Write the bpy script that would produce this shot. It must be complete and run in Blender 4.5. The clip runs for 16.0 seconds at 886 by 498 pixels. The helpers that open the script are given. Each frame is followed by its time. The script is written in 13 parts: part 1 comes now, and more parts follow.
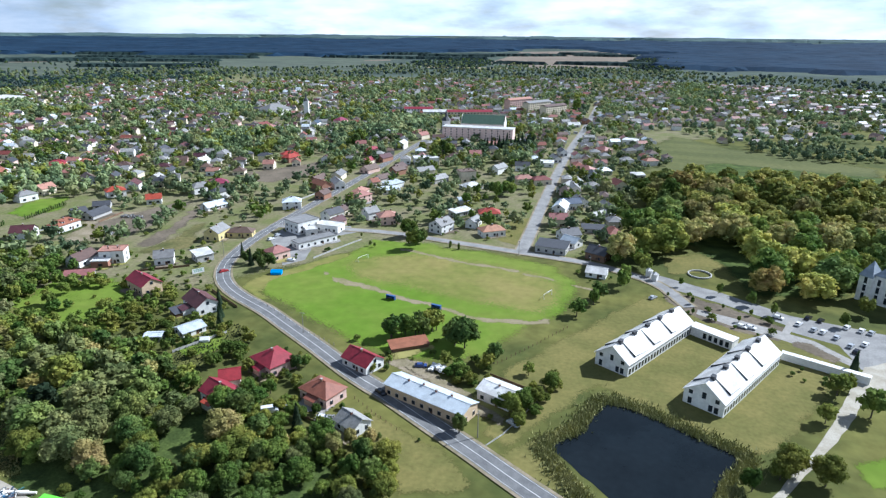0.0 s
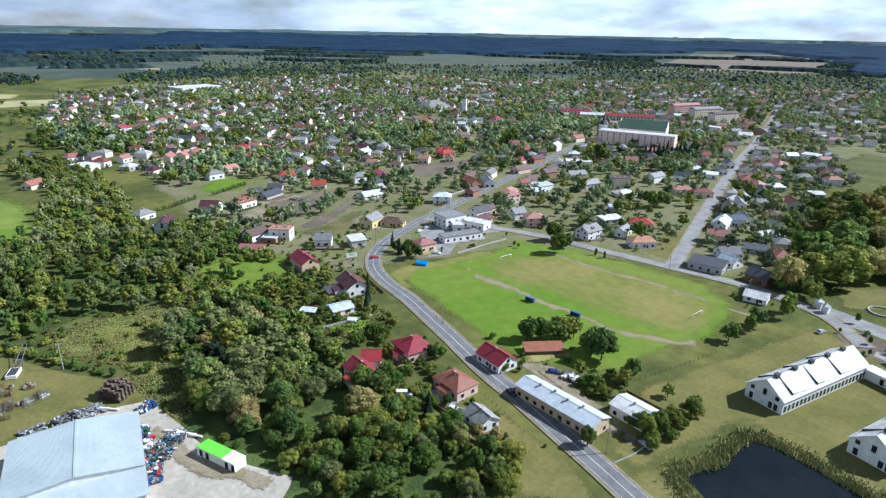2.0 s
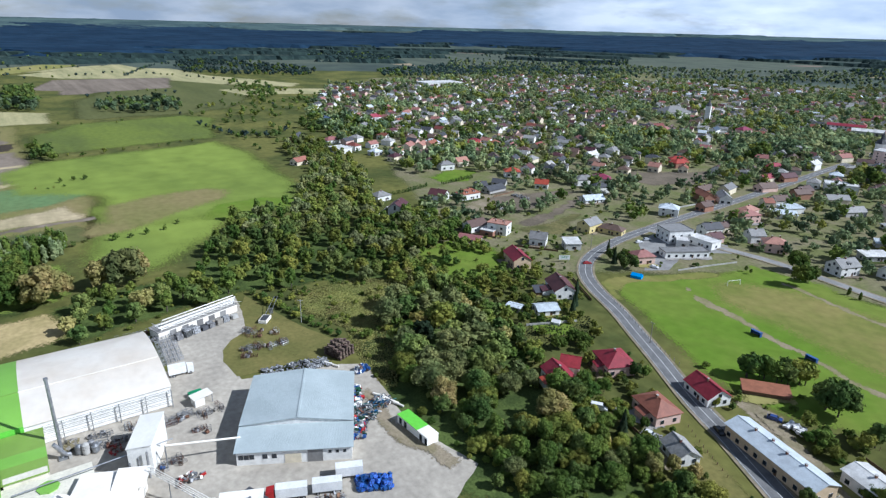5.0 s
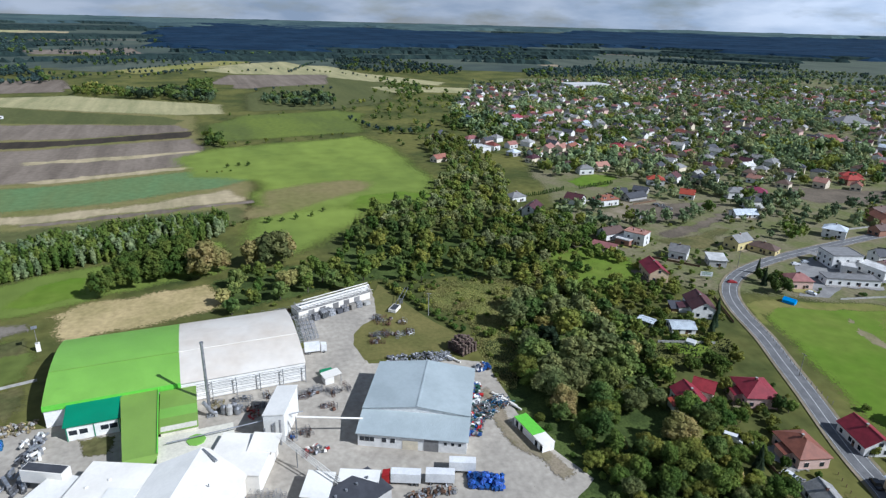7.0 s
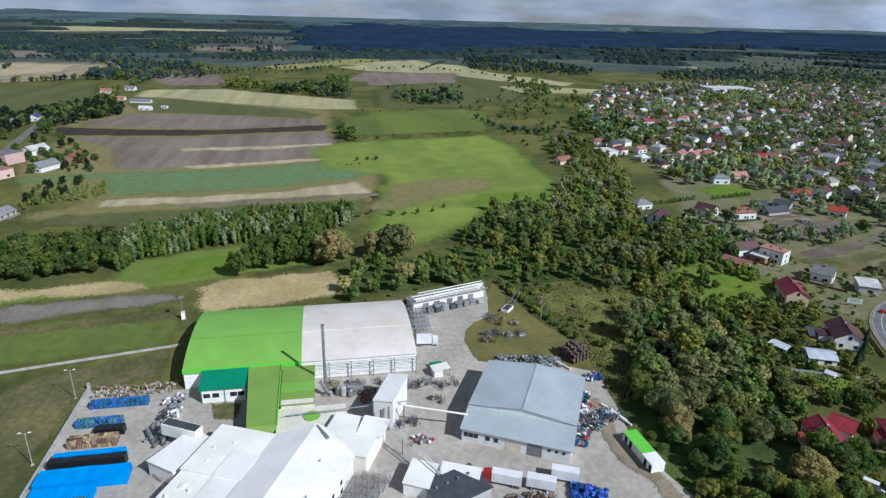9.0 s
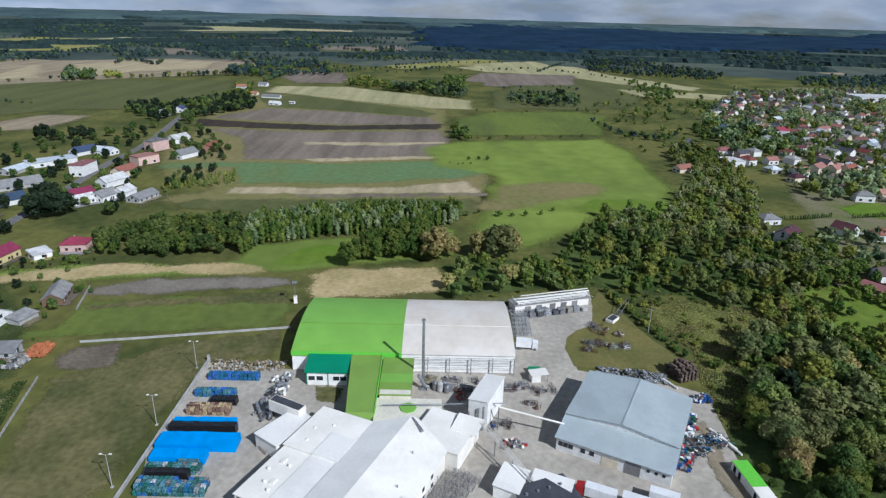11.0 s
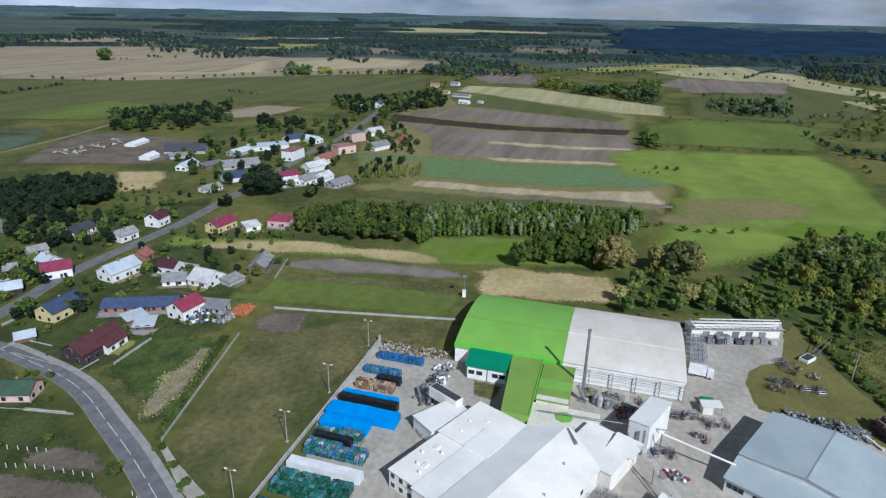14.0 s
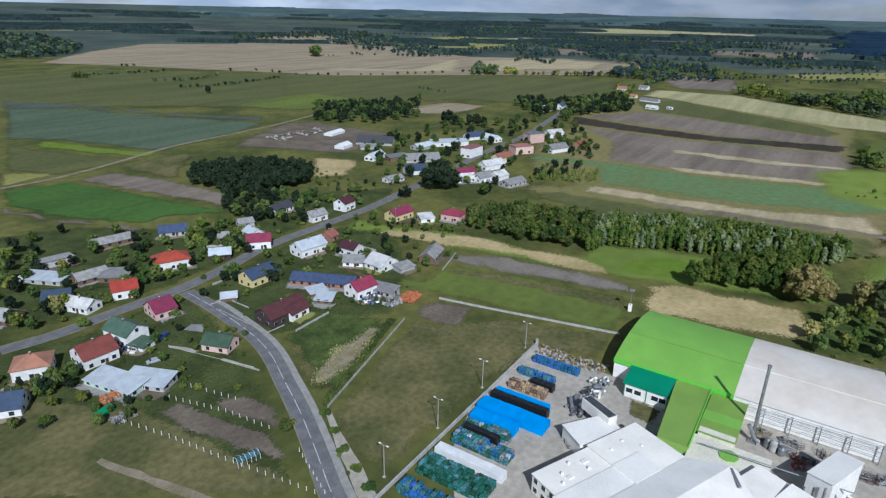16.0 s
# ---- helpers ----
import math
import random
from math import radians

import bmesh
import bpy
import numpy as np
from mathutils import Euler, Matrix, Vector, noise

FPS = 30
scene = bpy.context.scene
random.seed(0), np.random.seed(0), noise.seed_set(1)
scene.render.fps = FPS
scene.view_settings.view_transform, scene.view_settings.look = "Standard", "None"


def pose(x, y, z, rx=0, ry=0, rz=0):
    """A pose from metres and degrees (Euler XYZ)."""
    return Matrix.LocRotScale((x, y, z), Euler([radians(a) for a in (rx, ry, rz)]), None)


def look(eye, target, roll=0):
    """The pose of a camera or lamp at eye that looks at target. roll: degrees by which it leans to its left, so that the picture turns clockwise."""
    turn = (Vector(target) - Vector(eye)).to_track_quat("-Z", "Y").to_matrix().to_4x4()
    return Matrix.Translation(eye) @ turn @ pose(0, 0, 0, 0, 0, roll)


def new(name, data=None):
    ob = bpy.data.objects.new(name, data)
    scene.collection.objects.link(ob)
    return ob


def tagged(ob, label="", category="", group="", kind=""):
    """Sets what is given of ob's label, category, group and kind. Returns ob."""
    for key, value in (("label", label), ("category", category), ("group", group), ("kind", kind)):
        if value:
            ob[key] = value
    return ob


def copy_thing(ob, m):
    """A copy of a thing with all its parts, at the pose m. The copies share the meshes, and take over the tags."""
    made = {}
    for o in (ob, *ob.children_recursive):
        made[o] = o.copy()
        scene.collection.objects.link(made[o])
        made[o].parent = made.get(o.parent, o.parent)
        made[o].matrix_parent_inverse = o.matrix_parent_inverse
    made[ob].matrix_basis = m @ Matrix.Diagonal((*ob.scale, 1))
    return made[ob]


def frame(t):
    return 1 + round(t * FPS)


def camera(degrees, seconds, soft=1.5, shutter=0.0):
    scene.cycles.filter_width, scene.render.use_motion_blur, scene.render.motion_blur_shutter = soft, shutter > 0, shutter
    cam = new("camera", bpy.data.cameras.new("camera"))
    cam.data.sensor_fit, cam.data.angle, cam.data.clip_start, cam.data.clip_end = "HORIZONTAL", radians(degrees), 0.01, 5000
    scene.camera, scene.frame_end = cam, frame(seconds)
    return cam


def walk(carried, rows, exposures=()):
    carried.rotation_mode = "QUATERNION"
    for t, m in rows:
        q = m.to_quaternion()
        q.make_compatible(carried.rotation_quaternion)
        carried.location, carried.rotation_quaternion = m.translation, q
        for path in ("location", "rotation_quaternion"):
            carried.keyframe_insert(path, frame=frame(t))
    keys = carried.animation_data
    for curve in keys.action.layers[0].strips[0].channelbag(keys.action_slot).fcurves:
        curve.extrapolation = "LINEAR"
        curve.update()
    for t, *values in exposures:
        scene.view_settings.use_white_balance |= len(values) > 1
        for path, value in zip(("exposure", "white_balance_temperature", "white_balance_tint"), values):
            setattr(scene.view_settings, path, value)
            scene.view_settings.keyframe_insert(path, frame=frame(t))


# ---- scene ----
LENS, SKY, SUN_POWER, KELVIN, TINT = 71.5, 0.0375, 5.0, 5590, 11.0
# the drone hangs over one spot, turns to its left and drifts by a metre
cam = camera(LENS, 16.0, soft=1.3)
ROWS = [
    (0.0, 0.00, 0.00, 110.00, 70.693, -0.470, 19.510),
    (0.5, 0.10, -0.39, 110.22, 70.657, -0.699, 23.114),
    (1.0, 0.14, -0.76, 110.46, 70.587, -0.823, 26.626),
    (1.5, 0.22, -1.00, 110.69, 70.529, -0.931, 30.036),
    (2.0, 0.29, -1.05, 110.90, 70.449, -1.026, 33.766),
    (2.5, 0.37, -1.06, 111.09, 70.355, -1.101, 37.405),
    (3.0, 0.45, -1.04, 111.17, 70.280, -1.189, 41.239),
    (3.5, 0.50, -1.02, 111.21, 70.202, -1.213, 44.656),
    (4.0, 0.52, -0.98, 111.21, 70.135, -1.311, 48.188),
    (6.5, 0.65, -0.54, 111.20, 69.794, -1.391, 64.552),
    (7.0, 0.62, -0.42, 111.18, 69.724, -1.398, 67.841),
    (7.5, 0.61, -0.34, 111.19, 69.650, -1.338, 70.626),
    (8.0, 0.67, -0.36, 111.25, 69.555, -1.348, 73.553),
    (8.5, 0.76, -0.49, 111.33, 69.473, -1.368, 76.407),
    (9.0, 0.81, -0.61, 111.36, 69.398, -1.381, 79.364),
    (9.5, 0.69, -0.66, 111.29, 69.341, -1.430, 82.246),
    (12.0, -0.14, -0.48, 110.52, 69.195, -1.348, 94.440),
    (12.5, -0.30, -0.57, 110.40, 69.162, -1.325, 96.918),
    (13.0, -0.38, -0.66, 110.36, 69.150, -1.377, 100.054),
    (13.5, -0.37, -0.71, 110.40, 69.103, -1.349, 103.123),
    (14.0, -0.27, -0.70, 110.55, 69.008, -1.304, 106.776),
    (14.5, -0.14, -0.66, 110.79, 68.906, -1.277, 110.600),
    (15.0, -0.00, -0.61, 111.00, 68.822, -1.317, 115.004),
    (15.5, 0.06, -0.52, 111.14, 68.743, -1.290, 119.046),
    (16.0, 0.06, -0.43, 111.24, 68.666, -1.220, 123.318),
]
walk(cam, [(t, pose(*r)) for t, *r in ROWS], [(0.0, 0.76, KELVIN - 180, TINT - 2), (4.0, 0.44, KELVIN - 170, TINT - 1.5), (8.0, 0.04, KELVIN - 140, TINT), (16.0, -0.17, KELVIN - 220, TINT - 0.5)])

# ---- light: a clear autumn noon with broken clouds near the horizon ----
SUN = Vector((0.567, 0.523, 0.636)).normalized()
world = bpy.data.worlds.new("sky")
scene.world = world
world.use_nodes = True
wn, wl = world.node_tree.nodes, world.node_tree.links
wn.clear()
sky = wn.new("ShaderNodeTexSky")
sky.sky_type, sky.sun_disc = "NISHITA", False
sky.sun_elevation, sky.sun_rotation = math.asin(SUN.z), math.atan2(SUN.x, SUN.y)
sky.air_density, sky.dust_density, sky.ozone_density = 1.0, 0.25, 2.2
coord = wn.new("ShaderNodeTexCoord")
squash = wn.new("ShaderNodeMapping")
squash.inputs["Scale"].default_value = (1.0, 1.0, 4.0)
cloud = wn.new("ShaderNodeTexNoise")
cloud.inputs["Scale"].default_value, cloud.inputs["Detail"].default_value, cloud.inputs["Roughness"].default_value = 4.2, 9.0, 0.58
ramp = wn.new("ShaderNodeValToRGB")
ramp.color_ramp.elements[0].position, ramp.color_ramp.elements[1].position = 0.28, 0.5
shade = wn.new("ShaderNodeTexNoise")
shade.inputs["Scale"].default_value, shade.inputs["Detail"].default_value = 9.0, 6.0
tone = wn.new("ShaderNodeValToRGB")
tone.color_ramp.elements[0].position, tone.color_ramp.elements[0].color = 0.35, (11.5, 13.6, 16.2, 1)
tone.color_ramp.elements[1].position, tone.color_ramp.elements[1].color = 0.65, (19, 20.2, 21.6, 1)
blend = wn.new("ShaderNodeMix")
blend.data_type = "RGBA"
back = wn.new("ShaderNodeBackground")
back.inputs["Strength"].default_value = SKY
out = wn.new("ShaderNodeOutputWorld")
wl.new(coord.outputs["Generated"], squash.inputs["Vector"])
wl.new(squash.outputs["Vector"], cloud.inputs["Vector"])
wl.new(squash.outputs["Vector"], shade.inputs["Vector"])
wl.new(cloud.outputs["Fac"], ramp.inputs["Fac"])
wl.new(shade.outputs["Fac"], tone.inputs["Fac"])
# the clouds stand low over the land; overhead the sky is mostly open
split = wn.new("ShaderNodeSeparateXYZ")
thin_out = wn.new("ShaderNodeMapRange")
thin_out.inputs["From Min"].default_value, thin_out.inputs["From Max"].default_value = 0.16, 0.5
thin_out.inputs["To Min"].default_value, thin_out.inputs["To Max"].default_value = 1.0, 0.2
cover = wn.new("ShaderNodeMath")
cover.operation = "MULTIPLY"
wl.new(coord.outputs["Generated"], split.inputs["Vector"])
wl.new(split.outputs["Z"], thin_out.inputs["Value"])
wl.new(ramp.outputs["Color"], cover.inputs[0])
wl.new(thin_out.outputs["Result"], cover.inputs[1])
wl.new(cover.outputs["Value"], blend.inputs["Factor"])
wl.new(sky.outputs["Color"], blend.inputs["A"])
# a grey rain cloud stands in the west
west = wn.new("ShaderNodeVectorMath")
west.operation = "DOT_PRODUCT"
west.inputs[1].default_value = (-0.99, 0.12, 0.0)
heavy = wn.new("ShaderNodeMapRange")
heavy.interpolation_type = "SMOOTHSTEP"
heavy.inputs["From Min"].default_value, heavy.inputs["From Max"].default_value = 0.62, 0.98
heavy.inputs["To Min"].default_value, heavy.inputs["To Max"].default_value = 1.0, 0.6
grey = wn.new("ShaderNodeVectorMath")
grey.operation = "SCALE"
wl.new(coord.outputs["Generated"], west.inputs[0])
wl.new(west.outputs["Value"], heavy.inputs["Value"])
wl.new(tone.outputs["Color"], grey.inputs[0])
wl.new(heavy.outputs["Result"], grey.inputs["Scale"])
wl.new(grey.outputs["Vector"], blend.inputs["B"])
wl.new(blend.outputs["Result"], back.inputs["Color"])
wl.new(back.outputs["Background"], out.inputs["Surface"])

lamp = bpy.data.lights.new("sun", "SUN")
lamp.energy, lamp.angle, lamp.color = SUN_POWER, radians(0.55), (1.0, 0.96, 0.89)
sun = new("sun", lamp)
sun.matrix_world = look(SUN * 100, (0, 0, 0))

# ---- materials ----
MATS = {}


def material(name, colour, rough=0.8, metal=0.0, vary=0.25, scale=1.0, second=None, fine=0.15, bump=0.0, per_object=0.0, per_island=0.0, seams=0.0, spec=0.4, soft=False, hue=1.0):
    """A surface with broad stains, fine grain and relief. second: the colour that the broad variation leads to."""
    mat = bpy.data.materials.new(name)
    mat.use_nodes = True
    n, l = mat.node_tree.nodes, mat.node_tree.links
    bsdf = n["Principled BSDF"]
    bsdf.inputs["Roughness"].default_value, bsdf.inputs["Metallic"].default_value = rough, metal
    bsdf.inputs["Specular IOR Level"].default_value = spec
    place = n.new("ShaderNodeNewGeometry")
    broad = n.new("ShaderNodeTexNoise")
    broad.inputs["Scale"].default_value, broad.inputs["Detail"].default_value, broad.inputs["Roughness"].default_value = scale, 5, 0.6
    grain = n.new("ShaderNodeTexNoise")
    grain.inputs["Scale"].default_value, grain.inputs["Detail"].default_value = scale * 11, 3
    l.new(place.outputs["Position"], broad.inputs["Vector"])
    l.new(place.outputs["Position"], grain.inputs["Vector"])
    ramp = n.new("ShaderNodeValToRGB")
    other = second or tuple(c * (1 - vary) for c in colour)
    ramp.color_ramp.elements[0].position, ramp.color_ramp.elements[0].color = 0.4, (*other, 1)
    ramp.color_ramp.elements[1].position, ramp.color_ramp.elements[1].color = 0.6, (*colour, 1)
    l.new(broad.outputs["Fac"], ramp.inputs["Fac"])
    span = n.new("ShaderNodeMapRange")
    span.inputs["To Min"].default_value, span.inputs["To Max"].default_value = 1 - fine * 1.6, 1 + fine * 1.6
    l.new(grain.outputs["Fac"], span.inputs["Value"])
    hsv = n.new("ShaderNodeHueSaturation")
    l.new(ramp.outputs["Color"], hsv.inputs["Color"])
    value = span.outputs["Result"]
    for amount, source in ((per_object, "object"), (per_island, "island")):
        if not amount:
            continue
        if source == "object":
            rnd = n.new("ShaderNodeObjectInfo").outputs["Random"]
        else:
            rnd = place.outputs["Random Per Island"]
        more = n.new("ShaderNodeMapRange")
        more.inputs["To Min"].default_value, more.inputs["To Max"].default_value = 1 - amount, 1 + amount
        l.new(rnd, more.inputs["Value"])
        mul = n.new("ShaderNodeMath")
        mul.operation = "MULTIPLY"
        l.new(value, mul.inputs[0])
        l.new(more.outputs["Result"], mul.inputs[1])
        value = mul.outputs["Value"]
        if source == "object":
            turn = n.new("ShaderNodeMapRange")
            turn.inputs["To Min"].default_value, turn.inputs["To Max"].default_value = 0.5 - 0.07 * amount * hue, 0.5 + 0.07 * amount * hue
            l.new(rnd, turn.inputs["Value"])
            l.new(turn.outputs["Result"], hsv.inputs["Hue"])
    l.new(value, hsv.inputs["Value"])
    l.new(hsv.outputs["Color"], bsdf.inputs["Base Color"])
    height = None
    if bump:
        height = grain.outputs["Fac"]
    if seams:
        tex = n.new("ShaderNodeTexCoord")
        wave = n.new("ShaderNodeTexWave")
        wave.inputs["Scale"].default_value, wave.inputs["Distortion"].default_value = seams, 0.0
        l.new(tex.outputs["Object"], wave.inputs["Vector"])
        height = wave.outputs["Fac"]
    if height:
        relief = n.new("ShaderNodeBump")
        relief.inputs["Strength"].default_value, relief.inputs["Distance"].default_value = bump or 0.4, 0.08
        l.new(height, relief.inputs["Height"])
        l.new(relief.outputs["Normal"], bsdf.inputs["Normal"])
    if soft:
        thin = n.new("ShaderNodeAttribute")
        thin.attribute_name = "fade"
        speck = n.new("ShaderNodeTexNoise")
        speck.inputs["Scale"].default_value, speck.inputs["Detail"].default_value, speck.inputs["Roughness"].default_value = 0.9, 5, 0.85
        l.new(place.outputs["Position"], speck.inputs["Vector"])
        add = n.new("ShaderNodeMath")
        add.operation = "ADD"
        l.new(thin.outputs["Fac"], add.inputs[0])
        wide = n.new("ShaderNodeMapRange")
        wide.inputs["From Min"].default_value, wide.inputs["From Max"].default_value = 0.3, 0.7
        l.new(speck.outputs["Fac"], wide.inputs["Value"])
        l.new(wide.outputs["Result"], add.inputs[1])
        cut = n.new("ShaderNodeMapRange")
        cut.inputs["From Min"].default_value, cut.inputs["From Max"].default_value = 0.97, 1.03
        l.new(add.outputs["Value"], cut.inputs["Value"])
        clear_out = n.new("ShaderNodeBsdfTransparent")
        mixed = n.new("ShaderNodeMixShader")
        l.new(cut.outputs["Result"], mixed.inputs["Fac"])
        l.new(bsdf.outputs["BSDF"], mixed.inputs[1])
        l.new(clear_out.outputs["BSDF"], mixed.inputs[2])
        l.new(mixed.outputs["Shader"], n["Material Output"].inputs["Surface"])
    MATS[name] = mat
    return mat


def stripes(name, a, b, across, width, broad=0.02, rough=0.9):
    """Ploughed or mown land: soft bands of two colours along one direction, with patches."""
    mat = material(name, a, rough, second=b, scale=broad, fine=0.2, spec=0.06, soft=True)
    n, l = mat.node_tree.nodes, mat.node_tree.links
    geo = n.new("ShaderNodeNewGeometry")
    turn = n.new("ShaderNodeMapping")
    turn.inputs["Rotation"].default_value = (0, 0, across)
    turn.inputs["Scale"].default_value = (0.004, 1.0 / width, 1.0)
    tex = n.new("ShaderNodeTexNoise")
    tex.inputs["Scale"].default_value, tex.inputs["Detail"].default_value, tex.inputs["Roughness"].default_value = 1.0, 4, 0.65
    l.new(geo.outputs["Position"], turn.inputs["Vector"])
    l.new(turn.outputs["Vector"], tex.inputs["Vector"])
    ramp = next(k for k in n if k.type == "VALTORGB")
    for link in list(ramp.inputs["Fac"].links):
        old = link.from_socket
        l.remove(link)
    mix = n.new("ShaderNodeMix")
    mix.inputs["Factor"].default_value = 0.7
    l.new(old, mix.inputs["A"])
    l.new(tex.outputs["Fac"], mix.inputs["B"])
    l.new(mix.outputs["Result"], ramp.inputs["Fac"])
    return mat


# land
material("meadow", (0.135, 0.132, 0.039), 0.95, second=(0.066, 0.078, 0.024), scale=0.018, fine=0.3, bump=0.5, spec=0.06, soft=True)
material("town_ground", (0.135, 0.145, 0.056), 0.95, second=(0.185, 0.165, 0.098), scale=0.05, fine=0.3, bump=0.5, spec=0.06, soft=True)
material("lush_grass", (0.112, 0.185, 0.020), 0.95, second=(0.15, 0.19, 0.034), scale=0.016, fine=0.18, bump=0.4, spec=0.06, soft=True)
material("pitch_grass", (0.215, 0.19, 0.065), 0.95, second=(0.15, 0.165, 0.04), scale=0.022, fine=0.18, bump=0.4, spec=0.06, soft=True)
material("lawn", (0.168, 0.15, 0.052), 0.95, second=(0.125, 0.122, 0.04), scale=0.06, fine=0.2, bump=0.4, spec=0.06, soft=True)
material("dry_grass", (0.152, 0.135, 0.058), 0.95, second=(0.085, 0.09, 0.034), scale=0.045, fine=0.35, bump=0.5, spec=0.06, soft=True)
material("straw_grass", (0.44, 0.345, 0.175), 0.95, second=(0.33, 0.27, 0.125), scale=0.04, fine=0.25, bump=0.4, spec=0.06, soft=True)
material("bare_soil", (0.17, 0.14, 0.105), 0.95, second=(0.12, 0.10, 0.075), scale=0.06, fine=0.25, bump=0.5, spec=0.06, soft=True)
material("grey_earth", (0.215, 0.19, 0.155), 0.95, second=(0.165, 0.145, 0.115), scale=0.08, fine=0.25, bump=0.5, spec=0.06, soft=True)
material("worn_earth", (0.25, 0.21, 0.135), 0.95, second=(0.19, 0.175, 0.085), scale=0.1, fine=0.2, spec=0.06, soft=True)
material("dirt_path", (0.27, 0.225, 0.16), 0.95, second=(0.19, 0.165, 0.10), scale=0.15, fine=0.25, bump=0.4, spec=0.06, soft=True)
material("sand_path", (0.40, 0.37, 0.31), 0.95, second=(0.32, 0.29, 0.23), scale=0.2, fine=0.2, spec=0.06, soft=True)
material("asphalt", (0.175, 0.174, 0.174), 0.85, second=(0.132, 0.132, 0.134), scale=0.25, fine=0.2, bump=0.2, spec=0.06, soft=True)
material("pale_asphalt", (0.27, 0.265, 0.255), 0.88, second=(0.21, 0.205, 0.2), scale=0.15, fine=0.2, spec=0.06, soft=True)
material("yard_concrete", (0.42, 0.38, 0.318), 0.88, second=(0.335, 0.303, 0.255), scale=0.05, fine=0.22, bump=0.2, spec=0.06, soft=True)
material("paving", (0.32, 0.305, 0.285), 0.85, second=(0.26, 0.248, 0.23), scale=0.4, fine=0.2, spec=0.06, soft=True)
material("road_paint", (0.68, 0.68, 0.66), 0.7, vary=0.3, scale=0.6, spec=0.06, soft=True)
WIND = -0.12
stripes("ploughed", (0.225, 0.185, 0.145), (0.15, 0.122, 0.095), WIND, 14)
stripes("dark_plough", (0.06, 0.048, 0.036), (0.04, 0.034, 0.026), WIND, 10)
stripes("stubble", (0.44, 0.36, 0.225), (0.31, 0.265, 0.155), WIND, 10)
# sunlight through cloud gaps is mixed into this stubble colour
stripes("sunny_stubble", (0.40, 0.355, 0.19), (0.27, 0.26, 0.13), WIND, 16)
stripes("young_crop", (0.125, 0.20, 0.085), (0.135, 0.175, 0.07), WIND, 30)
stripes("green_field", (0.14, 0.175, 0.036), (0.10, 0.125, 0.034), WIND, 60)
# green meadow again, brightened in its colour to look sunlit
stripes("sunny_meadow", (0.195, 0.25, 0.048), (0.135, 0.18, 0.038), WIND, 110, 0.006)
stripes("brown_meadow", (0.215, 0.18, 0.08), (0.165, 0.165, 0.055), WIND, 50)
stripes("pale_meadow", (0.28, 0.25, 0.095), (0.21, 0.21, 0.06), WIND, 40)
stripes("olive_field", (0.115, 0.12, 0.045), (0.085, 0.095, 0.035), WIND, 30)
stripes("dark_crop", (0.07, 0.135, 0.03), (0.052, 0.105, 0.026), 0.0, 30)
stripes("grey_crop", (0.10, 0.13, 0.085), (0.075, 0.105, 0.06), 0.0, 18)
stripes("pale_field", (0.33, 0.27, 0.18), (0.23, 0.185, 0.12), WIND, 25)
# far land and woodlots: haze put into the colour as a grey-blue cast
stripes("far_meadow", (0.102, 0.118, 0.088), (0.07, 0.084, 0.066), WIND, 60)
material("hazed_ground", (0.082, 0.102, 0.08), 0.95, second=(0.05, 0.066, 0.058), scale=0.004, fine=0.2, spec=0.06, soft=True)
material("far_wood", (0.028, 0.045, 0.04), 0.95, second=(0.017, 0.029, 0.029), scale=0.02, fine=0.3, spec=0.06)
# distance haze painted in: both forest colours are blued, the second also lit
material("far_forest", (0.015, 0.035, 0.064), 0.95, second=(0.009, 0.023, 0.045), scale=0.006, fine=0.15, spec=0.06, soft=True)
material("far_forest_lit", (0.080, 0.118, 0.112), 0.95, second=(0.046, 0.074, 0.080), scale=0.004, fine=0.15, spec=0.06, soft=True)
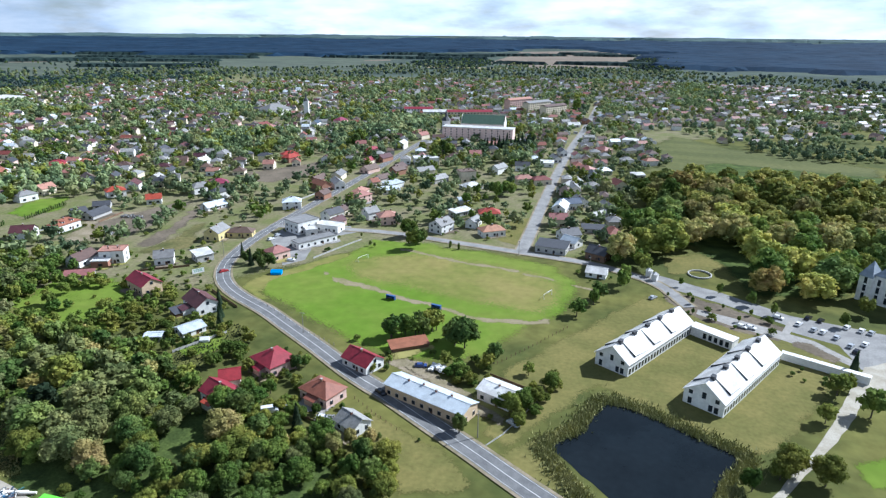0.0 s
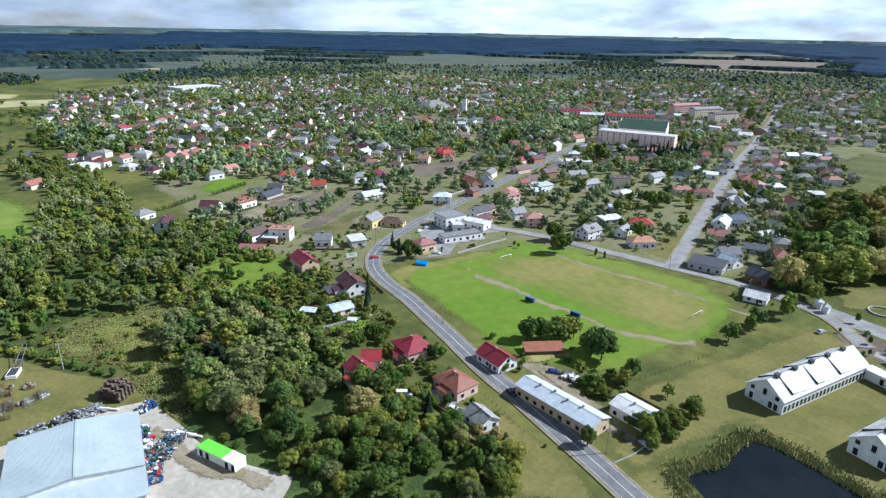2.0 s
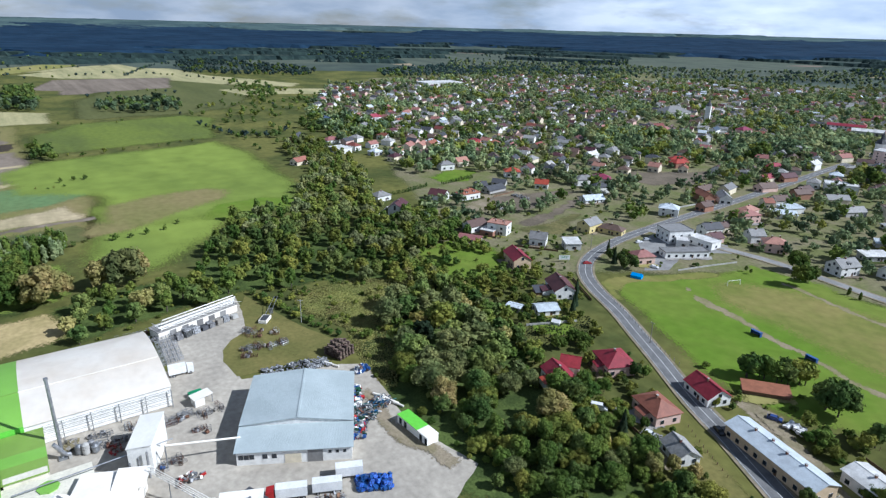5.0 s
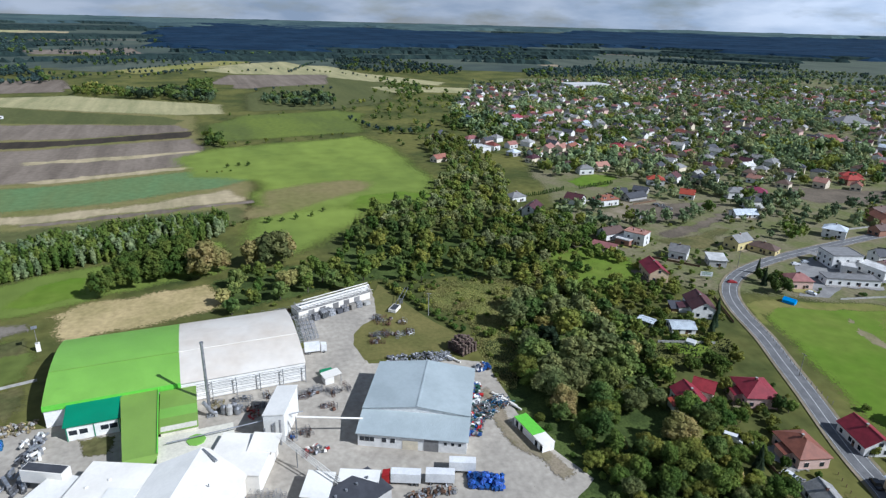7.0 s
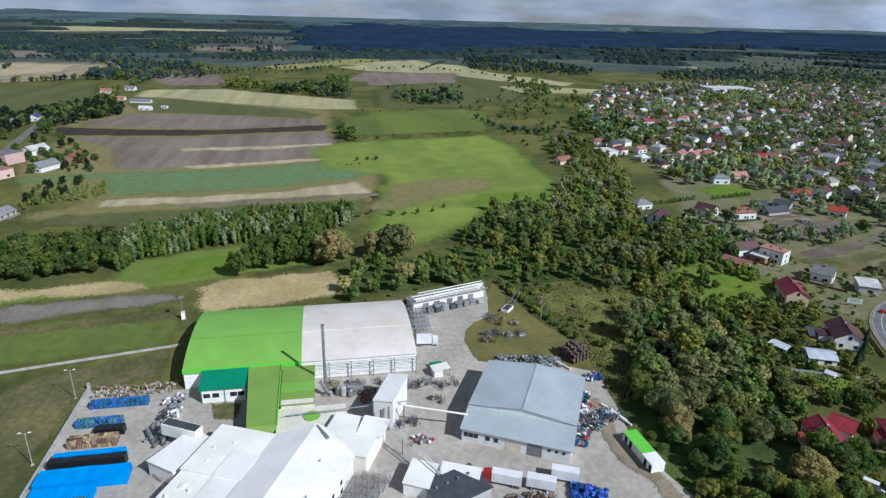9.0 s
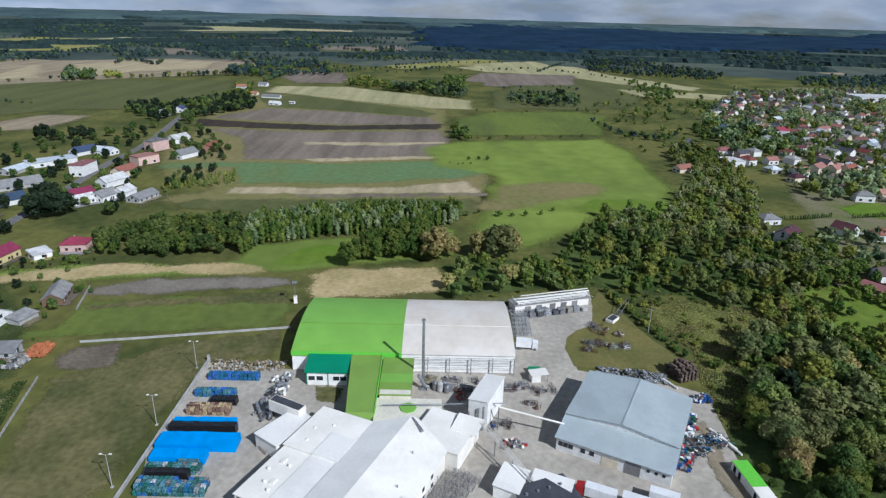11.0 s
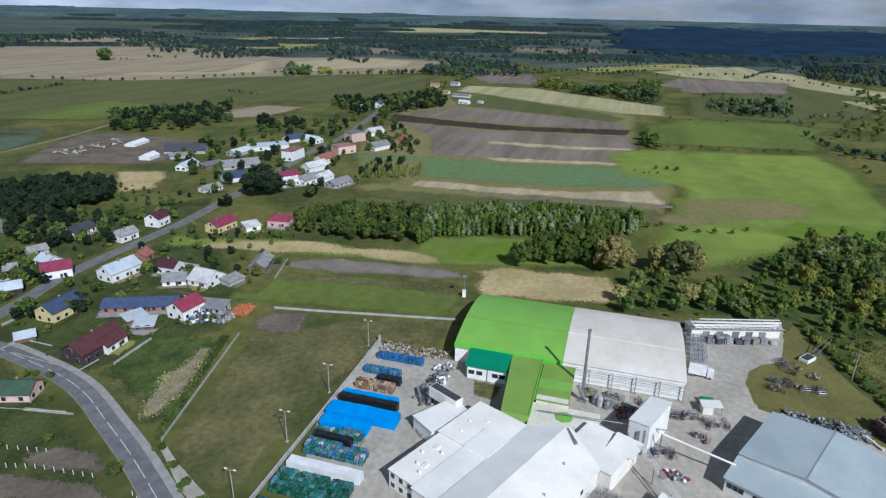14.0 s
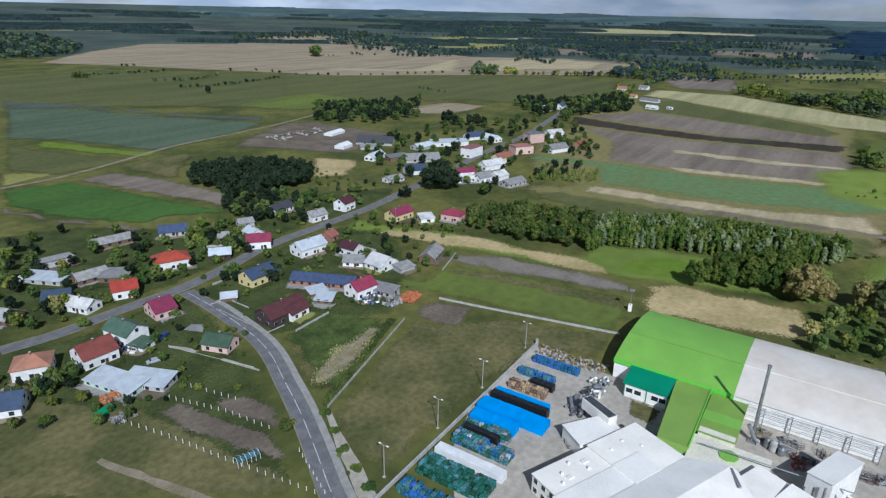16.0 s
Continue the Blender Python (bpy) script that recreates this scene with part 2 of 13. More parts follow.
# trees
# the far and town leaf colours are paled and blued to imitate haze
for nm, col, sec in (("leaf_green", (0.148, 0.208, 0.042), (0.094, 0.138, 0.030)), ("leaf_dark", (0.118, 0.168, 0.045), (0.078, 0.116, 0.032)),
                     ("leaf_olive", (0.22, 0.245, 0.05), (0.148, 0.17, 0.037)), ("leaf_silver", (0.205, 0.225, 0.084), (0.12, 0.14, 0.052)),
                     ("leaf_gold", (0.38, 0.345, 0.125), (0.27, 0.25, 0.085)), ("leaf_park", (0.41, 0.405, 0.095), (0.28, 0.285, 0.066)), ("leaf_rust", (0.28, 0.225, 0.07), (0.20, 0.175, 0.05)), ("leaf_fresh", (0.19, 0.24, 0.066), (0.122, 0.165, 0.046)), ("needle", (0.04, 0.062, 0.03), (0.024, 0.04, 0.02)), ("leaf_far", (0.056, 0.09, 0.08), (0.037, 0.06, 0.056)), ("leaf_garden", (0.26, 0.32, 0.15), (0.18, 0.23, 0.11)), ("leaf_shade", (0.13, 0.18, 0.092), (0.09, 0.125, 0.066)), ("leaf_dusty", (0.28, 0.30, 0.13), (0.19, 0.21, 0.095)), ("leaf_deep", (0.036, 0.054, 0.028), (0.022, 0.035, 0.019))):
    leaf = material(nm, col, 0.75, second=sec, scale=0.35, fine=0.14, per_object=0.2, per_island=0.11, spec=0.06, hue=0.25)
    nodes, links = leaf.node_tree.nodes, leaf.node_tree.links
    thin = nodes.new("ShaderNodeBsdfTranslucent")
    both = nodes.new("ShaderNodeMixShader")
    both.inputs["Fac"].default_value = 0.32
    # whole crowns differ from their neighbours
    spot = nodes.new("ShaderNodeNewGeometry")
    drift = nodes.new("ShaderNodeTexNoise")
    drift.inputs["Scale"].default_value, drift.inputs["Detail"].default_value = 0.11, 2.0
    links.new(spot.outputs["Position"], drift.inputs["Vector"])
    shift = nodes.new("ShaderNodeHueSaturation")
    for socket, low, high in (("Hue", 0.532, 0.468), ("Value", 0.68, 1.34)):
        reach = nodes.new("ShaderNodeMapRange")
        reach.inputs["From Min"].default_value, reach.inputs["From Max"].default_value = 0.3, 0.7
        reach.inputs["To Min"].default_value, reach.inputs["To Max"].default_value = low, high
        links.new(drift.outputs["Fac"], reach.inputs["Value"])
        links.new(reach.outputs["Result"], shift.inputs[socket])
    links.new(nodes["Principled BSDF"].inputs["Base Color"].links[0].from_socket, shift.inputs["Color"])
    tint = shift.outputs["Color"]
    links.new(tint, nodes["Principled BSDF"].inputs["Base Color"])
    links.new(tint, thin.inputs["Color"])
    links.new(nodes["Principled BSDF"].outputs["BSDF"], both.inputs[1])
    links.new(thin.outputs["BSDF"], both.inputs[2])
    links.new(both.outputs["Shader"], nodes["Material Output"].inputs["Surface"])
material("leaf_core", (0.022, 0.036, 0.012), 0.95, vary=0.4, scale=0.5)
material("bark", (0.11, 0.09, 0.07), 0.9, vary=0.4, scale=1.5, bump=0.6)
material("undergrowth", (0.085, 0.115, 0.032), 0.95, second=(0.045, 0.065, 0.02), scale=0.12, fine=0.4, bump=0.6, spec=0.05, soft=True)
material("weed_ground", (0.21, 0.205, 0.06), 0.95, second=(0.14, 0.15, 0.045), scale=0.09, fine=0.4, bump=0.6, spec=0.05, soft=True)
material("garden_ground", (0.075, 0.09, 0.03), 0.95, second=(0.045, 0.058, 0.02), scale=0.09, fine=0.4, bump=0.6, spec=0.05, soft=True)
material("reed", (0.30, 0.29, 0.11), 0.9, second=(0.21, 0.215, 0.075), scale=0.1, fine=0.2, per_island=0.2)
material("weeds", (0.25, 0.27, 0.075), 0.9, second=(0.225, 0.20, 0.07), scale=0.06, fine=0.2, per_island=0.22)
# roofs and walls
for nm, col in (("roof_red", (0.30, 0.03, 0.028)), ("roof_pink", (0.33, 0.15, 0.125)), ("roof_brick", (0.23, 0.075, 0.05)), ("roof_orange", (0.34, 0.15, 0.10)),
                ("roof_maroon", (0.085, 0.03, 0.035)), ("roof_brown", (0.12, 0.075, 0.06)), ("roof_grey", (0.23, 0.225, 0.22)), ("roof_dark", (0.06, 0.062, 0.07)),
                ("roof_navy", (0.05, 0.075, 0.13)), ("roof_green", (0.07, 0.12, 0.08)), ("roof_rose", (0.26, 0.04, 0.075))):
    material(nm, col, 0.55, vary=0.22, scale=0.5, fine=0.12, per_object=0.22, bump=0.25)
material("roof_slate", (0.27, 0.31, 0.36), 0.5, vary=0.25, scale=0.4, seams=2.0)
material("roof_sheet", (0.58, 0.63, 0.67), 0.45, 0.1, vary=0.18, scale=0.3, seams=2.0, per_object=0.12)
material("roof_white", (0.64, 0.63, 0.61), 0.5, 0.05, second=(0.46, 0.45, 0.43), scale=0.22, seams=2.0, per_object=0.1)
material("roof_asbestos", (0.34, 0.33, 0.315), 0.9, vary=0.3, scale=0.6, seams=3.0, per_object=0.2)
for nm, col in (("wall_white", (0.74, 0.73, 0.70)), ("wall_cream", (0.66, 0.58, 0.44)), ("wall_yellow", (0.62, 0.52, 0.24)), ("wall_pink", (0.62, 0.43, 0.37)),
                ("wall_grey", (0.42, 0.41, 0.39)), ("wall_brick", (0.33, 0.17, 0.115)), ("wall_wood", (0.17, 0.105, 0.065)), ("wall_ochre", (0.52, 0.39, 0.26)),
                ("wall_dark", (0.05, 0.035, 0.032)), ("wall_mint", (0.5, 0.62, 0.52)), ("wall_rose", (0.80, 0.60, 0.55))):
    material(nm, col, 0.88, vary=0.16, scale=0.6, fine=0.07, per_object=0.08)
material("glass", (0.025, 0.032, 0.042), 0.12, vary=0.3, scale=0.4, spec=0.6)
material("frame_white", (0.78, 0.78, 0.77), 0.5, vary=0.1)
material("door_wood", (0.14, 0.075, 0.04), 0.6, vary=0.3, scale=2)
material("chimney_brick", (0.24, 0.12, 0.085), 0.9, vary=0.4, scale=2, per_object=0.2)
material("concrete", (0.42, 0.41, 0.385), 0.9, vary=0.25, scale=0.5)
material("hall_green", (0.21, 0.43, 0.065), 0.42, vary=0.1, scale=0.12, fine=0.05, seams=1.2)
material("hall_olive", (0.21, 0.335, 0.06), 0.45, vary=0.12, scale=0.12, fine=0.06, seams=1.2)
material("hall_teal", (0.012, 0.225, 0.118), 0.42, vary=0.12, scale=0.2, fine=0.05, seams=1.2)
material("hall_sheet", (0.70, 0.65, 0.575), 0.5, second=(0.60, 0.525, 0.435), scale=0.035, fine=0.06, seams=1.2)
material("hall_white", (0.85, 0.805, 0.72), 0.55, vary=0.12, scale=0.1, fine=0.04)
material("hall_pale", (0.80, 0.775, 0.715), 0.5, vary=0.1, scale=0.1, fine=0.05, seams=1.2)
material("hall_blue", (0.44, 0.495, 0.50), 0.5, 0.1, second=(0.38, 0.43, 0.435), scale=0.1, fine=0.05, seams=1.6)
material("hall_wall", (0.86, 0.84, 0.785), 0.6, vary=0.12, scale=0.3, seams=2.4)
material("cream_deck", (0.70, 0.66, 0.54), 0.7, vary=0.15, scale=0.15)
material("steel", (0.36, 0.37, 0.385), 0.45, 0.6, vary=0.3, scale=1, per_object=0.2)
material("rust", (0.15, 0.075, 0.05), 0.9, vary=0.5, scale=0.8, per_object=0.2, per_island=0.4)
material("tarp_blue", (0.0, 0.27, 0.72), 0.5, vary=0.12, scale=0.3, fine=0.06, bump=0.3)
material("tarp_white", (0.72, 0.72, 0.71), 0.6, vary=0.12, scale=0.3)
material("black_film", (0.018, 0.018, 0.02), 0.4, vary=0.4, scale=1)
for nm, col in (("bale_blue", (0.035, 0.15, 0.36)), ("bale_teal", (0.075, 0.20, 0.21)), ("bale_green", (0.022, 0.12, 0.08)), ("bale_brown", (0.32, 0.215, 0.135)), ("bale_grey", (0.33, 0.34, 0.35))):
    material(nm, col, 0.6, second=tuple(c * 0.25 for c in col), scale=2.6, fine=0.5, per_island=0.6, per_object=0.55)
material("scrap", (0.34, 0.34, 0.35), 0.6, 0.3, second=(0.10, 0.10, 0.105), scale=1.2, fine=0.4, per_island=0.7)
material("plastic_blue", (0.02, 0.075, 0.25), 0.4, vary=0.2)
material("plastic_red", (0.40, 0.02, 0.02), 0.4, vary=0.2)
material("plastic_green", (0.02, 0.24, 0.10), 0.4, vary=0.2)
material("lime_sheet", (0.16, 0.56, 0.05), 0.5, vary=0.1)
for nm, col in (("car_white", (0.75, 0.75, 0.75)), ("car_black", (0.02, 0.02, 0.024)), ("car_blue", (0.03, 0.06, 0.2)), ("car_silver", (0.42, 0.44, 0.46)), ("car_red", (0.35, 0.03, 0.03))):
    material(nm, col, 0.25, 0.1, vary=0.05, spec=0.6)
material("rubber", (0.02, 0.02, 0.02), 0.8)
material("pallet_wood", (0.18, 0.125, 0.10), 0.9, second=(0.085, 0.06, 0.05), scale=1.5, per_object=0.45)
material("wood_grey", (0.26, 0.24, 0.21), 0.9, vary=0.3, scale=1.5)
material("hedge", (0.045, 0.065, 0.02), 0.9, vary=0.5, scale=0.6, per_island=0.4)
material("clay_orange", (0.44, 0.15, 0.06), 0.8, vary=0.25, scale=1)
water = material("pond_water", (0.010, 0.014, 0.017), 0.06, vary=0.3, scale=0.05, spec=0.16)

# ---- building blocks ----
from mathutils.geometry import delaunay_2d_cdt


def mesh_of(bm, name, mats):
    me = bpy.data.meshes.new(name)
    bm.normal_update()
    bm.to_mesh(me)
    bm.free()
    for m in mats if isinstance(mats, (list, tuple)) else [mats]:
        me.materials.append(MATS[m])
    return me


def part(name, bm, mats, parent, label="", at=None):
    ob = new(name, mesh_of(bm, name, mats) if isinstance(bm, bmesh.types.BMesh) else bm)
    ob.parent = parent
    if at is not None:
        ob.matrix_basis = at
    if label:
        tagged(ob, label)
    return ob


def thing(name, x, y, rot=0.0, label="", category="", group="", z=0.0):
    ob = new(name)
    ob.empty_display_size = 0.5
    ob.matrix_basis = pose(x, y, z, 0, 0, rot)
    return tagged(ob, label, category, group)


def solid(name, bm, mats, label, category, group="", at=None, kind=""):
    ob = new(name, mesh_of(bm, name, mats))
    if at is not None:
        ob.matrix_basis = at
    return tagged(ob, label, category, group, kind)


def face(bm, pts, index=0):
    f = bm.faces.new([bm.verts.new(p) for p in pts])
    f.material_index = index
    return f


def box(bm, x0, y0, z0, x1, y1, z1, index=0, turn=0.0, about=None):
    c = [Vector((x, y, z)) for z in (z0, z1) for x, y in ((x0, y0), (x1, y0), (x1, y1), (x0, y1))]
    if turn:
        a = Vector(about or ((x0 + x1) / 2, (y0 + y1) / 2, 0))
        r = Matrix.Rotation(radians(turn), 3, "Z")
        c = [a + r @ (p - a) for p in c]
    v = [bm.verts.new(p) for p in c]
    for q in ((3, 2, 1, 0), (4, 5, 6, 7), (0, 1, 5, 4), (1, 2, 6, 5), (2, 3, 7, 6), (3, 0, 4, 7)):
        bm.faces.new([v[i] for i in q]).material_index = index
    return v


def block(bm, pts, z0, z1, index=0):
    """An upright prism over a plan polygon (anticlockwise). z1: one height or one for each corner."""
    tops = z1 if isinstance(z1, (list, tuple)) else [z1] * len(pts)
    lo = [bm.verts.new((x, y, z0)) for x, y in pts]
    hi = [bm.verts.new((x, y, z)) for (x, y), z in zip(pts, tops)]
    n = len(pts)
    bm.faces.new(list(reversed(lo))).material_index = index
    bm.faces.new(hi).material_index = index
    for i in range(n):
        bm.faces.new((lo[i], lo[(i + 1) % n], hi[(i + 1) % n], hi[i])).material_index = index


def slab(bm, quad, thick, index=0):
    """A sheet with thickness below the given corners (anticlockwise from above)."""
    top = [bm.verts.new(p) for p in quad]
    low = [bm.verts.new((p[0], p[1], p[2] - thick)) for p in quad]
    n = len(quad)
    bm.faces.new(top).material_index = index
    bm.faces.new(list(reversed(low))).material_index = index
    for i in range(n):
        bm.faces.new((low[i], low[(i + 1) % n], top[(i + 1) % n], top[i])).material_index = index


def rod(bm, a, b, r, sides=6, r2=None, index=0):
    a, b = Vector(a), Vector(b)
    q = (b - a).to_track_quat("Z", "Y")
    r2 = r if r2 is None else r2
    lo, hi = [], []
    for i in range(sides):
        d = Vector((math.cos(2 * math.pi * i / sides), math.sin(2 * math.pi * i / sides), 0))
        lo.append(bm.verts.new(a + q @ (d * r)))
        hi.append(bm.verts.new(b + q @ (d * r2)))
    for i in range(sides):
        j = (i + 1) % sides
        bm.faces.new((lo[i], lo[j], hi[j], hi[i])).material_index = index
    bm.faces.new(hi).material_index = index
    bm.faces.new(list(reversed(lo))).material_index = index


def bowl(r):
    """The far land rises gently to the horizon."""
    u = max(0.0, (r - 1600.0) / 3300.0)
    return 85.0 * u * u


def smooth_line(pts, step):
    """A curve through the points, as evenly spaced places."""
    p = [Vector((*q, 0)) for q in pts]
    p = [p[0] * 2 - p[1]] + p + [p[-1] * 2 - p[-2]]
    line = []
    for i in range(1, len(p) - 2):
        n = max(2, int((p[i + 1] - p[i]).length / step))
        for k in range(n):
            t = k / n
            line.append(0.5 * (2 * p[i] + (p[i + 1] - p[i - 1]) * t + (2 * p[i - 1] - 5 * p[i] + 4 * p[i + 1] - p[i + 2]) * t * t + (3 * p[i] - p[i - 1] - 3 * p[i + 1] + p[i + 2]) * t ** 3))
    return line + [p[-2]]


def strip(bm, line, left, right, z, index=0):
    """A ribbon along a line, from left to right of it, at height z (or z0, z1 for a raised one)."""
    rows = []
    for i, p in enumerate(line):
        d = (line[min(i + 1, len(line) - 1)] - line[max(i - 1, 0)]).normalized()
        n = Vector((-d.y, d.x, 0))
        zz = z + bowl(p.length)
        rows.append([bm.verts.new((p + n * s) + Vector((0, 0, zz))) for s in (left, right)])
    for a, b in zip(rows, rows[1:]):
        bm.faces.new((a[1], b[1], b[0], a[0])).material_index = index
    return rows


OPEN = []


def inside(x, y, pts):
    c = False
    j = len(pts) - 1
    for i in range(len(pts)):
        (x0, y0), (x1, y1) = pts[i], pts[j]
        if (y0 > y) != (y1 > y) and x < (x1 - x0) * (y - y0) / (y1 - y0) + x0:
            c = not c
        j = i
    return c


def patch(name, mat, pts, z, label, rough_edge=0.0, category="field", kind="structure", seed=0):
    """A piece of land, laid on the ground sheet, with an uneven edge that thins out into its neighbours."""
    if name in ("allotment", "glade", "yard", "farm_yard", "football_pitch", "crop_strip"):
        OPEN.append(pts)
    rnd = random.Random(seed + int(abs(pts[0][0]) * 7))
    line = []
    for (x0, y0), (x1, y1) in zip(pts, pts[1:] + pts[:1]):
        d = math.hypot(x1 - x0, y1 - y0)
        n = max(1, int(d / max(4.0, rough_edge * 3))) if rough_edge else max(1, int(d / 250.0))
        for k in range(n):
            t = k / n
            w = min(rough_edge, 2.5) if k else 0
            line.append((x0 + (x1 - x0) * t + rnd.uniform(-w, w), y0 + (y1 - y0) * t + rnd.uniform(-w, w)))
    ring = np.array(line)
    n = len(ring)
    inner = []
    if rough_edge >= 0.8:
        ahead = np.roll(ring, -1, 0)
        area = float(np.sum(ring[:, 0] * ahead[:, 1] - ahead[:, 0] * ring[:, 1])) / 2
        seg = ahead - ring
        length = np.linalg.norm(seg, axis=1)
        deep = min(3.0 * rough_edge + 0.6, 0.8 * abs(area) / float(np.sum(length)))
        side = np.stack([-seg[:, 1], seg[:, 0]], 1) / np.maximum(length, 1e-6)[:, None] * (1 if area > 0 else -1)
        mean = side + np.roll(side, 1, 0)
        mean /= np.maximum(np.linalg.norm(mean, axis=1), 1e-6)[:, None]
        for q in ring + mean * deep * 1.1:
            t = np.clip(np.sum((q - ring) * seg, axis=1) / np.maximum(length ** 2, 1e-9), 0, 1)
            if np.min(np.linalg.norm(q - ring - seg * t[:, None], axis=1)) > 0.85 * deep and inside(q[0], q[1], line):
                inner.append(tuple(q))
    places, _, faces, origin, _, _ = delaunay_2d_cdt([Vector(q) for q in line + inner], [(i, (i + 1) % n) for i in range(n)], [], 1, 0.02)
    bm = bmesh.new()
    fade = bm.verts.layers.float.new("fade")
    v = [bm.verts.new((q.x, q.y, z + bowl(q.length))) for q in places]
    for q, source in zip(v, origin):
        q[fade] = 1.0 if inner and (not source or min(source) < n) else 0.0
    for f in faces:
        bm.faces.new([v[i] for i in f])
    for f in bm.faces:
        f.normal_update()
        if f.normal.z < 0:
            f.normal_flip()
    return solid(name, bm, mat, label, category, kind=kind)


def window_mesh(w, h, bars=1):
    """A window: a white frame round a recessed dark pane. It looks along -y and is set on its middle."""
    bm = bmesh.new()
    box(bm, -w / 2, -0.07, -h / 2, w / 2, 0.05, h / 2)
    front = next(f for f in bm.faces if f.calc_center_median().y < -0.06)
    bmesh.ops.inset_region(bm, faces=[front], thickness=0.09, depth=-0.05)
    front.material_index = 1
    return mesh_of(bm, "window", ["frame_white", "glass"])


WINDOW = window_mesh(1.3, 1.4)
WINDOW_WIDE = window_mesh(2.0, 1.5, 2)
WINDOW_TALL = window_mesh(1.3, 2.2)
WINDOW_SMALL = window_mesh(0.8, 0.9, 0)
dm = bmesh.new()
box(dm, -0.5, -0.06, 0, 0.5, 0.05, 2.05, 0)
box(dm, -0.35, -0.08, 1.2, 0.35, 0.0, 1.85, 1)
DOOR = mesh_of(dm, "door", ["door_wood", "glass"])
CHIMNEYS = {}


def chimney(parent, x, y, z0, z1, w=0.55):
    key = (round(z1 - z0, 1), w)
    if key not in CHIMNEYS:
        bm = bmesh.new()
        box(bm, -w / 2, -w / 2, 0, w / 2, w / 2, z1 - z0, 0)
        box(bm, -w / 2 - 0.07, -w / 2 - 0.07, z1 - z0, w / 2 + 0.07, w / 2 + 0.07, z1 - z0 + 0.12, 1)
        CHIMNEYS[key] = mesh_of(bm, "chimney", ["chimney_brick", "concrete"])
    return part("chimney", CHIMNEYS[key], None, parent, at=pose(x, y, z0))


def wall_windows(parent, x0, y0, x1, y1, z0, z1, every=3.0, mesh=None, skip=()):
    """Windows in rows, storey by storey, on the wall from one corner to the next (the outside is to the right of the way)."""
    d = math.hypot(x1 - x0, y1 - y0)
    n = int((d - 1.0) / every)
    rot = math.degrees(math.atan2(y1 - y0, x1 - x0))
    floors = max(1, int((z1 - z0 + 0.4) / 2.7))
    for k in range(floors):
        for i in range(n):
            if (k, i) in skip:
                continue
            t = (i + 0.5) / n
            part("window", mesh or WINDOW, None, parent, at=pose(x0 + (x1 - x0) * t, y0 + (y1 - y0) * t, z0 + 1.55 + 2.75 * k, 0, 0, rot))


HOMESTEADS = []


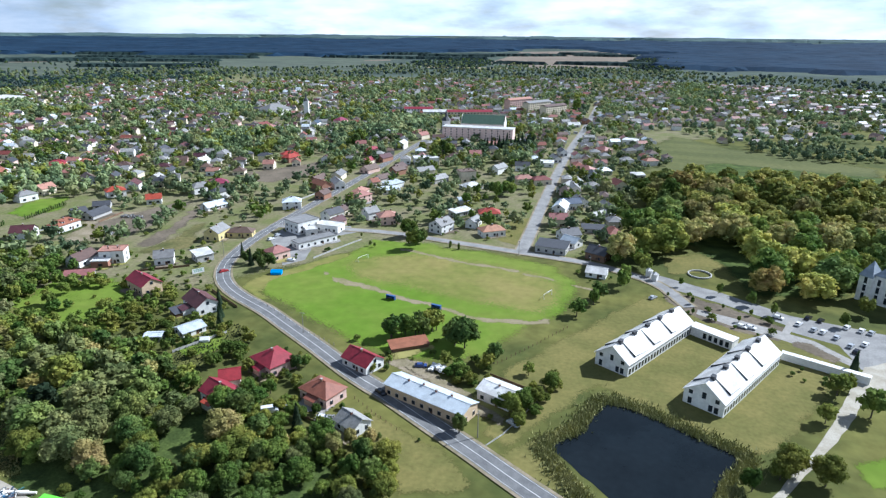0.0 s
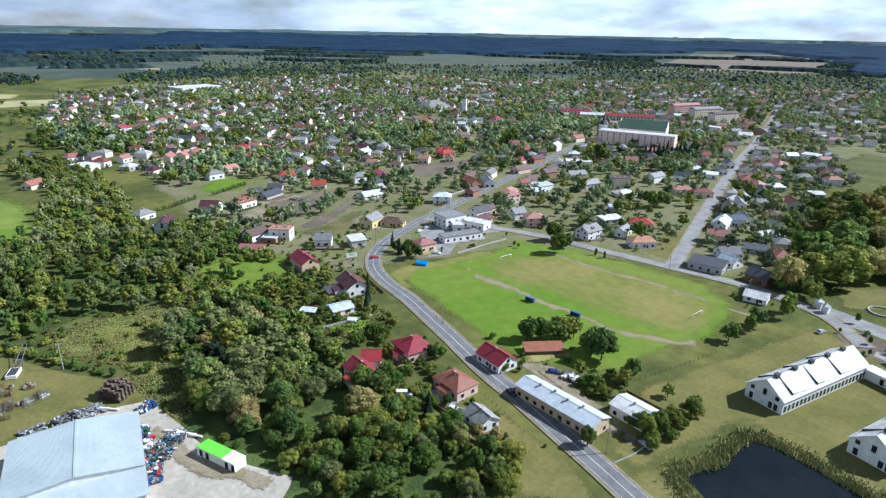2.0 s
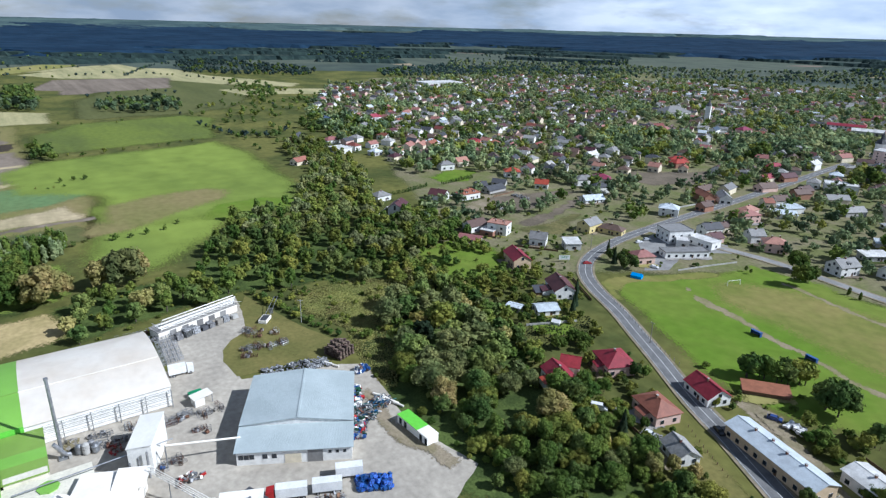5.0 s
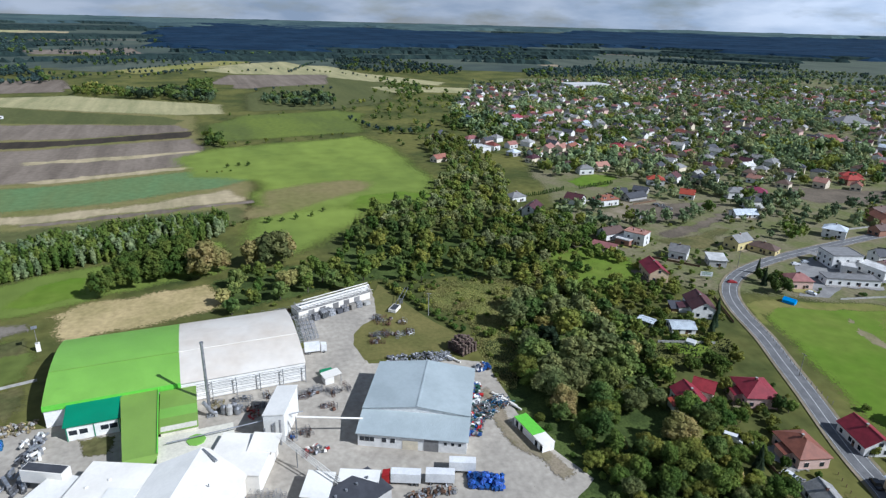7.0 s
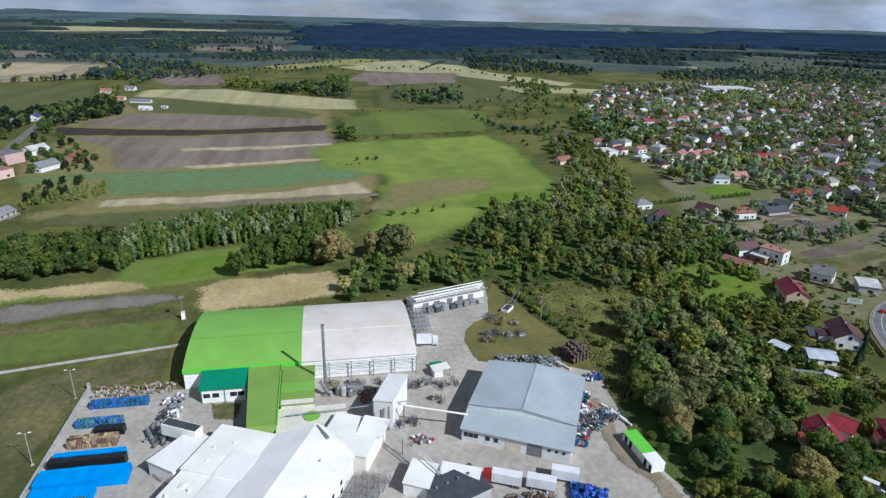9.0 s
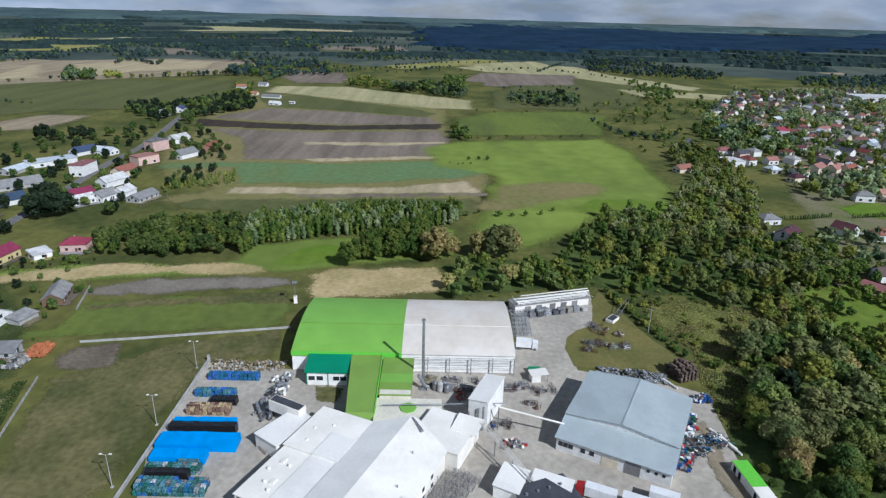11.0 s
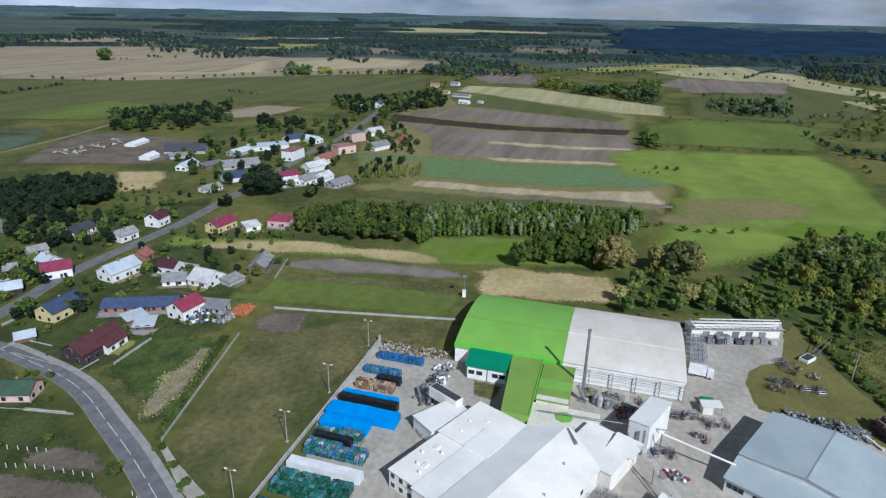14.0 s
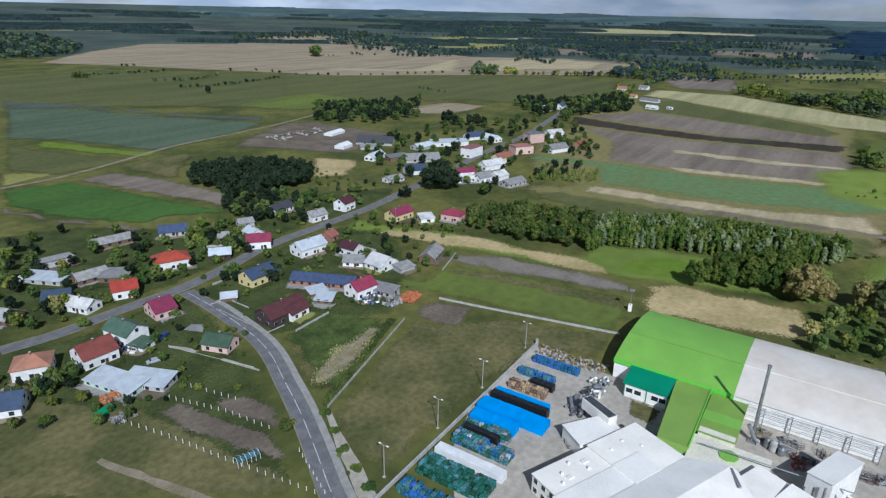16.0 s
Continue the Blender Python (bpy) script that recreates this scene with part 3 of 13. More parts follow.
def house(x, y, rot, length, width, ridge, kind="gable", roof="roof_red", wall="wall_white", label="", eave=None, chimneys=1, name="house", category="house", porch=0, dormer=0, windows=True, group="", over=0.45, seed=0, z0=0.0):
    """A house with its ridge along its own x axis, standing at x, y."""
    top = thing(name, x, y, rot, label, category, group)
    HOMESTEADS.append((x, y, rot, length, width))
    l, w = length / 2, width / 2
    if kind == "flat":
        eave = ridge - 0.4
    e = eave if eave is not None else max(2.5, ridge - w * (0.54 if kind == "hip" else 0.62))
    bm = bmesh.new()
    if kind == "lean":
        block(bm, [(-l, -w), (l, -w), (l, w), (-l, w)], -0.2, [e - 0.82, e - 0.82, e + 0.04, e + 0.04])
    else:
        box(bm, -l, -w, -0.2, l, w, e)
    if kind == "gable":
        for sx in (-l, l):
            a, b, c = bm.verts.new((sx, -w, e)), bm.verts.new((sx, w, e)), bm.verts.new((sx, 0, ridge - 0.12))
            bm.faces.new((a, b, c) if sx > 0 else (b, a, c))
    part("wall", bm, wall, top)
    bm = bmesh.new()
    o, sl = over, (ridge - e) / w
    ze = e - sl * o
    th = 0.16
    if kind == "gable":
        slab(bm, [(-l - o, -w - o, ze + th), (l + o, -w - o, ze + th), (l + o, 0, ridge + th), (-l - o, 0, ridge + th)], th)
        slab(bm, [(l + o, w + o, ze + th), (-l - o, w + o, ze + th), (-l - o, 0, ridge + th), (l + o, 0, ridge + th)], th)
        box(bm, -l - o, -0.14, ridge + th - 0.05, l + o, 0.14, ridge + th + 0.06)
    elif kind == "hip":
        h = max(0.3, l - w)
        c = [(-l - o, -w - o, ze + th), (l + o, -w - o, ze + th), (l + o, w + o, ze + th), (-l - o, w + o, ze + th)]
        r0, r1 = (-h, 0, ridge + th), (h, 0, ridge + th)
        slab(bm, [c[0], c[1], r1, r0], th)
        slab(bm, [c[2], c[3], r0, r1], th)
        slab(bm, [c[1], c[2], r1], th)
        slab(bm, [c[3], c[0], r0], th)
        box(bm, -h, -0.13, ridge + th - 0.05, h, 0.13, ridge + th + 0.05)
    elif kind == "flat":
        box(bm, -l - 0.25, -w - 0.25, e, l + 0.25, w + 0.25, e + 0.2)
        for b4 in ((-l - 0.25, -w - 0.25, l + 0.25, -w - 0.05), (-l - 0.25, w + 0.05, l + 0.25, w + 0.25), (-l - 0.25, -w - 0.05, -l - 0.05, w + 0.05), (l + 0.05, -w - 0.05, l + 0.25, w + 0.05)):
            box(bm, b4[0], b4[1], e + 0.2, b4[2], b4[3], e + 0.45)
    elif kind == "lean":
        slab(bm, [(-l - o, -w - o, e - 0.7), (l + o, -w - o, e - 0.7), (l + o, w + o, e + 0.25), (-l - o, w + o, e + 0.25)], 0.12)
    part("roof", bm, roof, top)
    for i in range(chimneys):
        cx = (-0.45 + 0.9 * (i + 0.5) / chimneys) * length * 0.8
        base = e if kind == "flat" else ridge - 1.0
        chimney(top, cx, 0.35 * (1 if i % 2 else -1), base, ridge + (1.1 if kind == "flat" else 0.75))
    far = math.hypot(x, y)
    if windows and far > 420:
        near = min(((0, -w), (0, w), (l, 0), (-l, 0)), key=lambda q: (Matrix.Rotation(radians(rot), 2) @ Vector(q) + Vector((x, y))).length)
        for i in range(2):
            off = (-0.25, 0.25)[i]
            wx, wy = (near[0], off * width) if near[0] else (off * length, near[1])
            part("window", WINDOW_WIDE, None, top, at=pose(wx, wy, 1.6, 0, 0, 90 * (1 if near[0] > 0 else -1) if near[0] else (0 if near[1] < 0 else 180)))
    elif windows:
        for side in ((-l, -w, l, -w), (l, w, -l, w), (l, -w, l, w), (-l, w, -l, -w)):
            mx, my = (side[0] + side[2]) / 2, (side[1] + side[3]) / 2
            out2 = Matrix.Rotation(radians(rot), 2) @ Vector((mx, my))
            if out2.dot(Vector((-x, -y))) > -0.25 * out2.length * far or far < 190:
                wall_windows(top, *side, z0, e, 3.0 if far < 260 else 3.8)
    if windows and far < 420:
        if kind == "gable" and ridge - e > 2.4:
            for s in (1, -1):
                part("window", WINDOW, None, top, at=pose(s * l, 0, e + 0.7, 0, 0, 90 * s))
        part("door", DOOR, None, top, at=pose(0.12 * length, -w - 0.01, 0))
    for i in range(dormer):
        dx = (-0.5 + (i + 0.5) / dormer) * length * 0.8
        for s in (1, -1):
            bm = bmesh.new()
            y0, y1 = s * w * 0.78, s * w * 0.25
            zb = ridge - sl * abs(y0) - 0.05
            box(bm, dx - 0.8, min(y0, y1), zb, dx + 0.8, max(y0, y1), zb + 1.25, 0)
            slab(bm, [(dx - 1.0, min(y0 * 1.08, y1), zb + 1.3), (dx + 1.0, min(y0 * 1.08, y1), zb + 1.3), (dx + 1.0, max(y0 * 1.08, y1), zb + 1.45), (dx - 1.0, max(y0 * 1.08, y1), zb + 1.45)], 0.12, 1)
            box(bm, dx - 0.5, y0 - 0.03, zb + 0.25, dx + 0.5, y0 + 0.03, zb + 1.05, 2)
            part("dormer", bm, [wall, roof, "glass"], top)
    if porch:
        bm = bmesh.new()
        box(bm, -0.15 * length, -w - porch, -0.2, 0.2 * length, -w - 0.003, 2.5, 0)
        slab(bm, [(-0.15 * length - 0.3, -w - porch - 0.3, 2.55), (0.2 * length + 0.3, -w - porch - 0.3, 2.55), (0.2 * length + 0.3, -w - 0.003, 3.3), (-0.15 * length - 0.3, -w - 0.003, 3.3)], 0.14, 1)
        part("porch", bm, [wall, roof], top)
    return top

# ---- trees ----
def ico(sub):
    bm = bmesh.new()
    bmesh.ops.create_icosphere(bm, subdivisions=sub, radius=1.0)
    v = np.array([p.co[:] for p in bm.verts])
    f = np.array([[q.index for q in t.verts] for t in bm.faces])
    bm.free()
    return v, f


ICO1, ICO2 = ico(1), ico(2)


def crown_data(seed, rx, z0, z1, lobes, leaves, size, shape="round", ball=ICO2):
    """Vertices and faces of a crown: a domed heart with uneven lobes, and many small leaf sprays that stand out from them."""
    rng = np.random.default_rng(seed)
    verts, faces, base = [], [], 0
    zc, rz = (z0 + z1) / 2, (z1 - z0) / 2
    spots = []
    lean = rng.normal(0, 0.09, 2) * rx
    for i in range(lobes):
        if shape == "column":
            h = (i + 0.5) / lobes
            rad = rx * (0.72 + 0.35 * math.sin(math.pi * h)) * (1.0 if h < 0.8 else 0.62)
            c = np.array([rng.normal(0, 0.2) * rx, rng.normal(0, 0.2) * rx, z0 + (z1 - z0) * (0.08 + 0.82 * h)])
            spots.append((c, rad * rng.uniform(0.7, 1.0), 1.55))
            continue
        if not i:
            spots.append((np.array([*lean * 0.5, zc - 0.08 * rz]), rx * 0.64, rz / rx * 0.98))
            continue
        up = -0.55 + 1.5 * (i - 0.5) / (lobes - 1) + rng.uniform(-0.12, 0.12)
        a, flat = i * 2.4 + rng.uniform(-0.5, 0.5), math.sqrt(max(0.05, 1 - min(0.98, up) ** 2))
        k = rng.uniform(0.58, 0.82)
        c = np.array([math.cos(a) * flat * rx * k + lean[0], math.sin(a) * flat * rx * k + lean[1], zc + up * rz * k])
        spots.append((c, rx * rng.uniform(0.22, 0.4), min(1.2, rz / rx * rng.uniform(0.75, 1.0))))
    for c, r, squash in spots:
        bv, bf = ball
        pv = bv * (1 + 0.14 * np.sin(bv[:, :1] * 5 + seed + c[0]) * np.cos(bv[:, 1:2] * 4 + c[1]) + rng.uniform(-0.12, 0.12, (len(bv), 1))) * r * 0.84
        pv[:, 2] *= squash
        verts.append(pv + c)
        faces += [tuple(int(a) + base for a in f) for f in bf]
        base += len(bv)
    share = np.array([r * r for _, r, _ in spots])
    got = []
    for (c, r, squash), part_of in zip(spots, share / share.sum()):
        each = int(leaves * part_of * 2.2) + 4
        d = rng.normal(size=(each, 3))
        d[:, 2] += 0.35
        d /= np.linalg.norm(d, axis=1, keepdims=True)
        p = d * r * (0.84 + 0.44 * rng.random((each, 1)) ** 2.4)
        p[:, 2] *= squash
        p += c
        free_of = np.ones(each, bool)
        for c2, r2, q2 in spots:
            if c2 is not c:
                off = (p - c2) / np.array([1, 1, q2])
                free_of &= np.linalg.norm(off, axis=1) > r2 * 0.84
        got.append(np.concatenate([p, d], 1)[free_of])
    got = np.concatenate(got)
    got = got[rng.permutation(len(got))[:leaves]]
    p, d = got[:, :3], got[:, 3:]
    each = len(p)
    nrm = d + rng.normal(0, 0.42, (each, 3))
    nrm /= np.linalg.norm(nrm, axis=1, keepdims=True)
    u = np.cross(nrm, rng.normal(size=(each, 3)))
    u /= np.linalg.norm(u, axis=1, keepdims=True) + 1e-9
    w = np.cross(nrm, u)
    s = size * rng.uniform(0.55, 1.3, (each, 1))
    verts.append(np.stack([p - u * s - w * s * 0.55, p + u * s * 0.9 - w * s * 0.6, p + u * s * rng.uniform(-0.4, 0.4, (each, 1)) + w * s * 1.15], 1).reshape(-1, 3))
    faces += [(base + 3 * i, base + 3 * i + 1, base + 3 * i + 2) for i in range(each)]
    return np.concatenate(verts), faces


def spruce_data(seed, rx, z0, z1, tiers, size):
    rng = np.random.default_rng(seed)
    verts, faces, base = [], [], 0
    for k in range(tiers):
        h = k / tiers
        r, z = rx * (1 - h) ** 0.85 + 0.12, z0 + (z1 - z0) * h
        n = max(5, int(13 * (1 - h)) + 4)
        for i in range(n):
            a = 2 * math.pi * (i + rng.uniform(0, 0.8)) / n
            d = np.array([math.cos(a), math.sin(a), 0])
            s = np.array([-d[1], d[0], 0])
            rr, wd = r * rng.uniform(0.75, 1.12), size * rng.uniform(0.7, 1.2) * (0.5 + r / rx)
            up = (z1 - z0) / tiers * 1.4
            verts.append(np.array([d * 0.05 + [0, 0, z + up], d * rr * 0.6 + s * wd + [0, 0, z + 0.1], d * rr + [0, 0, z - 0.5], d * rr * 0.6 - s * wd + [0, 0, z + 0.1]]))
            faces.append((base, base + 1, base + 2, base + 3))
            base += 4
    return np.concatenate(verts), faces


def data_mesh(name, verts, faces, mat):
    me = bpy.data.meshes.new(name)
    me.from_pydata(verts.tolist(), [], faces)
    me.materials.append(MATS[mat])
    me.update()
    return me


def trunk_mesh(h, r, seed, spread):
    rng = random.Random(seed)
    bm = bmesh.new()
    rod(bm, (0, 0, -0.3), (0.05, 0.04, h * 0.55), r, 7, r * 0.7)
    rod(bm, (0.05, 0.04, h * 0.55), (0.0, 0.1, h), r * 0.7, 6, r * 0.25)
    for i in range(5):
        a, z = i * 2.4 + rng.random(), h * (0.42 + 0.1 * i)
        rod(bm, (0, 0, z), (math.cos(a) * spread, math.sin(a) * spread, z + spread * 0.7), r * 0.4, 5, r * 0.12)
    return mesh_of(bm, "trunk", "bark")


# each kind: crowns of 10 m tall trees, near ones with fine clumps and far ones with coarse ones
TREES = {}
# deep: a leaf colour darkened to stand in for cloud shade
SPECIES = {"round": ("leaf_green", 3.9, 1.0, 10.0, 11, "round"), "dark": ("leaf_dark", 3.8, 0.8, 10.0, 11, "round"), "olive": ("leaf_olive", 4.0, 0.8, 10.0, 12, "round"),
           "park": ("leaf_park", 4.0, 0.8, 10.0, 12, "round"), "willow": ("leaf_silver", 4.4, 0.5, 10.0, 13, "round"), "gold": ("leaf_gold", 3.8, 0.9, 10.0, 11, "round"), "rusty": ("leaf_rust", 4.1, 0.8, 10.0, 12, "round"), "tall": ("leaf_green", 2.5, 1.2, 10.0, 9, "round"), "deep": ("leaf_deep", 3.7, 0.8, 10.0, 11, "round"), "dusty": ("leaf_dusty", 3.9, 0.8, 10.0, 11, "round"), "fresh": ("leaf_fresh", 3.8, 0.8, 10.0, 11, "round"),
           "poplar": ("leaf_green", 1.5, 0.6, 10.0, 7, "column"), "shrub": ("leaf_olive", 5.2, 0.2, 8.5, 8, "round"), "bush": ("leaf_green", 5.0, 0.2, 8.0, 8, "round")}
for kind, (leaf, rx, z0, z1, lobes, shape) in SPECIES.items():
    for fine in (0, 1, 2):
        made = []
        for s in range(3):
            v, f = crown_data(17 * s + len(kind) * 5 + fine, rx * (0.92 + 0.08 * s), z0, z1, lobes + (2, 12, 7)[fine], (250, 2300, 820)[fine], (0.72, 0.3, 0.46)[fine], shape, ICO1)
            made.append((trunk_mesh(6.5, 0.26, s, 1.6), data_mesh("crown", v, f, leaf)))
        TREES[kind, fine] = made
for fine in (0, 1, 2):
    TREES["spruce", fine] = []
    for s in range(2):
        v, f = spruce_data(s, 2.2, 0.8, 10.2, 16 if fine else 9, 0.42 if fine else 0.6)
        TREES["spruce", fine].append((trunk_mesh(8.5, 0.2, s, 0.8), data_mesh("crown", v, f, "needle")))
LOOKS = {"dusty": "pale grey-green leafy tree", "deep": "dense tree, leaf colour darkened as under cloud", "fresh": "mid-green leafy tree", "rusty": "large tree turning rusty brown", "round": "broad green leafy tree", "dark": "dark green dense leafy tree", "olive": "olive green leafy tree turning yellow", "park": "large yellow-green park tree", "willow": "silvery grey-green willow tree", "gold": "tree with yellow autumn leaves",
         "tall": "slender tall green tree", "poplar": "narrow columnar green tree", "shrub": "low olive green shrub", "bush": "low green bush", "spruce": "dark green conical spruce tree"}
TREE_RND = random.Random(5)
PLANTED = []


PLAN = []


def tree(x, y, h, kind="round", where="standing on grass", group="", wide=1.0):
    far = math.hypot(x, y)
    if group == "trees of the wet wood" and far < 152:
        h *= 0.6 + 0.4 * max(0.0, far - 118) / 34
    PLAN.append((far, x, y, h, kind, where, group, wide))


def plant(single):
    """The nearest trees are things of their own; those behind them stand in joined groves."""
    PLAN.sort()
    rest = {}
    for i, (far, x, y, h, kind, where, group, wide) in enumerate(PLAN):
        k = wide * TREE_RND.uniform(0.88, 1.14)
        m = pose(x, y, 0, 0, 0, TREE_RND.uniform(0, 360)) @ Matrix.Diagonal((h / 10 * k, h / 10 * k * TREE_RND.uniform(0.9, 1.1), h / 10, 1))
        low = kind in ("shrub", "bush")
        trunk, crown = TREE_RND.choice(TREES[kind, 1 if far < 300 and i < single else 2 if far < 460 and h > 10 else 0])
        if i >= single:
            rest.setdefault((group or "scattered trees", int(far // 130)), []).append((m, crown, trunk if far < 260 and not low else None))
            continue
        top = thing("shrub" if low else "tree", x, y, 0, LOOKS[kind] + " " + where, "shrub" if low else "tree", group)
        top.matrix_basis = m
        if not low:
            part("trunk", trunk, None, top)
        part("crown", crown, None, top)
    for (group, _), trees in rest.items():
        vs, fs, idx, mats, base = [], [], [], [], 0
        for m, *meshes in trees:
            m4 = np.array(m)
            for me in meshes:
                if me is None:
                    continue
                co = np.empty(len(me.vertices) * 3)
                me.vertices.foreach_get("co", co)
                co = co.reshape(-1, 3) @ m4[:3, :3].T + m4[:3, 3]
                mat = me.materials[0]
                if mat not in mats:
                    mats.append(mat)
                vs.append(co)
                fs += [tuple(v + base for v in q.vertices) for q in me.polygons]
                idx += [mats.index(mat)] * len(me.polygons)
                base += len(co)
        me = bpy.data.meshes.new("grove")
        me.from_pydata(np.concatenate(vs).tolist(), [], fs)
        for mat in mats:
            me.materials.append(mat)
        me.polygons.foreach_set("material_index", idx)
        me.update()
        tagged(new("grove", me), "mixed grove of " + group + " with many crowns", "trees", kind="stuff")


def spread(pts, gap, seed, limit=100000, avoid=None):
    """Places in a polygon, at least about a gap apart."""
    rnd = random.Random(seed)
    xs, ys = [p[0] for p in pts], [p[1] for p in pts]
    area = (max(xs) - min(xs)) * (max(ys) - min(ys))
    grid, found = {}, []
    for _ in range(int(area / (gap * gap) * 5) + 20):
        x, y = rnd.uniform(min(xs), max(xs)), rnd.uniform(min(ys), max(ys))
        if not inside(x, y, pts) or (avoid and avoid(x, y)):
            continue
        i, j = int(x // gap), int(y // gap)
        if any((px - x) ** 2 + (py - y) ** 2 < gap * gap for a in (-1, 0, 1) for b in (-1, 0, 1) for px, py in grid.get((i + a, j + b), ())):
            continue
        grid.setdefault((i, j), []).append((x, y))
        found.append((x, y))
        if len(found) >= limit:
            break
    return found


def grove(pts, gap, kinds, h0, h1, where, group, seed=1, avoid=None, wide=1.0):
    rnd = random.Random(seed * 31)
    for x, y in spread(pts, gap, seed, avoid=avoid):
        tree(x, y, rnd.uniform(h0, h1), rnd.choice(kinds), where, group, wide)


def joined_woods(name, spots, label, mats, seed=0, leaves=16, column=False):
    """Many far trees in one mesh. spots: x, y, height, index of the leaf material."""
    rng = np.random.default_rng(seed)
    temp = []
    near = bool(spots) and min(math.hypot(q[0], q[1]) for q in spots) < 700
    town = bool(spots) and sum(math.hypot(q[0], q[1]) for q in spots) / len(spots) > 520
    for s in range(5):
        if column:
            temp.append(crown_data(40 + s, 1.45, 0.0, 10.0, 5, 54, 0.62, "column", ICO1))
        elif near:
            temp.append(crown_data(40 + s, 4.2, 0.0, 10.0, 5 if town else 6, 30 if town else 56, 1.25 if town else 1.0, "round", ICO1))
        else:
            temp.append(crown_data(40 + s, 4.4, 0.0, 10.0, 2, 18, 1.6, "round", ICO1))
    vs, fs, idx, base = [], [], [], 0
    for x, y, h, m in spots:
        v, tri = temp[int(rng.integers(5))]
        a, s = rng.uniform(0, 6.28), h / 10.0
        c, d = math.cos(a) * s * rng.uniform(0.85, 1.25), math.sin(a) * s * rng.uniform(0.85, 1.25)
        p = np.stack([v[:, 0] * c - v[:, 1] * d + x, v[:, 0] * d + v[:, 1] * c + y, v[:, 2] * s - 0.2 + bowl(math.hypot(x, y))], 1)
        vs.append(p)
        fs += [tuple(q + base for q in f) for f in tri]
        idx += [m] * len(tri)
        base += len(v)
    if not vs:
        return None
    me = bpy.data.meshes.new(name)
    me.from_pydata(np.concatenate(vs).tolist(), [], fs)
    for m in mats:
        me.materials.append(MATS[m])
    me.polygons.foreach_set("material_index", idx)
    me.update()
    return tagged(new(name, me), label, "trees", kind="stuff")


LEAVES = ["leaf_green", "leaf_dark", "leaf_olive", "leaf_gold", "leaf_silver", "leaf_park", "leaf_far", "leaf_garden", "leaf_shade", "leaf_dusty", "leaf_deep"]


def tufts(name, pts, n, h0, h1, mat, label, seed, avoid=None):
    """Rank growth: many small leaning blades in one sheet."""
    rng = np.random.default_rng(seed)
    xs, ys = [p[0] for p in pts], [p[1] for p in pts]
    vs = []
    while len(vs) < n * 9:
        x, y = rng.uniform(min(xs), max(xs)), rng.uniform(min(ys), max(ys))
        if not inside(x, y, pts) or (avoid and avoid(x, y)):
            continue
        h = rng.uniform(h0, h1) * (1 + 0.5 * noise.noise(Vector((x * 0.15, y * 0.15, seed))))
        for a in (rng.uniform(0, 6.28) + 2.1 * i for i in range(3)):
            c, d = math.cos(a), math.sin(a)
            w, lean = h * 0.45, h * rng.uniform(0.2, 0.7)
            vs += [(x - d * w, y + c * w, 0.05), (x + d * w, y - c * w, 0.05), (x + c * lean, y + d * lean, h)]
    return tagged(new(name, data_mesh(name, np.array(vs), [(3 * i, 3 * i + 1, 3 * i + 2) for i in range(len(vs) // 3)], mat)), label, "weeds", kind="stuff")


def far_wood(pts, gap, h0, h1, label, seed, mix=(0, 0, 1, 1, 2), name="distant_trees", column=False, avoid=None, holes=-0.34, grain=0.016):
    rnd = random.Random(seed)

    def bare(x, y):
        return (avoid and avoid(x, y)) or noise.noise(Vector((x * grain, y * grain, seed))) + 0.5 * noise.noise(Vector((x * grain * 3, y * grain * 3, seed + 4))) < holes
    spots = []
    for x, y in spread(pts, gap, seed, avoid=None if column else bare):
        lift = 1.0 if column else 1.0 + 0.45 * noise.noise(Vector((x * 0.03, y * 0.03, 7)))
        spots.append((x, y, (h0 + (h1 - h0) * rnd.random() ** 1.3) * lift, rnd.choice(mix)))
    return joined_woods(name, spots, label, LEAVES, seed, column=column)


def hedge_line(pts, gap, h0, h1, label, seed, mix=(0, 1, 2), name="field_hedge"):
    rnd = random.Random(seed)
    return joined_woods(name, [(p.x + rnd.uniform(-3, 3), p.y + rnd.uniform(-3, 3), rnd.uniform(h0, h1), rnd.choice(mix)) for p in smooth_line(pts, gap) if rnd.random() < 0.8], label, LEAVES, seed)


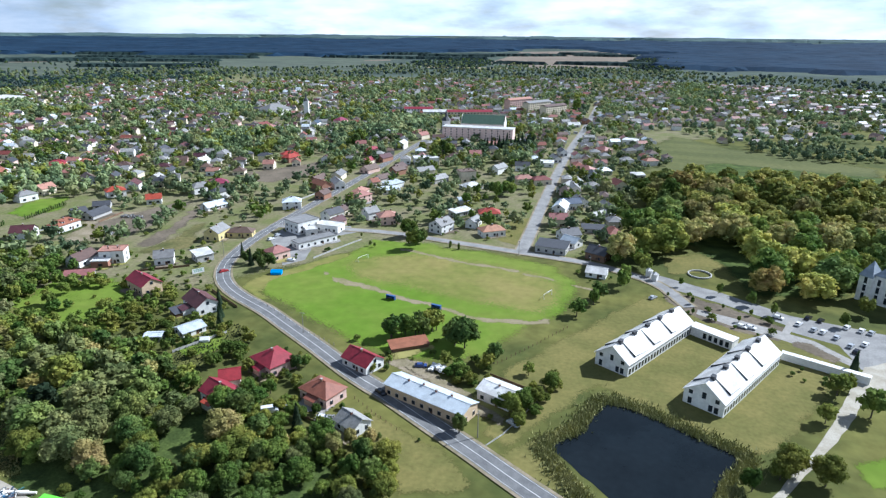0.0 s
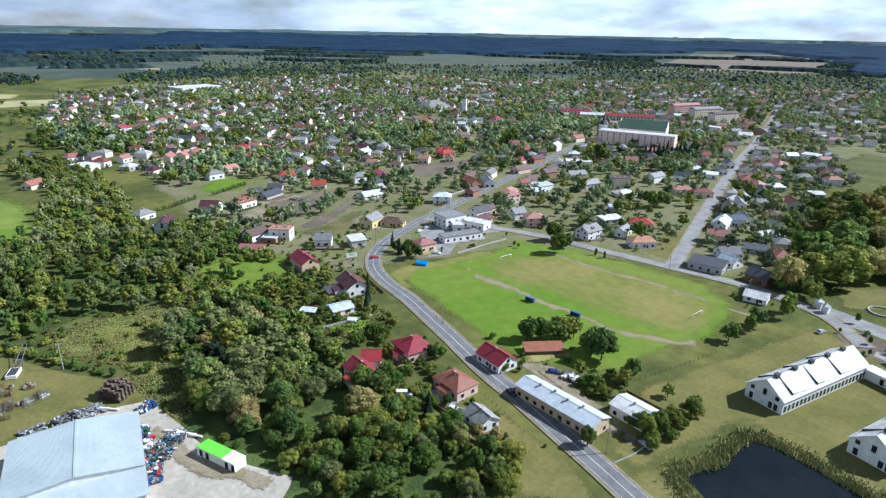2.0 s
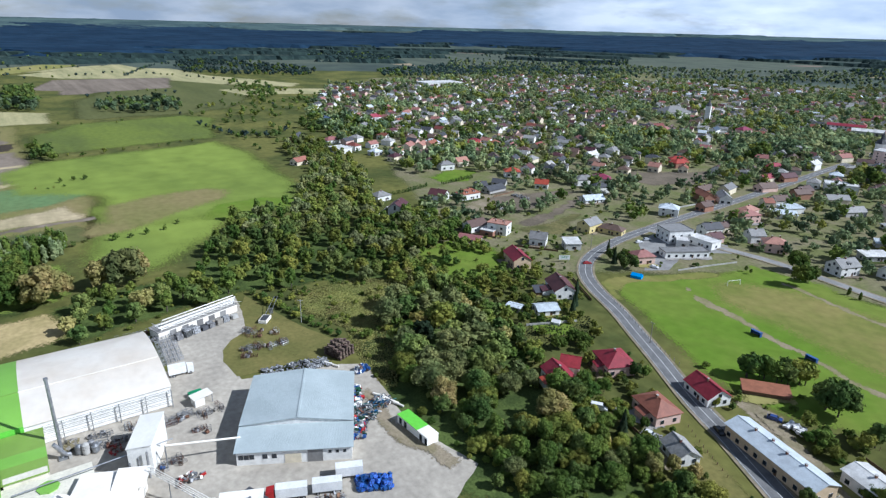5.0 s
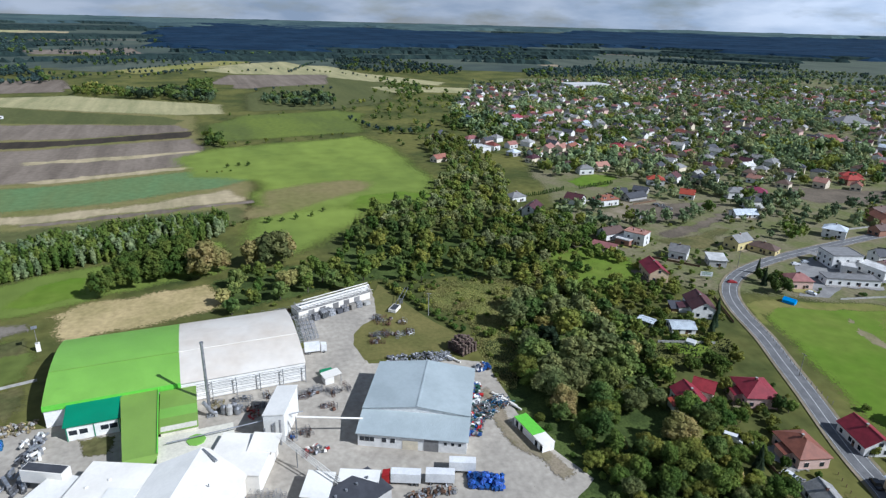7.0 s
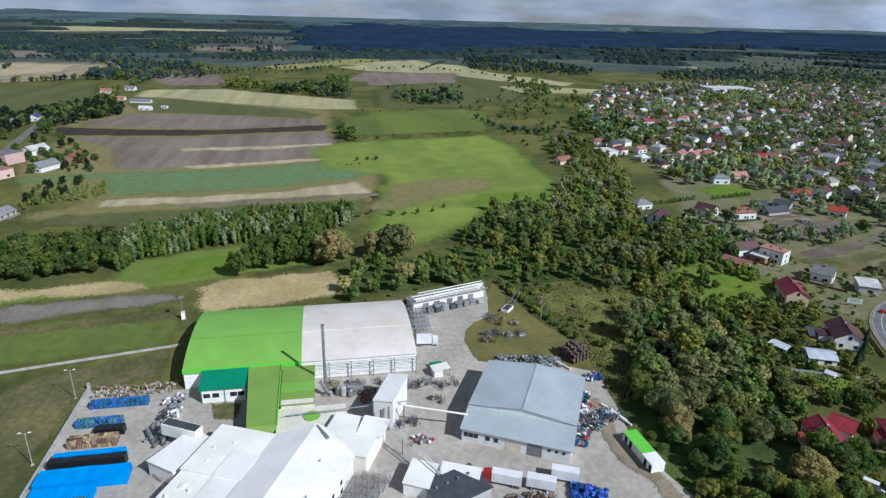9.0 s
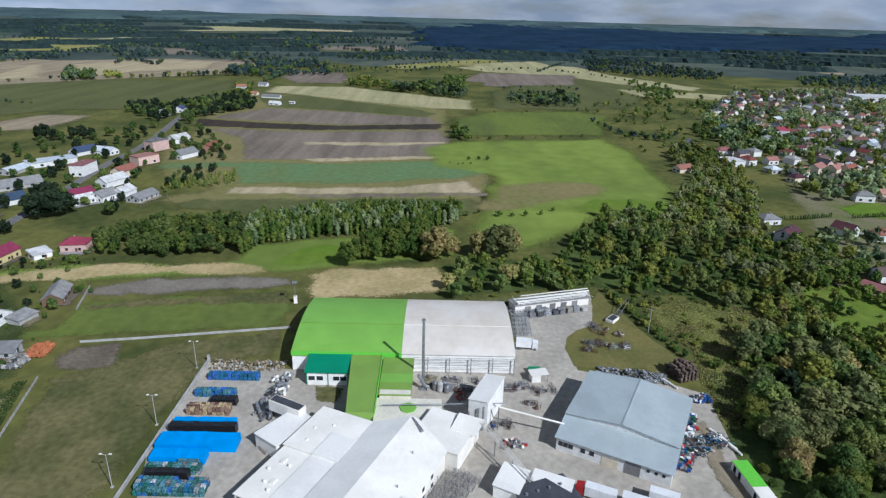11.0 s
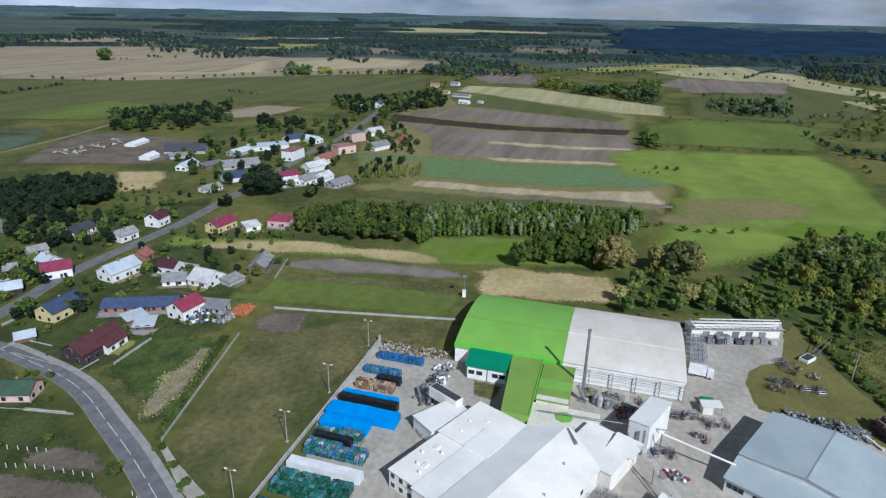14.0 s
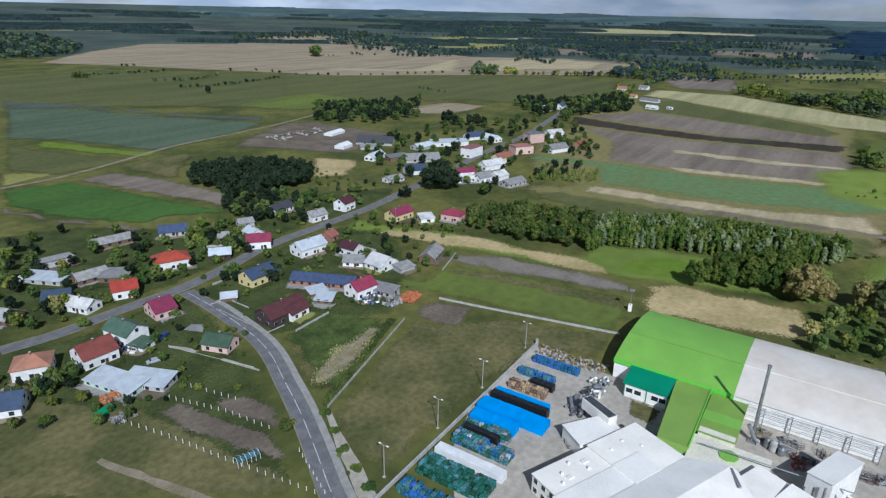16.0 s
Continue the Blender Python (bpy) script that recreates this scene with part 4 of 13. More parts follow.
def canopy(name, pts, cell, label, mat="far_forest", h=13.0, seed=3):
    """A far forest: an uneven roof of crowns with steep edges."""
    rng = np.random.default_rng(seed)

    def uneven(x, y):
        w, k = cell * (6 if cell > 20 else 1.2), 0.1 / cell
        return x + w * noise.noise(Vector((x * k, y * k, seed))), y + w * (noise.noise(Vector((x * k, y * k, seed + 9))) + 0.6 * noise.noise(Vector((x * k * 3, y * k * 3, seed + 5))))
    xs, ys = [p[0] for p in pts], [p[1] for p in pts]
    x0, y0 = min(xs), min(ys)
    nx, ny = int((max(xs) - x0) / cell) + 2, int((max(ys) - y0) / cell) + 2
    keep = {(i, j) for i in range(nx) for j in range(ny) if inside(*uneven(x0 + (i + 0.5) * cell, y0 + (j + 0.5) * cell), pts)}
    bm = bmesh.new()
    known = {}

    def corner(i, j):
        if (i, j) not in known:
            whole = all(k in keep for k in ((i, j), (i - 1, j), (i, j - 1), (i - 1, j - 1)))
            x, y = x0 + (i + rng.uniform(-0.4, 0.4)) * cell, y0 + (j + rng.uniform(-0.4, 0.4)) * cell
            known[i, j] = bm.verts.new((x, y, bowl(math.hypot(x, y)) + (h * rng.uniform(0.86, 1.08) if whole else -0.5)))
        return known[i, j]
    for i, j in sorted(keep):
        bm.faces.new((corner(i, j), corner(i + 1, j), corner(i + 1, j + 1), corner(i, j + 1)))
    return solid(name, bm, mat, label, "forest", kind="stuff")

# ---- the land ----
bm = bmesh.new()
radii = [0.0, 45.0]
while radii[-1] < 4900:
    radii.append(radii[-1] * 1.06)
spokes = 180
rows = []
for r in radii[1:]:
    rows.append([bm.verts.new((r * math.cos(2 * math.pi * i / spokes), r * math.sin(2 * math.pi * i / spokes), bowl(r))) for i in range(spokes)])
mid = bm.verts.new((0, 0, 0))
for i in range(spokes):
    bm.faces.new((mid, rows[0][i], rows[0][(i + 1) % spokes]))
for a, b, r in zip(rows, rows[1:], radii[1:]):
    for i in range(spokes):
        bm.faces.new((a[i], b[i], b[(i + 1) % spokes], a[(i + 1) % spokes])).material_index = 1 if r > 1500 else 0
solid("ground", bm, ["meadow", "hazed_ground"], "grassy lowland with fields and gardens", "ground", kind="structure")


def road(name, pts, half, mat, z, label, line=None, verge=0.0, edges=True):
    way = smooth_line(pts, 6.0)
    bm = bmesh.new()
    if verge:
        strip(bm, way, half + verge, -half - verge, z - 0.02, 1)
    strip(bm, way, half, -half, z, 0)
    solid(name, bm, [mat, "dirt_path"], label, "road", kind="structure")
    if line:
        bm = bmesh.new()
        fine = smooth_line(pts, 2.0)
        for i in range(0, len(fine) - 2, line[1]):
            strip(bm, fine[i:i + line[0] + 1], 0.09, -0.09, z + 0.012, 0)
        for s in (half - 0.35, -half + 0.45) if edges else ():
            strip(bm, fine, s, s - 0.1, z + 0.012, 0)
        solid("road_marking", bm, "road_paint", "white painted centre and edge lines on the asphalt", "road marking", kind="structure")
    return way


patch("town_ground", "town_ground", [(-244.8, 154.2), (-248.9, 214.7), (-163.6, 184.5), (-177.8, 218.0), (-128.3, 288.0), (-24.6, 299.7), (-18.2, 401.4), (-37.6, 666.9), (219.8, 904.2), (548.3, 1444.6), (-116.8, 1750.1), (-963.0, 1449.2), (-1104.9, 786.9)], 0.022, "trodden earth and rough grass between gardens", 4, "ground")
patch("town_ground", "town_ground", [(-191.8, 208.2), (-233.0, 187.2), (-340.5, 212.0), (-497.4, 274.4), (-854.8, 407.5), (-1207.6, 652.2), (-1326.0, 1189.4), (-1131.3, 1575.2), (-181.4, 288.9)], 0.024, "trodden earth and rough grass between gardens", 4, "ground")
patch("grass_field", "lush_grass", [(-176.5, 218.5), (-171.8, 231.7), (-158.3, 256.0), (-149.7, 290.0), (-122.3, 305.8), (-82.5, 305.4), (-38.0, 294.6), (-23.7, 268.8), (-25.4, 236.2), (-39.8, 209.5), (-45.5, 189.0), (-63.1, 178.4), (-88.4, 176.6), (-103.9, 179.9), (-131.6, 193.1), (-159.5, 205.5)], 0.026, "bright green grass of a sports ground", 3, "field")
patch("football_pitch", "pitch_grass", [(-148.9, 252.6), (-150.4, 265.3), (-137.8, 279.5), (-116.9, 292.3), (-78.9, 292.5), (-42.0, 284.7), (-27.8, 270.9), (-25.9, 244.9), (-34.3, 227.2), (-52.8, 225.9), (-80.7, 227.5), (-107.1, 233.2), (-131.2, 235.6)], 0.028, "worn yellow-green football pitch", 6, "field")
patch("grass_field", "lush_grass", [(-148.8, 298.9), (-120.4, 301.2), (-124.0, 278.1), (-140.6, 271.8)], 0.030, "bright green grass of a sports ground", 1, "field")
patch("grass_verge", "pitch_grass", [(-173.5, 213.0), (-173.0, 229.8), (-160.5, 254.6), (-149.0, 284.2), (-144.5, 268.0), (-153.0, 244.0), (-163.0, 224.0), (-158.0, 212.0), (-140.0, 202.0), (-128.0, 194.5), (-131.6, 191.8), (-158.5, 204.5)], 0.032, "dry grass verge beside the road", 2.0, "field")
patch("worn_track", "worn_earth", [(-151.9, 249.8), (-141.3, 241.2), (-119.9, 237.4), (-99.9, 231.4), (-85.7, 229.3), (-71.5, 224.9), (-56.9, 223.0), (-44.6, 226.1), (-33.1, 230.9), (-31.8, 225.2), (-43.1, 220.4), (-55.1, 217.3), (-69.3, 218.9), (-83.1, 223.0), (-96.8, 224.8), (-116.2, 230.3), (-136.8, 233.6), (-146.9, 241.7)], 0.0345, "worn earth track beside the pitch", 1.2, "path")
patch("worn_track", "worn_earth", [(-127.7, 290.7), (-113.8, 288.9), (-87.0, 282.5), (-67.2, 281.6), (-42.7, 275.7), (-20.8, 269.2), (-20.2, 264.9), (-41.7, 271.1), (-65.8, 276.6), (-85.2, 277.3), (-111.4, 283.3), (-124.9, 285.0)], 0.0355, "worn earth track behind the pitch", 1.0, "path")
patch("lawn", "lawn", [(-44.0, 183.4), (-26.3, 219.6), (1.1, 271.2), (20.1, 265.2), (56.4, 245.3), (72.7, 232.9), (60.4, 198.1), (44.8, 168.8), (33.5, 157.0), (-9.4, 182.8), (-22.8, 155.0), (-29.8, 141.4), (-40.9, 145.5)], 0.040, "mown lawn round the long white buildings", 1.5, "field")
patch("lawn", "lawn", [(-34.2, 139.8), (-22.3, 152.4), (-14.2, 142.1), (-4.0, 131.5), (-17.4, 126.7), (-27.0, 130.2)], 0.042, "rough mown grass bank", 1, "field")
patch("lawn", "lush_grass", [(58.6, 168.7), (100.3, 203.9), (87.3, 167.9), (61.3, 158.0)], 0.044, "bright green lawn", 1, "field")
patch("pond", "pond_water", [(-19.1, 146.5), (-17.6, 151.2), (-12.9, 156.7), (-10.7, 163.6), (-7.1, 175.0), (1.2, 175.2), (11.0, 171.2), (21.6, 165.9), (30.1, 162.4), (31.2, 158.7), (28.2, 152.6), (25.6, 147.3), (22.0, 133.0), (14.0, 127.5), (6.0, 127.0), (-3.0, 133.5)], 0.046, "dark still pond water", 0.5, "water")
patch("planting_bed", "bare_soil", [(5.7, 283.5), (31.8, 272.1), (58.1, 256.2), (52.7, 240.0), (36.2, 242.8), (22.0, 251.0), (9.7, 264.5)], 0.048, "bare planting bed with saplings", 0.9, "field")
patch("drive", "pale_asphalt", [(-0.3, 294.1), (6.7, 296.7), (34.9, 283.8), (59.9, 268.0), (119.3, 256.3), (116.3, 248.2), (57.3, 257.5), (31.8, 272.1), (3.1, 286.2)], 0.050, "pale drive to the manor", 0.3, "drive")
patch("parking", "pale_asphalt", [(58.9, 264.2), (120.4, 259.5), (111.9, 235.9), (75.8, 227.7), (72.6, 245.5), (57.4, 251.8)], 0.052, "asphalt car park", 0.3, "paving")
patch("path", "paving", [(23.4, 261.5), (37.4, 257.3), (64.3, 246.3), (75.0, 233.7), (72.6, 229.4), (61.2, 239.4), (34.7, 249.7), (22.6, 256.4)], 0.054, "pale paved footpath", 0.3, "path")
patch("path", "paving", [(52.5, 247.9), (58.9, 264.2), (61.4, 261.8), (54.8, 244.7)], 0.056, "pale paved footpath", 0.3, "path")
patch("planting_bed", "bare_soil", [(56.4, 245.3), (63.9, 244.2), (73.6, 232.3), (67.9, 226.9), (54.5, 238.8)], 0.058, "bare planting bed", 0.9, "field")
patch("path", "sand_path", [(112.7, 238.1), (75.0, 213.9), (62.5, 186.4), (49.3, 162.8), (40.3, 147.7), (37.0, 146.5), (50.8, 171.0), (60.6, 191.8), (67.1, 207.4), (77.3, 230.4)], 0.060, "pale gravel path", 0.3, "path")
patch("forecourt", "sand_path", [(78.3, 230.7), (122.8, 266.1), (107.2, 222.9), (75.0, 213.9)], 0.062, "pale gravel forecourt", 0.3, "path")
patch("lawn", "lawn", [(6.1, 324.7), (33.2, 344.6), (42.2, 316.6), (10.6, 296.6)], 0.064, "park lawn", 1, "field")
patch("farm_yard", "dirt_path", [(-86.3, 167.7), (-81.9, 182.1), (-68.2, 180.7), (-54.7, 166.0), (-33.3, 155.7), (-33.8, 151.0), (-51.6, 156.9), (-72.0, 169.1), (-79.7, 172.2)], 0.066, "bare earth yard behind the houses", 1, "yard")
patch("yard", "pale_asphalt", [(-199.1, 276.4), (-205.1, 296.8), (-170.4, 316.2), (-161.1, 305.4), (-175.6, 285.4), (-164.5, 255.4), (-170.7, 244.4)], 0.068, "pale asphalt forecourt", 0.4, "yard")
patch("allotment", "bare_soil", [(-265.2, 235.9), (-271.0, 277.5), (-290.6, 322.5), (-280.1, 326.6), (-260.1, 281.7), (-251.8, 256.3), (-247.0, 242.8)], 0.070, "fallow plot of brown earth", 2, "field")
patch("allotment", "dry_grass", [(-256.8, 231.4), (-254.7, 255.2), (-267.7, 298.1), (-254.8, 293.8), (-230.2, 249.2), (-247.3, 231.2)], 0.072, "dry grassy plot", 4, "field")
patch("allotment", "dirt_path", [(-306.9, 230.0), (-330.7, 267.2), (-330.0, 292.1), (-309.1, 300.3), (-291.0, 285.1), (-291.6, 255.4), (-284.9, 230.3)], 0.074, "trodden earth plot with junk", 4, "field")
patch("garden", "lush_grass", [(-246.6, 165.3), (-254.8, 185.4), (-225.9, 192.7), (-202.2, 181.9), (-196.0, 164.2), (-218.6, 153.1)], 0.076, "lush overgrown garden grass", 4, "field")
patch("allotment", "bare_soil", [(-320.8, 258.4), (-316.5, 279.2), (-306.3, 332.5), (-292.8, 327.9), (-277.3, 275.1), (-276.5, 246.9)], 0.078, "fallow plot of dry brown earth", 2, "field")
patch("allotment", "bare_soil", [(-323.7, 419.0), (-294.8, 468.5), (-284.5, 500.9), (-261.8, 431.9), (-278.5, 393.0), (-304.5, 393.1)], 0.080, "ploughed garden plot", 2, "field")
patch("garden", "lush_grass", [(-257.1, 174.7), (-261.2, 194.3), (-234.1, 205.1), (-203.8, 187.4), (-193.7, 156.9), (-211.0, 157.5)], 0.082, "lush garden grass", 2, "field")
patch("garden", "lush_grass", [(-387.0, 258.8), (-403.2, 294.7), (-387.6, 312.6), (-359.3, 283.7), (-364.7, 256.7)], 0.084, "lush garden grass", 2, "field")
patch("garden", "lush_grass", [(-163.2, 158.8), (-156.8, 176.1), (-150.1, 181.3), (-140.8, 162.5), (-148.6, 150.9)], 0.086, "garden grass behind the shed", 2, "field")
patch("garden", "lawn", [(-85.7, 355.1), (-70.2, 374.3), (-62.4, 313.1), (-80.5, 321.8)], 0.088, "mown garden lawn", 0.6, "field")
patch("garden", "lawn", [(-86.0, 150.9), (-65.2, 144.0), (-46.9, 137.8), (-28.1, 122.8), (-52.1, 114.0), (-72.8, 136.7)], 0.090, "grassy slope beside the road", 1, "field")
patch("heath", "olive_field", [(12.2, 778.0), (72.9, 697.3), (134.6, 695.1), (164.5, 652.4), (189.0, 630.3), (159.3, 517.5), (139.3, 537.4), (16.8, 499.1), (-14.6, 541.8), (-15.5, 675.7)], 0.092, "dull olive meadow behind the park", 4, "field")
patch("glade", "sunny_meadow", [(-117.0, 103.6), (-122.7, 111.2), (-124.4, 122.5), (-116.3, 120.4), (-108.2, 111.9), (-108.5, 102.0)], 0.0965, "small yellow-green clearing among trees", 1, "field")
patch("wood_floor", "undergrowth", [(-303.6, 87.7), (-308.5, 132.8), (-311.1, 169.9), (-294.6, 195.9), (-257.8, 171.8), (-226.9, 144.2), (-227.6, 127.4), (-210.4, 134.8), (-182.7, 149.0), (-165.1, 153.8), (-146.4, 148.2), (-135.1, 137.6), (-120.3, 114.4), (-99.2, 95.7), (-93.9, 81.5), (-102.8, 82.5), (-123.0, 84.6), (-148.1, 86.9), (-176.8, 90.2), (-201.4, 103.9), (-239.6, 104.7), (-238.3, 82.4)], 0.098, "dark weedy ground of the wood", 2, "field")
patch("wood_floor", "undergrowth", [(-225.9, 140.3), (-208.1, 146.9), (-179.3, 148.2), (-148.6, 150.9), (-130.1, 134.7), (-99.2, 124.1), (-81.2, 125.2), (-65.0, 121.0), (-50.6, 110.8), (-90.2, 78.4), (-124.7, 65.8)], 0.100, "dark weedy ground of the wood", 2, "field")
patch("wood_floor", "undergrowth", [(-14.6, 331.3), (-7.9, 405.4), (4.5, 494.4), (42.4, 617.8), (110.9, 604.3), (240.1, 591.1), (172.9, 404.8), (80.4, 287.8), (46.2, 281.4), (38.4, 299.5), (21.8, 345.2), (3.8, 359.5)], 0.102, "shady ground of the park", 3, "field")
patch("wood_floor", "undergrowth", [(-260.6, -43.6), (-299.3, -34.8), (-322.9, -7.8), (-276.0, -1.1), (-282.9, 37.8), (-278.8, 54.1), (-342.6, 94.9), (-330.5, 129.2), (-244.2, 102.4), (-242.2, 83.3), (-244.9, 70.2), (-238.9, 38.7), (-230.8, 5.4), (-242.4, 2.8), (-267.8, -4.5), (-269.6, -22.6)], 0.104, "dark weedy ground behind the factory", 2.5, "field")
patch("garden", "lush_grass", [(-258.5, 163.3), (-249.9, 183.5), (-228.5, 180.5), (-216.9, 190.3), (-198.8, 177.3), (-187.2, 158.4), (-205.4, 154.9), (-231.3, 150.0)], 0.108, "lush garden grass behind the houses", 2, "field")
patch("weed_thicket", "weed_ground", [(-238.0, 89.0), (-237.0, 103.0), (-237.0, 120.0), (-223.0, 138.0), (-209.0, 134.0), (-200.0, 115.0), (-178.0, 102.0), (-169.0, 103.0), (-147.0, 88.0), (-153.0, 85.0), (-170.0, 87.0), (-194.0, 93.0), (-217.0, 84.0)], 0.1100, "rank weeds of the overgrown meadow", 2, "field")
# grass coloured dark, painting in the shade of the wood
patch("weed_thicket", "garden_ground", [(-169.8, 87.1), (-182.6, 91.1), (-181.6, 105.0), (-168.4, 104.8), (-146.1, 89.7), (-132.9, 89.2), (-133.4, 84.5), (-153.2, 85.2)], 0.1112, "grass between the yard and the wood, shade in its colour", 1.5, "field")
patch("factory_yard", "yard_concrete", [(-180.2, -77.4), (-176.2, -46.7), (-193.8, -50.0), (-180.6, -9.4), (-198.2, 30.1), (-235.2, 32.0), (-245.7, 66.9), (-219.9, 63.9), (-205.9, 55.7), (-195.6, 48.4), (-179.5, 48.2), (-171.2, 79.1), (-166.3, 87.3), (-136.1, 82.7), (-118.8, 83.9), (-103.9, 87.7), (-92.0, 66.3), (-74.0, -38.9), (-113.1, -70.2), (-133.7, -76.3)], 0.112, "grey concrete factory yard with stains", 0.3, "yard")
patch("grass_island", "lawn", [(-182.0, 47.5), (-194.0, 46.5), (-201.8, 48.7), (-208.0, 53.6), (-212.0, 60.5), (-222.0, 63.0), (-234.0, 65.0), (-244.0, 70.6), (-225.8, 75.1), (-213.5, 77.5), (-200.6, 81.2), (-188.5, 85.6), (-183.0, 81.1), (-180.4, 60.0)], 0.114, "grass island in the factory yard", 0.5, "field")
patch("grass_verge", "lawn", [(-205.6, 57.9), (-222.3, 65.8), (-202.5, 79.9), (-182.2, 83.5), (-171.5, 77.2), (-184.5, 67.2), (-193.3, 64.5)], 0.116, "rough grass verge", 0.8, "field")
patch("rough_grass", "dry_grass", [(-106.8, -109.2), (-169.1, -124.8), (-184.4, -103.3), (-196.3, -90.1), (-205.6, -56.3), (-183.0, -49.8), (-177.5, -75.4), (-110.4, -77.5), (-99.3, -78.4), (-95.1, -91.2)], 0.118, "dry brownish grass lot with worn patches", 2, "field")
patch("rough_grass", "dry_grass", [(-132.8, -157.4), (-146.3, -156.4), (-169.1, -127.2), (-108.4, -111.5), (-125.0, -145.3)], 0.120, "weedy fallow plot with dry patches", 2, "field")
patch("mown_meadow", "green_field", [(-185.3, -174.0), (-192.9, -170.7), (-202.7, -142.1), (-225.0, -146.8), (-241.4, -63.2), (-227.9, -56.2), (-203.2, -52.6), (-192.2, -124.5)], 0.1220, "mown meadow with tractor lines", 2, "field")
patch("meadow_strip", "dry_grass", [(-222.3, -145.2), (-230.1, -107.4), (-239.8, -61.5), (-225.0, -57.2), (-223.7, -77.9), (-219.0, -114.9), (-212.7, -138.5)], 0.1232, "strip of reddish dry weeds", 1.5, "field")
patch("green_strip", "sunny_meadow", [(-230.6, -215.6), (-248.6, -221.7), (-267.5, -161.0), (-273.5, -98.2), (-296.5, -96.7), (-312.1, -43.2), (-336.3, 11.8), (-275.4, 16.3), (-265.9, -36.7), (-253.8, -66.3), (-239.6, -145.8)], 0.1244, "meadow behind the halls painted sunlit", 3, "field")
patch("weed_strip", "straw_grass", [(-236.8, -215.1), (-251.6, -189.1), (-265.1, -156.8), (-270.1, -104.2), (-266.8, -80.6), (-260.9, -64.8), (-254.6, -65.2), (-249.4, -129.1), (-240.2, -165.1), (-232.4, -208.9)], 0.1256, "strip of yellow weeds", 3, "field")
patch("green_strip", "lush_grass", [(-265.3, -80.2), (-291.0, -69.6), (-305.4, -49.0), (-272.1, -42.5), (-262.4, -64.3)], 0.1268, "green grass strip", 3, "field")
patch("bare_field", "grey_earth", [(-234.5, -156.3), (-248.8, -128.8), (-255.4, -88.1), (-252.9, -63.4), (-242.1, -59.3), (-235.7, -81.8), (-226.8, -136.3), (-226.4, -148.9)], 0.1280, "strip of pale grey earth", 2, "field")
patch("dry_meadow", "straw_grass", [(-258.5, -62.9), (-267.8, -42.3), (-270.0, 1.7), (-254.1, 9.5), (-236.0, 7.0), (-227.0, -45.3), (-229.0, -53.3)], 0.1292, "straw-coloured dry meadow behind the halls", 2, "field")
patch("bare_lot", "bare_soil", [(-188.1, -135.4), (-192.5, -109.1), (-179.6, -104.7), (-174.6, -106.3), (-171.8, -123.3)], 0.1304, "bare dark earth", 2, "field")
patch("green_meadow", "sunny_meadow", [(-323.1, 7.1), (-425.2, 21.9), (-475.9, 89.2), (-499.7, 162.1), (-404.3, 143.8), (-324.6, 94.9), (-294.9, 64.8), (-278.8, 39.1), (-285.6, 19.0), (-300.5, 9.8)], 0.140, "green meadow painted sunlit", 9, "field")
patch("field_ground", "brown_meadow", [(-359.4, -177.8), (-380.5, -178.0), (-396.0, -159.5), (-419.6, -203.6), (-491.6, -234.4), (-629.6, -251.0), (-713.1, -281.5), (-883.9, -259.7), (-920.7, -208.3), (-873.4, -69.4), (-787.2, 18.3), (-572.3, 17.3), (-468.0, 48.1), (-375.4, 38.4), (-347.9, 18.8), (-348.9, -57.8), (-337.6, -114.1)], 0.138, "dull grass between the field strips", 6, "field")
patch("crop_strip", "olive_field", [(-861.4, -253.5), (-908.3, -205.7), (-856.1, -125.3), (-802.8, -37.1), (-759.1, 0.8), (-716.2, -9.0), (-748.2, -111.0), (-772.3, -213.9)], 0.139, "dull green strip", 3, "field")
patch("crop_strip", "ploughed", [(-708.2, -247.3), (-772.3, -213.9), (-752.6, -111.6), (-724.5, -9.0), (-676.9, 9.1), (-653.3, -98.3), (-677.1, -263.2)], 0.141, "grey-brown ploughed strip", 3, "field")
patch("crop_strip", "dark_plough", [(-680.6, -267.0), (-660.3, -180.1), (-656.7, -98.8), (-684.3, 8.1), (-638.7, 3.8), (-629.4, -68.6), (-617.3, -129.4), (-626.6, -249.9)], 0.142, "freshly ploughed dark strip", 2, "field")
patch("crop_strip", "ploughed", [(-626.6, -249.9), (-617.3, -129.4), (-629.4, -68.6), (-642.0, 5.6), (-569.5, 18.2), (-508.0, 3.3), (-480.7, -103.8), (-480.1, -160.5), (-567.3, -187.7)], 0.144, "grey-brown ploughed strip", 4, "field")
patch("crop_strip", "stubble", [(-563.8, -133.2), (-568.4, -48.2), (-581.1, 7.2), (-567.3, 12.0), (-548.2, -46.8), (-544.1, -124.6)], 0.145, "pale streak in the ploughed land", 3, "field")
patch("crop_strip", "stubble", [(-493.2, -118.4), (-504.2, -56.9), (-518.8, 5.9), (-501.6, 3.2), (-488.1, -55.4), (-478.5, -99.4)], 0.146, "pale stubble strip", 2, "field")
patch("crop_strip", "young_crop", [(-470.3, -225.3), (-478.1, -158.0), (-480.0, -95.6), (-503.8, 3.3), (-501.0, 39.9), (-453.4, 46.6), (-438.0, 24.4), (-415.8, -37.6), (-405.6, -116.9), (-401.4, -139.5), (-451.3, -156.7), (-438.3, -211.6)], 0.148, "blue-green young crop strip", 4, "field")
patch("crop_strip", "stubble", [(-403.9, -138.9), (-406.9, -89.9), (-414.3, -37.5), (-438.0, 24.4), (-395.9, 33.7), (-388.2, -35.7), (-379.4, -126.0), (-378.9, -152.9)], 0.149, "pale stubble strip", 3, "field")
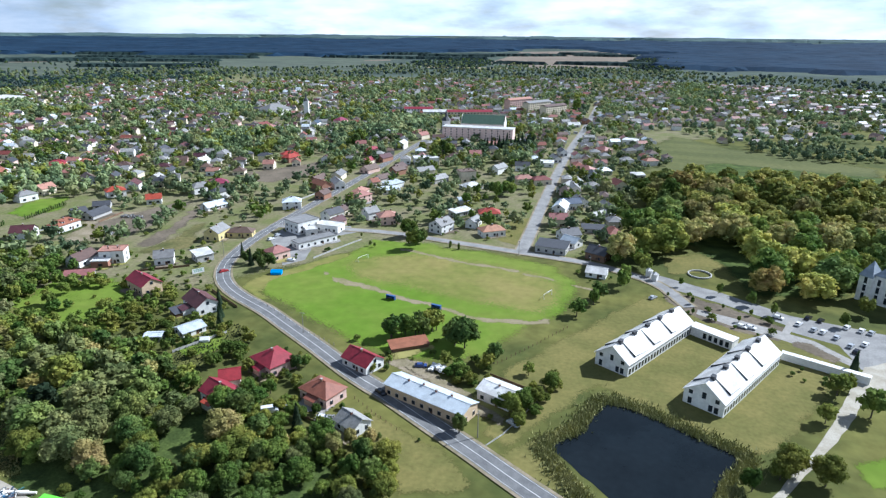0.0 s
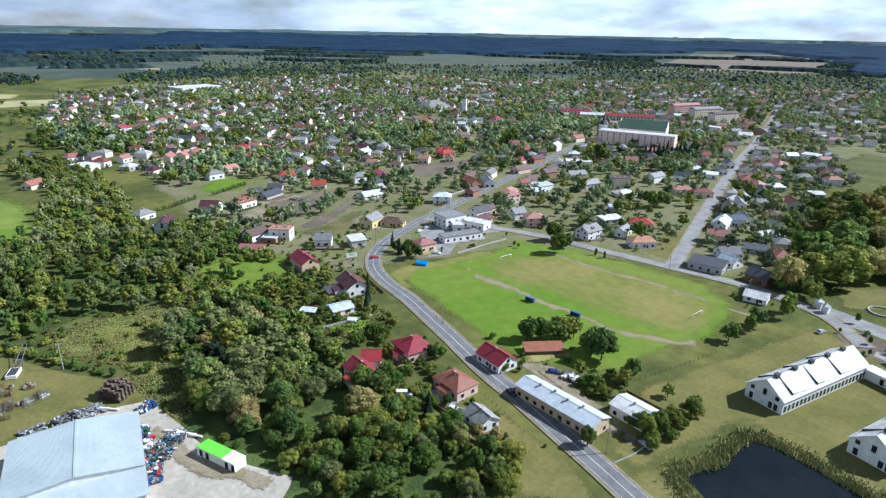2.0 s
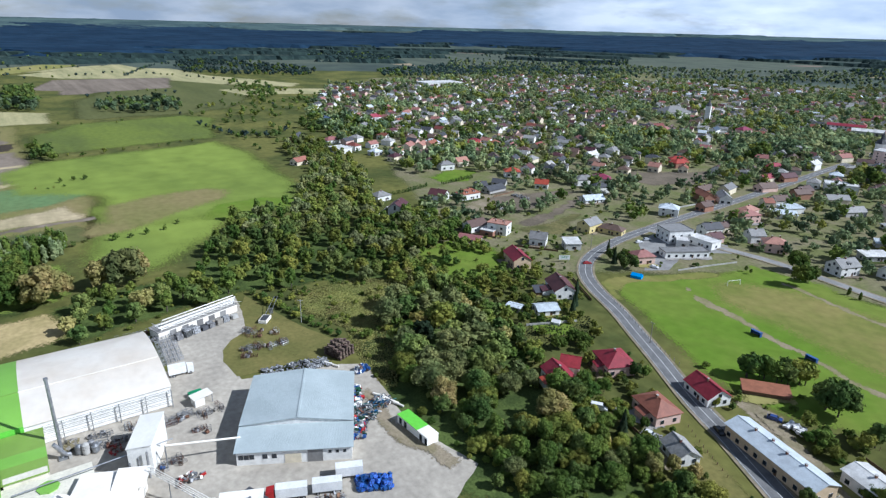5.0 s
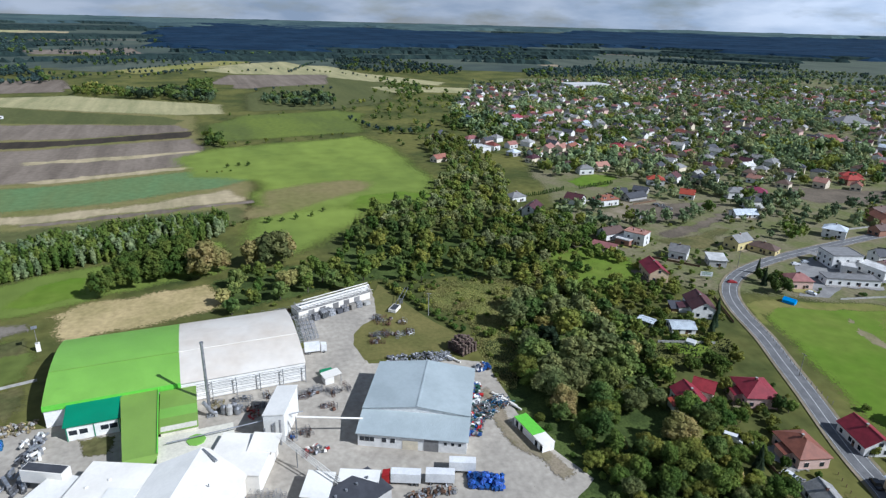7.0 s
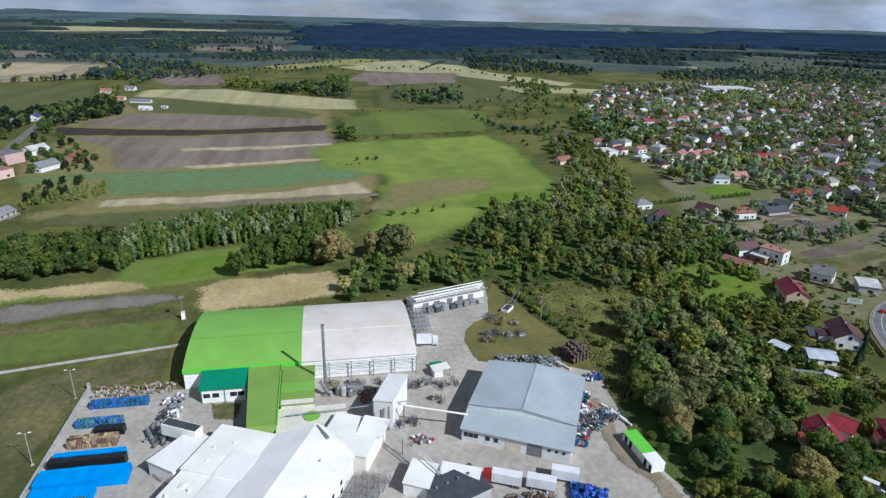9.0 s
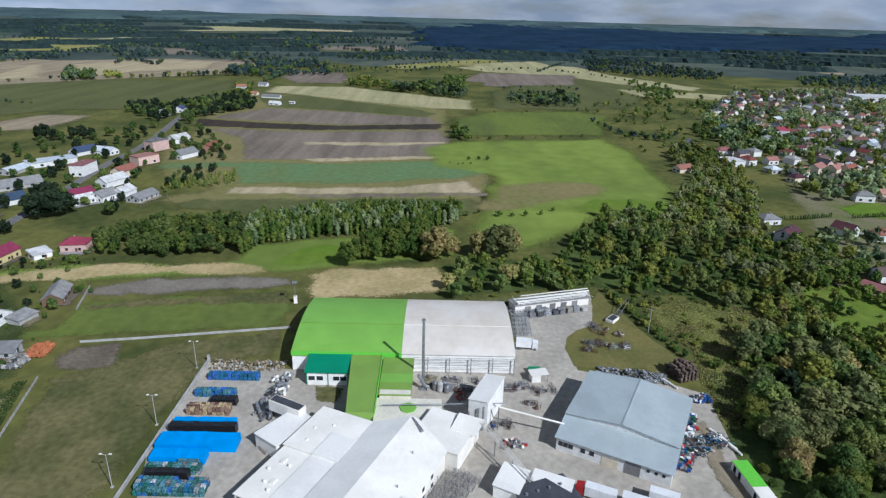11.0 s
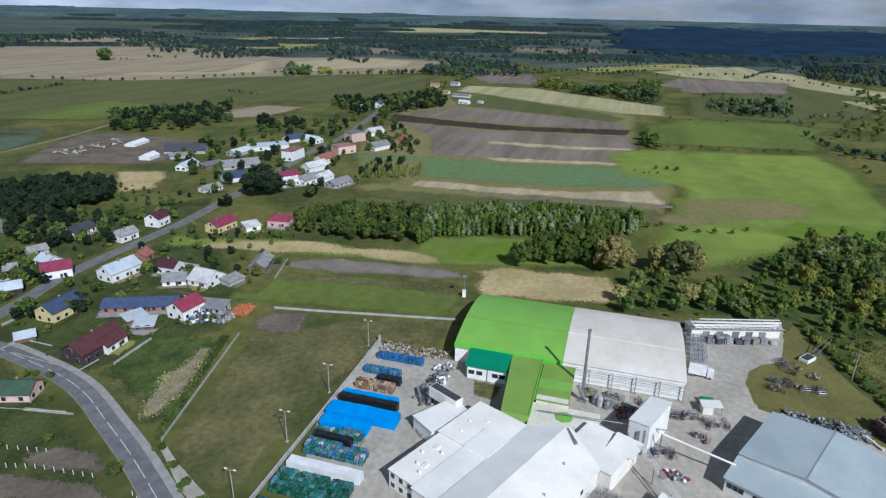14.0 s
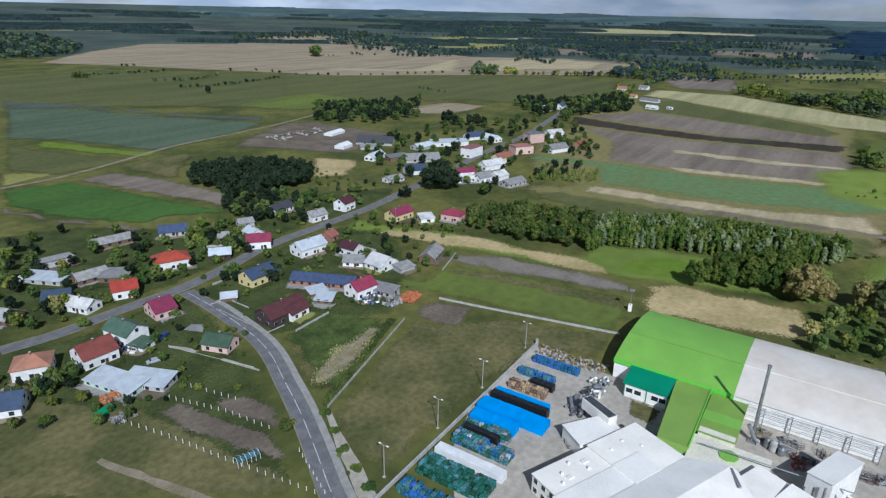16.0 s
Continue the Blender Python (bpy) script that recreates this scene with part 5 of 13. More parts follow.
patch("crop_strip", "ploughed", [(-386.9, -96.0), (-393.5, -36.0), (-403.0, 34.4), (-393.0, 35.0), (-383.1, -35.3), (-378.4, -94.2)], 0.151, "thin brown strip of earth", 2, "field")
patch("crop_strip", "sunny_stubble", [(-919.8, -262.4), (-1016.3, -268.4), (-1028.8, -148.3), (-964.0, -59.4), (-886.2, 52.5), (-791.7, 46.6), (-787.6, -9.3), (-839.7, -109.3), (-896.1, -203.2)], 0.152, "pale yellow stubble field", 5, "field")
patch("crop_strip", "olive_field", [(-351.2, -166.1), (-376.4, -151.1), (-377.0, -125.4), (-385.6, -35.5), (-391.8, 33.4), (-352.5, 27.5), (-347.5, 12.1), (-356.3, -7.4), (-346.8, -57.5), (-337.6, -114.1)], 0.1395, "dull olive strip before the plantation", 3, "field")
# the pale stubble colour paints the sunlight on this field
patch("crop_strip", "stubble", [(-1029.4, -527.6), (-1038.5, -444.7), (-974.7, -310.8), (-883.5, -298.9), (-804.3, -355.4), (-791.9, -411.5)], 0.1398, "stubble beyond the farm painted sunlit", 4, "field")
patch("green_meadow", "green_field", [(-593.7, 4.2), (-609.5, 80.4), (-623.6, 173.9), (-764.1, 215.7), (-810.1, 186.5), (-788.6, 59.3), (-720.9, 10.1)], 0.153, "dull green meadow", 6, "field")
patch("green_meadow", "sunny_meadow", [(-548.2, -25.7), (-589.2, 9.6), (-606.5, 80.1), (-623.6, 173.9), (-542.8, 186.2), (-491.8, 183.1), (-412.7, 176.5), (-367.5, 158.0), (-354.5, 90.5), (-352.7, 64.4), (-348.1, 18.5), (-372.8, 8.7), (-403.3, 29.4), (-441.8, 31.4), (-467.7, -12.6)], 0.155, "bright green meadow", 8, "field")
patch("dry_patch", "brown_meadow", [(-423.7, 36.3), (-440.0, 69.3), (-442.0, 108.9), (-423.8, 129.3), (-397.5, 113.7), (-378.8, 82.0), (-356.8, 51.9), (-353.1, 21.9), (-368.1, 15.6), (-399.4, 31.1)], 0.156, "yellowed patch of meadow", 12, "field")
patch("green_meadow", "lush_grass", [(-362.5, 75.8), (-394.6, 98.9), (-397.9, 134.8), (-378.7, 158.9), (-364.4, 158.5), (-350.3, 95.9)], 0.159, "lush green meadow edge", 8, "field")
patch("meadow_far", "olive_field", [(-796.6, 52.8), (-1006.7, 73.0), (-1300.3, 224.5), (-1234.4, 347.7), (-1065.7, 372.8), (-849.4, 273.2), (-804.1, 198.9)], 0.160, "dull olive meadow", 8, "field")
patch("meadow_far", "ploughed", [(-1077.7, 63.4), (-1225.4, 86.8), (-1467.6, 239.3), (-1382.0, 307.2), (-1187.7, 216.3), (-1077.8, 114.7)], 0.162, "far brown field", 5, "field")
patch("meadow_far", "sunny_stubble", [(-1472.6, 26.0), (-1782.8, 257.9), (-1511.9, 309.4), (-1298.8, 407.5), (-1140.6, 480.4), (-1079.1, 438.4), (-1169.5, 330.4), (-1317.7, 238.4), (-1365.9, 95.6)], 0.163, "pale ridge field painted sunlit", 5, "field")
patch("meadow_far", "sunny_stubble", [(-1095.1, 292.3), (-1067.4, 425.3), (-1035.0, 504.2), (-950.9, 435.0), (-971.4, 381.2), (-975.7, 310.9)], 0.165, "pale field painted sunlit", 5, "field")
patch("meadow_far", "ploughed", [(-2195.3, -437.5), (-2392.3, -140.3), (-2014.7, -82.1), (-1863.2, -320.1)], 0.170, "far brown field", 6, "field")
patch("meadow_far", "ploughed", [(-1244.9, -281.2), (-1296.1, -186.1), (-1120.0, -150.0), (-1060.5, -229.3)], 0.172, "far brown field", 6, "field")
patch("meadow_far", "far_meadow", [(-1705.9, -171.3), (-1921.2, 67.0), (-1767.9, 191.9), (-1491.5, -58.2)], 0.174, "far pale meadow", 9, "field")
patch("far_fields", "sunny_stubble", [(-1539.7, 91.7), (-1661.7, 213.3), (-1590.0, 346.5), (-1245.0, 389.4), (-1339.3, 291.7), (-1441.5, 134.5)], 0.176, "pale stubble field painted sunlit", 5, "field")
patch("far_fields", "sunny_stubble", [(-1518.2, -9.8), (-1654.3, 99.1), (-1746.9, 224.5), (-1661.7, 213.3), (-1539.7, 91.7)], 0.178, "pale stubble field painted sunlit", 5, "field")
patch("far_fields", "far_meadow", [(-1524.0, -267.5), (-1636.4, -151.5), (-1687.3, -9.9), (-1469.3, -9.8), (-1434.8, -167.3)], 0.180, "dull green far meadow", 5, "field")
patch("far_fields", "ploughed", [(-1164.5, 28.6), (-1352.8, 79.8), (-1353.5, 294.8), (-1135.1, 247.2), (-1100.6, 139.9)], 0.182, "far brown field", 5, "field")
patch("far_fields", "far_meadow", [(-1912.0, -358.9), (-2298.2, -327.4), (-2329.5, -191.9), (-1938.6, -162.1)], 0.184, "dull green far meadow", 5, "field")
patch("far_fields", "ploughed", [(-1158.3, -298.7), (-1280.0, -292.0), (-1255.8, -181.4), (-1064.9, -156.1), (-1054.8, -243.8)], 0.186, "far brown field", 5, "field")
patch("far_fields", "pale_field", [(-3045.6, -973.8), (-3286.4, -1048.0), (-3379.9, -783.1), (-3462.4, -507.8), (-3319.7, -487.9)], 0.188, "pale far field", 5, "field")
patch("far_fields", "far_meadow", [(-2210.4, 688.8), (-2366.1, 970.1), (-2180.8, 1145.3), (-1609.2, 831.2), (-1686.8, 659.8), (-1679.3, 524.2)], 0.190, "dull green far meadow", 5, "field")
patch("far_fields", "pale_field", [(-1611.9, 938.6), (-1701.9, 1266.2), (-1490.5, 1394.7), (-1421.3, 1238.6), (-1532.2, 962.1)], 0.192, "pale far field", 5, "field")
patch("far_fields", "far_meadow", [(-1698.6, 988.3), (-2005.7, 1487.8), (-1690.9, 1690.9), (-1486.5, 1490.8), (-1701.9, 1266.2)], 0.194, "dull green far meadow", 5, "field")
patch("far_fields", "far_meadow", [(-2434.8, 949.1), (-2527.5, 1297.9), (-2381.2, 1223.7), (-2329.8, 931.9)], 0.196, "dull green far meadow", 5, "field")
patch("far_fields", "pale_field", [(-1398.7, -1732.6), (-1656.2, -1806.3), (-1730.6, -1652.3), (-1449.2, -1388.0), (-1327.2, -1454.1), (-1164.5, -1448.7)], 0.200, "pale far field in strips", 5, "field")
patch("far_fields", "sunny_stubble", [(-1604.6, -1211.6), (-1933.4, -1364.9), (-2114.1, -1274.5), (-1741.6, -1051.9), (-1581.7, -1082.5)], 0.202, "far meadow painted sunlit", 5, "field")
patch("far_fields", "sunny_stubble", [(-2055.7, -1239.7), (-2414.7, -1168.6), (-2337.7, -1034.9), (-1976.9, -1041.6)], 0.204, "far field painted sunlit", 5, "field")
patch("far_fields", "ploughed", [(-1911.3, -846.9), (-1899.5, -688.6), (-1725.9, -591.8), (-1639.4, -710.0)], 0.206, "far brown field", 5, "field")
patch("far_fields", "ploughed", [(-1396.8, -634.4), (-1524.8, -583.3), (-1573.8, -448.4), (-1310.3, -372.8), (-1182.9, -525.5)], 0.208, "far grey-brown field", 5, "field")
patch("west_field", "olive_field", [(-299.6, -1008.6), (-556.9, -1126.8), (-765.7, -831.8), (-993.6, -582.3), (-948.6, -427.9), (-784.3, -403.7), (-519.1, -512.6), (-425.3, -650.7), (-241.3, -828.4)], 0.2054, "dull olive meadow", 5, "field")
patch("west_field", "pale_field", [(-596.4, -457.8), (-692.2, -438.5), (-679.3, -364.4), (-588.2, -372.1), (-564.4, -417.4)], 0.2068, "pale field", 7, "field")
patch("west_field", "olive_field", [(-776.9, -861.7), (-1036.8, -621.2), (-1090.0, -339.4), (-847.0, -263.9), (-724.2, -298.7), (-701.4, -416.4), (-579.9, -531.0), (-577.6, -648.7)], 0.2082, "dull olive meadow", 8, "field")
patch("west_field", "pale_field", [(-583.1, -1297.8), (-796.7, -1518.3), (-1054.1, -1703.0), (-1280.8, -1549.7), (-1587.9, -1768.1), (-1800.3, -1755.8), (-1865.7, -1429.2), (-1440.5, -1016.6), (-1396.3, -820.2), (-1531.7, -634.2), (-1459.1, -399.9), (-1230.2, -334.7), (-992.8, -581.8), (-813.0, -745.0), (-735.7, -942.1), (-675.4, -1102.3)], 0.2096, "wide pale stubble field", 5, "field")
# lighter sheet laid on as a painted pool of sunlight
patch("west_field", "stubble", [(-859.4, -1287.8), (-1271.9, -1373.5), (-1496.0, -1146.3), (-1275.9, -764.3), (-1032.3, -630.0), (-863.9, -791.2), (-813.9, -991.0)], 0.2110, "lighter heart of the stubble field, sunlight in its colour", 14, "field")
patch("west_field", "green_field", [(-477.5, -618.0), (-576.1, -628.8), (-626.5, -616.8), (-626.0, -526.3), (-545.3, -501.8), (-491.0, -537.7)], 0.2124, "green crop patch", 4, "field")
patch("west_field", "far_meadow", [(-330.5, -836.7), (-370.4, -751.3), (-401.6, -615.8), (-452.7, -522.5), (-430.6, -489.4), (-386.5, -593.6), (-353.5, -718.8), (-300.7, -766.4)], 0.2138, "dark green strip", 4, "field")
patch("west_field", "grey_crop", [(-304.2, -774.6), (-355.5, -722.7), (-388.6, -596.7), (-430.6, -489.4), (-377.2, -468.1), (-288.9, -450.3), (-275.3, -467.2), (-254.5, -556.1), (-226.2, -590.6)], 0.2152, "grey-green cabbage field in rows", 4, "field")
patch("west_field", "lush_grass", [(-245.9, -566.5), (-254.5, -556.1), (-276.4, -469.0), (-287.5, -452.0), (-264.6, -439.2), (-244.1, -492.8), (-230.4, -542.8)], 0.2166, "green crop patch", 3, "field")
patch("west_field", "olive_field", [(-224.1, -585.8), (-230.4, -542.8), (-243.1, -490.9), (-263.5, -437.6), (-230.1, -436.9), (-196.9, -440.6), (-179.4, -480.4)], 0.2180, "dull olive field", 3, "field")
patch("west_field", "pale_meadow", [(-178.7, -478.7), (-199.6, -452.0), (-195.8, -442.0), (-178.9, -440.0), (-162.1, -439.5)], 0.2194, "yellowish grass plot", 2, "field")
patch("west_field", "ploughed", [(-197.7, -420.4), (-226.3, -423.2), (-237.2, -374.4), (-241.7, -308.6), (-221.8, -283.1), (-210.6, -335.2)], 0.2208, "striped earth field", 2, "field")
patch("west_field", "dark_crop", [(-159.2, -432.7), (-197.0, -419.1), (-209.9, -334.2), (-220.4, -281.4), (-213.3, -283.9), (-186.3, -304.7), (-173.0, -298.8), (-152.5, -351.2), (-143.9, -396.6)], 0.2222, "deep green crop field", 2, "field")
patch("west_field", "bare_soil", [(-143.9, -396.6), (-152.5, -351.2), (-173.4, -295.3), (-162.4, -295.4), (-143.5, -356.8), (-137.3, -381.1)], 0.2236, "bare earth strip", 3, "field")
patch("west_field", "dry_grass", [(-231.6, -432.3), (-294.4, -443.4), (-292.7, -419.6), (-238.3, -363.6), (-234.4, -382.8)], 0.2250, "rough dry grass beside the wood", 3, "field")
patch("west_field", "straw_grass", [(-342.9, -350.6), (-363.1, -312.7), (-317.3, -281.5), (-294.9, -300.2)], 0.2264, "dry grass behind the wood", 4, "field")
patch("work_yard", "bare_soil", [(-324.8, -426.4), (-381.9, -458.1), (-437.9, -480.8), (-464.7, -459.7), (-465.5, -357.7), (-410.6, -327.8), (-364.0, -337.1), (-353.1, -363.9)], 0.2278, "bare yard with building materials", 4, "field")
patch("far_fields", "ploughed", [(-658.2, 2347.5), (-738.5, 3273.7), (-310.9, 3562.5), (-109.6, 2938.0), (-138.4, 2299.8), (-397.6, 2112.9)], 0.240, "far brown ploughed field", 5, "field")
patch("far_fields", "far_meadow", [(-2166.8, 1570.3), (-1867.7, 2165.9), (-1325.9, 2425.2), (-687.2, 2033.0), (-988.3, 1487.6), (-1455.0, 1366.4), (-1484.7, 1066.4)], 0.242, "far pale meadows", 5, "field")
patch("far_fields", "ploughed", [(-1824.3, 1316.9), (-1651.5, 1554.5), (-1295.3, 1701.0), (-1473.8, 1384.4), (-1623.2, 1168.5)], 0.244, "far brown field", 5, "field")
patch("far_fields", "far_meadow", [(-1979.0, 1154.3), (-1946.2, 2135.0), (-1393.3, 2610.3), (-1000.0, 2519.7), (-1185.1, 1554.7), (-1523.1, 976.1)], 0.246, "far pale meadows", 5, "field")
patch("far_fields", "ploughed", [(-1883.7, 1453.0), (-1775.8, 1949.3), (-1428.1, 2231.0), (-1531.2, 1682.4), (-1712.8, 1369.5)], 0.248, "far brown field", 5, "field")
patch("allotments", "straw_grass", [(-1033.4, 734.3), (-1053.3, 810.4), (-904.7, 772.4), (-865.1, 661.1), (-928.1, 656.9)], 0.250, "dry plots", 3, "field")
patch("allotment", "bare_soil", [(-79.8, -151.3), (-87.8, -149.5), (-93.1, -118.6), (-88.6, -102.7), (-84.5, -106.7), (-79.0, -134.5)], 0.252, "dug allotment of grey earth", 0.8, "field")
patch("allotment", "bare_soil", [(-92.5, -145.2), (-101.3, -135.3), (-102.2, -124.0), (-97.6, -114.3), (-94.0, -117.3), (-91.0, -132.9)], 0.254, "dug allotment of grey earth", 0.8, "field")
patch("garden", "dry_grass", [(-44.7, -221.0), (-80.4, -155.1), (-84.7, -102.8), (-82.2, -88.4), (-26.7, -165.5)], 0.012, "weedy allotment ground", 1, "ground")
patch("track", "dirt_path", [(-60.6, -144.1), (-66.2, -118.8), (-70.7, -99.3), (-68.1, -100.0), (-63.3, -119.0), (-58.9, -143.6)], 0.258, "worn earth track", 0.5, "path")
patch("sandy_verge", "dirt_path", [(-157.4, 78.5), (-153.7, 81.7), (-135.1, 80.4), (-116.6, 84.3), (-106.1, 86.0), (-105.2, 79.4), (-118.0, 75.3), (-127.5, 72.6), (-137.6, 72.8)], 0.260, "sandy worn strip along the yard edge", 1, "path")
patch("crop_strip", "pale_meadow", [(-1939, -1436), (-2236, -1385), (-2226, -1172), (-1932, -936), (-1672, -958), (-1597, -1172)], 0.60, "far pale meadow", 4, "field")
patch("crop_strip", "sunny_stubble", [(-3033, -1402), (-3596, -1026), (-3644, -582), (-3258, -636), (-2924, -1106)], 0.66, "far stubble strip painted sunlit", 4, "field")
patch("crop_strip", "stubble", [(-1295, -746), (-1466, -671), (-1466, -504), (-1277, -464), (-1166, -559), (-1044, -594)], 0.72, "tan stubble field among trees", 4, "field")
patch("crop_strip", "pale_meadow", [(-1469, -137), (-1775, 97), (-1728, 183), (-1469, 18), (-1361, -90)], 0.78, "far pale meadow", 4, "field")
patch("yard", "dirt_path", [(-74.0, 180.7), (-64.6, 172.5), (-58.1, 171.8), (-47.9, 167.1), (-38.1, 161.2), (-33.1, 156.2), (-33.8, 152.1), (-40.9, 154.8), (-45.6, 153.4), (-56.7, 162.0), (-68.0, 168.9), (-75.8, 173.6)], 0.268, "worn earth yard behind the long house", 1.2, "path")
patch("lawn", "dry_grass", [(-168.6, -39.1), (-166.3, -28.1), (-156.1, -27.8), (-158.5, -36.5)], 0.268, "small worn grass plot between the annex and the outbuilding", 0.8, "field")
patch("dry_weeds", "undergrowth", [(-129.4, -154.7), (-145.2, -156.8), (-155.3, -155.5), (-163.5, -147.1), (-166.2, -134.7), (-161.3, -126.6), (-138.1, -120.6), (-112.8, -112.3), (-110.5, -112.5), (-116.9, -125.2), (-127.9, -144.3)], 0.262, "dark rank weeds on the empty plot", 2, "field")
DRY = [(-115.2, -123.1), (-119.0, -119.9), (-129.2, -119.9), (-140.3, -121.9), (-158.3, -127.9), (-156.3, -133.5), (-143.7, -132.4), (-136.6, -133.9), (-129.3, -130.6), (-122.0, -128.5)]
patch("dry_weeds", "dirt_path", DRY, 0.266, "patch of flattened dry weeds", 2.2, "field")
patch("farm_yard", "pale_asphalt", [(-119.1, -187.8), (-121.7, -183.5), (-117.8, -179.3), (-114.8, -186.2)], 0.262, "worn concrete slab behind the houses", 0.5, "path")
patch("path", "sand_path", [(-105.1, -180.8), (-107.8, -174.9), (-110.4, -159.7), (-112.8, -143.4), (-112.1, -142.8), (-109.2, -158.2), (-106.0, -174.0), (-104.3, -179.6)], 0.264, "pale earth path past the small house", 0.3, "path")
# ground sheets darker than the meadow they cover
patch("garden_ground", "garden_ground", [(-55.1, -253.0), (-88.8, -215.7), (-110.0, -216.0), (-137.5, -212.6), (-123.2, -164.0), (-105.2, -129.7), (-90.9, -105.2), (-82.2, -88.4), (-26.7, -165.5)], 0.011, "dark garden ground between the houses", 2, "ground")
patch("garden_ground", "garden_ground", [(-89.4, -359.2), (-152.8, -328.9), (-194.9, -272.6), (-275.1, -275.7), (-321.4, -237.9), (-293.7, -230.6), (-230.7, -232.6), (-163.2, -223.5), (-138.2, -221.2), (-89.7, -225.2), (-55.1, -253.0)], 0.011, "dark ground round the farmyards", 2, "ground")
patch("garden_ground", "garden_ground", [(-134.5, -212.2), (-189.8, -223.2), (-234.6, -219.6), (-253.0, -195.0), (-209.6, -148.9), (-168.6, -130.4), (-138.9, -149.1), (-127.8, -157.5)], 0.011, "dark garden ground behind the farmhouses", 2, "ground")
road("main_road", [(26, 102), (4, 115), (-22, 128.5), (-39, 138), (-56, 147), (-73, 156), (-88, 163), (-112, 177), (-130, 187), (-146, 196), (-168, 206), (-183, 216), (-194, 229), (-202, 246), (-208, 270), (-212, 300), (-216, 345), (-219, 387), (-223.5, 438), (-229, 500), (-237, 576), (-242, 630)], 3.4, "asphalt", 0.27, "grey asphalt main road through the town", line=(5, 5), verge=1)
road("side_street", [(-212, 300), (-190, 304), (-166, 309), (-140, 312), (-103, 309), (-70, 306), (-39, 303), (-20, 299), (6, 285), (20, 262)], 2.6, "pale_asphalt", 0.28, "pale asphalt side street past the sports ground", line=None, verge=1.2)
road("long_street", [(-63, 306), (-67, 360), (-70, 396), (-78, 505), (-85, 630), (-90, 775), (-100, 980), (-115, 1220)], 3.4, "pale_asphalt", 0.29, "straight pale street into the town", line=None, verge=1)
new_way = road("new_road", [(-80.2, -77.6), (-86.8, -88.7), (-95.1, -101.5), (-104.5, -116.8), (-113.3, -132.8), (-121.3, -147.6), (-126.6, -162.2), (-131.0, -182.5), (-133.4, -197.0), (-135.2, -213.5)], 3.0, "asphalt", 0.26, "asphalt road with dashed centre line", line=(4, 5), verge=0.3, edges=False)
road("village_street", [(-70.5, -223.5), (-88.7, -219.4), (-107.6, -219.5), (-135.8, -217.8), (-161.0, -220.8), (-189.2, -226.6), (-229.1, -226.9), (-267.2, -226.9), (-312.6, -231.4), (-379.6, -239.1), (-459.3, -249.8), (-535.9, -255.4), (-667.4, -280.7), (-741.7, -294.0)], 2.9, "asphalt", 0.25, "village street", line=None, verge=0.6)
road("field_track", [(-141.3, -433.7), (-160.3, -435.4), (-194.0, -434.7), (-239.0, -445.0), (-297.8, -463.2), (-358.8, -469.0), (-425.4, -475.5), (-491.5, -489.2)], 2, "dirt_path", 0.24, "sandy farm track between the fields", line=None, verge=0)
road("far_street", [(131, 857), (201, 1049), (272, 1219), (375, 1437)], 3.5, "sand_path", 0.3, "pale far street", line=None, verge=0)

# pavement with a kerb along the new road
bm = bmesh.new()
rows_in = strip(bm, new_way[:-2], -3.06, -5.15, 0.36)
for a, b in zip(rows_in, rows_in[1:]):
    for k in (0, 1):
        lo = [bm.verts.new((p.co.x, p.co.y, 0.0)) for p in (a[k], b[k])]
        bm.faces.new((a[k], b[k], lo[1], lo[0]))
solid("pavement", bm, "paving", "pale concrete block pavement with a kerb", "pavement", kind="structure")

canopy("far_forest", [(577, 2106), (346, 2156), (-99, 2252), (-93, 3127), (-573, 3696), (-899, 3198), (-1367, 2501), (-1922, 2230), (-2557, 1860), (-2472, 847), (-2405, 464), (-2344, 730), (-2039, 445), (-2154, 204), (-2021, 56), (-2354, -66), (-3024, -151), (-3745, -66), (-4325, 274), (-4197, 692), (-3995, 1241), (-3776, 1305), (-3451, 2220), (-3785, 2435), (-3301, 3059), (-2715, 3589), (-2045, 4008), (-1313, 4304), (-540, 4467), (249, 4493), (1031, 4380), (1781, 4132)], 34, "dark forest along the horizon, haze in its colour")
canopy("far_forest", [(4629, -816), (4284, -375), (4510, 0), (4682, 410), (4441, 783), (4153, 1113), (4417, 1607), (4087, 1906), (3906, 2255), (3850, 2696), (3455, 2899), (3189, 3189), (3021, 3600), (2466, 3522), (2255, 3906), (1986, 4260), (1543, 4238), (1113, 4153), (816, 4629), (393, 4493), (0, 4510), (-410, 4682), (-783, 4441), (-1167, 4356), (-1607, 4417), (-1817, 3897), (-2255, 3906), (-2696, 3850), (-2899, 3455), (-3041, 3041), (-3600, 3021), (-3694, 2587), (-3906, 2255), (-3897, 1817), (-3571, 1300), (-4395, 1178), (-3742, 660), (-4284, 375), (-3800, 0), (-4284, -375), (-3988, -703), (-4153, -1113), (-3571, -1300), (-3897, -1817), (-3291, -1900), (-3727, -2610), (-2911, -2443), (-3041, -3041), (-2443, -2911), (-2466, -3522), (-2793, -3989), (-3802, -3043), (-4505, -1851), (-4843, -509), (-4791, 874), (-4352, 2186), (-3562, 3321), (-2484, 4189), (-1206, 4718), (170, 4867), (1532, 4623), (2770, 4005), (3785, 3065), (4494, 1877), (4840, 537), (4796, -846)], 34, "green forest along the horizon, haze and sunlight in its colour", "far_forest_lit")

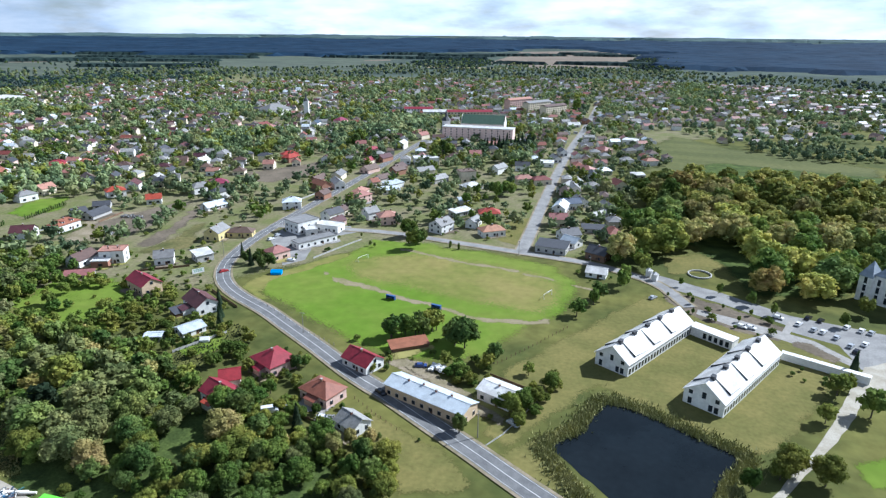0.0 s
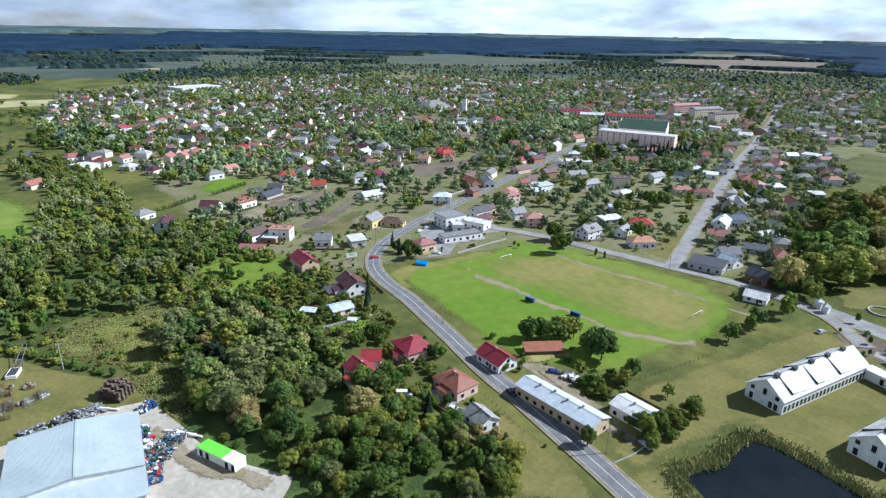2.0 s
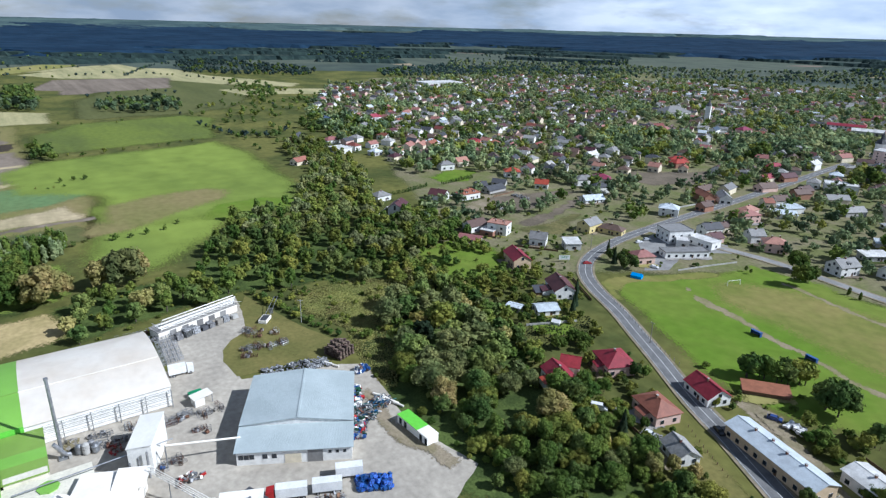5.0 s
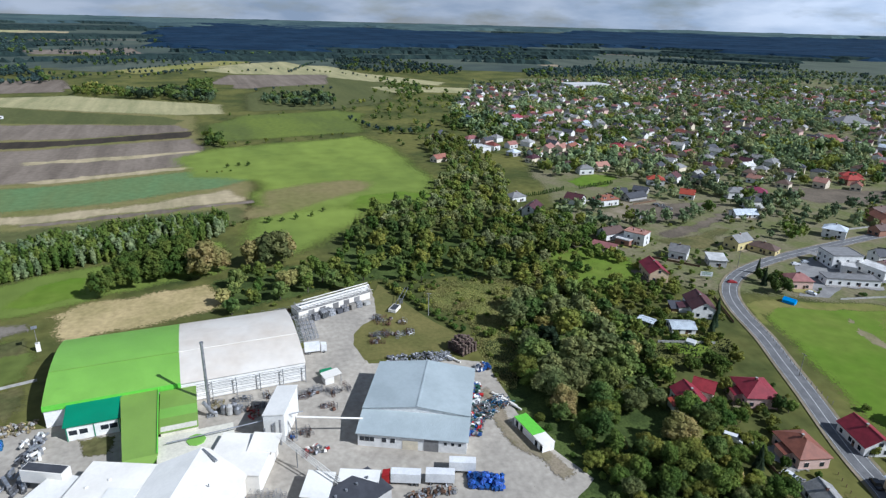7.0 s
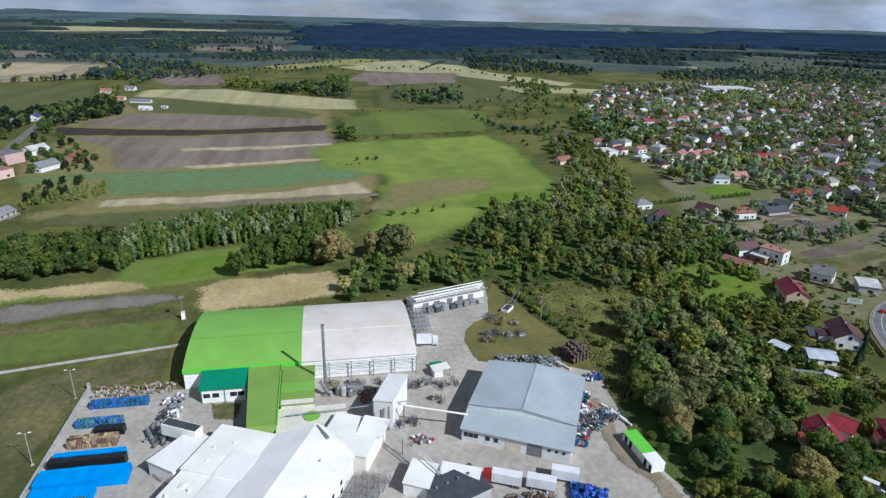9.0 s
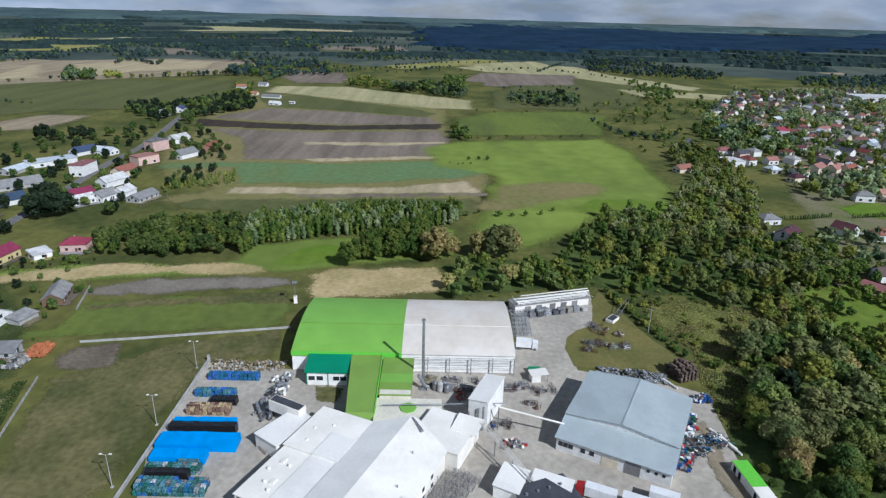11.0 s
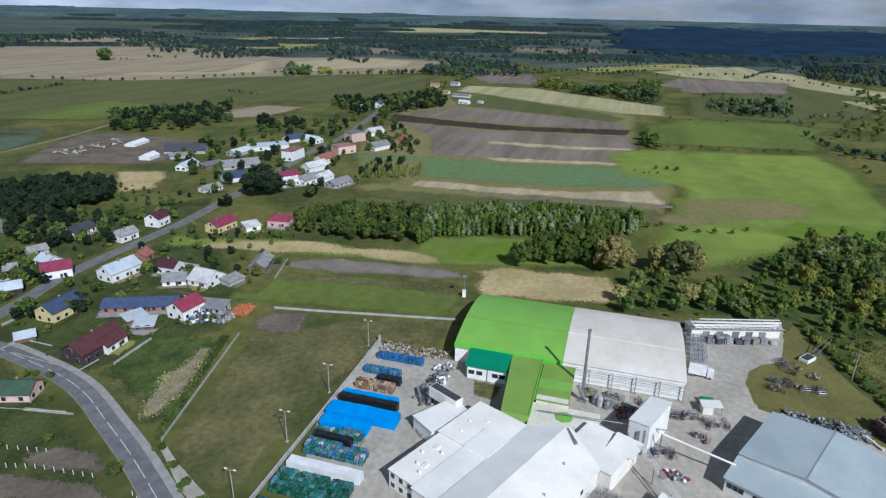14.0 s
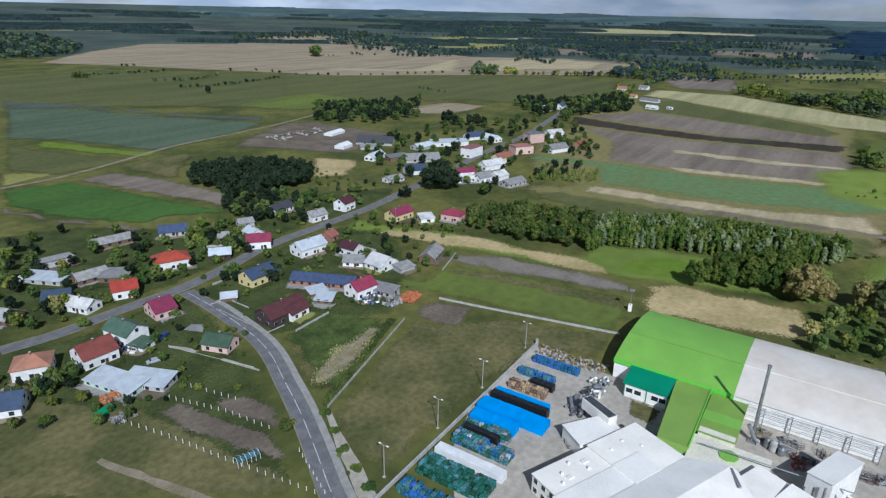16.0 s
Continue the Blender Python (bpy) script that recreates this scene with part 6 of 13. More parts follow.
# ---- the factory ----
def arch(bm, x0, x1, y0, y1, eave, rise, index, thick=0.18, n=14):
    """A curved roof over x0..x1, running along y."""
    top = []
    for k in range(n + 1):
        t = k / n
        top.append((x0 + (x1 - x0) * t, eave + rise * (1 - (2 * t - 1) ** 2)))
    rows = [[bm.verts.new((x, y, z - d)) for y, d in ((y0, 0), (y1, 0), (y1, thick), (y0, thick))] for x, z in top]
    for a, b in zip(rows, rows[1:]):
        for k in range(4):
            bm.faces.new((a[k], b[k], b[(k + 1) % 4], a[(k + 1) % 4])).material_index = index
    bm.faces.new(rows[0])
    bm.faces.new(rows[-1][::-1])
    bmesh.ops.recalc_face_normals(bm, faces=bm.faces)
    return top


hall = thing("factory_hall", -197, -10, 0, "large factory hall, arched roof half lime green, half pale grey", "hall")
X0, X1 = -20.2, 20.5
for nm, y0, y1, mat, lab in (("green_roof", -37.2, -1.0, "hall_green", "lime green sheet metal roof"), ("grey_roof", -1.0, 36.4, "hall_sheet", "pale grey sheet metal roof")):
    bm = bmesh.new()
    top = arch(bm, X0 - 0.4, X1 + 0.4, y0, y1, 7.0, 3.1, 0)
    part(nm, bm, mat, hall, lab)
for nm, y0, y1, lab in (("end_wall", -37.0, -36.8, ""), ("end_wall", 36.0, 36.2, "")):
    bm = bmesh.new()
    line = [(x, z - 0.2) for x, z in top]
    a = [bm.verts.new((max(X0, min(X1, x)), y0, z)) for x, z in line] + [bm.verts.new((X1, y0, 0)), bm.verts.new((X0, y0, 0))]
    b = [bm.verts.new((max(X0, min(X1, x)), y1, z)) for x, z in line] + [bm.verts.new((X1, y1, 0)), bm.verts.new((X0, y1, 0))]
    bm.faces.new(a)
    bm.faces.new(list(reversed(b)))
    for i in range(len(a)):
        j = (i + 1) % len(a)
        bm.faces.new((a[j], a[i], b[i], b[j]))
    bmesh.ops.recalc_face_normals(bm, faces=bm.faces)
    part(nm, bm, "hall_wall", hall)
bm = bmesh.new()
box(bm, X1 - 0.2, -36.8, 0, X1, 36.0, 6.95)
part("front_wall", bm, "hall_wall", hall)
bm = bmesh.new()
box(bm, X0, -36.8, 0, X0 + 0.2, 36.0, 6.95)
part("back_wall", bm, "hall_wall", hall)
bm = bmesh.new()
box(bm, X1 + 0.003, -37.2, 5.6, X1 + 0.45, -1.0, 7.15)
part("fascia", bm, "lime_sheet", hall, "lime green eaves band")
for i in range(5):
    bm = bmesh.new()
    box(bm, -0.12, -0.12, 0, 0.12, 0.12, 6.4)
    for z in (1.5, 3.6, 5.6):
        box(bm, -1.1, -0.05, z, -0.12, 0.05, z + 0.1)
    part("column", bm, "steel", hall, at=pose(X1 + 1.2, 7.6 + 7.1 * i, 0))
for z in (0.9, 2.6, 4.1, 5.2, 6.2):
    bm = bmesh.new()
    box(bm, X1 + 1.13, 3.0, z, X1 + 1.23, 36.2, z + 0.09)
    part("rail", bm, "steel", hall)
for y0, y1, w, mat in ((-37, -1.2, 0.05, "hall_olive"), (-1.2, 36, 0.14, "hall_white")):
    bm = bmesh.new()
    box(bm, -w, y0, -0.04, w, y1, 0.08)
    part("ridge_cable_tray", bm, mat, hall, at=pose(6.0, 0, 9.95))
for k in range(9):
    bm = bmesh.new()
    box(bm, -19.5 + 4.4 * k, -37.06, 1.0, -17.0 + 4.4 * k, -37.0, 2.2)
    part("window", bm, "glass", hall)

stack = solid("factory_chimney", (lambda b: (rod(b, (0, 0, 0), (0, 0, 24.5), 0.48, 10, 0.42), rod(b, (0, 0, 24.2), (0, 0, 24.8), 0.55, 10), box(b, -1, -1, 0, 1, 1, 0.6), b)[-1])(bmesh.new()), "steel", "slender grey steel chimney stack", "chimney", at=pose(-166.6, -3.7, 0))

annex = thing("teal_annex", -174, -34, 0, "low white annex with a teal green roof", "annex")
bm = bmesh.new()
box(bm, -2.4, -6.7, 0, 6.3, 6.6, 4.8)
part("wall", bm, "hall_wall", annex)
bm = bmesh.new()
slab(bm, [(6.8, -7.2, 5.0), (6.8, 7.1, 5.0), (-2.4, 7.1, 6.6), (-2.4, -7.2, 6.6)], 0.3)
part("roof", bm, "hall_teal", annex, "teal green sheet metal roof")
for y in (-5.0, -2.4, 2.8, 5.0):
    part("window", WINDOW_WIDE, None, annex, at=pose(6.3, y, 2.6, 0, 0, 90))
for y in (-6.5, 0.2, 6.4):
    bm = bmesh.new()
    box(bm, 6.303, y - 0.12, 0, 6.45, y + 0.12, 4.9)
    part("post", bm, "hall_teal", annex)

gallery = thing("green_gallery", -161, -21, 0, "long olive green roofed gallery joining two halls", "gallery")
bm = bmesh.new()
block(bm, [(-15.5, -6.0), (15.0, -3.6), (15.0, 3.9), (-15.5, 3.5)], 0, 5.6)
part("wall", bm, "hall_green", gallery)
bm = bmesh.new()
slab(bm, [(15.3, -4.0, 5.8), (15.3, 4.3, 5.8), (-15.5, 3.9, 6.5), (-15.5, -6.4, 6.5)], 0.22)
part("roof", bm, "hall_olive", gallery, "olive green sheet roof")
bm = bmesh.new()
slab(bm, [(18.5, -4.9, 4.4), (18.0, 2.4, 4.4), (15.303, 4.3, 5.82), (15.303, -4.0, 5.82)], 0.2)
part("end_roof", bm, "hall_olive", gallery)
bm = bmesh.new()
rod(bm, (15, 4.05, 6.0), (-15.5, 3.75, 6.7), 0.16, 6)
part("gutter", bm, "lime_sheet", gallery)

stage = thing("olive_block", -165.2, -11.8, 0, "olive green roofed block with a bright green band", "hall")
bm = bmesh.new()
box(bm, -10, -4.6, 0, 9.6, 4.7, 5.4)
part("wall", bm, "cream_deck", stage)
for nm, x0, x1, mat in (("roof_panel", -10.3, -1.2, "hall_olive"), ("roof_panel", -1.2, 3.4, "hall_green"), ("roof_panel", 3.4, 10.0, "hall_olive")):
    bm = bmesh.new()
    slab(bm, [(x1, -5.0, 5.62 - 0.03 * x1), (x1, 5.0, 5.62 - 0.03 * x1), (x0, 5.0, 5.62 - 0.03 * x0), (x0, -5.0, 5.62 - 0.03 * x0)], 0.2)
    part(nm, bm, mat, stage)

deck = thing("low_flat_hall", -148, -9, 0, "low cream flat-roofed hall", "hall")
bm = bmesh.new()
box(bm, -7.3, -8, 0, 6.3, 11, 3.8)
part("wall", bm, "hall_white", deck)
bm = bmesh.new()
box(bm, -7.5, -8.2, 3.8, 6.5, 11.2, 4.05)
part("roof", bm, "cream_deck", deck)
bm = bmesh.new()
rod(bm, (-2.6, 1.4, 4.05), (-2.6, 1.4, 4.35), 2.5, 8)
part("green_cover", bm, "hall_green", deck, "flat octagonal green cover")
bm = bmesh.new()
rod(bm, (-2.6, -6, 5.0), (-2.9, 30, 6.2), 0.16, 6)
part("pipe", bm, "steel", deck)

# white halls, set at an angle to the large one
WA = math.degrees(math.atan2(-0.412, 0.911))


def flat_roof(parent, u0, v0, u1, v1, z, mat, wall="hall_white", rim=True):
    bm = bmesh.new()
    box(bm, u0, v0, 0, u1, v1, z)
    part("wall", bm, wall, parent)
    bm = bmesh.new()
    box(bm, u0 - 0.25, v0 - 0.25, z, u1 + 0.25, v1 + 0.25, z + 0.22)
    part("roof", bm, mat, parent)


works = thing("white_works", -141, -16.5, WA, "sprawling white flat-roofed factory building", "factory")
flat_roof(works, 0, -16.4, 18.0, -0.2, 5.8, "hall_white")
flat_roof(works, 18.3, -16.0, 37.0, -7.6, 5.4, "hall_white")
flat_roof(works, 18.3, -7.3, 38.0, -0.2, 5.65, "hall_pale")
flat_roof(works, 9.0, -7.4, 17.95, -0.4, 6.05, "hall_pale")
wall_windows(works, 18.3, -16.02, 37.0, -16.02, 0, 5.4, 3.0)
wall_windows(works, 37.02, -16, 37.02, -7.6, 0, 5.4, 2.4)
for u, v in ((6, -9), (9, -13), (27, -14), (31, -12), (33, -9.4), (24, -10), (14, -12)):
    bm = bmesh.new()
    rod(bm, (0, 0, 0), (0, 0, 0.55), 0.3, 8)
    rod(bm, (0, 0, 0.55), (0, 0, 0.8), 0.5, 8, 0.3)
    part("roof_vent", bm, "hall_pale", works, at=pose(u, v, 5.6))
for u, v in ((23, -12.5), (30, -10.2)):
    bm = bmesh.new()
    box(bm, -0.9, -0.5, 0, 0.9, 0.5, 0.45)
    part("skylight", bm, "hall_pale", works, at=pose(u, v, 5.6))

gable_hall = thing("white_gable_hall", -141, -16.5, WA, "broad white hall with a low gable roof, one slope greyish", "hall")
bm = bmesh.new()
block(bm, [(0.2, 0), (62, 0), (62, 22.5), (2.4, 22.5), (-4.5, 11.2), (-4.5, 9.2)], 0, 5.9)
part("wall", bm, "hall_white", gable_hall)
bm = bmesh.new()
slab(bm, [(0.0, -0.1, 6.15), (62.4, -0.1, 6.15), (62.4, 9.2, 8.1), (-4.8, 9.2, 8.1)], 0.25)
part("grey_slope", bm, "hall_pale", gable_hall, "pale grey roof slope")
bm = bmesh.new()
slab(bm, [(62.4, 23.0, 6.0), (2.0, 23.0, 6.0), (-4.8, 11.4, 7.7), (-4.8, 9.2, 8.1), (62.4, 9.2, 8.1)], 0.25)
part("white_slope", bm, "hall_white", gable_hall, "brilliant white roof slope")
wall_windows(gable_hall, 62.02, 22.5, 8, 22.52, 0, 5.6, 4.5)
for u, v, z in ((8, 16, 7.1), (20, 18, 6.8), (26, 17, 6.9), (34, 16, 7.1)):
    bm = bmesh.new()
    rod(bm, (0, 0, -0.2), (0, 0, 0.8), 0.14, 6)
    part("flue", bm, "steel", gable_hall, at=pose(u, v, z))
bm = bmesh.new()
box(bm, -0.3, 0, 0, 0.3, 6.5, 0.5)
part("gutter_box", bm, "steel", gable_hall, at=pose(-4.2, 9.6, 7.6, 0, 0, -38))
bm = bmesh.new()
box(bm, 22, 20.4, 6.2, 27, 24.2, 6.9, 0)
box(bm, 22.4, 22.6, 3.0, 26.6, 24.3, 6.2, 1)
part("loading_bay", bm, ["hall_white", "glass"], gable_hall)

block_n = thing("white_side_hall", -141, -16.5, WA, "white flat-roofed side hall", "hall")
flat_roof(block_n, -13.5, 11.6, 2.0, 25.8, 5.8, "hall_white")
bm = bmesh.new()
slab(bm, [(-6.5, 20.0, 6.2), (-6.5, 27.5, 6.2), (-13.0, 27.5, 7.2), (-13.0, 20.0, 7.2)], 0.2)
part("hood", bm, "hall_white", block_n)
lodge = thing("white_lodge", -140.2, -40.5, -36, "small white flat-roofed outbuilding", "outbuilding")
bm = bmesh.new()
box(bm, -7, -4.3, 0, 7, 4.3, 4.6)
part("wall", bm, "hall_white", lodge)
bm = bmesh.new()
box(bm, -7.25, -4.55, 4.6, 7.25, 4.55, 4.85)
part("roof", bm, "hall_pale", lodge)
# raised dust collector beside it
coll = thing("dust_collector", -148.5, -42, 62, "steel dust collector box on legs", "machine")
bm = bmesh.new()
box(bm, -5.5, -1.6, 3.2, 5.5, 1.6, 6.6)
part("body", bm, "hall_white", coll)
bm = bmesh.new()
box(bm, -5.2, -1.3, 6.6, 5.2, 1.3, 6.75)
part("grille", bm, "roof_dark", coll)
for x in (-5, 0, 5):
    for y in (-1.4, 1.4):
        bm = bmesh.new()
        box(bm, x - 0.12, y - 0.12, 0, x + 0.12, y + 0.12, 3.2)
        part("leg", bm, "steel", coll)

tower = thing("process_tower", -154.5, 15.4, 156, "tall narrow pale grey process building", "building")
bm = bmesh.new()
box(bm, -7.2, -2.9, 0, 7.2, 2.9, 8.7)
part("wall", bm, "hall_wall", tower)
bm = bmesh.new()
slab(bm, [(-7.4, -3.1, 9.4), (7.4, -3.1, 9.4), (7.4, 3.1, 8.8), (-7.4, 3.1, 8.8)], 0.25)
part("roof", bm, "hall_pale", tower)
for k in range(3):
    bm = bmesh.new()
    rod(bm, (-8.2 - 0.6 * k, -2 + 2 * k, 0), (-8.2 - 0.6 * k, -2 + 2 * k, 8 - k), 0.3, 8)
    part("pipe", bm, "steel", tower)

# blue-grey warehouse
FA = math.degrees(math.atan2(0.884, 0.468))
depot = thing("warehouse", -138.5, 33.6, FA, "large warehouse with a blue-grey sheet metal roof", "warehouse")
D, L = 33.6, 30.2
bm = bmesh.new()
box(bm, 0, 8.6, 0, L, D, 6.6)
for y, flip in ((8.6, 0), (D, 1)):
    v = [bm.verts.new(p) for p in ((0, y, 6.6), (L, y, 6.6), (L / 2, y, 8.35))]
    bm.faces.new(v if not flip else v[::-1])
box(bm, 0, 0, 0, L, 8.57, 4.3)
part("wall", bm, "wall_white", depot)
for nm, q in (("roof_slope", [(-0.5, 8.2, 6.75), (L / 2 + 0.3, 8.2, 8.6), (L / 2 + 0.3, D + 0.5, 8.6), (-0.5, D + 0.5, 6.75)]), ("roof_slope", [(L / 2 + 0.3, 8.2, 8.6), (L + 0.5, 8.2, 6.75), (L + 0.5, D + 0.5, 6.75), (L / 2 + 0.3, D + 0.5, 8.6)]), ("lean_to_roof", [(-0.5, -0.6, 4.5), (L + 0.5, -0.6, 4.5), (L + 0.5, 8.6, 6.3), (-0.5, 8.6, 6.3)])):
    bm = bmesh.new()
    slab(bm, q, 0.16)
    part(nm, bm, "hall_blue", depot)
bm = bmesh.new()
box(bm, L / 2, 8.2, 8.55, L / 2 + 0.6, D + 0.5, 8.72)
part("ridge_cap", bm, "hall_blue", depot)
for x in (1.2, 2.6, 4.0, 7.4, 9.8):
    part("window", WINDOW, None, depot, at=pose(x, 0, 2.6))
for x in (24.4, 26.4, 28.3):
    part("window", WINDOW_SMALL, None, depot, at=pose(x, 0, 3.0))
bm = bmesh.new()
box(bm, 18.5, -0.1, 0, 22.5, 0.02, 3.8)
part("gate", bm, "roof_grey", depot, "grey roller gate")
bm = bmesh.new()
box(bm, 12.5, -0.08, 0, 16.8, 0.02, 3.0)
part("gate", bm, "wall_cream", depot)
for q in ((22.5, 14.2), (22.5, 15.4)):
    bm = bmesh.new()
    box(bm, q[0], q[1], 7.85, q[0] + 7.6, q[1] + 0.16, 8.05)
    part("snow_rail", bm, "steel", depot, at=pose(0, 0, -0.45, 0, 3.3, 0))

# conveyors and pipes between the buildings
bridge = thing("pipe_bridge", 0, 0, 0, "long white pipe bridge spanning the yard", "pipe")
bm = bmesh.new()
rod(bm, (-147.5, 18.4, 7.2), (-142.5, 36.2, 5.6), 0.28, 8)
part("pipe", bm, "hall_white", bridge)
bm = bmesh.new()
rod(bm, (-147.5, 18.4, 0), (-147.5, 18.4, 7.2), 0.2, 6)
part("support", bm, "steel", bridge)
conv = thing("conveyor", 0, 0, 0, "inclined steel lattice conveyor crossing the yard", "conveyor")
a, b = Vector((-140.5, 13.2, 6.8)), Vector((-121.5, 24.5, 3.8))
for s in (-0.5, 0.5):
    for h in (0, 0.8):
        bm = bmesh.new()
        o2 = Vector((0.5, -0.86, 0)) * s + Vector((0, 0, h))
        rod(bm, a + o2, b + o2, 0.09, 5)
        part("chord", bm, "hall_pale", conv)
for k in range(14):
    bm = bmesh.new()
    p0, p1 = a.lerp(b, k / 14), a.lerp(b, (k + 1) / 14)
    for s in (-0.5, 0.5):
        o2 = Vector((0.5, -0.86, 0)) * s
        rod(bm, p0 + o2, p1 + o2 + Vector((0, 0, 0.8)), 0.05, 4)
    part("brace", bm, "hall_pale", conv)
for k in (4, 9, 13):
    bm = bmesh.new()
    p = a.lerp(b, k / 14)
    rod(bm, (p.x, p.y, 0), p, 0.14, 5)
    part("support", bm, "steel", conv)

shed_row = thing("yard_shed", -124, 20, WA, "low shed with a pale sheet roof in the yard", "shed")
bm = bmesh.new()
box(bm, -3.4, -3.2, 0, 5.5, 3.2, 3.4)
part("wall", bm, "hall_wall", shed_row)
bm = bmesh.new()
slab(bm, [(-3.7, -3.5, 3.9), (5.8, -3.5, 3.9), (5.8, 3.5, 3.5), (-3.7, 3.5, 3.5)], 0.15)
part("roof", bm, "hall_pale", shed_row)
dark = thing("dark_roof_shed", -117.5, 28, 23, "long shed with a black felt roof", "shed")
bm = bmesh.new()
box(bm, -5.0, -7, 0, 4.6, 7, 2.9)
part("wall", bm, "wall_grey", dark)
bm = bmesh.new()
slab(bm, [(-5.3, -7.4, 3.5), (4.9, -7.4, 3.2), (4.9, 7.4, 3.2), (-5.3, 7.4, 3.5)], 0.15)
part("roof", bm, "roof_dark", dark)
for k in range(4):
    bm = bmesh.new()
    rod(bm, (-2, -5 + 3.2 * k, 3.3), (-2, -5 + 3.2 * k, 3.9), 0.35, 8)
    part("vent", bm, "steel", dark)
awning = thing("sheet_awning", -122.6, 29.8, 66, "pale sheet metal awning on posts", "awning")
bm = bmesh.new()
slab(bm, [(-5.2, -2.2, 3.3), (5.2, -2.2, 3.3), (5.2, 2.2, 3.7), (-5.2, 2.2, 3.7)], 0.12)
part("roof", bm, "hall_pale", awning)
for x in (-4.9, 4.9):
    for y in (-1.9, 1.9):
        bm = bmesh.new()
        box(bm, x - 0.1, y - 0.1, 0, x + 0.1, y + 0.1, 3.4)
        part("post", bm, "steel", awning)


WHEEL = None


def wheel_mesh(r, w):
    bm = bmesh.new()
    rod(bm, (0, -w / 2, 0), (0, w / 2, 0), r, 12, index=0)
    rod(bm, (0, -w / 2 - 0.01, 0), (0, w / 2 + 0.01, 0), r * 0.55, 10, index=1)
    return mesh_of(bm, "wheel", ["rubber", "steel"])


CAR_WHEEL, TRUCK_WHEEL = wheel_mesh(0.32, 0.22), wheel_mesh(0.5, 0.35)


def car(x, y, rot, paint, label, van=False, group=""):
    top = thing("van" if van else "car", x, y, rot, label, "van" if van else "car", group)
    l, w = (2.6, 0.98) if van else (2.15, 0.88)
    prof = [(-l, 0.35), (-l, 0.95), (-l + 0.25, 1.0), (-l * 0.62, 1.42), (l * 0.22, 1.46), (l * 0.52, 0.98), (l * 0.95, 0.86), (l, 0.6), (l, 0.35)]
    if van:
        prof = [(-l, 0.4), (-l, 2.2), (l * 0.35, 2.25), (l * 0.62, 1.3), (l * 0.95, 1.1), (l, 0.7), (l, 0.4)]
    bm = bmesh.new()
    sides = []
    for s in (-1, 1):
        sides.append([bm.verts.new((px, s * w * (0.86 if pz > 1.1 else 1.0), pz + 0.03)) for px, pz in prof])
    bm.faces.new(sides[0])
    bm.faces.new(list(reversed(sides[1])))
    n = len(prof)
    for i in range(n):
        bm.faces.new((sides[0][(i + 1) % n], sides[0][i], sides[1][i], sides[1][(i + 1) % n]))
    part("body", bm, paint, top)
    bm = bmesh.new()
    if van:
        face(bm, [(l * 0.38, -w * 0.8, 2.15), (l * 0.63, -w * 0.88, 1.38), (l * 0.63, w * 0.88, 1.38), (l * 0.38, w * 0.8, 2.15)])
    else:
        face(bm, [(l * 0.26, -w * 0.78, 1.45), (l * 0.53, -w * 0.84, 1.04), (l * 0.53, w * 0.84, 1.04), (l * 0.26, w * 0.78, 1.45)])
        face(bm, [(-l * 0.9, w * 0.8, 1.08), (-l * 0.9, -w * 0.8, 1.08), (-l * 0.65, -w * 0.76, 1.43), (-l * 0.65, w * 0.76, 1.43)])
        for s in (-1, 1):
            face(bm, [(-l * 0.6, s * w * 0.885, 1.36), (l * 0.2, s * w * 0.885, 1.4), (l * 0.44, s * w * 0.95, 1.05), (-l * 0.75, s * w * 0.95, 1.05)][::s])
    bmesh.ops.translate(bm, vec=(0, 0, 0.045), verts=bm.verts)
    part("glazing", bm, "glass", top)
    for sx in (-0.62, 0.62):
        for s in (-1, 1):
            part("wheel", CAR_WHEEL, None, top, at=pose(l * sx, s * w * 0.9, 0.32))
    return top


def truck(x, y, rot, length, label, cab=None):
    top = thing("truck" if cab else "box_trailer", x, y, rot, label, "truck" if cab else "trailer")
    bm = bmesh.new()
    box(bm, -length / 2, -1.25, 1.05, length / 2, 1.25, 3.75)
    part("cargo_box", bm, "tarp_white", top)
    bm = bmesh.new()
    box(bm, -length / 2, -0.45, 0.75, length / 2 + (2.0 if cab else 0), 0.45, 1.05)
    part("chassis", bm, "steel", top)
    if cab:
        bm = bmesh.new()
        block(bm, [(length / 2 + 0.35, -1.2), (length / 2 + 2.3, -1.2), (length / 2 + 2.3, 1.2), (length / 2 + 0.35, 1.2)], 0.6, [3.4, 3.0, 3.0, 3.4])
        c = part("cab", bm, cab, top)
        bm = bmesh.new()
        face(bm, [(length / 2 + 2.31, -1.05, 1.75), (length / 2 + 2.31, 1.05, 1.75), (length / 2 + 2.31, 1.05, 2.8), (length / 2 + 2.31, -1.05, 2.8)])
        part("windscreen", bm, "glass", c)
    for px in ([-length * 0.38, -length * 0.22] + ([length / 2 + 1.2] if cab else [length * 0.32])):
        for s in (-1, 1):
            part("wheel", TRUCK_WHEEL, None, top, at=pose(px, s * 1.05, 0.5))
    return top


truck(-119.8, 41.3, 246, 7.6, "delivery truck with a red cab and a white box", "plastic_red")
truck(-116.8, 49.5, 246, 7.4, "white box trailer parked in the yard")
truck(-118.8, 56.6, 246, 7.0, "white box trailer parked in the yard")
truck(-193.6, 31.6, 84, 5.4, "white box truck parked beside the hall", "tarp_white")


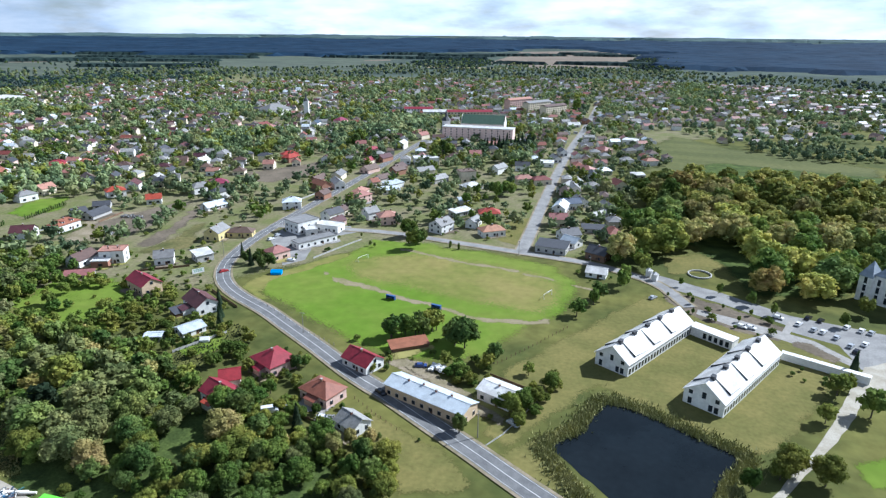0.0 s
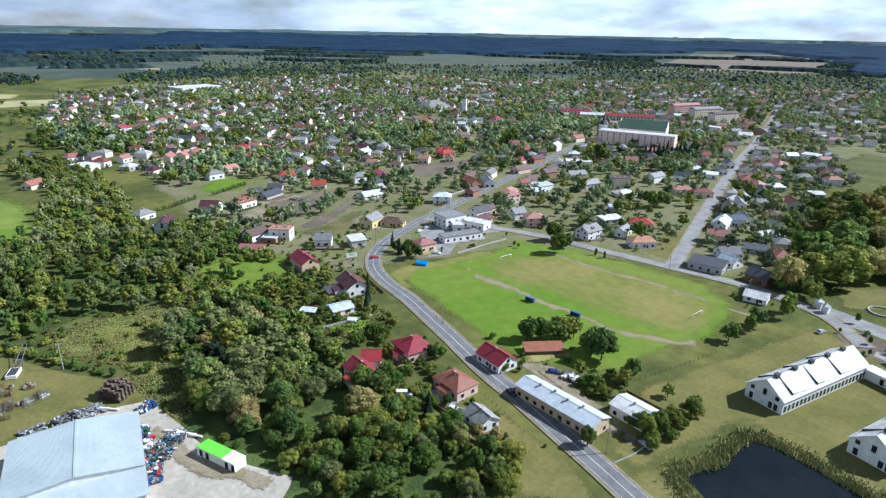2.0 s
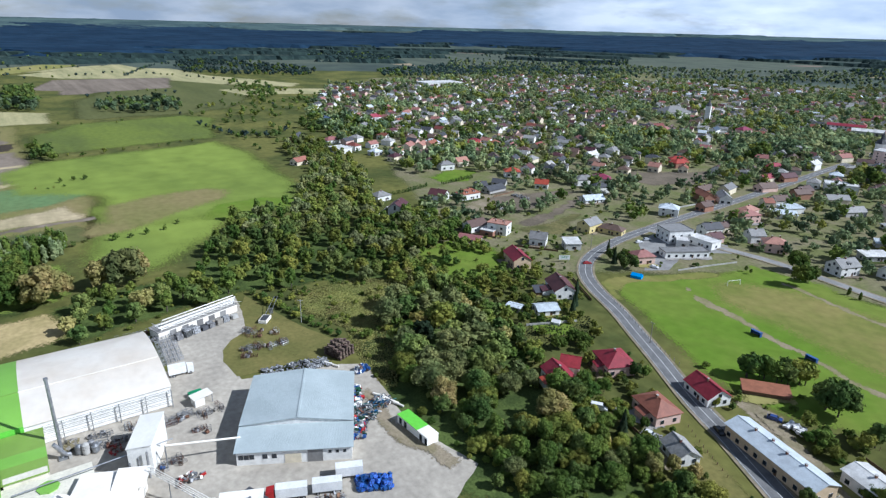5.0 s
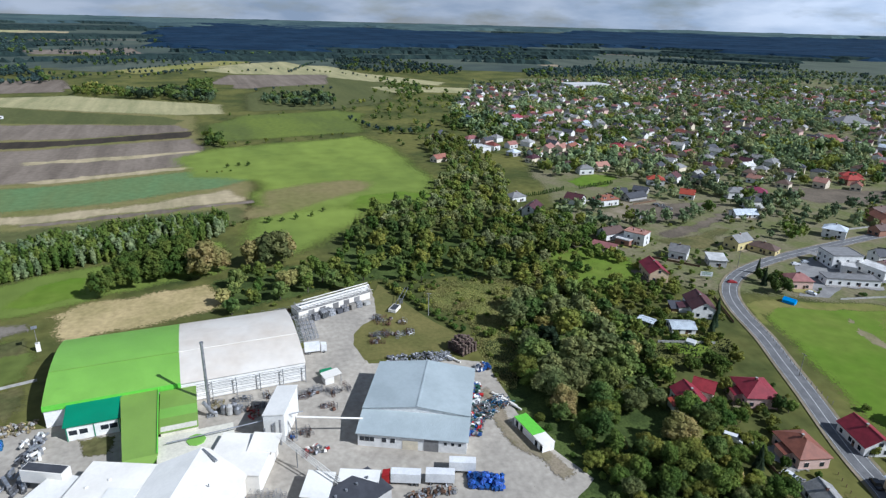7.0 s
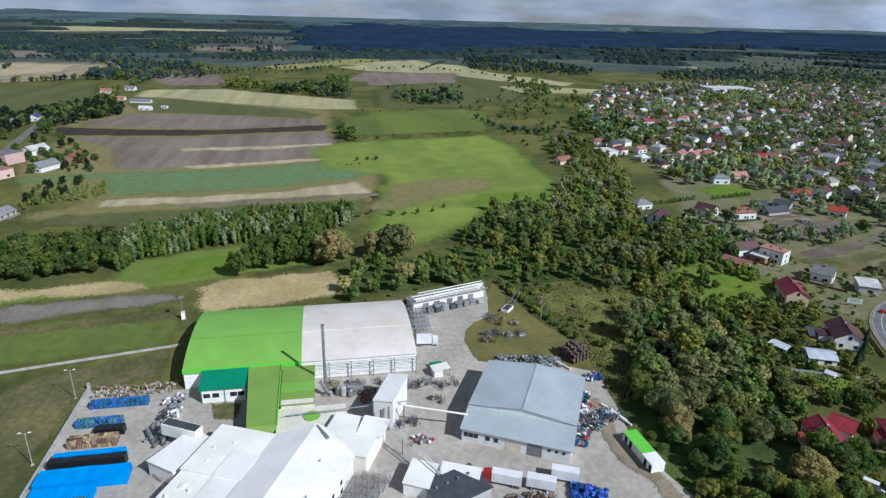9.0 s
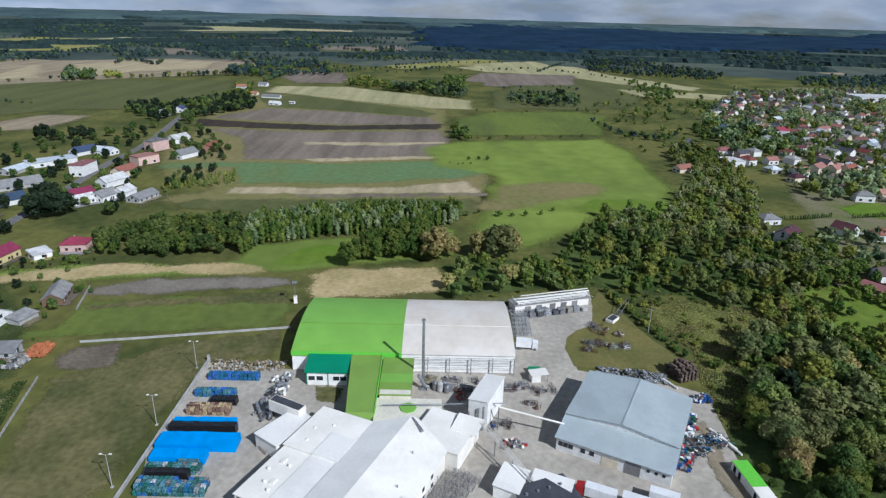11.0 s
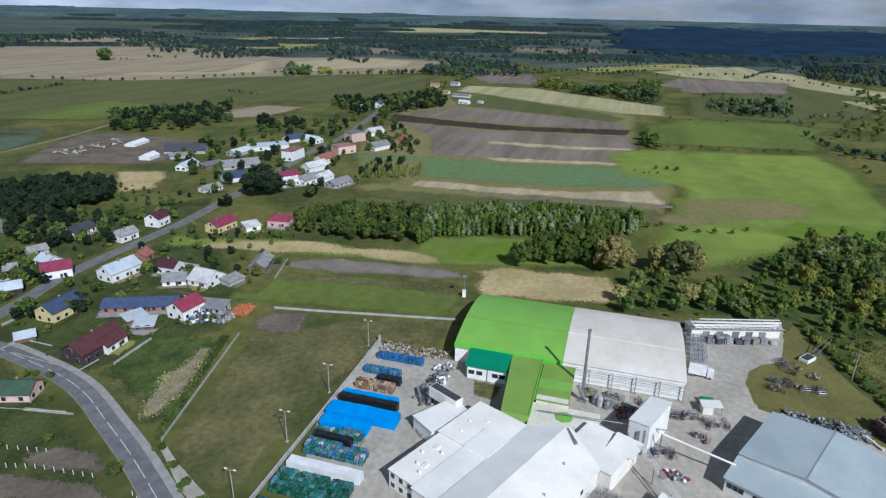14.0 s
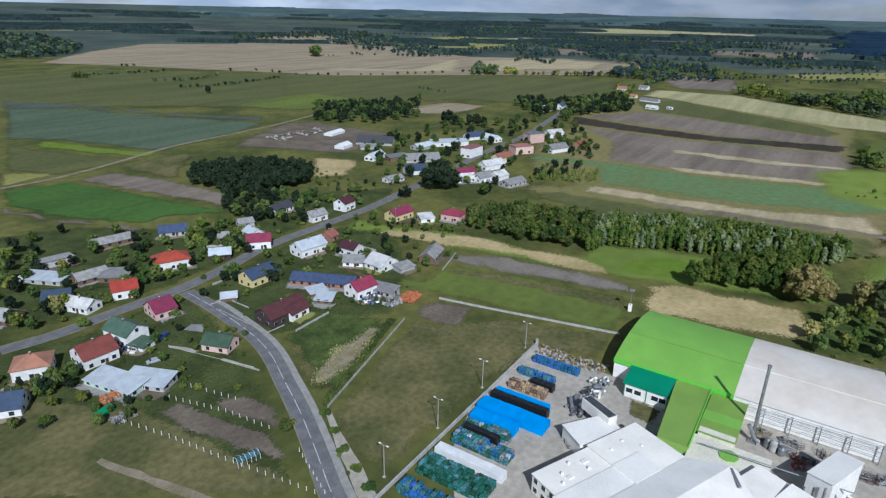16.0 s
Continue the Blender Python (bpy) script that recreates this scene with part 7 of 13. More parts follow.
def rubble(name, x, y, sx, sy, h, n, mat, label, seed, category="scrap heap", lo=0.4, hi=1.8, flat=0.5, rot=0.0):
    """A heap of odd pieces, thicker in the middle."""
    rnd = random.Random(seed)
    bm = bmesh.new()
    for _ in range(n):
        px, py = rnd.uniform(-1, 1), rnd.uniform(-1, 1)
        top = h * max(0.12, 1 - max(abs(px), abs(py)) ** 2)
        pz = rnd.uniform(0, top)
        a, b, c = rnd.uniform(lo, hi), rnd.uniform(lo, hi) * flat, rnd.uniform(lo, hi) * flat
        v = box(bm, -a / 2, -b / 2, -c / 2, a / 2, b / 2, c / 2, rnd.randrange(len(mat) if isinstance(mat, (list, tuple)) else 1))
        m = pose(px * sx / 2, py * sy / 2, max(pz, c / 2), rnd.uniform(-25, 25), rnd.uniform(-25, 25), rnd.uniform(0, 180))
        for q in v:
            q.co = m @ q.co
    low = min(q.co.z for q in bm.verts)
    bmesh.ops.translate(bm, vec=(0, 0, -low - 0.1), verts=bm.verts)
    return solid(name, bm, mat, label, category, at=pose(x, y, 0.1, 0, 0, rot), kind="stuff")


MIX = ["scrap", "steel", "bale_grey", "rust", "hall_white", "plastic_blue"]
rubble("scrap_heap", -139, 70.5, 6, 27, 2.6, 480, ["scrap", "steel", "bale_grey", "bale_teal", "hall_pale", "rust", "bale_blue"], "long heap of mixed scrap metal beside the warehouse", 1, lo=0.4, hi=2.6, flat=0.17, rot=23)
rubble("scrap_heap", -176, 66, 6, 22, 2.0, 180, ["scrap", "steel", "bale_grey"], "heap of grey scrap behind the warehouse", 2, lo=0.5, hi=2.4, flat=0.3, rot=-10)
rubble("rubble_heap", -178, -62, 6, 24, 0.9, 220, ["dirt_path", "bale_brown", "bare_soil", "concrete"], "heap of sandy rubble at the yard end", 10, "rubble", 0.4, 1.2, 0.6)
rubble("scrap_heap", -140, 22.5, 3, 6, 1.4, 40, ["rust", "steel", "plastic_red", "scrap", "hall_white"], "machine parts by the white hall", 11)
rubble("scrap_heap", -113.2, 46, 3.5, 12, 1.8, 90, ["rust", "steel", "wood_grey"], "pallets and frames behind the trailers", 13)
rubble("scrap_heap", -222, 10, 4, 44, 1.8, 240, ["scrap", "wood_grey", "steel"], "row of stacked timber and scrap behind the hall", 14, flat=0.3, hi=2.4)


def frame_mesh(w, d, h, bar, mat):
    """A welded frame: four posts, rails round the top and bottom, one cross rail."""
    bm = bmesh.new()
    bmesh.ops.create_cube(bm, size=1.0)
    rim = [e for e in bm.edges if abs(e.verts[0].co.z - e.verts[1].co.z) > 0.5]
    bmesh.ops.subdivide_edges(bm, edges=rim, cuts=1, use_grid_fill=True)
    bmesh.ops.scale(bm, vec=(w, d, h), verts=bm.verts)
    bmesh.ops.translate(bm, vec=(0, 0, h / 2), verts=bm.verts)
    bmesh.ops.wireframe(bm, faces=bm.faces[:], thickness=bar, use_replace=True, use_even_offset=True)
    return mesh_of(bm, "frame", mat)


FRAMES = [frame_mesh(2.4, 1.2, 1.5, 0.11, "steel"), frame_mesh(1.6, 1.1, 1.2, 0.1, "scrap"), frame_mesh(3.2, 0.9, 1.0, 0.12, "rust")]


def frames(x, y, rot, sx, sy, n, label, seed, kinds=(0, 1, 2), drums=0, group="machine parts"):
    """Steel frames and machine bodies, set down side by side."""
    rnd = random.Random(seed)
    top = thing("machine_frames", x, y, rot, label, "machine parts", group)
    for i in range(n):
        part("frame", FRAMES[rnd.choice(kinds)], None, top, at=pose(rnd.uniform(-sx, sx) / 2, rnd.uniform(-sy, sy) / 2, 0.3, rnd.uniform(-4, 4), rnd.uniform(-4, 4), rnd.choice((0, 0, 90)) + rnd.uniform(-14, 14)))
    for i in range(max(2, n // 3)):
        bm = bmesh.new()
        l = rnd.uniform(0.8, 1.7)
        box(bm, -l / 2, -0.45, 0, l / 2, 0.45, 0.8)
        box(bm, -l / 4, -0.3, 0.8, l / 3, 0.3, 1.1)
        bmesh.ops.bevel(bm, geom=bm.edges[:], offset=0.06, segments=1, affect="EDGES")
        part("machine_body", bm, rnd.choice(("scrap", "rust", "wood_grey", "roof_dark")), top, at=pose(rnd.uniform(-sx, sx) / 2, rnd.uniform(-sy, sy) / 2, 0.3, 0, 0, rnd.uniform(0, 180)))
    for i in range(drums):
        bm = bmesh.new()
        rod(bm, (-0.6, 0, 0.45), (0.6, 0, 0.45), 0.45, 10)
        part("drum", bm, rnd.choice(("steel", "rust", "plastic_blue")), top, at=pose(rnd.uniform(-sx, sx) / 2, rnd.uniform(-sy, sy) / 2, 0.3, 0, 0, rnd.uniform(0, 180)))
    return top


frames(-197, 58, 20, 5, 8, 12, "old steel machine frames standing on the grass island", 61)
frames(-191.6, 56.0, 62, 7, 1.0, 4, "rusty steel beams lying on the grass island", 62, (2,))
frames(-195.5, 66.0, 10, 4, 7, 9, "old steel machine frames standing on the grass island", 63)
frames(-204.8, 66.0, 85, 9, 1.4, 5, "long rusty conveyor frames lying on the grass", 64, (2, 2, 0))
frames(-210.5, 61.5, 15, 6, 8, 10, "steel frames stacked at the yard edge", 65)
frames(-167.5, 25.0, 12, 4, 10, 13, "machine parts and steel frames in the yard", 66, drums=3)
frames(-166.5, 34.5, 5, 3, 7, 9, "pallet frames and crates in the yard", 67, (1, 2))
frames(-148.5, 19.5, 0, 3, 8, 9, "dark crates and steel frames in the yard", 68, drums=2)
frames(-158, 30.5, 0, 3, 4, 4, "low steel frames in the yard", 69, (2, 1))
frames(-137.5, -46.0, 35, 6, 2.4, 7, "dark steel frames behind the outbuilding", 70)

frames(-166.0, 8.2, 80, 9, 2.6, 9, "dark machine frames along the foot of the hall wall", 74, (0, 1, 2), drums=3)
frames(-171.5, 3.0, 90, 12, 1.6, 7, "machine frames and ducts along the foot of the hall wall", 75, (0, 1))
frames(-170.5, 17.5, 88, 10, 2.0, 8, "steel frames along the foot of the hall wall", 76, (0, 1, 2))
rubble("scrap_heap", -162.5, 8.5, 5, 3, 0.7, 30, ["plastic_red", "rust", "wood_grey"], "low heap of red and rusty parts in the yard", 77, lo=0.4, hi=1.6, flat=0.3)
rubble("sand_heap", -170.5, -1.5, 4, 3, 1.8, 40, ["worn_earth", "dirt_path", "wood_grey"], "pile of buff crates beside the chimney", 78, "crates", 0.8, 1.6, 0.8)

# wire cages in rows beside the white hall
for k in range(5):
    rack = thing("wire_cage_row", -117.5 - 2.3 * k, 1.5 + 1.6 * k, WA, "row of grey wire cages on the concrete", "cages", "cage rows")
    for j in range(6):
        part("cage", FRAMES[(j + k) % 2], None, rack, at=pose(-0.2 + 0.1 * (j % 3), -4 + 1.55 * j, 0.3, 0, 0, (j * 7 + k * 5) % 9 - 4))

# tall stack of pallets
bm = bmesh.new()
comb = [(-0.6, 0.0), (-0.46, 0.0), (-0.46, 0.108), (-0.07, 0.108), (-0.07, 0.0), (0.07, 0.0), (0.07, 0.108), (0.46, 0.108), (0.46, 0.0), (0.6, 0.0), (0.6, 0.15), (-0.6, 0.15)]
ends = [[bm.verts.new((x, y, z)) for x, z in comb] for y in (-0.4, 0.4)]
bm.faces.new(ends[0])
bm.faces.new(ends[1][::-1])
for i in range(len(comb)):
    j = (i + 1) % len(comb)
    bm.faces.new((ends[0][j], ends[0][i], ends[1][i], ends[1][j]))
PALLET = mesh_of(bm, "pallet", "pallet_wood")
pile = thing("pallet_stack", -177.5, 82.5, 20, "tall stack of dark weathered wooden pallets", "pallets")
pile_rnd = random.Random(71)
for i in range(5):
    for j in range(5):
        high = int(max(9, 21 - 1.1 * ((i - 2) ** 2 + (j - 2) ** 2) + pile_rnd.uniform(-2, 2)))
        for k in range(0, high):
            if 0 < i < 4 and 0 < j < 4 and k < high - 4:
                continue
            part("pallet", PALLET, None, pile, at=pose(-3.4 + 1.7 * i + pile_rnd.uniform(-0.15, 0.15), -3.0 + 1.5 * j + pile_rnd.uniform(-0.15, 0.15), 0.2 + 0.27 * k, pile_rnd.uniform(-3, 3), pile_rnd.uniform(-3, 3), pile_rnd.uniform(-12, 12)))
    if 0 < i < 4:
        for j in (1, 2, 3):
            bm = bmesh.new()
            box(bm, -0.62, -0.5, 0, 0.62, 0.5, 3.9)
            part("crate", bm, "pallet_wood", pile, at=pose(-3.4 + 1.7 * i, -3.0 + 1.5 * j, 0.2))

# scrapped ventilation ducts, silver and slender
bm = bmesh.new()
duct_rnd = random.Random(72)
for i in range(46):
    t = duct_rnd.random()
    x, y = -149 - 21 * t + duct_rnd.uniform(-1.5, 1.5), -50 + 1.5 * t + duct_rnd.uniform(-2.6, 2.6)
    a, l, r = radians(duct_rnd.uniform(-35, 35)), duct_rnd.uniform(1.5, 5.0), duct_rnd.uniform(0.18, 0.5)
    z = r + 0.3 + duct_rnd.uniform(0, 1.6)
    d = Vector((math.cos(a), math.sin(a), duct_rnd.uniform(-0.12, 0.35))) * l / 2
    if i % 3:
        rod(bm, Vector((x, y, z)) - d, Vector((x, y, z)) + d, r, 8, r, duct_rnd.randrange(3))
    else:
        box(bm, x - l / 2, y - r, 0.2, x + l / 2, y + r, 0.2 + 2 * r + duct_rnd.uniform(0, 1.2), duct_rnd.randrange(3), math.degrees(a))
solid("duct_heap", bm, ["hall_pale", "steel", "scrap"], "heap of silver ventilation ducts in the yard", "ducts", kind="stuff")

# grey tanks with a bent duct beside the chimney
for i, (x, y, h) in enumerate(((-166.4, 0.2, 2.6), (-165.4, 1.7, 3.1), (-166.4, 3.1, 2.8), (-164.9, 3.9, 2.2))):
    tank = thing("steel_tank", x, y, 0, "upright dull grey steel tank beside the hall", "tank", "silver tanks")
    bm = bmesh.new()
    rod(bm, (0, 0, 0.4), (0, 0, h), 0.95, 14)
    rod(bm, (0, 0, h), (0, 0, h + 0.5), 0.95, 14, 0.35)
    for q in range(3):
        rod(bm, (0, 0, 0.7 + 0.65 * q), (0, 0, 0.85 + 0.65 * q), 1.02, 14)
    part("shell", bm, ["steel", "concrete", "scrap", "steel"][i], tank)
    for k in range(3):
        bm = bmesh.new()
        a = 2.1 * k
        box(bm, 0.7 * math.cos(a) - 0.08, 0.7 * math.sin(a) - 0.08, 0, 0.7 * math.cos(a) + 0.08, 0.7 * math.sin(a) + 0.08, 0.42)
        part("leg", bm, "steel", tank)
bend = thing("bent_duct", -166, -4.0, 0, "thick silver duct bending down to the yard", "duct")
bm = bmesh.new()
way = [(0, -1.2, 5.6), (0, -0.4, 4.2), (0, 0.4, 2.6), (0, 1.2, 1.5), (0, 2.2, 1.2)]
for p0, p1 in zip(way, way[1:]):
    rod(bm, p0, p1, 0.55, 10)
part("duct", bm, "steel", bend)
bm = bmesh.new()
box(bm, -0.5, 1.6, 0, 0.5, 2.4, 1.0)
part("foot", bm, "concrete", bend)


for k, (x, y, rot) in enumerate(((-221, 33.2, 4), (-217.4, 33.0, 4), (-213.8, 32.8, 4), (-210.2, 32.6, 4), (-206.6, 32.4, 4), (-203.2, 32.2, 4))):
    rack = thing("wire_cage_row", x, y, rot, "row of grey wire cages on the concrete", "cages", "cage rows")
    for j in range(5):
        bm = bmesh.new()
        bmesh.ops.create_cube(bm, size=1.0)
        bmesh.ops.subdivide_edges(bm, edges=bm.edges[:], cuts=1, use_grid_fill=True)
        bmesh.ops.scale(bm, vec=(1.9, 1.3, 1.5), verts=bm.verts)
        bmesh.ops.translate(bm, vec=(0, 0, 0.78), verts=bm.verts)
        bmesh.ops.wireframe(bm, faces=bm.faces[:], thickness=0.1, use_replace=True, use_even_offset=True)
        part("cage", bm, "steel", rack, at=pose(0, -2.8 + 1.4 * j, 0.1))

boiler = thing("boiler_house", -229, 46.5, 107, "long low white shed with pipes on its roof", "shed")
bm = bmesh.new()
box(bm, -16.5, -3.2, 0, 16.5, 3.2, 3.2)
part("wall", bm, "hall_white", boiler)
bm = bmesh.new()
box(bm, -16.8, -3.5, 3.2, 16.8, 3.5, 3.4)
part("roof", bm, "roof_asbestos", boiler)
for k in range(5):
    bm = bmesh.new()
    rod(bm, (-15, -2.4 + 1.1 * k, 3.75), (15.5 + k, -2.2 + 1.1 * k, 3.85), 0.22, 6)
    part("pipe", bm, ["hall_pale", "steel"][k % 2], boiler)
for x in (-11, -6, 0, 5, 10):
    bm = bmesh.new()
    box(bm, x - 1.3, -3.28, 0, x + 1.3, -3.203, 2.6)
    part("gate", bm, "roof_grey", boiler)
for k in range(11):
    bm = bmesh.new()
    x = -15.5 + 3.1 * k
    rod(bm, (x, -3.3, 3.4), (x + 0.2, -3.3, 4.9), 0.09, 4)
    rod(bm, (x + 0.2, -3.3, 4.85), (x + 0.2, 3.3, 4.6), 0.1, 4)
    rod(bm, (x + 0.2, -3.3, 4.6), (x + 2.9, -3.3, 3.6), 0.07, 4)
    part("truss", bm, "hall_pale", boiler)
for k in range(3):
    bm = bmesh.new()
    box(bm, -16.0 + 2 * k, -3.4 + 2.6 * k, 4.86, 14.5 + 2 * k, -3.0 + 2.6 * k, 5.1)
    part("girder", bm, "hall_white", boiler)
panel_rnd = random.Random(16)
for k, (u, n, mat) in enumerate(((-9.5, 7, "scrap"), (-6.0, 8, "bale_grey"), (-3.0, 9, "bale_grey"), (0.6, 6, "roof_dark"), (3.4, 8, "scrap"), (6.6, 5, "wood_grey"), (10.0, 6, "bale_grey"), (13.5, 5, "concrete"))):
    stack_of = thing("panel_stack", -219.0 - 0.29 * (u + 9.5), 47.0 + 0.96 * u, 107 + panel_rnd.uniform(-6, 6), "grey steel panels and racks standing in a stack beside the shed", "panels", "panel stacks")
    high = panel_rnd.uniform(1.6, 2.9)
    for i in range(n):
        bm = bmesh.new()
        box(bm, -1.2, -0.07, 0, 1.2, 0.07, high * panel_rnd.uniform(0.75, 1.05))
        part("panel", bm, mat, stack_of, at=pose(panel_rnd.uniform(-0.3, 0.3), -1.6 + 0.42 * i, 0.25, panel_rnd.uniform(-14, 4), 0, panel_rnd.uniform(-5, 5)))
hopper = thing("belt_loader", -217, 70, 140, "small white belt loader", "machine")
bm = bmesh.new()
box(bm, -3.6, -1.6, 0.3, 2.0, 1.6, 1.5)
part("hopper", bm, "hall_white", hopper)
# flat dark plate imitates the shade inside the hopper mouth
bm = bmesh.new()
box(bm, -3.3, -1.3, 1.5, 1.7, 1.3, 1.55)
part("opening", bm, "roof_dark", hopper)
for s in (-1, 1):
    bm = bmesh.new()
    rod(bm, (2, s, 1.2), (13, s * 0.6, 4.6), 0.12, 5)
    part("arm", bm, "steel", hopper)
bm = bmesh.new()
box(bm, 5.9, -0.9, -0.05, 6.1, 0.9, 2.4)
part("leg", bm, "steel", hopper)

rubble("scrap_heap", -142.9, 71.0, 26.9, 4.5, 2.4, 260, ["scrap", "steel", "tarp_white", "bale_green", "bale_teal", "plastic_red", "plastic_blue"], "long heap of mixed scrap beside the warehouse", 45, "scrap heap", 0.5, 2.2, 0.5, rot=-23)
frames(-227.6, 19.0, 98, 22.0, 2.6, 22, "steel racks and beams stacked behind the hall", 73, (0, 1, 2))
cabin = thing("container_office", -124.8, 81.6, 4, "row of white containers, the roof half lime green", "container")
for nm, x0, x1, mat in (("container", -7.2, 2.4, "lime_sheet"), ("container", 2.6, 7.2, "hall_white")):
    bm = bmesh.new()
    box(bm, x0, -2.0, 0.1, x1, 2.0, 2.7, 0)
    box(bm, x0 - 0.1, -2.1, 2.7, x1 + 0.1, 2.1, 2.85, 1)
    for k in range(2):
        box(bm, x0 + 1 + 2.4 * k, -2.03, 0.3, x0 + 2.2 + 2.4 * k, -1.98, 2.3, 2)
    part(nm, bm, ["hall_wall", mat, "glass"], cabin)
rubble("blue_crates", -112.4, 60.5, 9, 5, 2.4, 120, ["plastic_blue", "bale_blue"], "stack of blue plastic crates", 17, "crates", 0.8, 1.4, 0.8, rot=66)
rubble("crate_stack", -163, 84, 3, 5, 2.6, 70, ["bale_brown", "plastic_blue", "tarp_white"], "stack of filled crates by the fence", 18, "crates", 0.6, 1.2, 0.8)
for x, y, rot, l2, lab in ((-172, 76.5, 28, 7.0, "white cargo tube on a trailer"), (-144, 82.2, 20, 5.0, "long white hull on the ground"), (-141.5, 83.0, 25, 5.0, "long white boat-like hull on the ground"), (-139, 83.6, 20, 4.4, "long white hull on the ground"), (-146.5, 81, 30, 4.0, "slim white hull on the ground")):
    tube = thing("storage_tube", x, y, rot, lab, "tube")
    bm = bmesh.new()
    rod(bm, (-l2 / 2, 0, 0.65), (l2 / 2, 0, 0.65), 0.45, 10, 0.3)
    part("tube", bm, "hall_white", tube)
    for s in (-0.3, 0.3):
        bm = bmesh.new()
        box(bm, l2 * s - 0.2, -0.6, 0, l2 * s + 0.2, 0.6, 0.3)
        part("cradle", bm, "steel", tube)
kiosk = thing("yard_canopy", -173.2, 33.8, 10, "white canopy over a machine in the yard", "canopy")
bm = bmesh.new()
slab(bm, [(-2, -3, 2.9), (2, -3, 2.9), (2, 3, 3.2), (-2, 3, 3.2)], 0.15)
part("roof", bm, "hall_white", kiosk)
bm = bmesh.new()
box(bm, -1.6, -2.6, 0, 1.6, 0.4, 2.6)
part("machine", bm, "hall_pale", kiosk)
for s in (-1.8, 1.8):
    bm = bmesh.new()
    box(bm, s - 0.08, 2.6, 0, s + 0.08, 2.8, 3.0)
    part("post", bm, "steel", kiosk)
skip = solid("skip_container", (lambda b: (box(b, -2, -1, 0.1, 2, 1, 1.5), box(b, -1.8, -0.85, 1.5, 1.8, 0.85, 1.52), b)[-1])(bmesh.new()), "plastic_green", "green steel skip in the yard", "skip", at=pose(-178, 33.2, 0.1, 0, 0, 95))

# bales and tarpaulins on the yard
bm = bmesh.new()
v = box(bm, -0.58, -0.55, 0.02, 0.58, 0.55, 1.12)
bmesh.ops.bevel(bm, geom=bm.edges[:], offset=0.08, segments=1, affect="EDGES")
bale_base = bm
BALES = {}
for nm in ("bale_blue", "bale_teal", "bale_green", "bale_brown", "bale_grey"):
    BALES[nm] = mesh_of(bm.copy(), "bale", nm)
bm.free()


def bale_row(x, y0, y1, wide, high, kinds, label, seed):
    rnd = random.Random(seed)
    row = thing("bale_stack", x, (y0 + y1) / 2, 0, label, "bales", "bale stacks")
    n, m = int((y1 - y0) / 1.25), int(wide / 1.2)
    for k in range(high):
        for i in range(n):
            for j in range(m):
                if k and rnd.random() < 0.12:
                    continue
                part("bale", BALES[rnd.choice(kinds)], None, row, at=pose((j - (m - 1) / 2) * 1.2 + rnd.uniform(-0.06, 0.06), (i - (n - 1) / 2) * 1.25 + rnd.uniform(-0.06, 0.06), 0.1 + 1.12 * k, rnd.uniform(-3, 3) * k, rnd.uniform(-3, 3) * k, rnd.choice((0, 90, 180)) + rnd.uniform(-6, 6)))


bale_row(-170.3, -72.5, -56, 2.6, 2, ["bale_blue"], "double stack of blue film bales", 1)
bale_row(-161, -73.5, -60.5, 2.6, 2, ["bale_blue", "bale_teal", "bale_blue"], "stack of blue and teal bales", 2)
bale_row(-152.5, -72.8, -59.5, 3.8, 2, ["bale_brown"], "stack of brown cardboard bales", 3)
bale_row(-127, -73, -59, 2.6, 2, ["bale_teal", "bale_teal", "bale_green", "bale_teal", "bale_grey"], "stack of teal bales", 4)
bale_row(-120.6, -73, -55.5, 5.2, 2, ["bale_teal", "bale_teal", "bale_green", "bale_blue", "bale_teal", "bale_grey"], "broad stack of teal-grey bales", 5)
bale_row(-106.6, -74.5, -53.5, 7.4, 2, ["bale_green", "bale_teal", "bale_green"], "broad stack of dark green bales", 6)
bale_row(-97.0, -74, -56, 5.0, 2, ["bale_blue", "bale_teal"], "stack of blue bales", 7)


def tarp(x, y0, y1, wide, z, mat, label, seed):
    rnd = random.Random(seed)
    bm = bmesh.new()
    n, m = 14, 5
    grid = [[bm.verts.new((x + (j / (m - 1) - 0.5) * wide, y0 + (y1 - y0) * i / (n - 1), 0.12 if (j in (0, m - 1) or i in (0, n - 1)) else z + rnd.uniform(-0.12, 0.12))) for j in range(m)] for i in range(n)]
    for i in range(n - 1):
        for j in range(m - 1):
            bm.faces.new((grid[i][j], grid[i][j + 1], grid[i + 1][j + 1], grid[i + 1][j])).smooth = False
    for row in grid:
        row[1].co.x = x - wide * 0.49
        row[-2].co.x = x + wide * 0.49
    for j in range(m):
        grid[1][j].co.y, grid[-2][j].co.y = y0 + 0.12, y1 - 0.12
    return solid("tarpaulin_cover", bm, mat, label, "tarpaulin")


tarp(-137.6, -74.5, -53.0, 5.6, 2.4, "tarp_blue", "bale stack under a bright blue tarpaulin", 1)
tarp(-131.6, -73.8, -59.5, 4.0, 2.3, "tarp_blue", "bale stack under a bright blue tarpaulin", 2)
tarp(-143.6, -74, -55.2, 2.2, 2.6, "black_film", "stack wrapped in black film", 3)
tarp(-145.8, -73.5, -55.8, 1.6, 2.7, "tarp_blue", "narrow stack under a blue tarpaulin", 4)
tarp(-156.9, -67.0, -59.2, 2.4, 2.2, "black_film", "stack wrapped in black film", 5)
tarp(-129.2, -66, -60.5, 0.9, 2.2, "bale_teal", "low stack in teal wrapping", 8)
tarp(-124.9, -72.4, -61.5, 1.9, 2.5, "black_film", "stack wrapped in black film", 6)
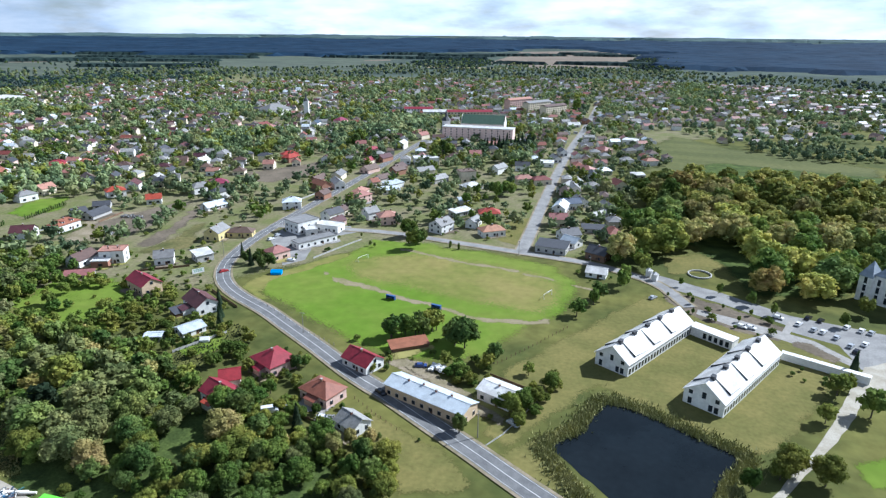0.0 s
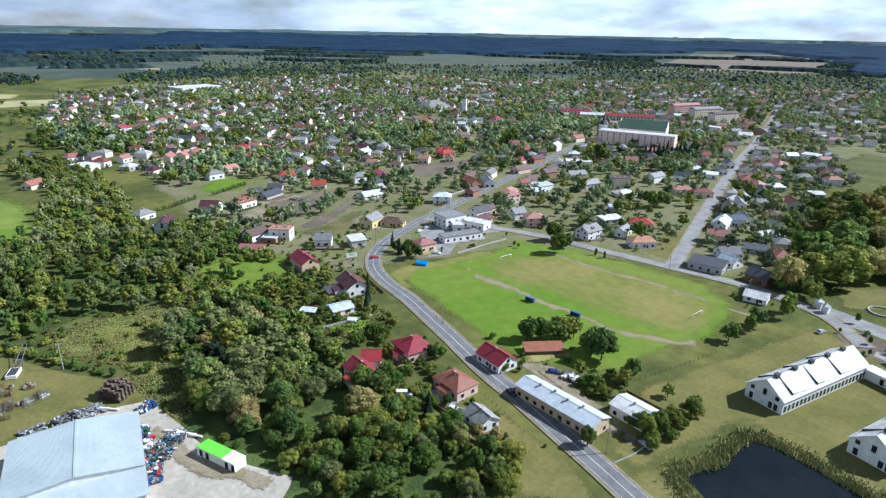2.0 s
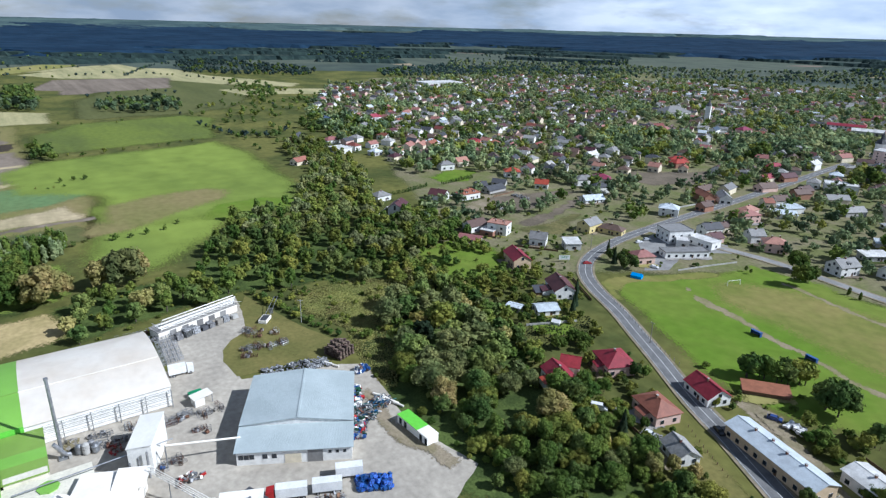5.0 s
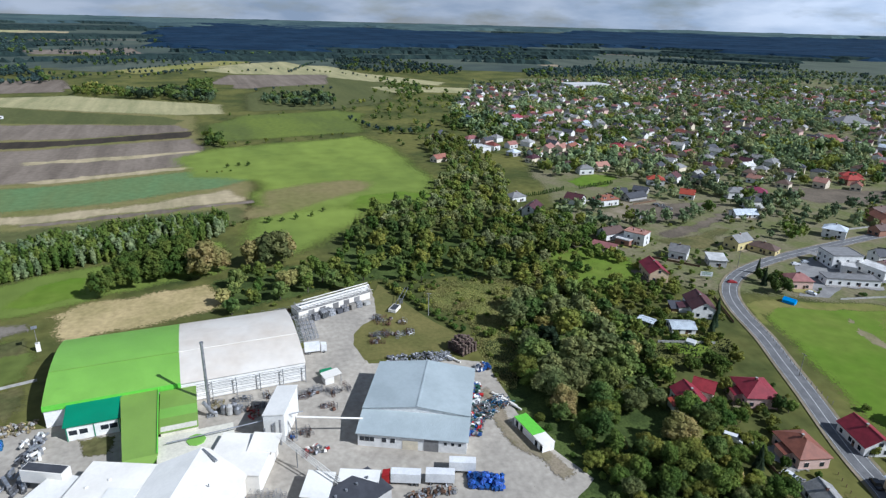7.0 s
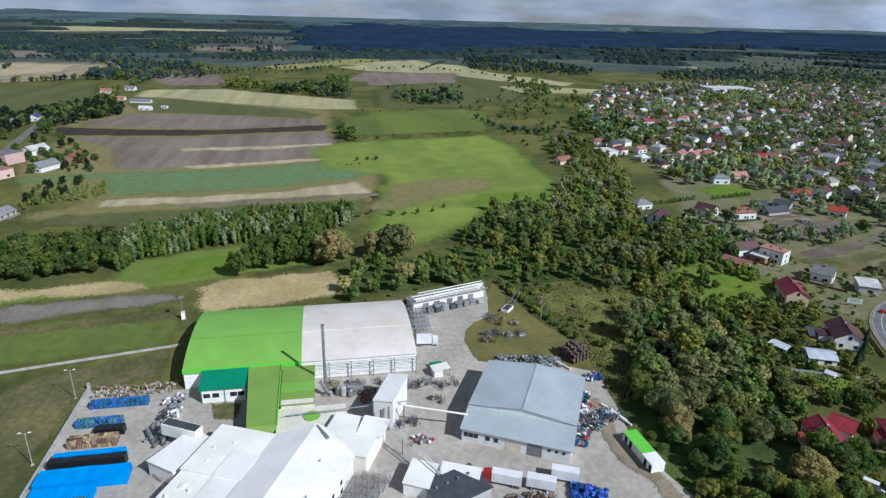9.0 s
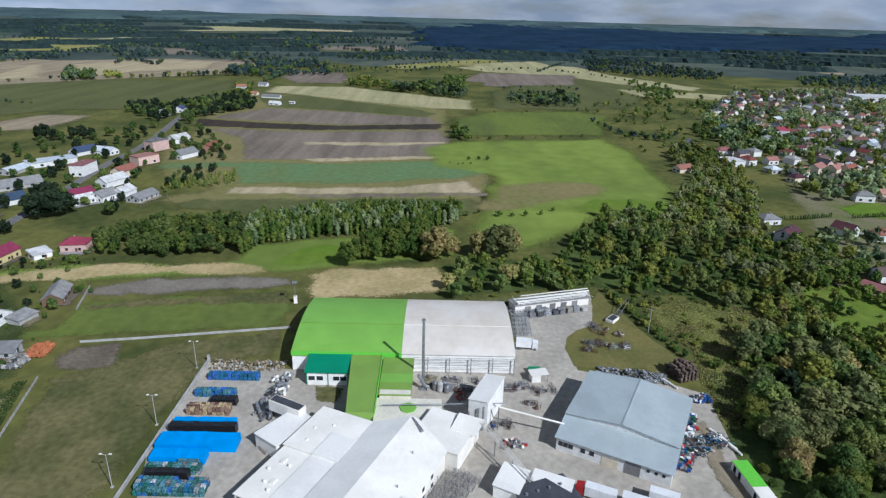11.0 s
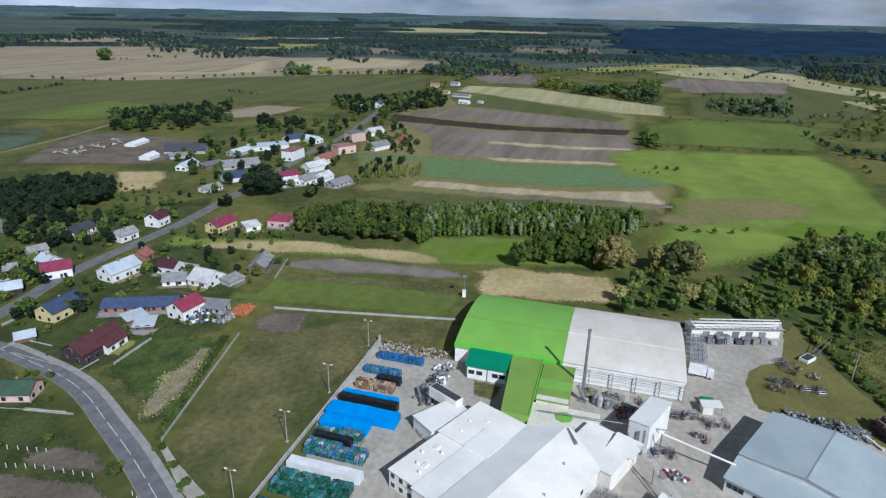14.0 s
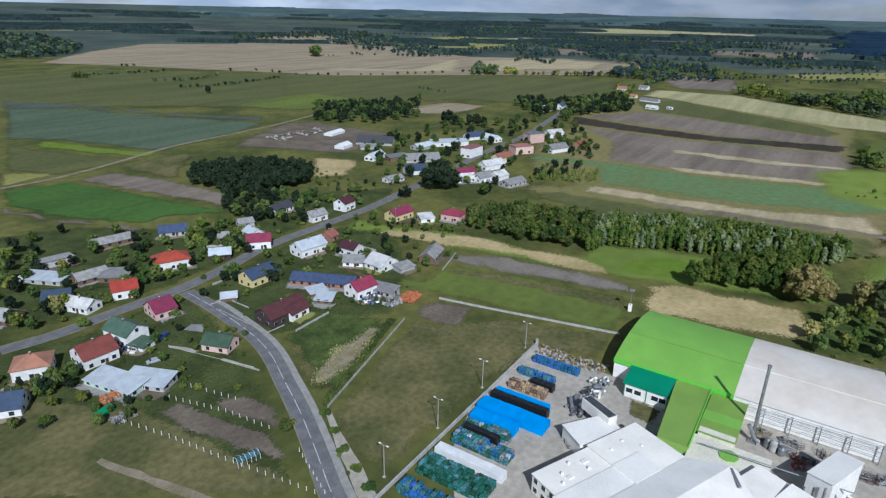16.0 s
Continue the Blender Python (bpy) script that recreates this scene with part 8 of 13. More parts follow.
tarp(-113.3, -74.0, -53.5, 3.0, 2.3, "tarp_white", "long pile under a white sheet", 7)

# yard wall, fences, lamps
bm = bmesh.new()
box(bm, -180, -76.4, 0, -70, -75.9, 1.1)
box(bm, -180.6, -76.4, 0, -180, -75.6, 2.6)
solid("yard_wall", bm, "concrete", "low pale concrete wall along the yard", "wall", kind="structure")


def fence(name, pts, h, label, mat="concrete", every=2.5, panel=True):
    top = thing(name, pts[0][0], pts[0][1], 0, label, "fence")
    bm_mesh = None
    bm = bmesh.new()
    box(bm, -0.07, -0.07, 0, 0.07, 0.07, h + 0.12)
    post = mesh_of(bm, "post", mat)
    for (x0, y0), (x1, y1) in zip(pts, pts[1:]):
        d = math.hypot(x1 - x0, y1 - y0)
        n = max(1, round(d / every))
        rot = math.degrees(math.atan2(y1 - y0, x1 - x0))
        bm = bmesh.new()
        box(bm, 0.07, -0.03, 0.05, d / n - 0.07, 0.03, h)
        pan = mesh_of(bm, "panel", mat)
        for i in range(n):
            px, py = x0 + (x1 - x0) * i / n - pts[0][0], y0 + (y1 - y0) * i / n - pts[0][1]
            part("post", post, None, top, at=pose(px, py, 0, 0, 0, rot))
            if panel:
                part("panel", pan, None, top, at=pose(px, py, 0, 0, 0, rot))
    return top


fence("concrete_fence", [(-110.6, -111.3), (-168.5, -126.0)], 1.0, "low concrete panel fence between two plots")
fence("concrete_fence", [(-191, -125), (-194, -108), (-205, -54)], 1.0, "pale concrete panel fence round the works")


def yard_lamp(x, y):
    top = thing("street_lamp", x, y, 0, "tall grey double-headed lamp post", "lamp", "yard lamps")
    bm = bmesh.new()
    rod(bm, (0, 0, 0), (0, 0, 10), 0.13, 7, 0.07)
    part("pole", bm, "concrete", top)
    bm = bmesh.new()
    box(bm, -0.35, -0.35, -0.1, 0.35, 0.35, 0.25)
    part("base", bm, "concrete", top)
    for s in (-1, 1):
        bm = bmesh.new()
        rod(bm, (0, 0, 9.8), (0, s * 1.2, 10.1), 0.05, 5)
        arm = part("arm", bm, "concrete", top)
        bm = bmesh.new()
        box(bm, -0.16, s * 1.2 - 0.35, 10.03, 0.16, s * 1.2 + 0.35, 10.2)
        part("lamp_head", bm, "hall_white", arm)


for x, y in ((-176.2, -78.6), (-146, -78.8), (-121.2, -79.1), (-97.2, -79.4)):
    yard_lamp(x, y)


def pole(x, y, h, label="tall grey wooden power pole", mat="wood_grey", arms=1):
    top = thing("power_pole", x, y, TREE_RND.uniform(0, 90), label, "pole")
    bm = bmesh.new()
    rod(bm, (0, 0, -0.2), (0, 0, h), 0.15, 7, 0.1)
    part("mast", bm, mat, top)
    for k in range(arms):
        bm = bmesh.new()
        box(bm, -0.9, -0.06, h - 0.5 - 0.8 * k, 0.9, 0.06, h - 0.38 - 0.8 * k)
        c = part("crossarm", bm, mat, top)
        for s in (-0.8, 0, 0.8):
            bm = bmesh.new()
            rod(bm, (s, 0, h - 0.38 - 0.8 * k), (s, 0, h - 0.15 - 0.8 * k), 0.05, 5)
            part("insulator", bm, "frame_white", c)


pole(-207.5, 80.9, 10, "pale concrete pole at the yard edge", "concrete")
pole(-209.5, -22, 9, "slender pole behind the hall", "steel", 0)
sub = thing("transformer_tower", -226.8, -57.2, 12, "small white transformer tower", "transformer")
bm = bmesh.new()
box(bm, -0.7, -0.7, 0, 0.7, 0.7, 3.0)
part("cabin", bm, "hall_white", sub)
bm = bmesh.new()
rod(bm, (0.6, 0, 3), (0.6, 0, 10), 0.14, 6, 0.1)
part("mast", bm, "wood_grey", sub)
bm = bmesh.new()
box(bm, -0.6, -0.9, 9.2, 1.6, 0.9, 9.35)
part("crossarm", bm, "steel", sub)

# ---- the long white buildings by the pond ----
DIR = math.degrees(math.atan2(0.893, 0.45))


def long_house(x, y, rot, length, label):
    """x, y: the middle of the near gable. The ridge runs along the building's own x axis."""
    top = thing("long_house", x, y, rot, label, "building", "long white buildings")
    w, e, r, l = 6.4, 4.9, 9.4, length
    bm = bmesh.new()
    box(bm, 0, -w, -0.2, l, w, e)
    for sx in (0, l):
        a, b, c = bm.verts.new((sx, -w, e)), bm.verts.new((sx, w, e)), bm.verts.new((sx, 0, r - 0.15))
        bm.faces.new((a, b, c) if sx else (b, a, c))
    part("wall", bm, "wall_white", top)
    sl = (r - e) / w
    for s in (-1, 1):
        bm = bmesh.new()
        q = [(-0.5, s * (w + 0.5), e - sl * 0.5 + 0.15), (l + 0.5, s * (w + 0.5), e - sl * 0.5 + 0.15), (l + 0.5, 0, r + 0.15), (-0.5, 0, r + 0.15)]
        slab(bm, q if s < 0 else [q[1], q[0], q[3], q[2]], 0.16)
        part("roof_slope", bm, "roof_white", top)
        # wide raised wedges in the roof
        for k in range(3):
            x0 = 5.0 + k * (l - 8) / 3
            x1 = x0 + (l - 8) / 3 * 0.92
            bm = bmesh.new()
            za, zb = r + 0.25, e + 1.2
            v = [(x0, s * 0.3, za), (x1, s * 0.3, za), (x1, s * w * 0.98, e + 0.2), (x0, s * w * 0.94, zb)]
            slab(bm, v[::-1] if s > 0 else v, 0.14)
            f = [(x0, s * 0.3, za - 0.1), (x0, s * w * 0.94, zb - 0.1), (x0, s * w * 0.94, e + 0.35), (x0, s * 0.3, r + 0.1)]
            face(bm, f if s < 0 else f[::-1], 1)
            bmesh.ops.recalc_face_normals(bm, faces=bm.faces)
            part("roof_wedge", bm, ["roof_white", "glass"], top)
    for k in range(5):
        cx = 4.2 + k * (l - 8) / 4.3
        bm = bmesh.new()
        box(bm, cx - 0.9, -0.9, r - 0.6, cx + 0.9, 0.3, r + 1.0, 0)
        box(bm, cx - 1.0, -1.0, r + 1.0, cx + 1.0, 0.4, r + 1.12, 0)
        part("chimney", bm, "roof_dark", top, "dark metal-clad chimney")
    n = int(l / 2.1)
    for i in range(n):
        for s in (-1, 1):
            part("window", WINDOW_TALL, None, top, at=pose(1.4 + i * (l - 2.8) / (n - 1), s * w, 1.75, 0, 0, 0 if s < 0 else 180))
    for y2, z, m in ((-4.2, 1.5, WINDOW_TALL), (-4.2, 4.6, WINDOW), (0, 5.0, WINDOW_TALL), (4.2, 1.5, WINDOW_TALL), (4.2, 4.6, WINDOW), (-2.4, 1.5, WINDOW_TALL)):
        part("window", m, None, top, at=pose(0, y2, z, 0, 0, -90))
        part("window", m, None, top, at=pose(l, -y2, z, 0, 0, 90))


long_house(-7.0, 196.9, DIR, 47.5, "long white building with a white metal roof and dark chimneys")
long_house(22.0, 182.4, DIR, 46.5, "long white building with a white metal roof and dark chimneys")
link = thing("link_building", 27.6, 233.6, -31, "low white flat-roofed corridor between the long buildings", "corridor")
bm = bmesh.new()
box(bm, -8.6, -2.4, -0.1, 8.6, 2.4, 3.4)
part("wall", bm, "wall_white", link)
bm = bmesh.new()
box(bm, -8.8, -2.6, 3.4, 8.8, 2.6, 3.65)
part("roof", bm, "roof_white", link)
for k in range(5):
    part("window", WINDOW_TALL, None, link, at=pose(-2 + 2.2 * k, -2.41, 1.6))
gate_wall = thing("garden_wall", 63, 222.4, -20, "long low white garden wall", "wall")
bm = bmesh.new()
box(bm, -13.5, -1.0, 0, 13.5, 1.0, 2.6)
part("wall", bm, "wall_white", gate_wall)
bm = bmesh.new()
box(bm, -13.7, -1.2, 2.6, 13.7, 1.2, 2.8)
part("coping", bm, "roof_white", gate_wall)

manor = thing("manor_house", 110.5, 293, -41, "white manor with a steep blue-grey roof", "manor")
manor.matrix_basis = manor.matrix_basis @ Matrix.Diagonal((1.0, 1.0, 1.3, 1.0))
bm = bmesh.new()
box(bm, -14, -8, 0, 14, 8, 10)
part("wall", bm, "wall_white", manor)
bm = bmesh.new()
c = [(-14.5, -8.5, 9.9), (14.5, -8.5, 9.9), (14.5, 8.5, 9.9), (-14.5, 8.5, 9.9)]
slab(bm, [c[0], c[1], (8, 0, 16), (-8, 0, 16)], 0.2)
slab(bm, [c[2], c[3], (-8, 0, 16), (8, 0, 16)], 0.2)
slab(bm, [c[1], c[2], (8, 0, 16)], 0.2)
slab(bm, [c[3], c[0], (-8, 0, 16)], 0.2)
part("roof", bm, "roof_slate", manor)
bm = bmesh.new()
box(bm, -19.5, -9.5, 0, -14.003, -1.5, 9.0)
part("pavilion", bm, "wall_white", manor)
bm = bmesh.new()
c = [(-20, -10, 8.95), (-14.003, -10, 8.95), (-14.003, -1, 8.95), (-20, -1, 8.95)]
for i in range(4):
    slab(bm, [c[i], c[(i + 1) % 4], (-16.8, -5.5, 14.0)], 0.2)
part("pavilion_roof", bm, "roof_slate", manor)
bm = bmesh.new()
face(bm, [(-4, -8.4, 9.7), (4, -8.4, 9.7), (0, -8.4, 13.5)])
for s2 in (-1, 1):
    q = [(s2 * 4.3, -8.6, 9.7), (0, -8.6, 13.8), (0, -1.5, 13.8), (s2 * 4.3, -6, 9.7)]
    slab(bm, q if s2 > 0 else q[::-1], 0.2, 1)
part("gable", bm, ["wall_white", "roof_slate"], manor)
wall_windows(manor, -14, -8, 14, -8, 0.5, 9.5, 3.4, WINDOW_TALL)
wall_windows(manor, -19.5, -9.5, -14, -9.5, 0.5, 8.5, 2.6, WINDOW_TALL)
wall_windows(manor, -19.5, -1.5, -19.5, -9.5, 0.5, 8.5, 3.4, WINDOW_TALL)

# reeds round the pond
rng = np.random.default_rng(4)
shore = smooth_line([(-6.0, 131.0), (-12.0, 137.0), (-19.1, 146.5), (-17.6, 151.2), (-12.9, 156.7), (-10.7, 163.6), (-7.1, 175.0), (1.2, 175.2), (11.0, 171.2), (21.6, 165.9), (30.1, 162.4), (31.2, 158.7), (28.2, 152.6), (25.6, 147.3), (22.0, 133.0)], 1.0)
middle = Vector((6, 150, 0))
vs, fs, base = [], [], 0
for p in shore:
    d = (p - middle).normalized()
    for _ in range(100):
        off = abs(rng.normal(0, 2.4)) - 0.2
        x, y = p.x + d.x * off + rng.normal(0, 0.7), p.y + d.y * off + rng.normal(0, 0.7)
        h, a, w = rng.uniform(0.5, 1.7), rng.uniform(0, 3.14), rng.uniform(0.12, 0.3)
        c, s = math.cos(a) * w, math.sin(a) * w
        lx, ly = rng.normal(0, 0.4), rng.normal(0, 0.4)
        vs += [(x - c, y - s, 0), (x + c, y + s, 0), (x + lx, y + ly, h)]
        fs.append((base, base + 1, base + 2))
        base += 3
tagged(new("reeds", data_mesh("reeds", np.array(vs), fs, "reed")), "dry yellow-green reeds along the pond", "reeds", kind="stuff")

# ---- houses ----
# houses beside the sports ground, along the streets and in the village
house(-88.9, 169.9, -20, 11.9, 8.5, 6, "gable", "roof_red", "wall_white", "low white house with a bright red hipped roof", chimneys=1)
house(-58.6, 155.9, -16, 29.7, 8.5, 5.6, "gable", "roof_sheet", "wall_ochre", "long ochre terrace with a pale blue sheet roof and brick chimneys", eave=4.1, chimneys=4, name="terraced_house", category="house")
house(-38.6, 165.7, -18, 11.8, 8.5, 5.2, "gable", "roof_white", "wall_white", "low white building with a bright sheet metal roof", eave=3.9, chimneys=1)
house(-79.2, 188.0, 39, 14.1, 5.2, 2.9, "lean", "roof_brick", "wall_wood", "open wooden barn with a rusty red roof", chimneys=0, windows=False, name="barn", category="barn", eave=2.4)
house(-117.4, 158.4, -23, 11.8, 10.3, 6.8, "hip", "roof_red", "wall_pink", "pink house with a glossy red hipped roof", chimneys=1, porch=2.2)
house(-124.2, 143.8, 37, 6.3, 7, 6, "gable", "roof_red", "wall_pink", "wing of a red-roofed house", chimneys=0)
house(-120.3, 134.9, -17, 11.8, 8, 6.4, "gable", "roof_red", "wall_white", "house with a deep red metal roof", chimneys=1, porch=2.5)
house(-91.8, 147.6, -16, 11.7, 8.9, 6.2, "hip", "roof_brick", "wall_pink", "pink house with a brick red roof", chimneys=1, porch=2.0)
house(-75.5, 136.4, -23, 8.2, 7, 5, "gable", "roof_asbestos", "wall_white", "small old cottage with a grey asbestos roof", chimneys=1)
house(-162.7, 169.5, 67, 9.0, 7.5, 3.8, "gable", "roof_sheet", "wall_white", "white shed with a pale sheet roof", chimneys=0, name="shed", category="shed")
house(-173.7, 189.0, -27, 14.0, 9.6, 7, "gable", "roof_maroon", "wall_white", "dark-roofed house with a low wing", chimneys=1, porch=4)
house(-178.0, 181.6, 65, 6.3, 5.6, 3, "lean", "roof_dark", "wall_wood", "dark wooden garden shed", chimneys=0, windows=False, name="shed", category="shed", eave=2.5)
house(-210.9, 196.4, -21, 15.0, 8.9, 7.4, "gable", "roof_red", "wall_ochre", "two-storey brick house with a dull red roof", chimneys=1)
house(-252.9, 220.0, 29, 11.6, 8.5, 7, "flat", "roof_pink", "wall_white", "large white two-storey house with low pinkish roofs", chimneys=2)
house(-264.9, 211.6, 94, 12.3, 8.5, 6.5, "gable", "roof_brown", "wall_white", "brown-roofed extension of the white house", chimneys=1)
house(-227.8, 227.0, 38, 8.9, 8.5, 6.8, "gable", "roof_grey", "wall_white", "white two-storey house with a grey roof", chimneys=1)
house(-253.8, 213.3, 27, 7.9, 7.5, 3.6, "flat", "roof_white", "wall_brick", "low brick annex with a white canopy roof", chimneys=0, name="annex", category="annex")
house(-250.3, 196.7, 34, 12.7, 5.6, 3.4, "lean", "roof_pink", "wall_grey", "long low outbuilding with a pinkish roof", chimneys=0, eave=2.9)
house(-213.3, 237.5, 60, 8.3, 8.5, 5, "lean", "roof_white", "wall_grey", "shed with a pale metal roof", chimneys=0, name="shed", category="shed", eave=4.5)
house(-229.4, 269.0, 98, 12.2, 8.9, 7.6, "gable", "roof_grey", "wall_yellow", "yellow gabled house with grey roof", chimneys=1)
house(-219.3, 277.0, 21, 14.1, 7.5, 5.2, "hip", "roof_brown", "wall_yellow", "low yellow house with a brown roof", chimneys=1)
house(-192.4, 298.4, 68, 15.0, 13, 7.4, "flat", "roof_grey", "wall_white", "white two-storey commercial building with a flat roof", chimneys=0)
house(-177.4, 304.3, -1, 15.0, 8.5, 4.4, "flat", "roof_white", "wall_white", "single-storey white extension with a flat roof", chimneys=0)
house(-183.5, 293.1, 41, 6.5, 7.5, 4.2, "flat", "roof_white", "wall_white", "white flat-roofed annex in the town", chimneys=0, name="annex", category="annex")
house(-173.1, 279.7, 62, 24.2, 7.5, 3.8, "flat", "roof_grey", "wall_white", "long low garage row with a grey roof", chimneys=0, name="garage_row", category="garage")
house(-179.5, 253.0, 67, 10.4, 8.5, 6.6, "hip", "roof_pink", "wall_pink", "pinkish house with a hipped roof", chimneys=1)
house(-225.0, 338.5, 31, 11.8, 8.9, 7.6, "hip", "roof_sheet", "wall_white", "pale two-storey house with a hipped roof", chimneys=1)
house(-233.3, 390.6, -27, 15.0, 8, 7, "gable", "roof_brick", "wall_brick", "brick house with a rust red roof", chimneys=1)
house(-224.8, 400.1, -47, 15.0, 8, 7, "gable", "roof_grey", "wall_white", "gabled house with a grey roof", chimneys=1)
house(-218.6, 368.0, 86, 9.1, 7.5, 6.4, "gable", "roof_brown", "wall_brick", "brown-roofed house by the street", chimneys=1)
house(-189.9, 368.0, 72, 15.0, 8.5, 7.6, "hip", "roof_pink", "wall_pink", "pink house by the street", chimneys=1)
house(-188.0, 326.1, 72, 11.9, 8.5, 6.8, "gable", "roof_dark", "wall_white", "dark-roofed house behind the white building", chimneys=1)
house(-178.5, 315.7, 76, 7.4, 7.5, 5.5, "gable", "roof_maroon", "wall_pink", "low house with a maroon roof", chimneys=1)
house(-166.4, 335.7, 60, 8.5, 8.5, 7.4, "gable", "roof_grey", "wall_white", "white house with a grey roof", chimneys=1)
house(-151.9, 330.0, 39, 11.8, 9.4, 7.8, "hip", "roof_pink", "wall_pink", "pink two-storey house with a pinkish roof", chimneys=2)
house(-115.7, 326.4, 72, 12.0, 9.4, 8, "gable", "roof_grey", "wall_white", "white house with a steep grey roof and dormers", chimneys=1, dormer=1)
house(-115.6, 362.8, 57, 13.9, 7.5, 4.4, "lean", "roof_white", "wall_grey", "shed with a pale roof", chimneys=0, name="shed", category="shed", eave=3.9)
house(-97.1, 364.4, 21, 13.3, 9.4, 6.2, "hip", "roof_red", "wall_cream", "house with a dark red roof", chimneys=1)
house(-86.0, 329.6, 39, 14.0, 8.5, 6, "hip", "roof_orange", "wall_white", "white bungalow with an orange roof", chimneys=1)
house(-100.8, 342.7, 86, 10.7, 6.6, 5.8, "gable", "roof_grey", "wall_white", "small gabled house with a pale roof", chimneys=0)
house(-186.3, 336.4, 78, 6.6, 6.6, 6, "gable", "roof_brown", "wall_cream", "small house with a brown roof", chimneys=1)
house(-182.2, 398.9, 35, 15.0, 8.5, 4.5, "lean", "roof_sheet", "wall_white", "low workshop with a sheet metal roof", chimneys=0, name="workshop", category="workshop", eave=4.0)
house(-200.0, 426.7, 69, 11.0, 8.5, 7, "gable", "roof_brown", "wall_white", "house by the street with a brown roof", chimneys=1)
house(-201.1, 413.3, 58, 6.5, 7.5, 6.6, "gable", "roof_brick", "wall_cream", "house with a brick red roof", chimneys=1)
house(-201.4, 458.6, 70, 12.2, 8.5, 7, "gable", "roof_brown", "wall_brick", "brown gabled brick house", chimneys=1)
house(-196.1, 510.1, 29, 21.9, 14, 6, "flat", "roof_white", "wall_white", "long hall with a white roof", chimneys=0, name="industrial_hall", category="hall")
house(-160.9, 445.0, 64, 15.0, 8.5, 6, "gable", "roof_grey", "wall_grey", "house with a grey roof", chimneys=1)
house(-180.7, 467.6, 52, 15.0, 8.5, 6.4, "gable", "roof_grey", "wall_cream", "house with a grey roof", chimneys=1)
house(-141.2, 455.7, 41, 12.6, 10.3, 9, "flat", "roof_brown", "wall_cream", "cream three-storey villa with a flat roof", chimneys=2)
house(-130.4, 434.5, 52, 15.0, 10.3, 5, "hip", "roof_white", "wall_white", "house with a white roof", chimneys=0)
house(-121.8, 390.5, 32, 8.0, 7.5, 4, "lean", "roof_sheet", "wall_grey", "shed with a bluish roof", chimneys=0, name="shed", category="shed", eave=3.5)
house(-97.2, 466.2, 32, 14.6, 8.5, 6.6, "hip", "roof_pink", "wall_cream", "house with a pink roof", chimneys=1)
house(-84.0, 467.1, 32, 14.5, 8.5, 6.6, "hip", "roof_brick", "wall_cream", "house with a brick red roof", chimneys=1)
house(-92.6, 537.6, 10, 12.3, 9.4, 5, "lean", "roof_white", "wall_white", "workshop with a pale roof", chimneys=0, name="workshop", category="workshop", eave=4.5)
house(-56.5, 392.1, 88, 15.0, 8.5, 7.4, "gable", "roof_sheet", "wall_white", "house with a sheet roof", chimneys=1)
house(-52.9, 404.2, 33, 14.3, 8.5, 7, "gable", "roof_navy", "wall_white", "house with a navy roof", chimneys=1)
house(-43.1, 338.5, 38, 10.9, 9.4, 6.5, "gable", "roof_dark", "wall_white", "dark-roofed house at the crossing", chimneys=1)
house(-48.1, 314.6, -3, 16.3, 11.3, 5, "lean", "roof_dark", "wall_grey", "large shed with a dark roof", chimneys=0, name="shed", category="shed", eave=4.5)
house(-39.7, 326.9, -27, 9.4, 7.5, 5.4, "gable", "roof_sheet", "wall_white", "outbuilding with a pale roof", chimneys=0)
house(-21.5, 286.5, -3, 9.4, 8.5, 4.4, "gable", "roof_white", "wall_white", "white metal shed in the trees", chimneys=0, name="shed", category="shed")
house(-23.3, 311.0, -22, 10.6, 9.4, 6.8, "gable", "roof_dark", "wall_wood", "old dark house near the park gate", chimneys=1)
house(-31.5, 356.9, 11, 13.0, 7.5, 4, "lean", "roof_dark", "wall_grey", "long shed with dark roof", chimneys=0, name="shed", category="shed", eave=3.5)
house(-56.2, 449.0, -71, 15.0, 8, 7, "gable", "roof_grey", "wall_white", "house with a grey roof", chimneys=1)
house(-46.9, 413.9, -58, 12.5, 7.5, 6.4, "gable", "roof_grey", "wall_white", "house with a grey roof", chimneys=1)
house(-52.0, 621.2, -42, 15.0, 10.3, 7, "hip", "roof_pink", "wall_pink", "house with a pink hipped roof", chimneys=1)
house(-30.2, 687.0, -19, 15.0, 9.4, 6, "lean", "roof_white", "wall_white", "house with a white roof", chimneys=0, eave=5.5)
house(-30.6, 386.2, 56, 13.6, 7.5, 5.4, "gable", "roof_grey", "wall_white", "shed with a pale roof", chimneys=0, name="shed", category="shed")
house(-14.3, 517.3, 22, 10.2, 7.5, 4.5, "lean", "roof_white", "wall_grey", "shed with a white roof", chimneys=0, name="shed", category="shed", eave=4.0)
house(-330.2, 231.6, -148, 11.3, 9.4, 7, "gable", "roof_maroon", "wall_white", "house with a dark maroon roof", chimneys=1)
house(-321.8, 250.0, 91, 15.0, 8.5, 6.8, "hip", "roof_brick", "wall_white", "house with a brick red roof and dormers", chimneys=1, dormer=2)
house(-357.8, 321.4, 56, 12.3, 9.4, 7, "hip", "roof_red", "wall_white", "house with a red hipped roof", chimneys=1)
house(-318.4, 316.0, 41, 9.4, 8.5, 6.4, "gable", "roof_red", "wall_white", "house with a bright red roof", chimneys=1)
house(-340.1, 275.5, 73, 8.5, 7.5, 5, "gable", "roof_dark", "wall_grey", "house with a dark roof", chimneys=1)
house(-340.5, 294.0, 38, 10.0, 8.5, 4.6, "gable", "roof_dark", "wall_grey", "dark grey barn with gable roof", chimneys=0, name="barn", category="barn")
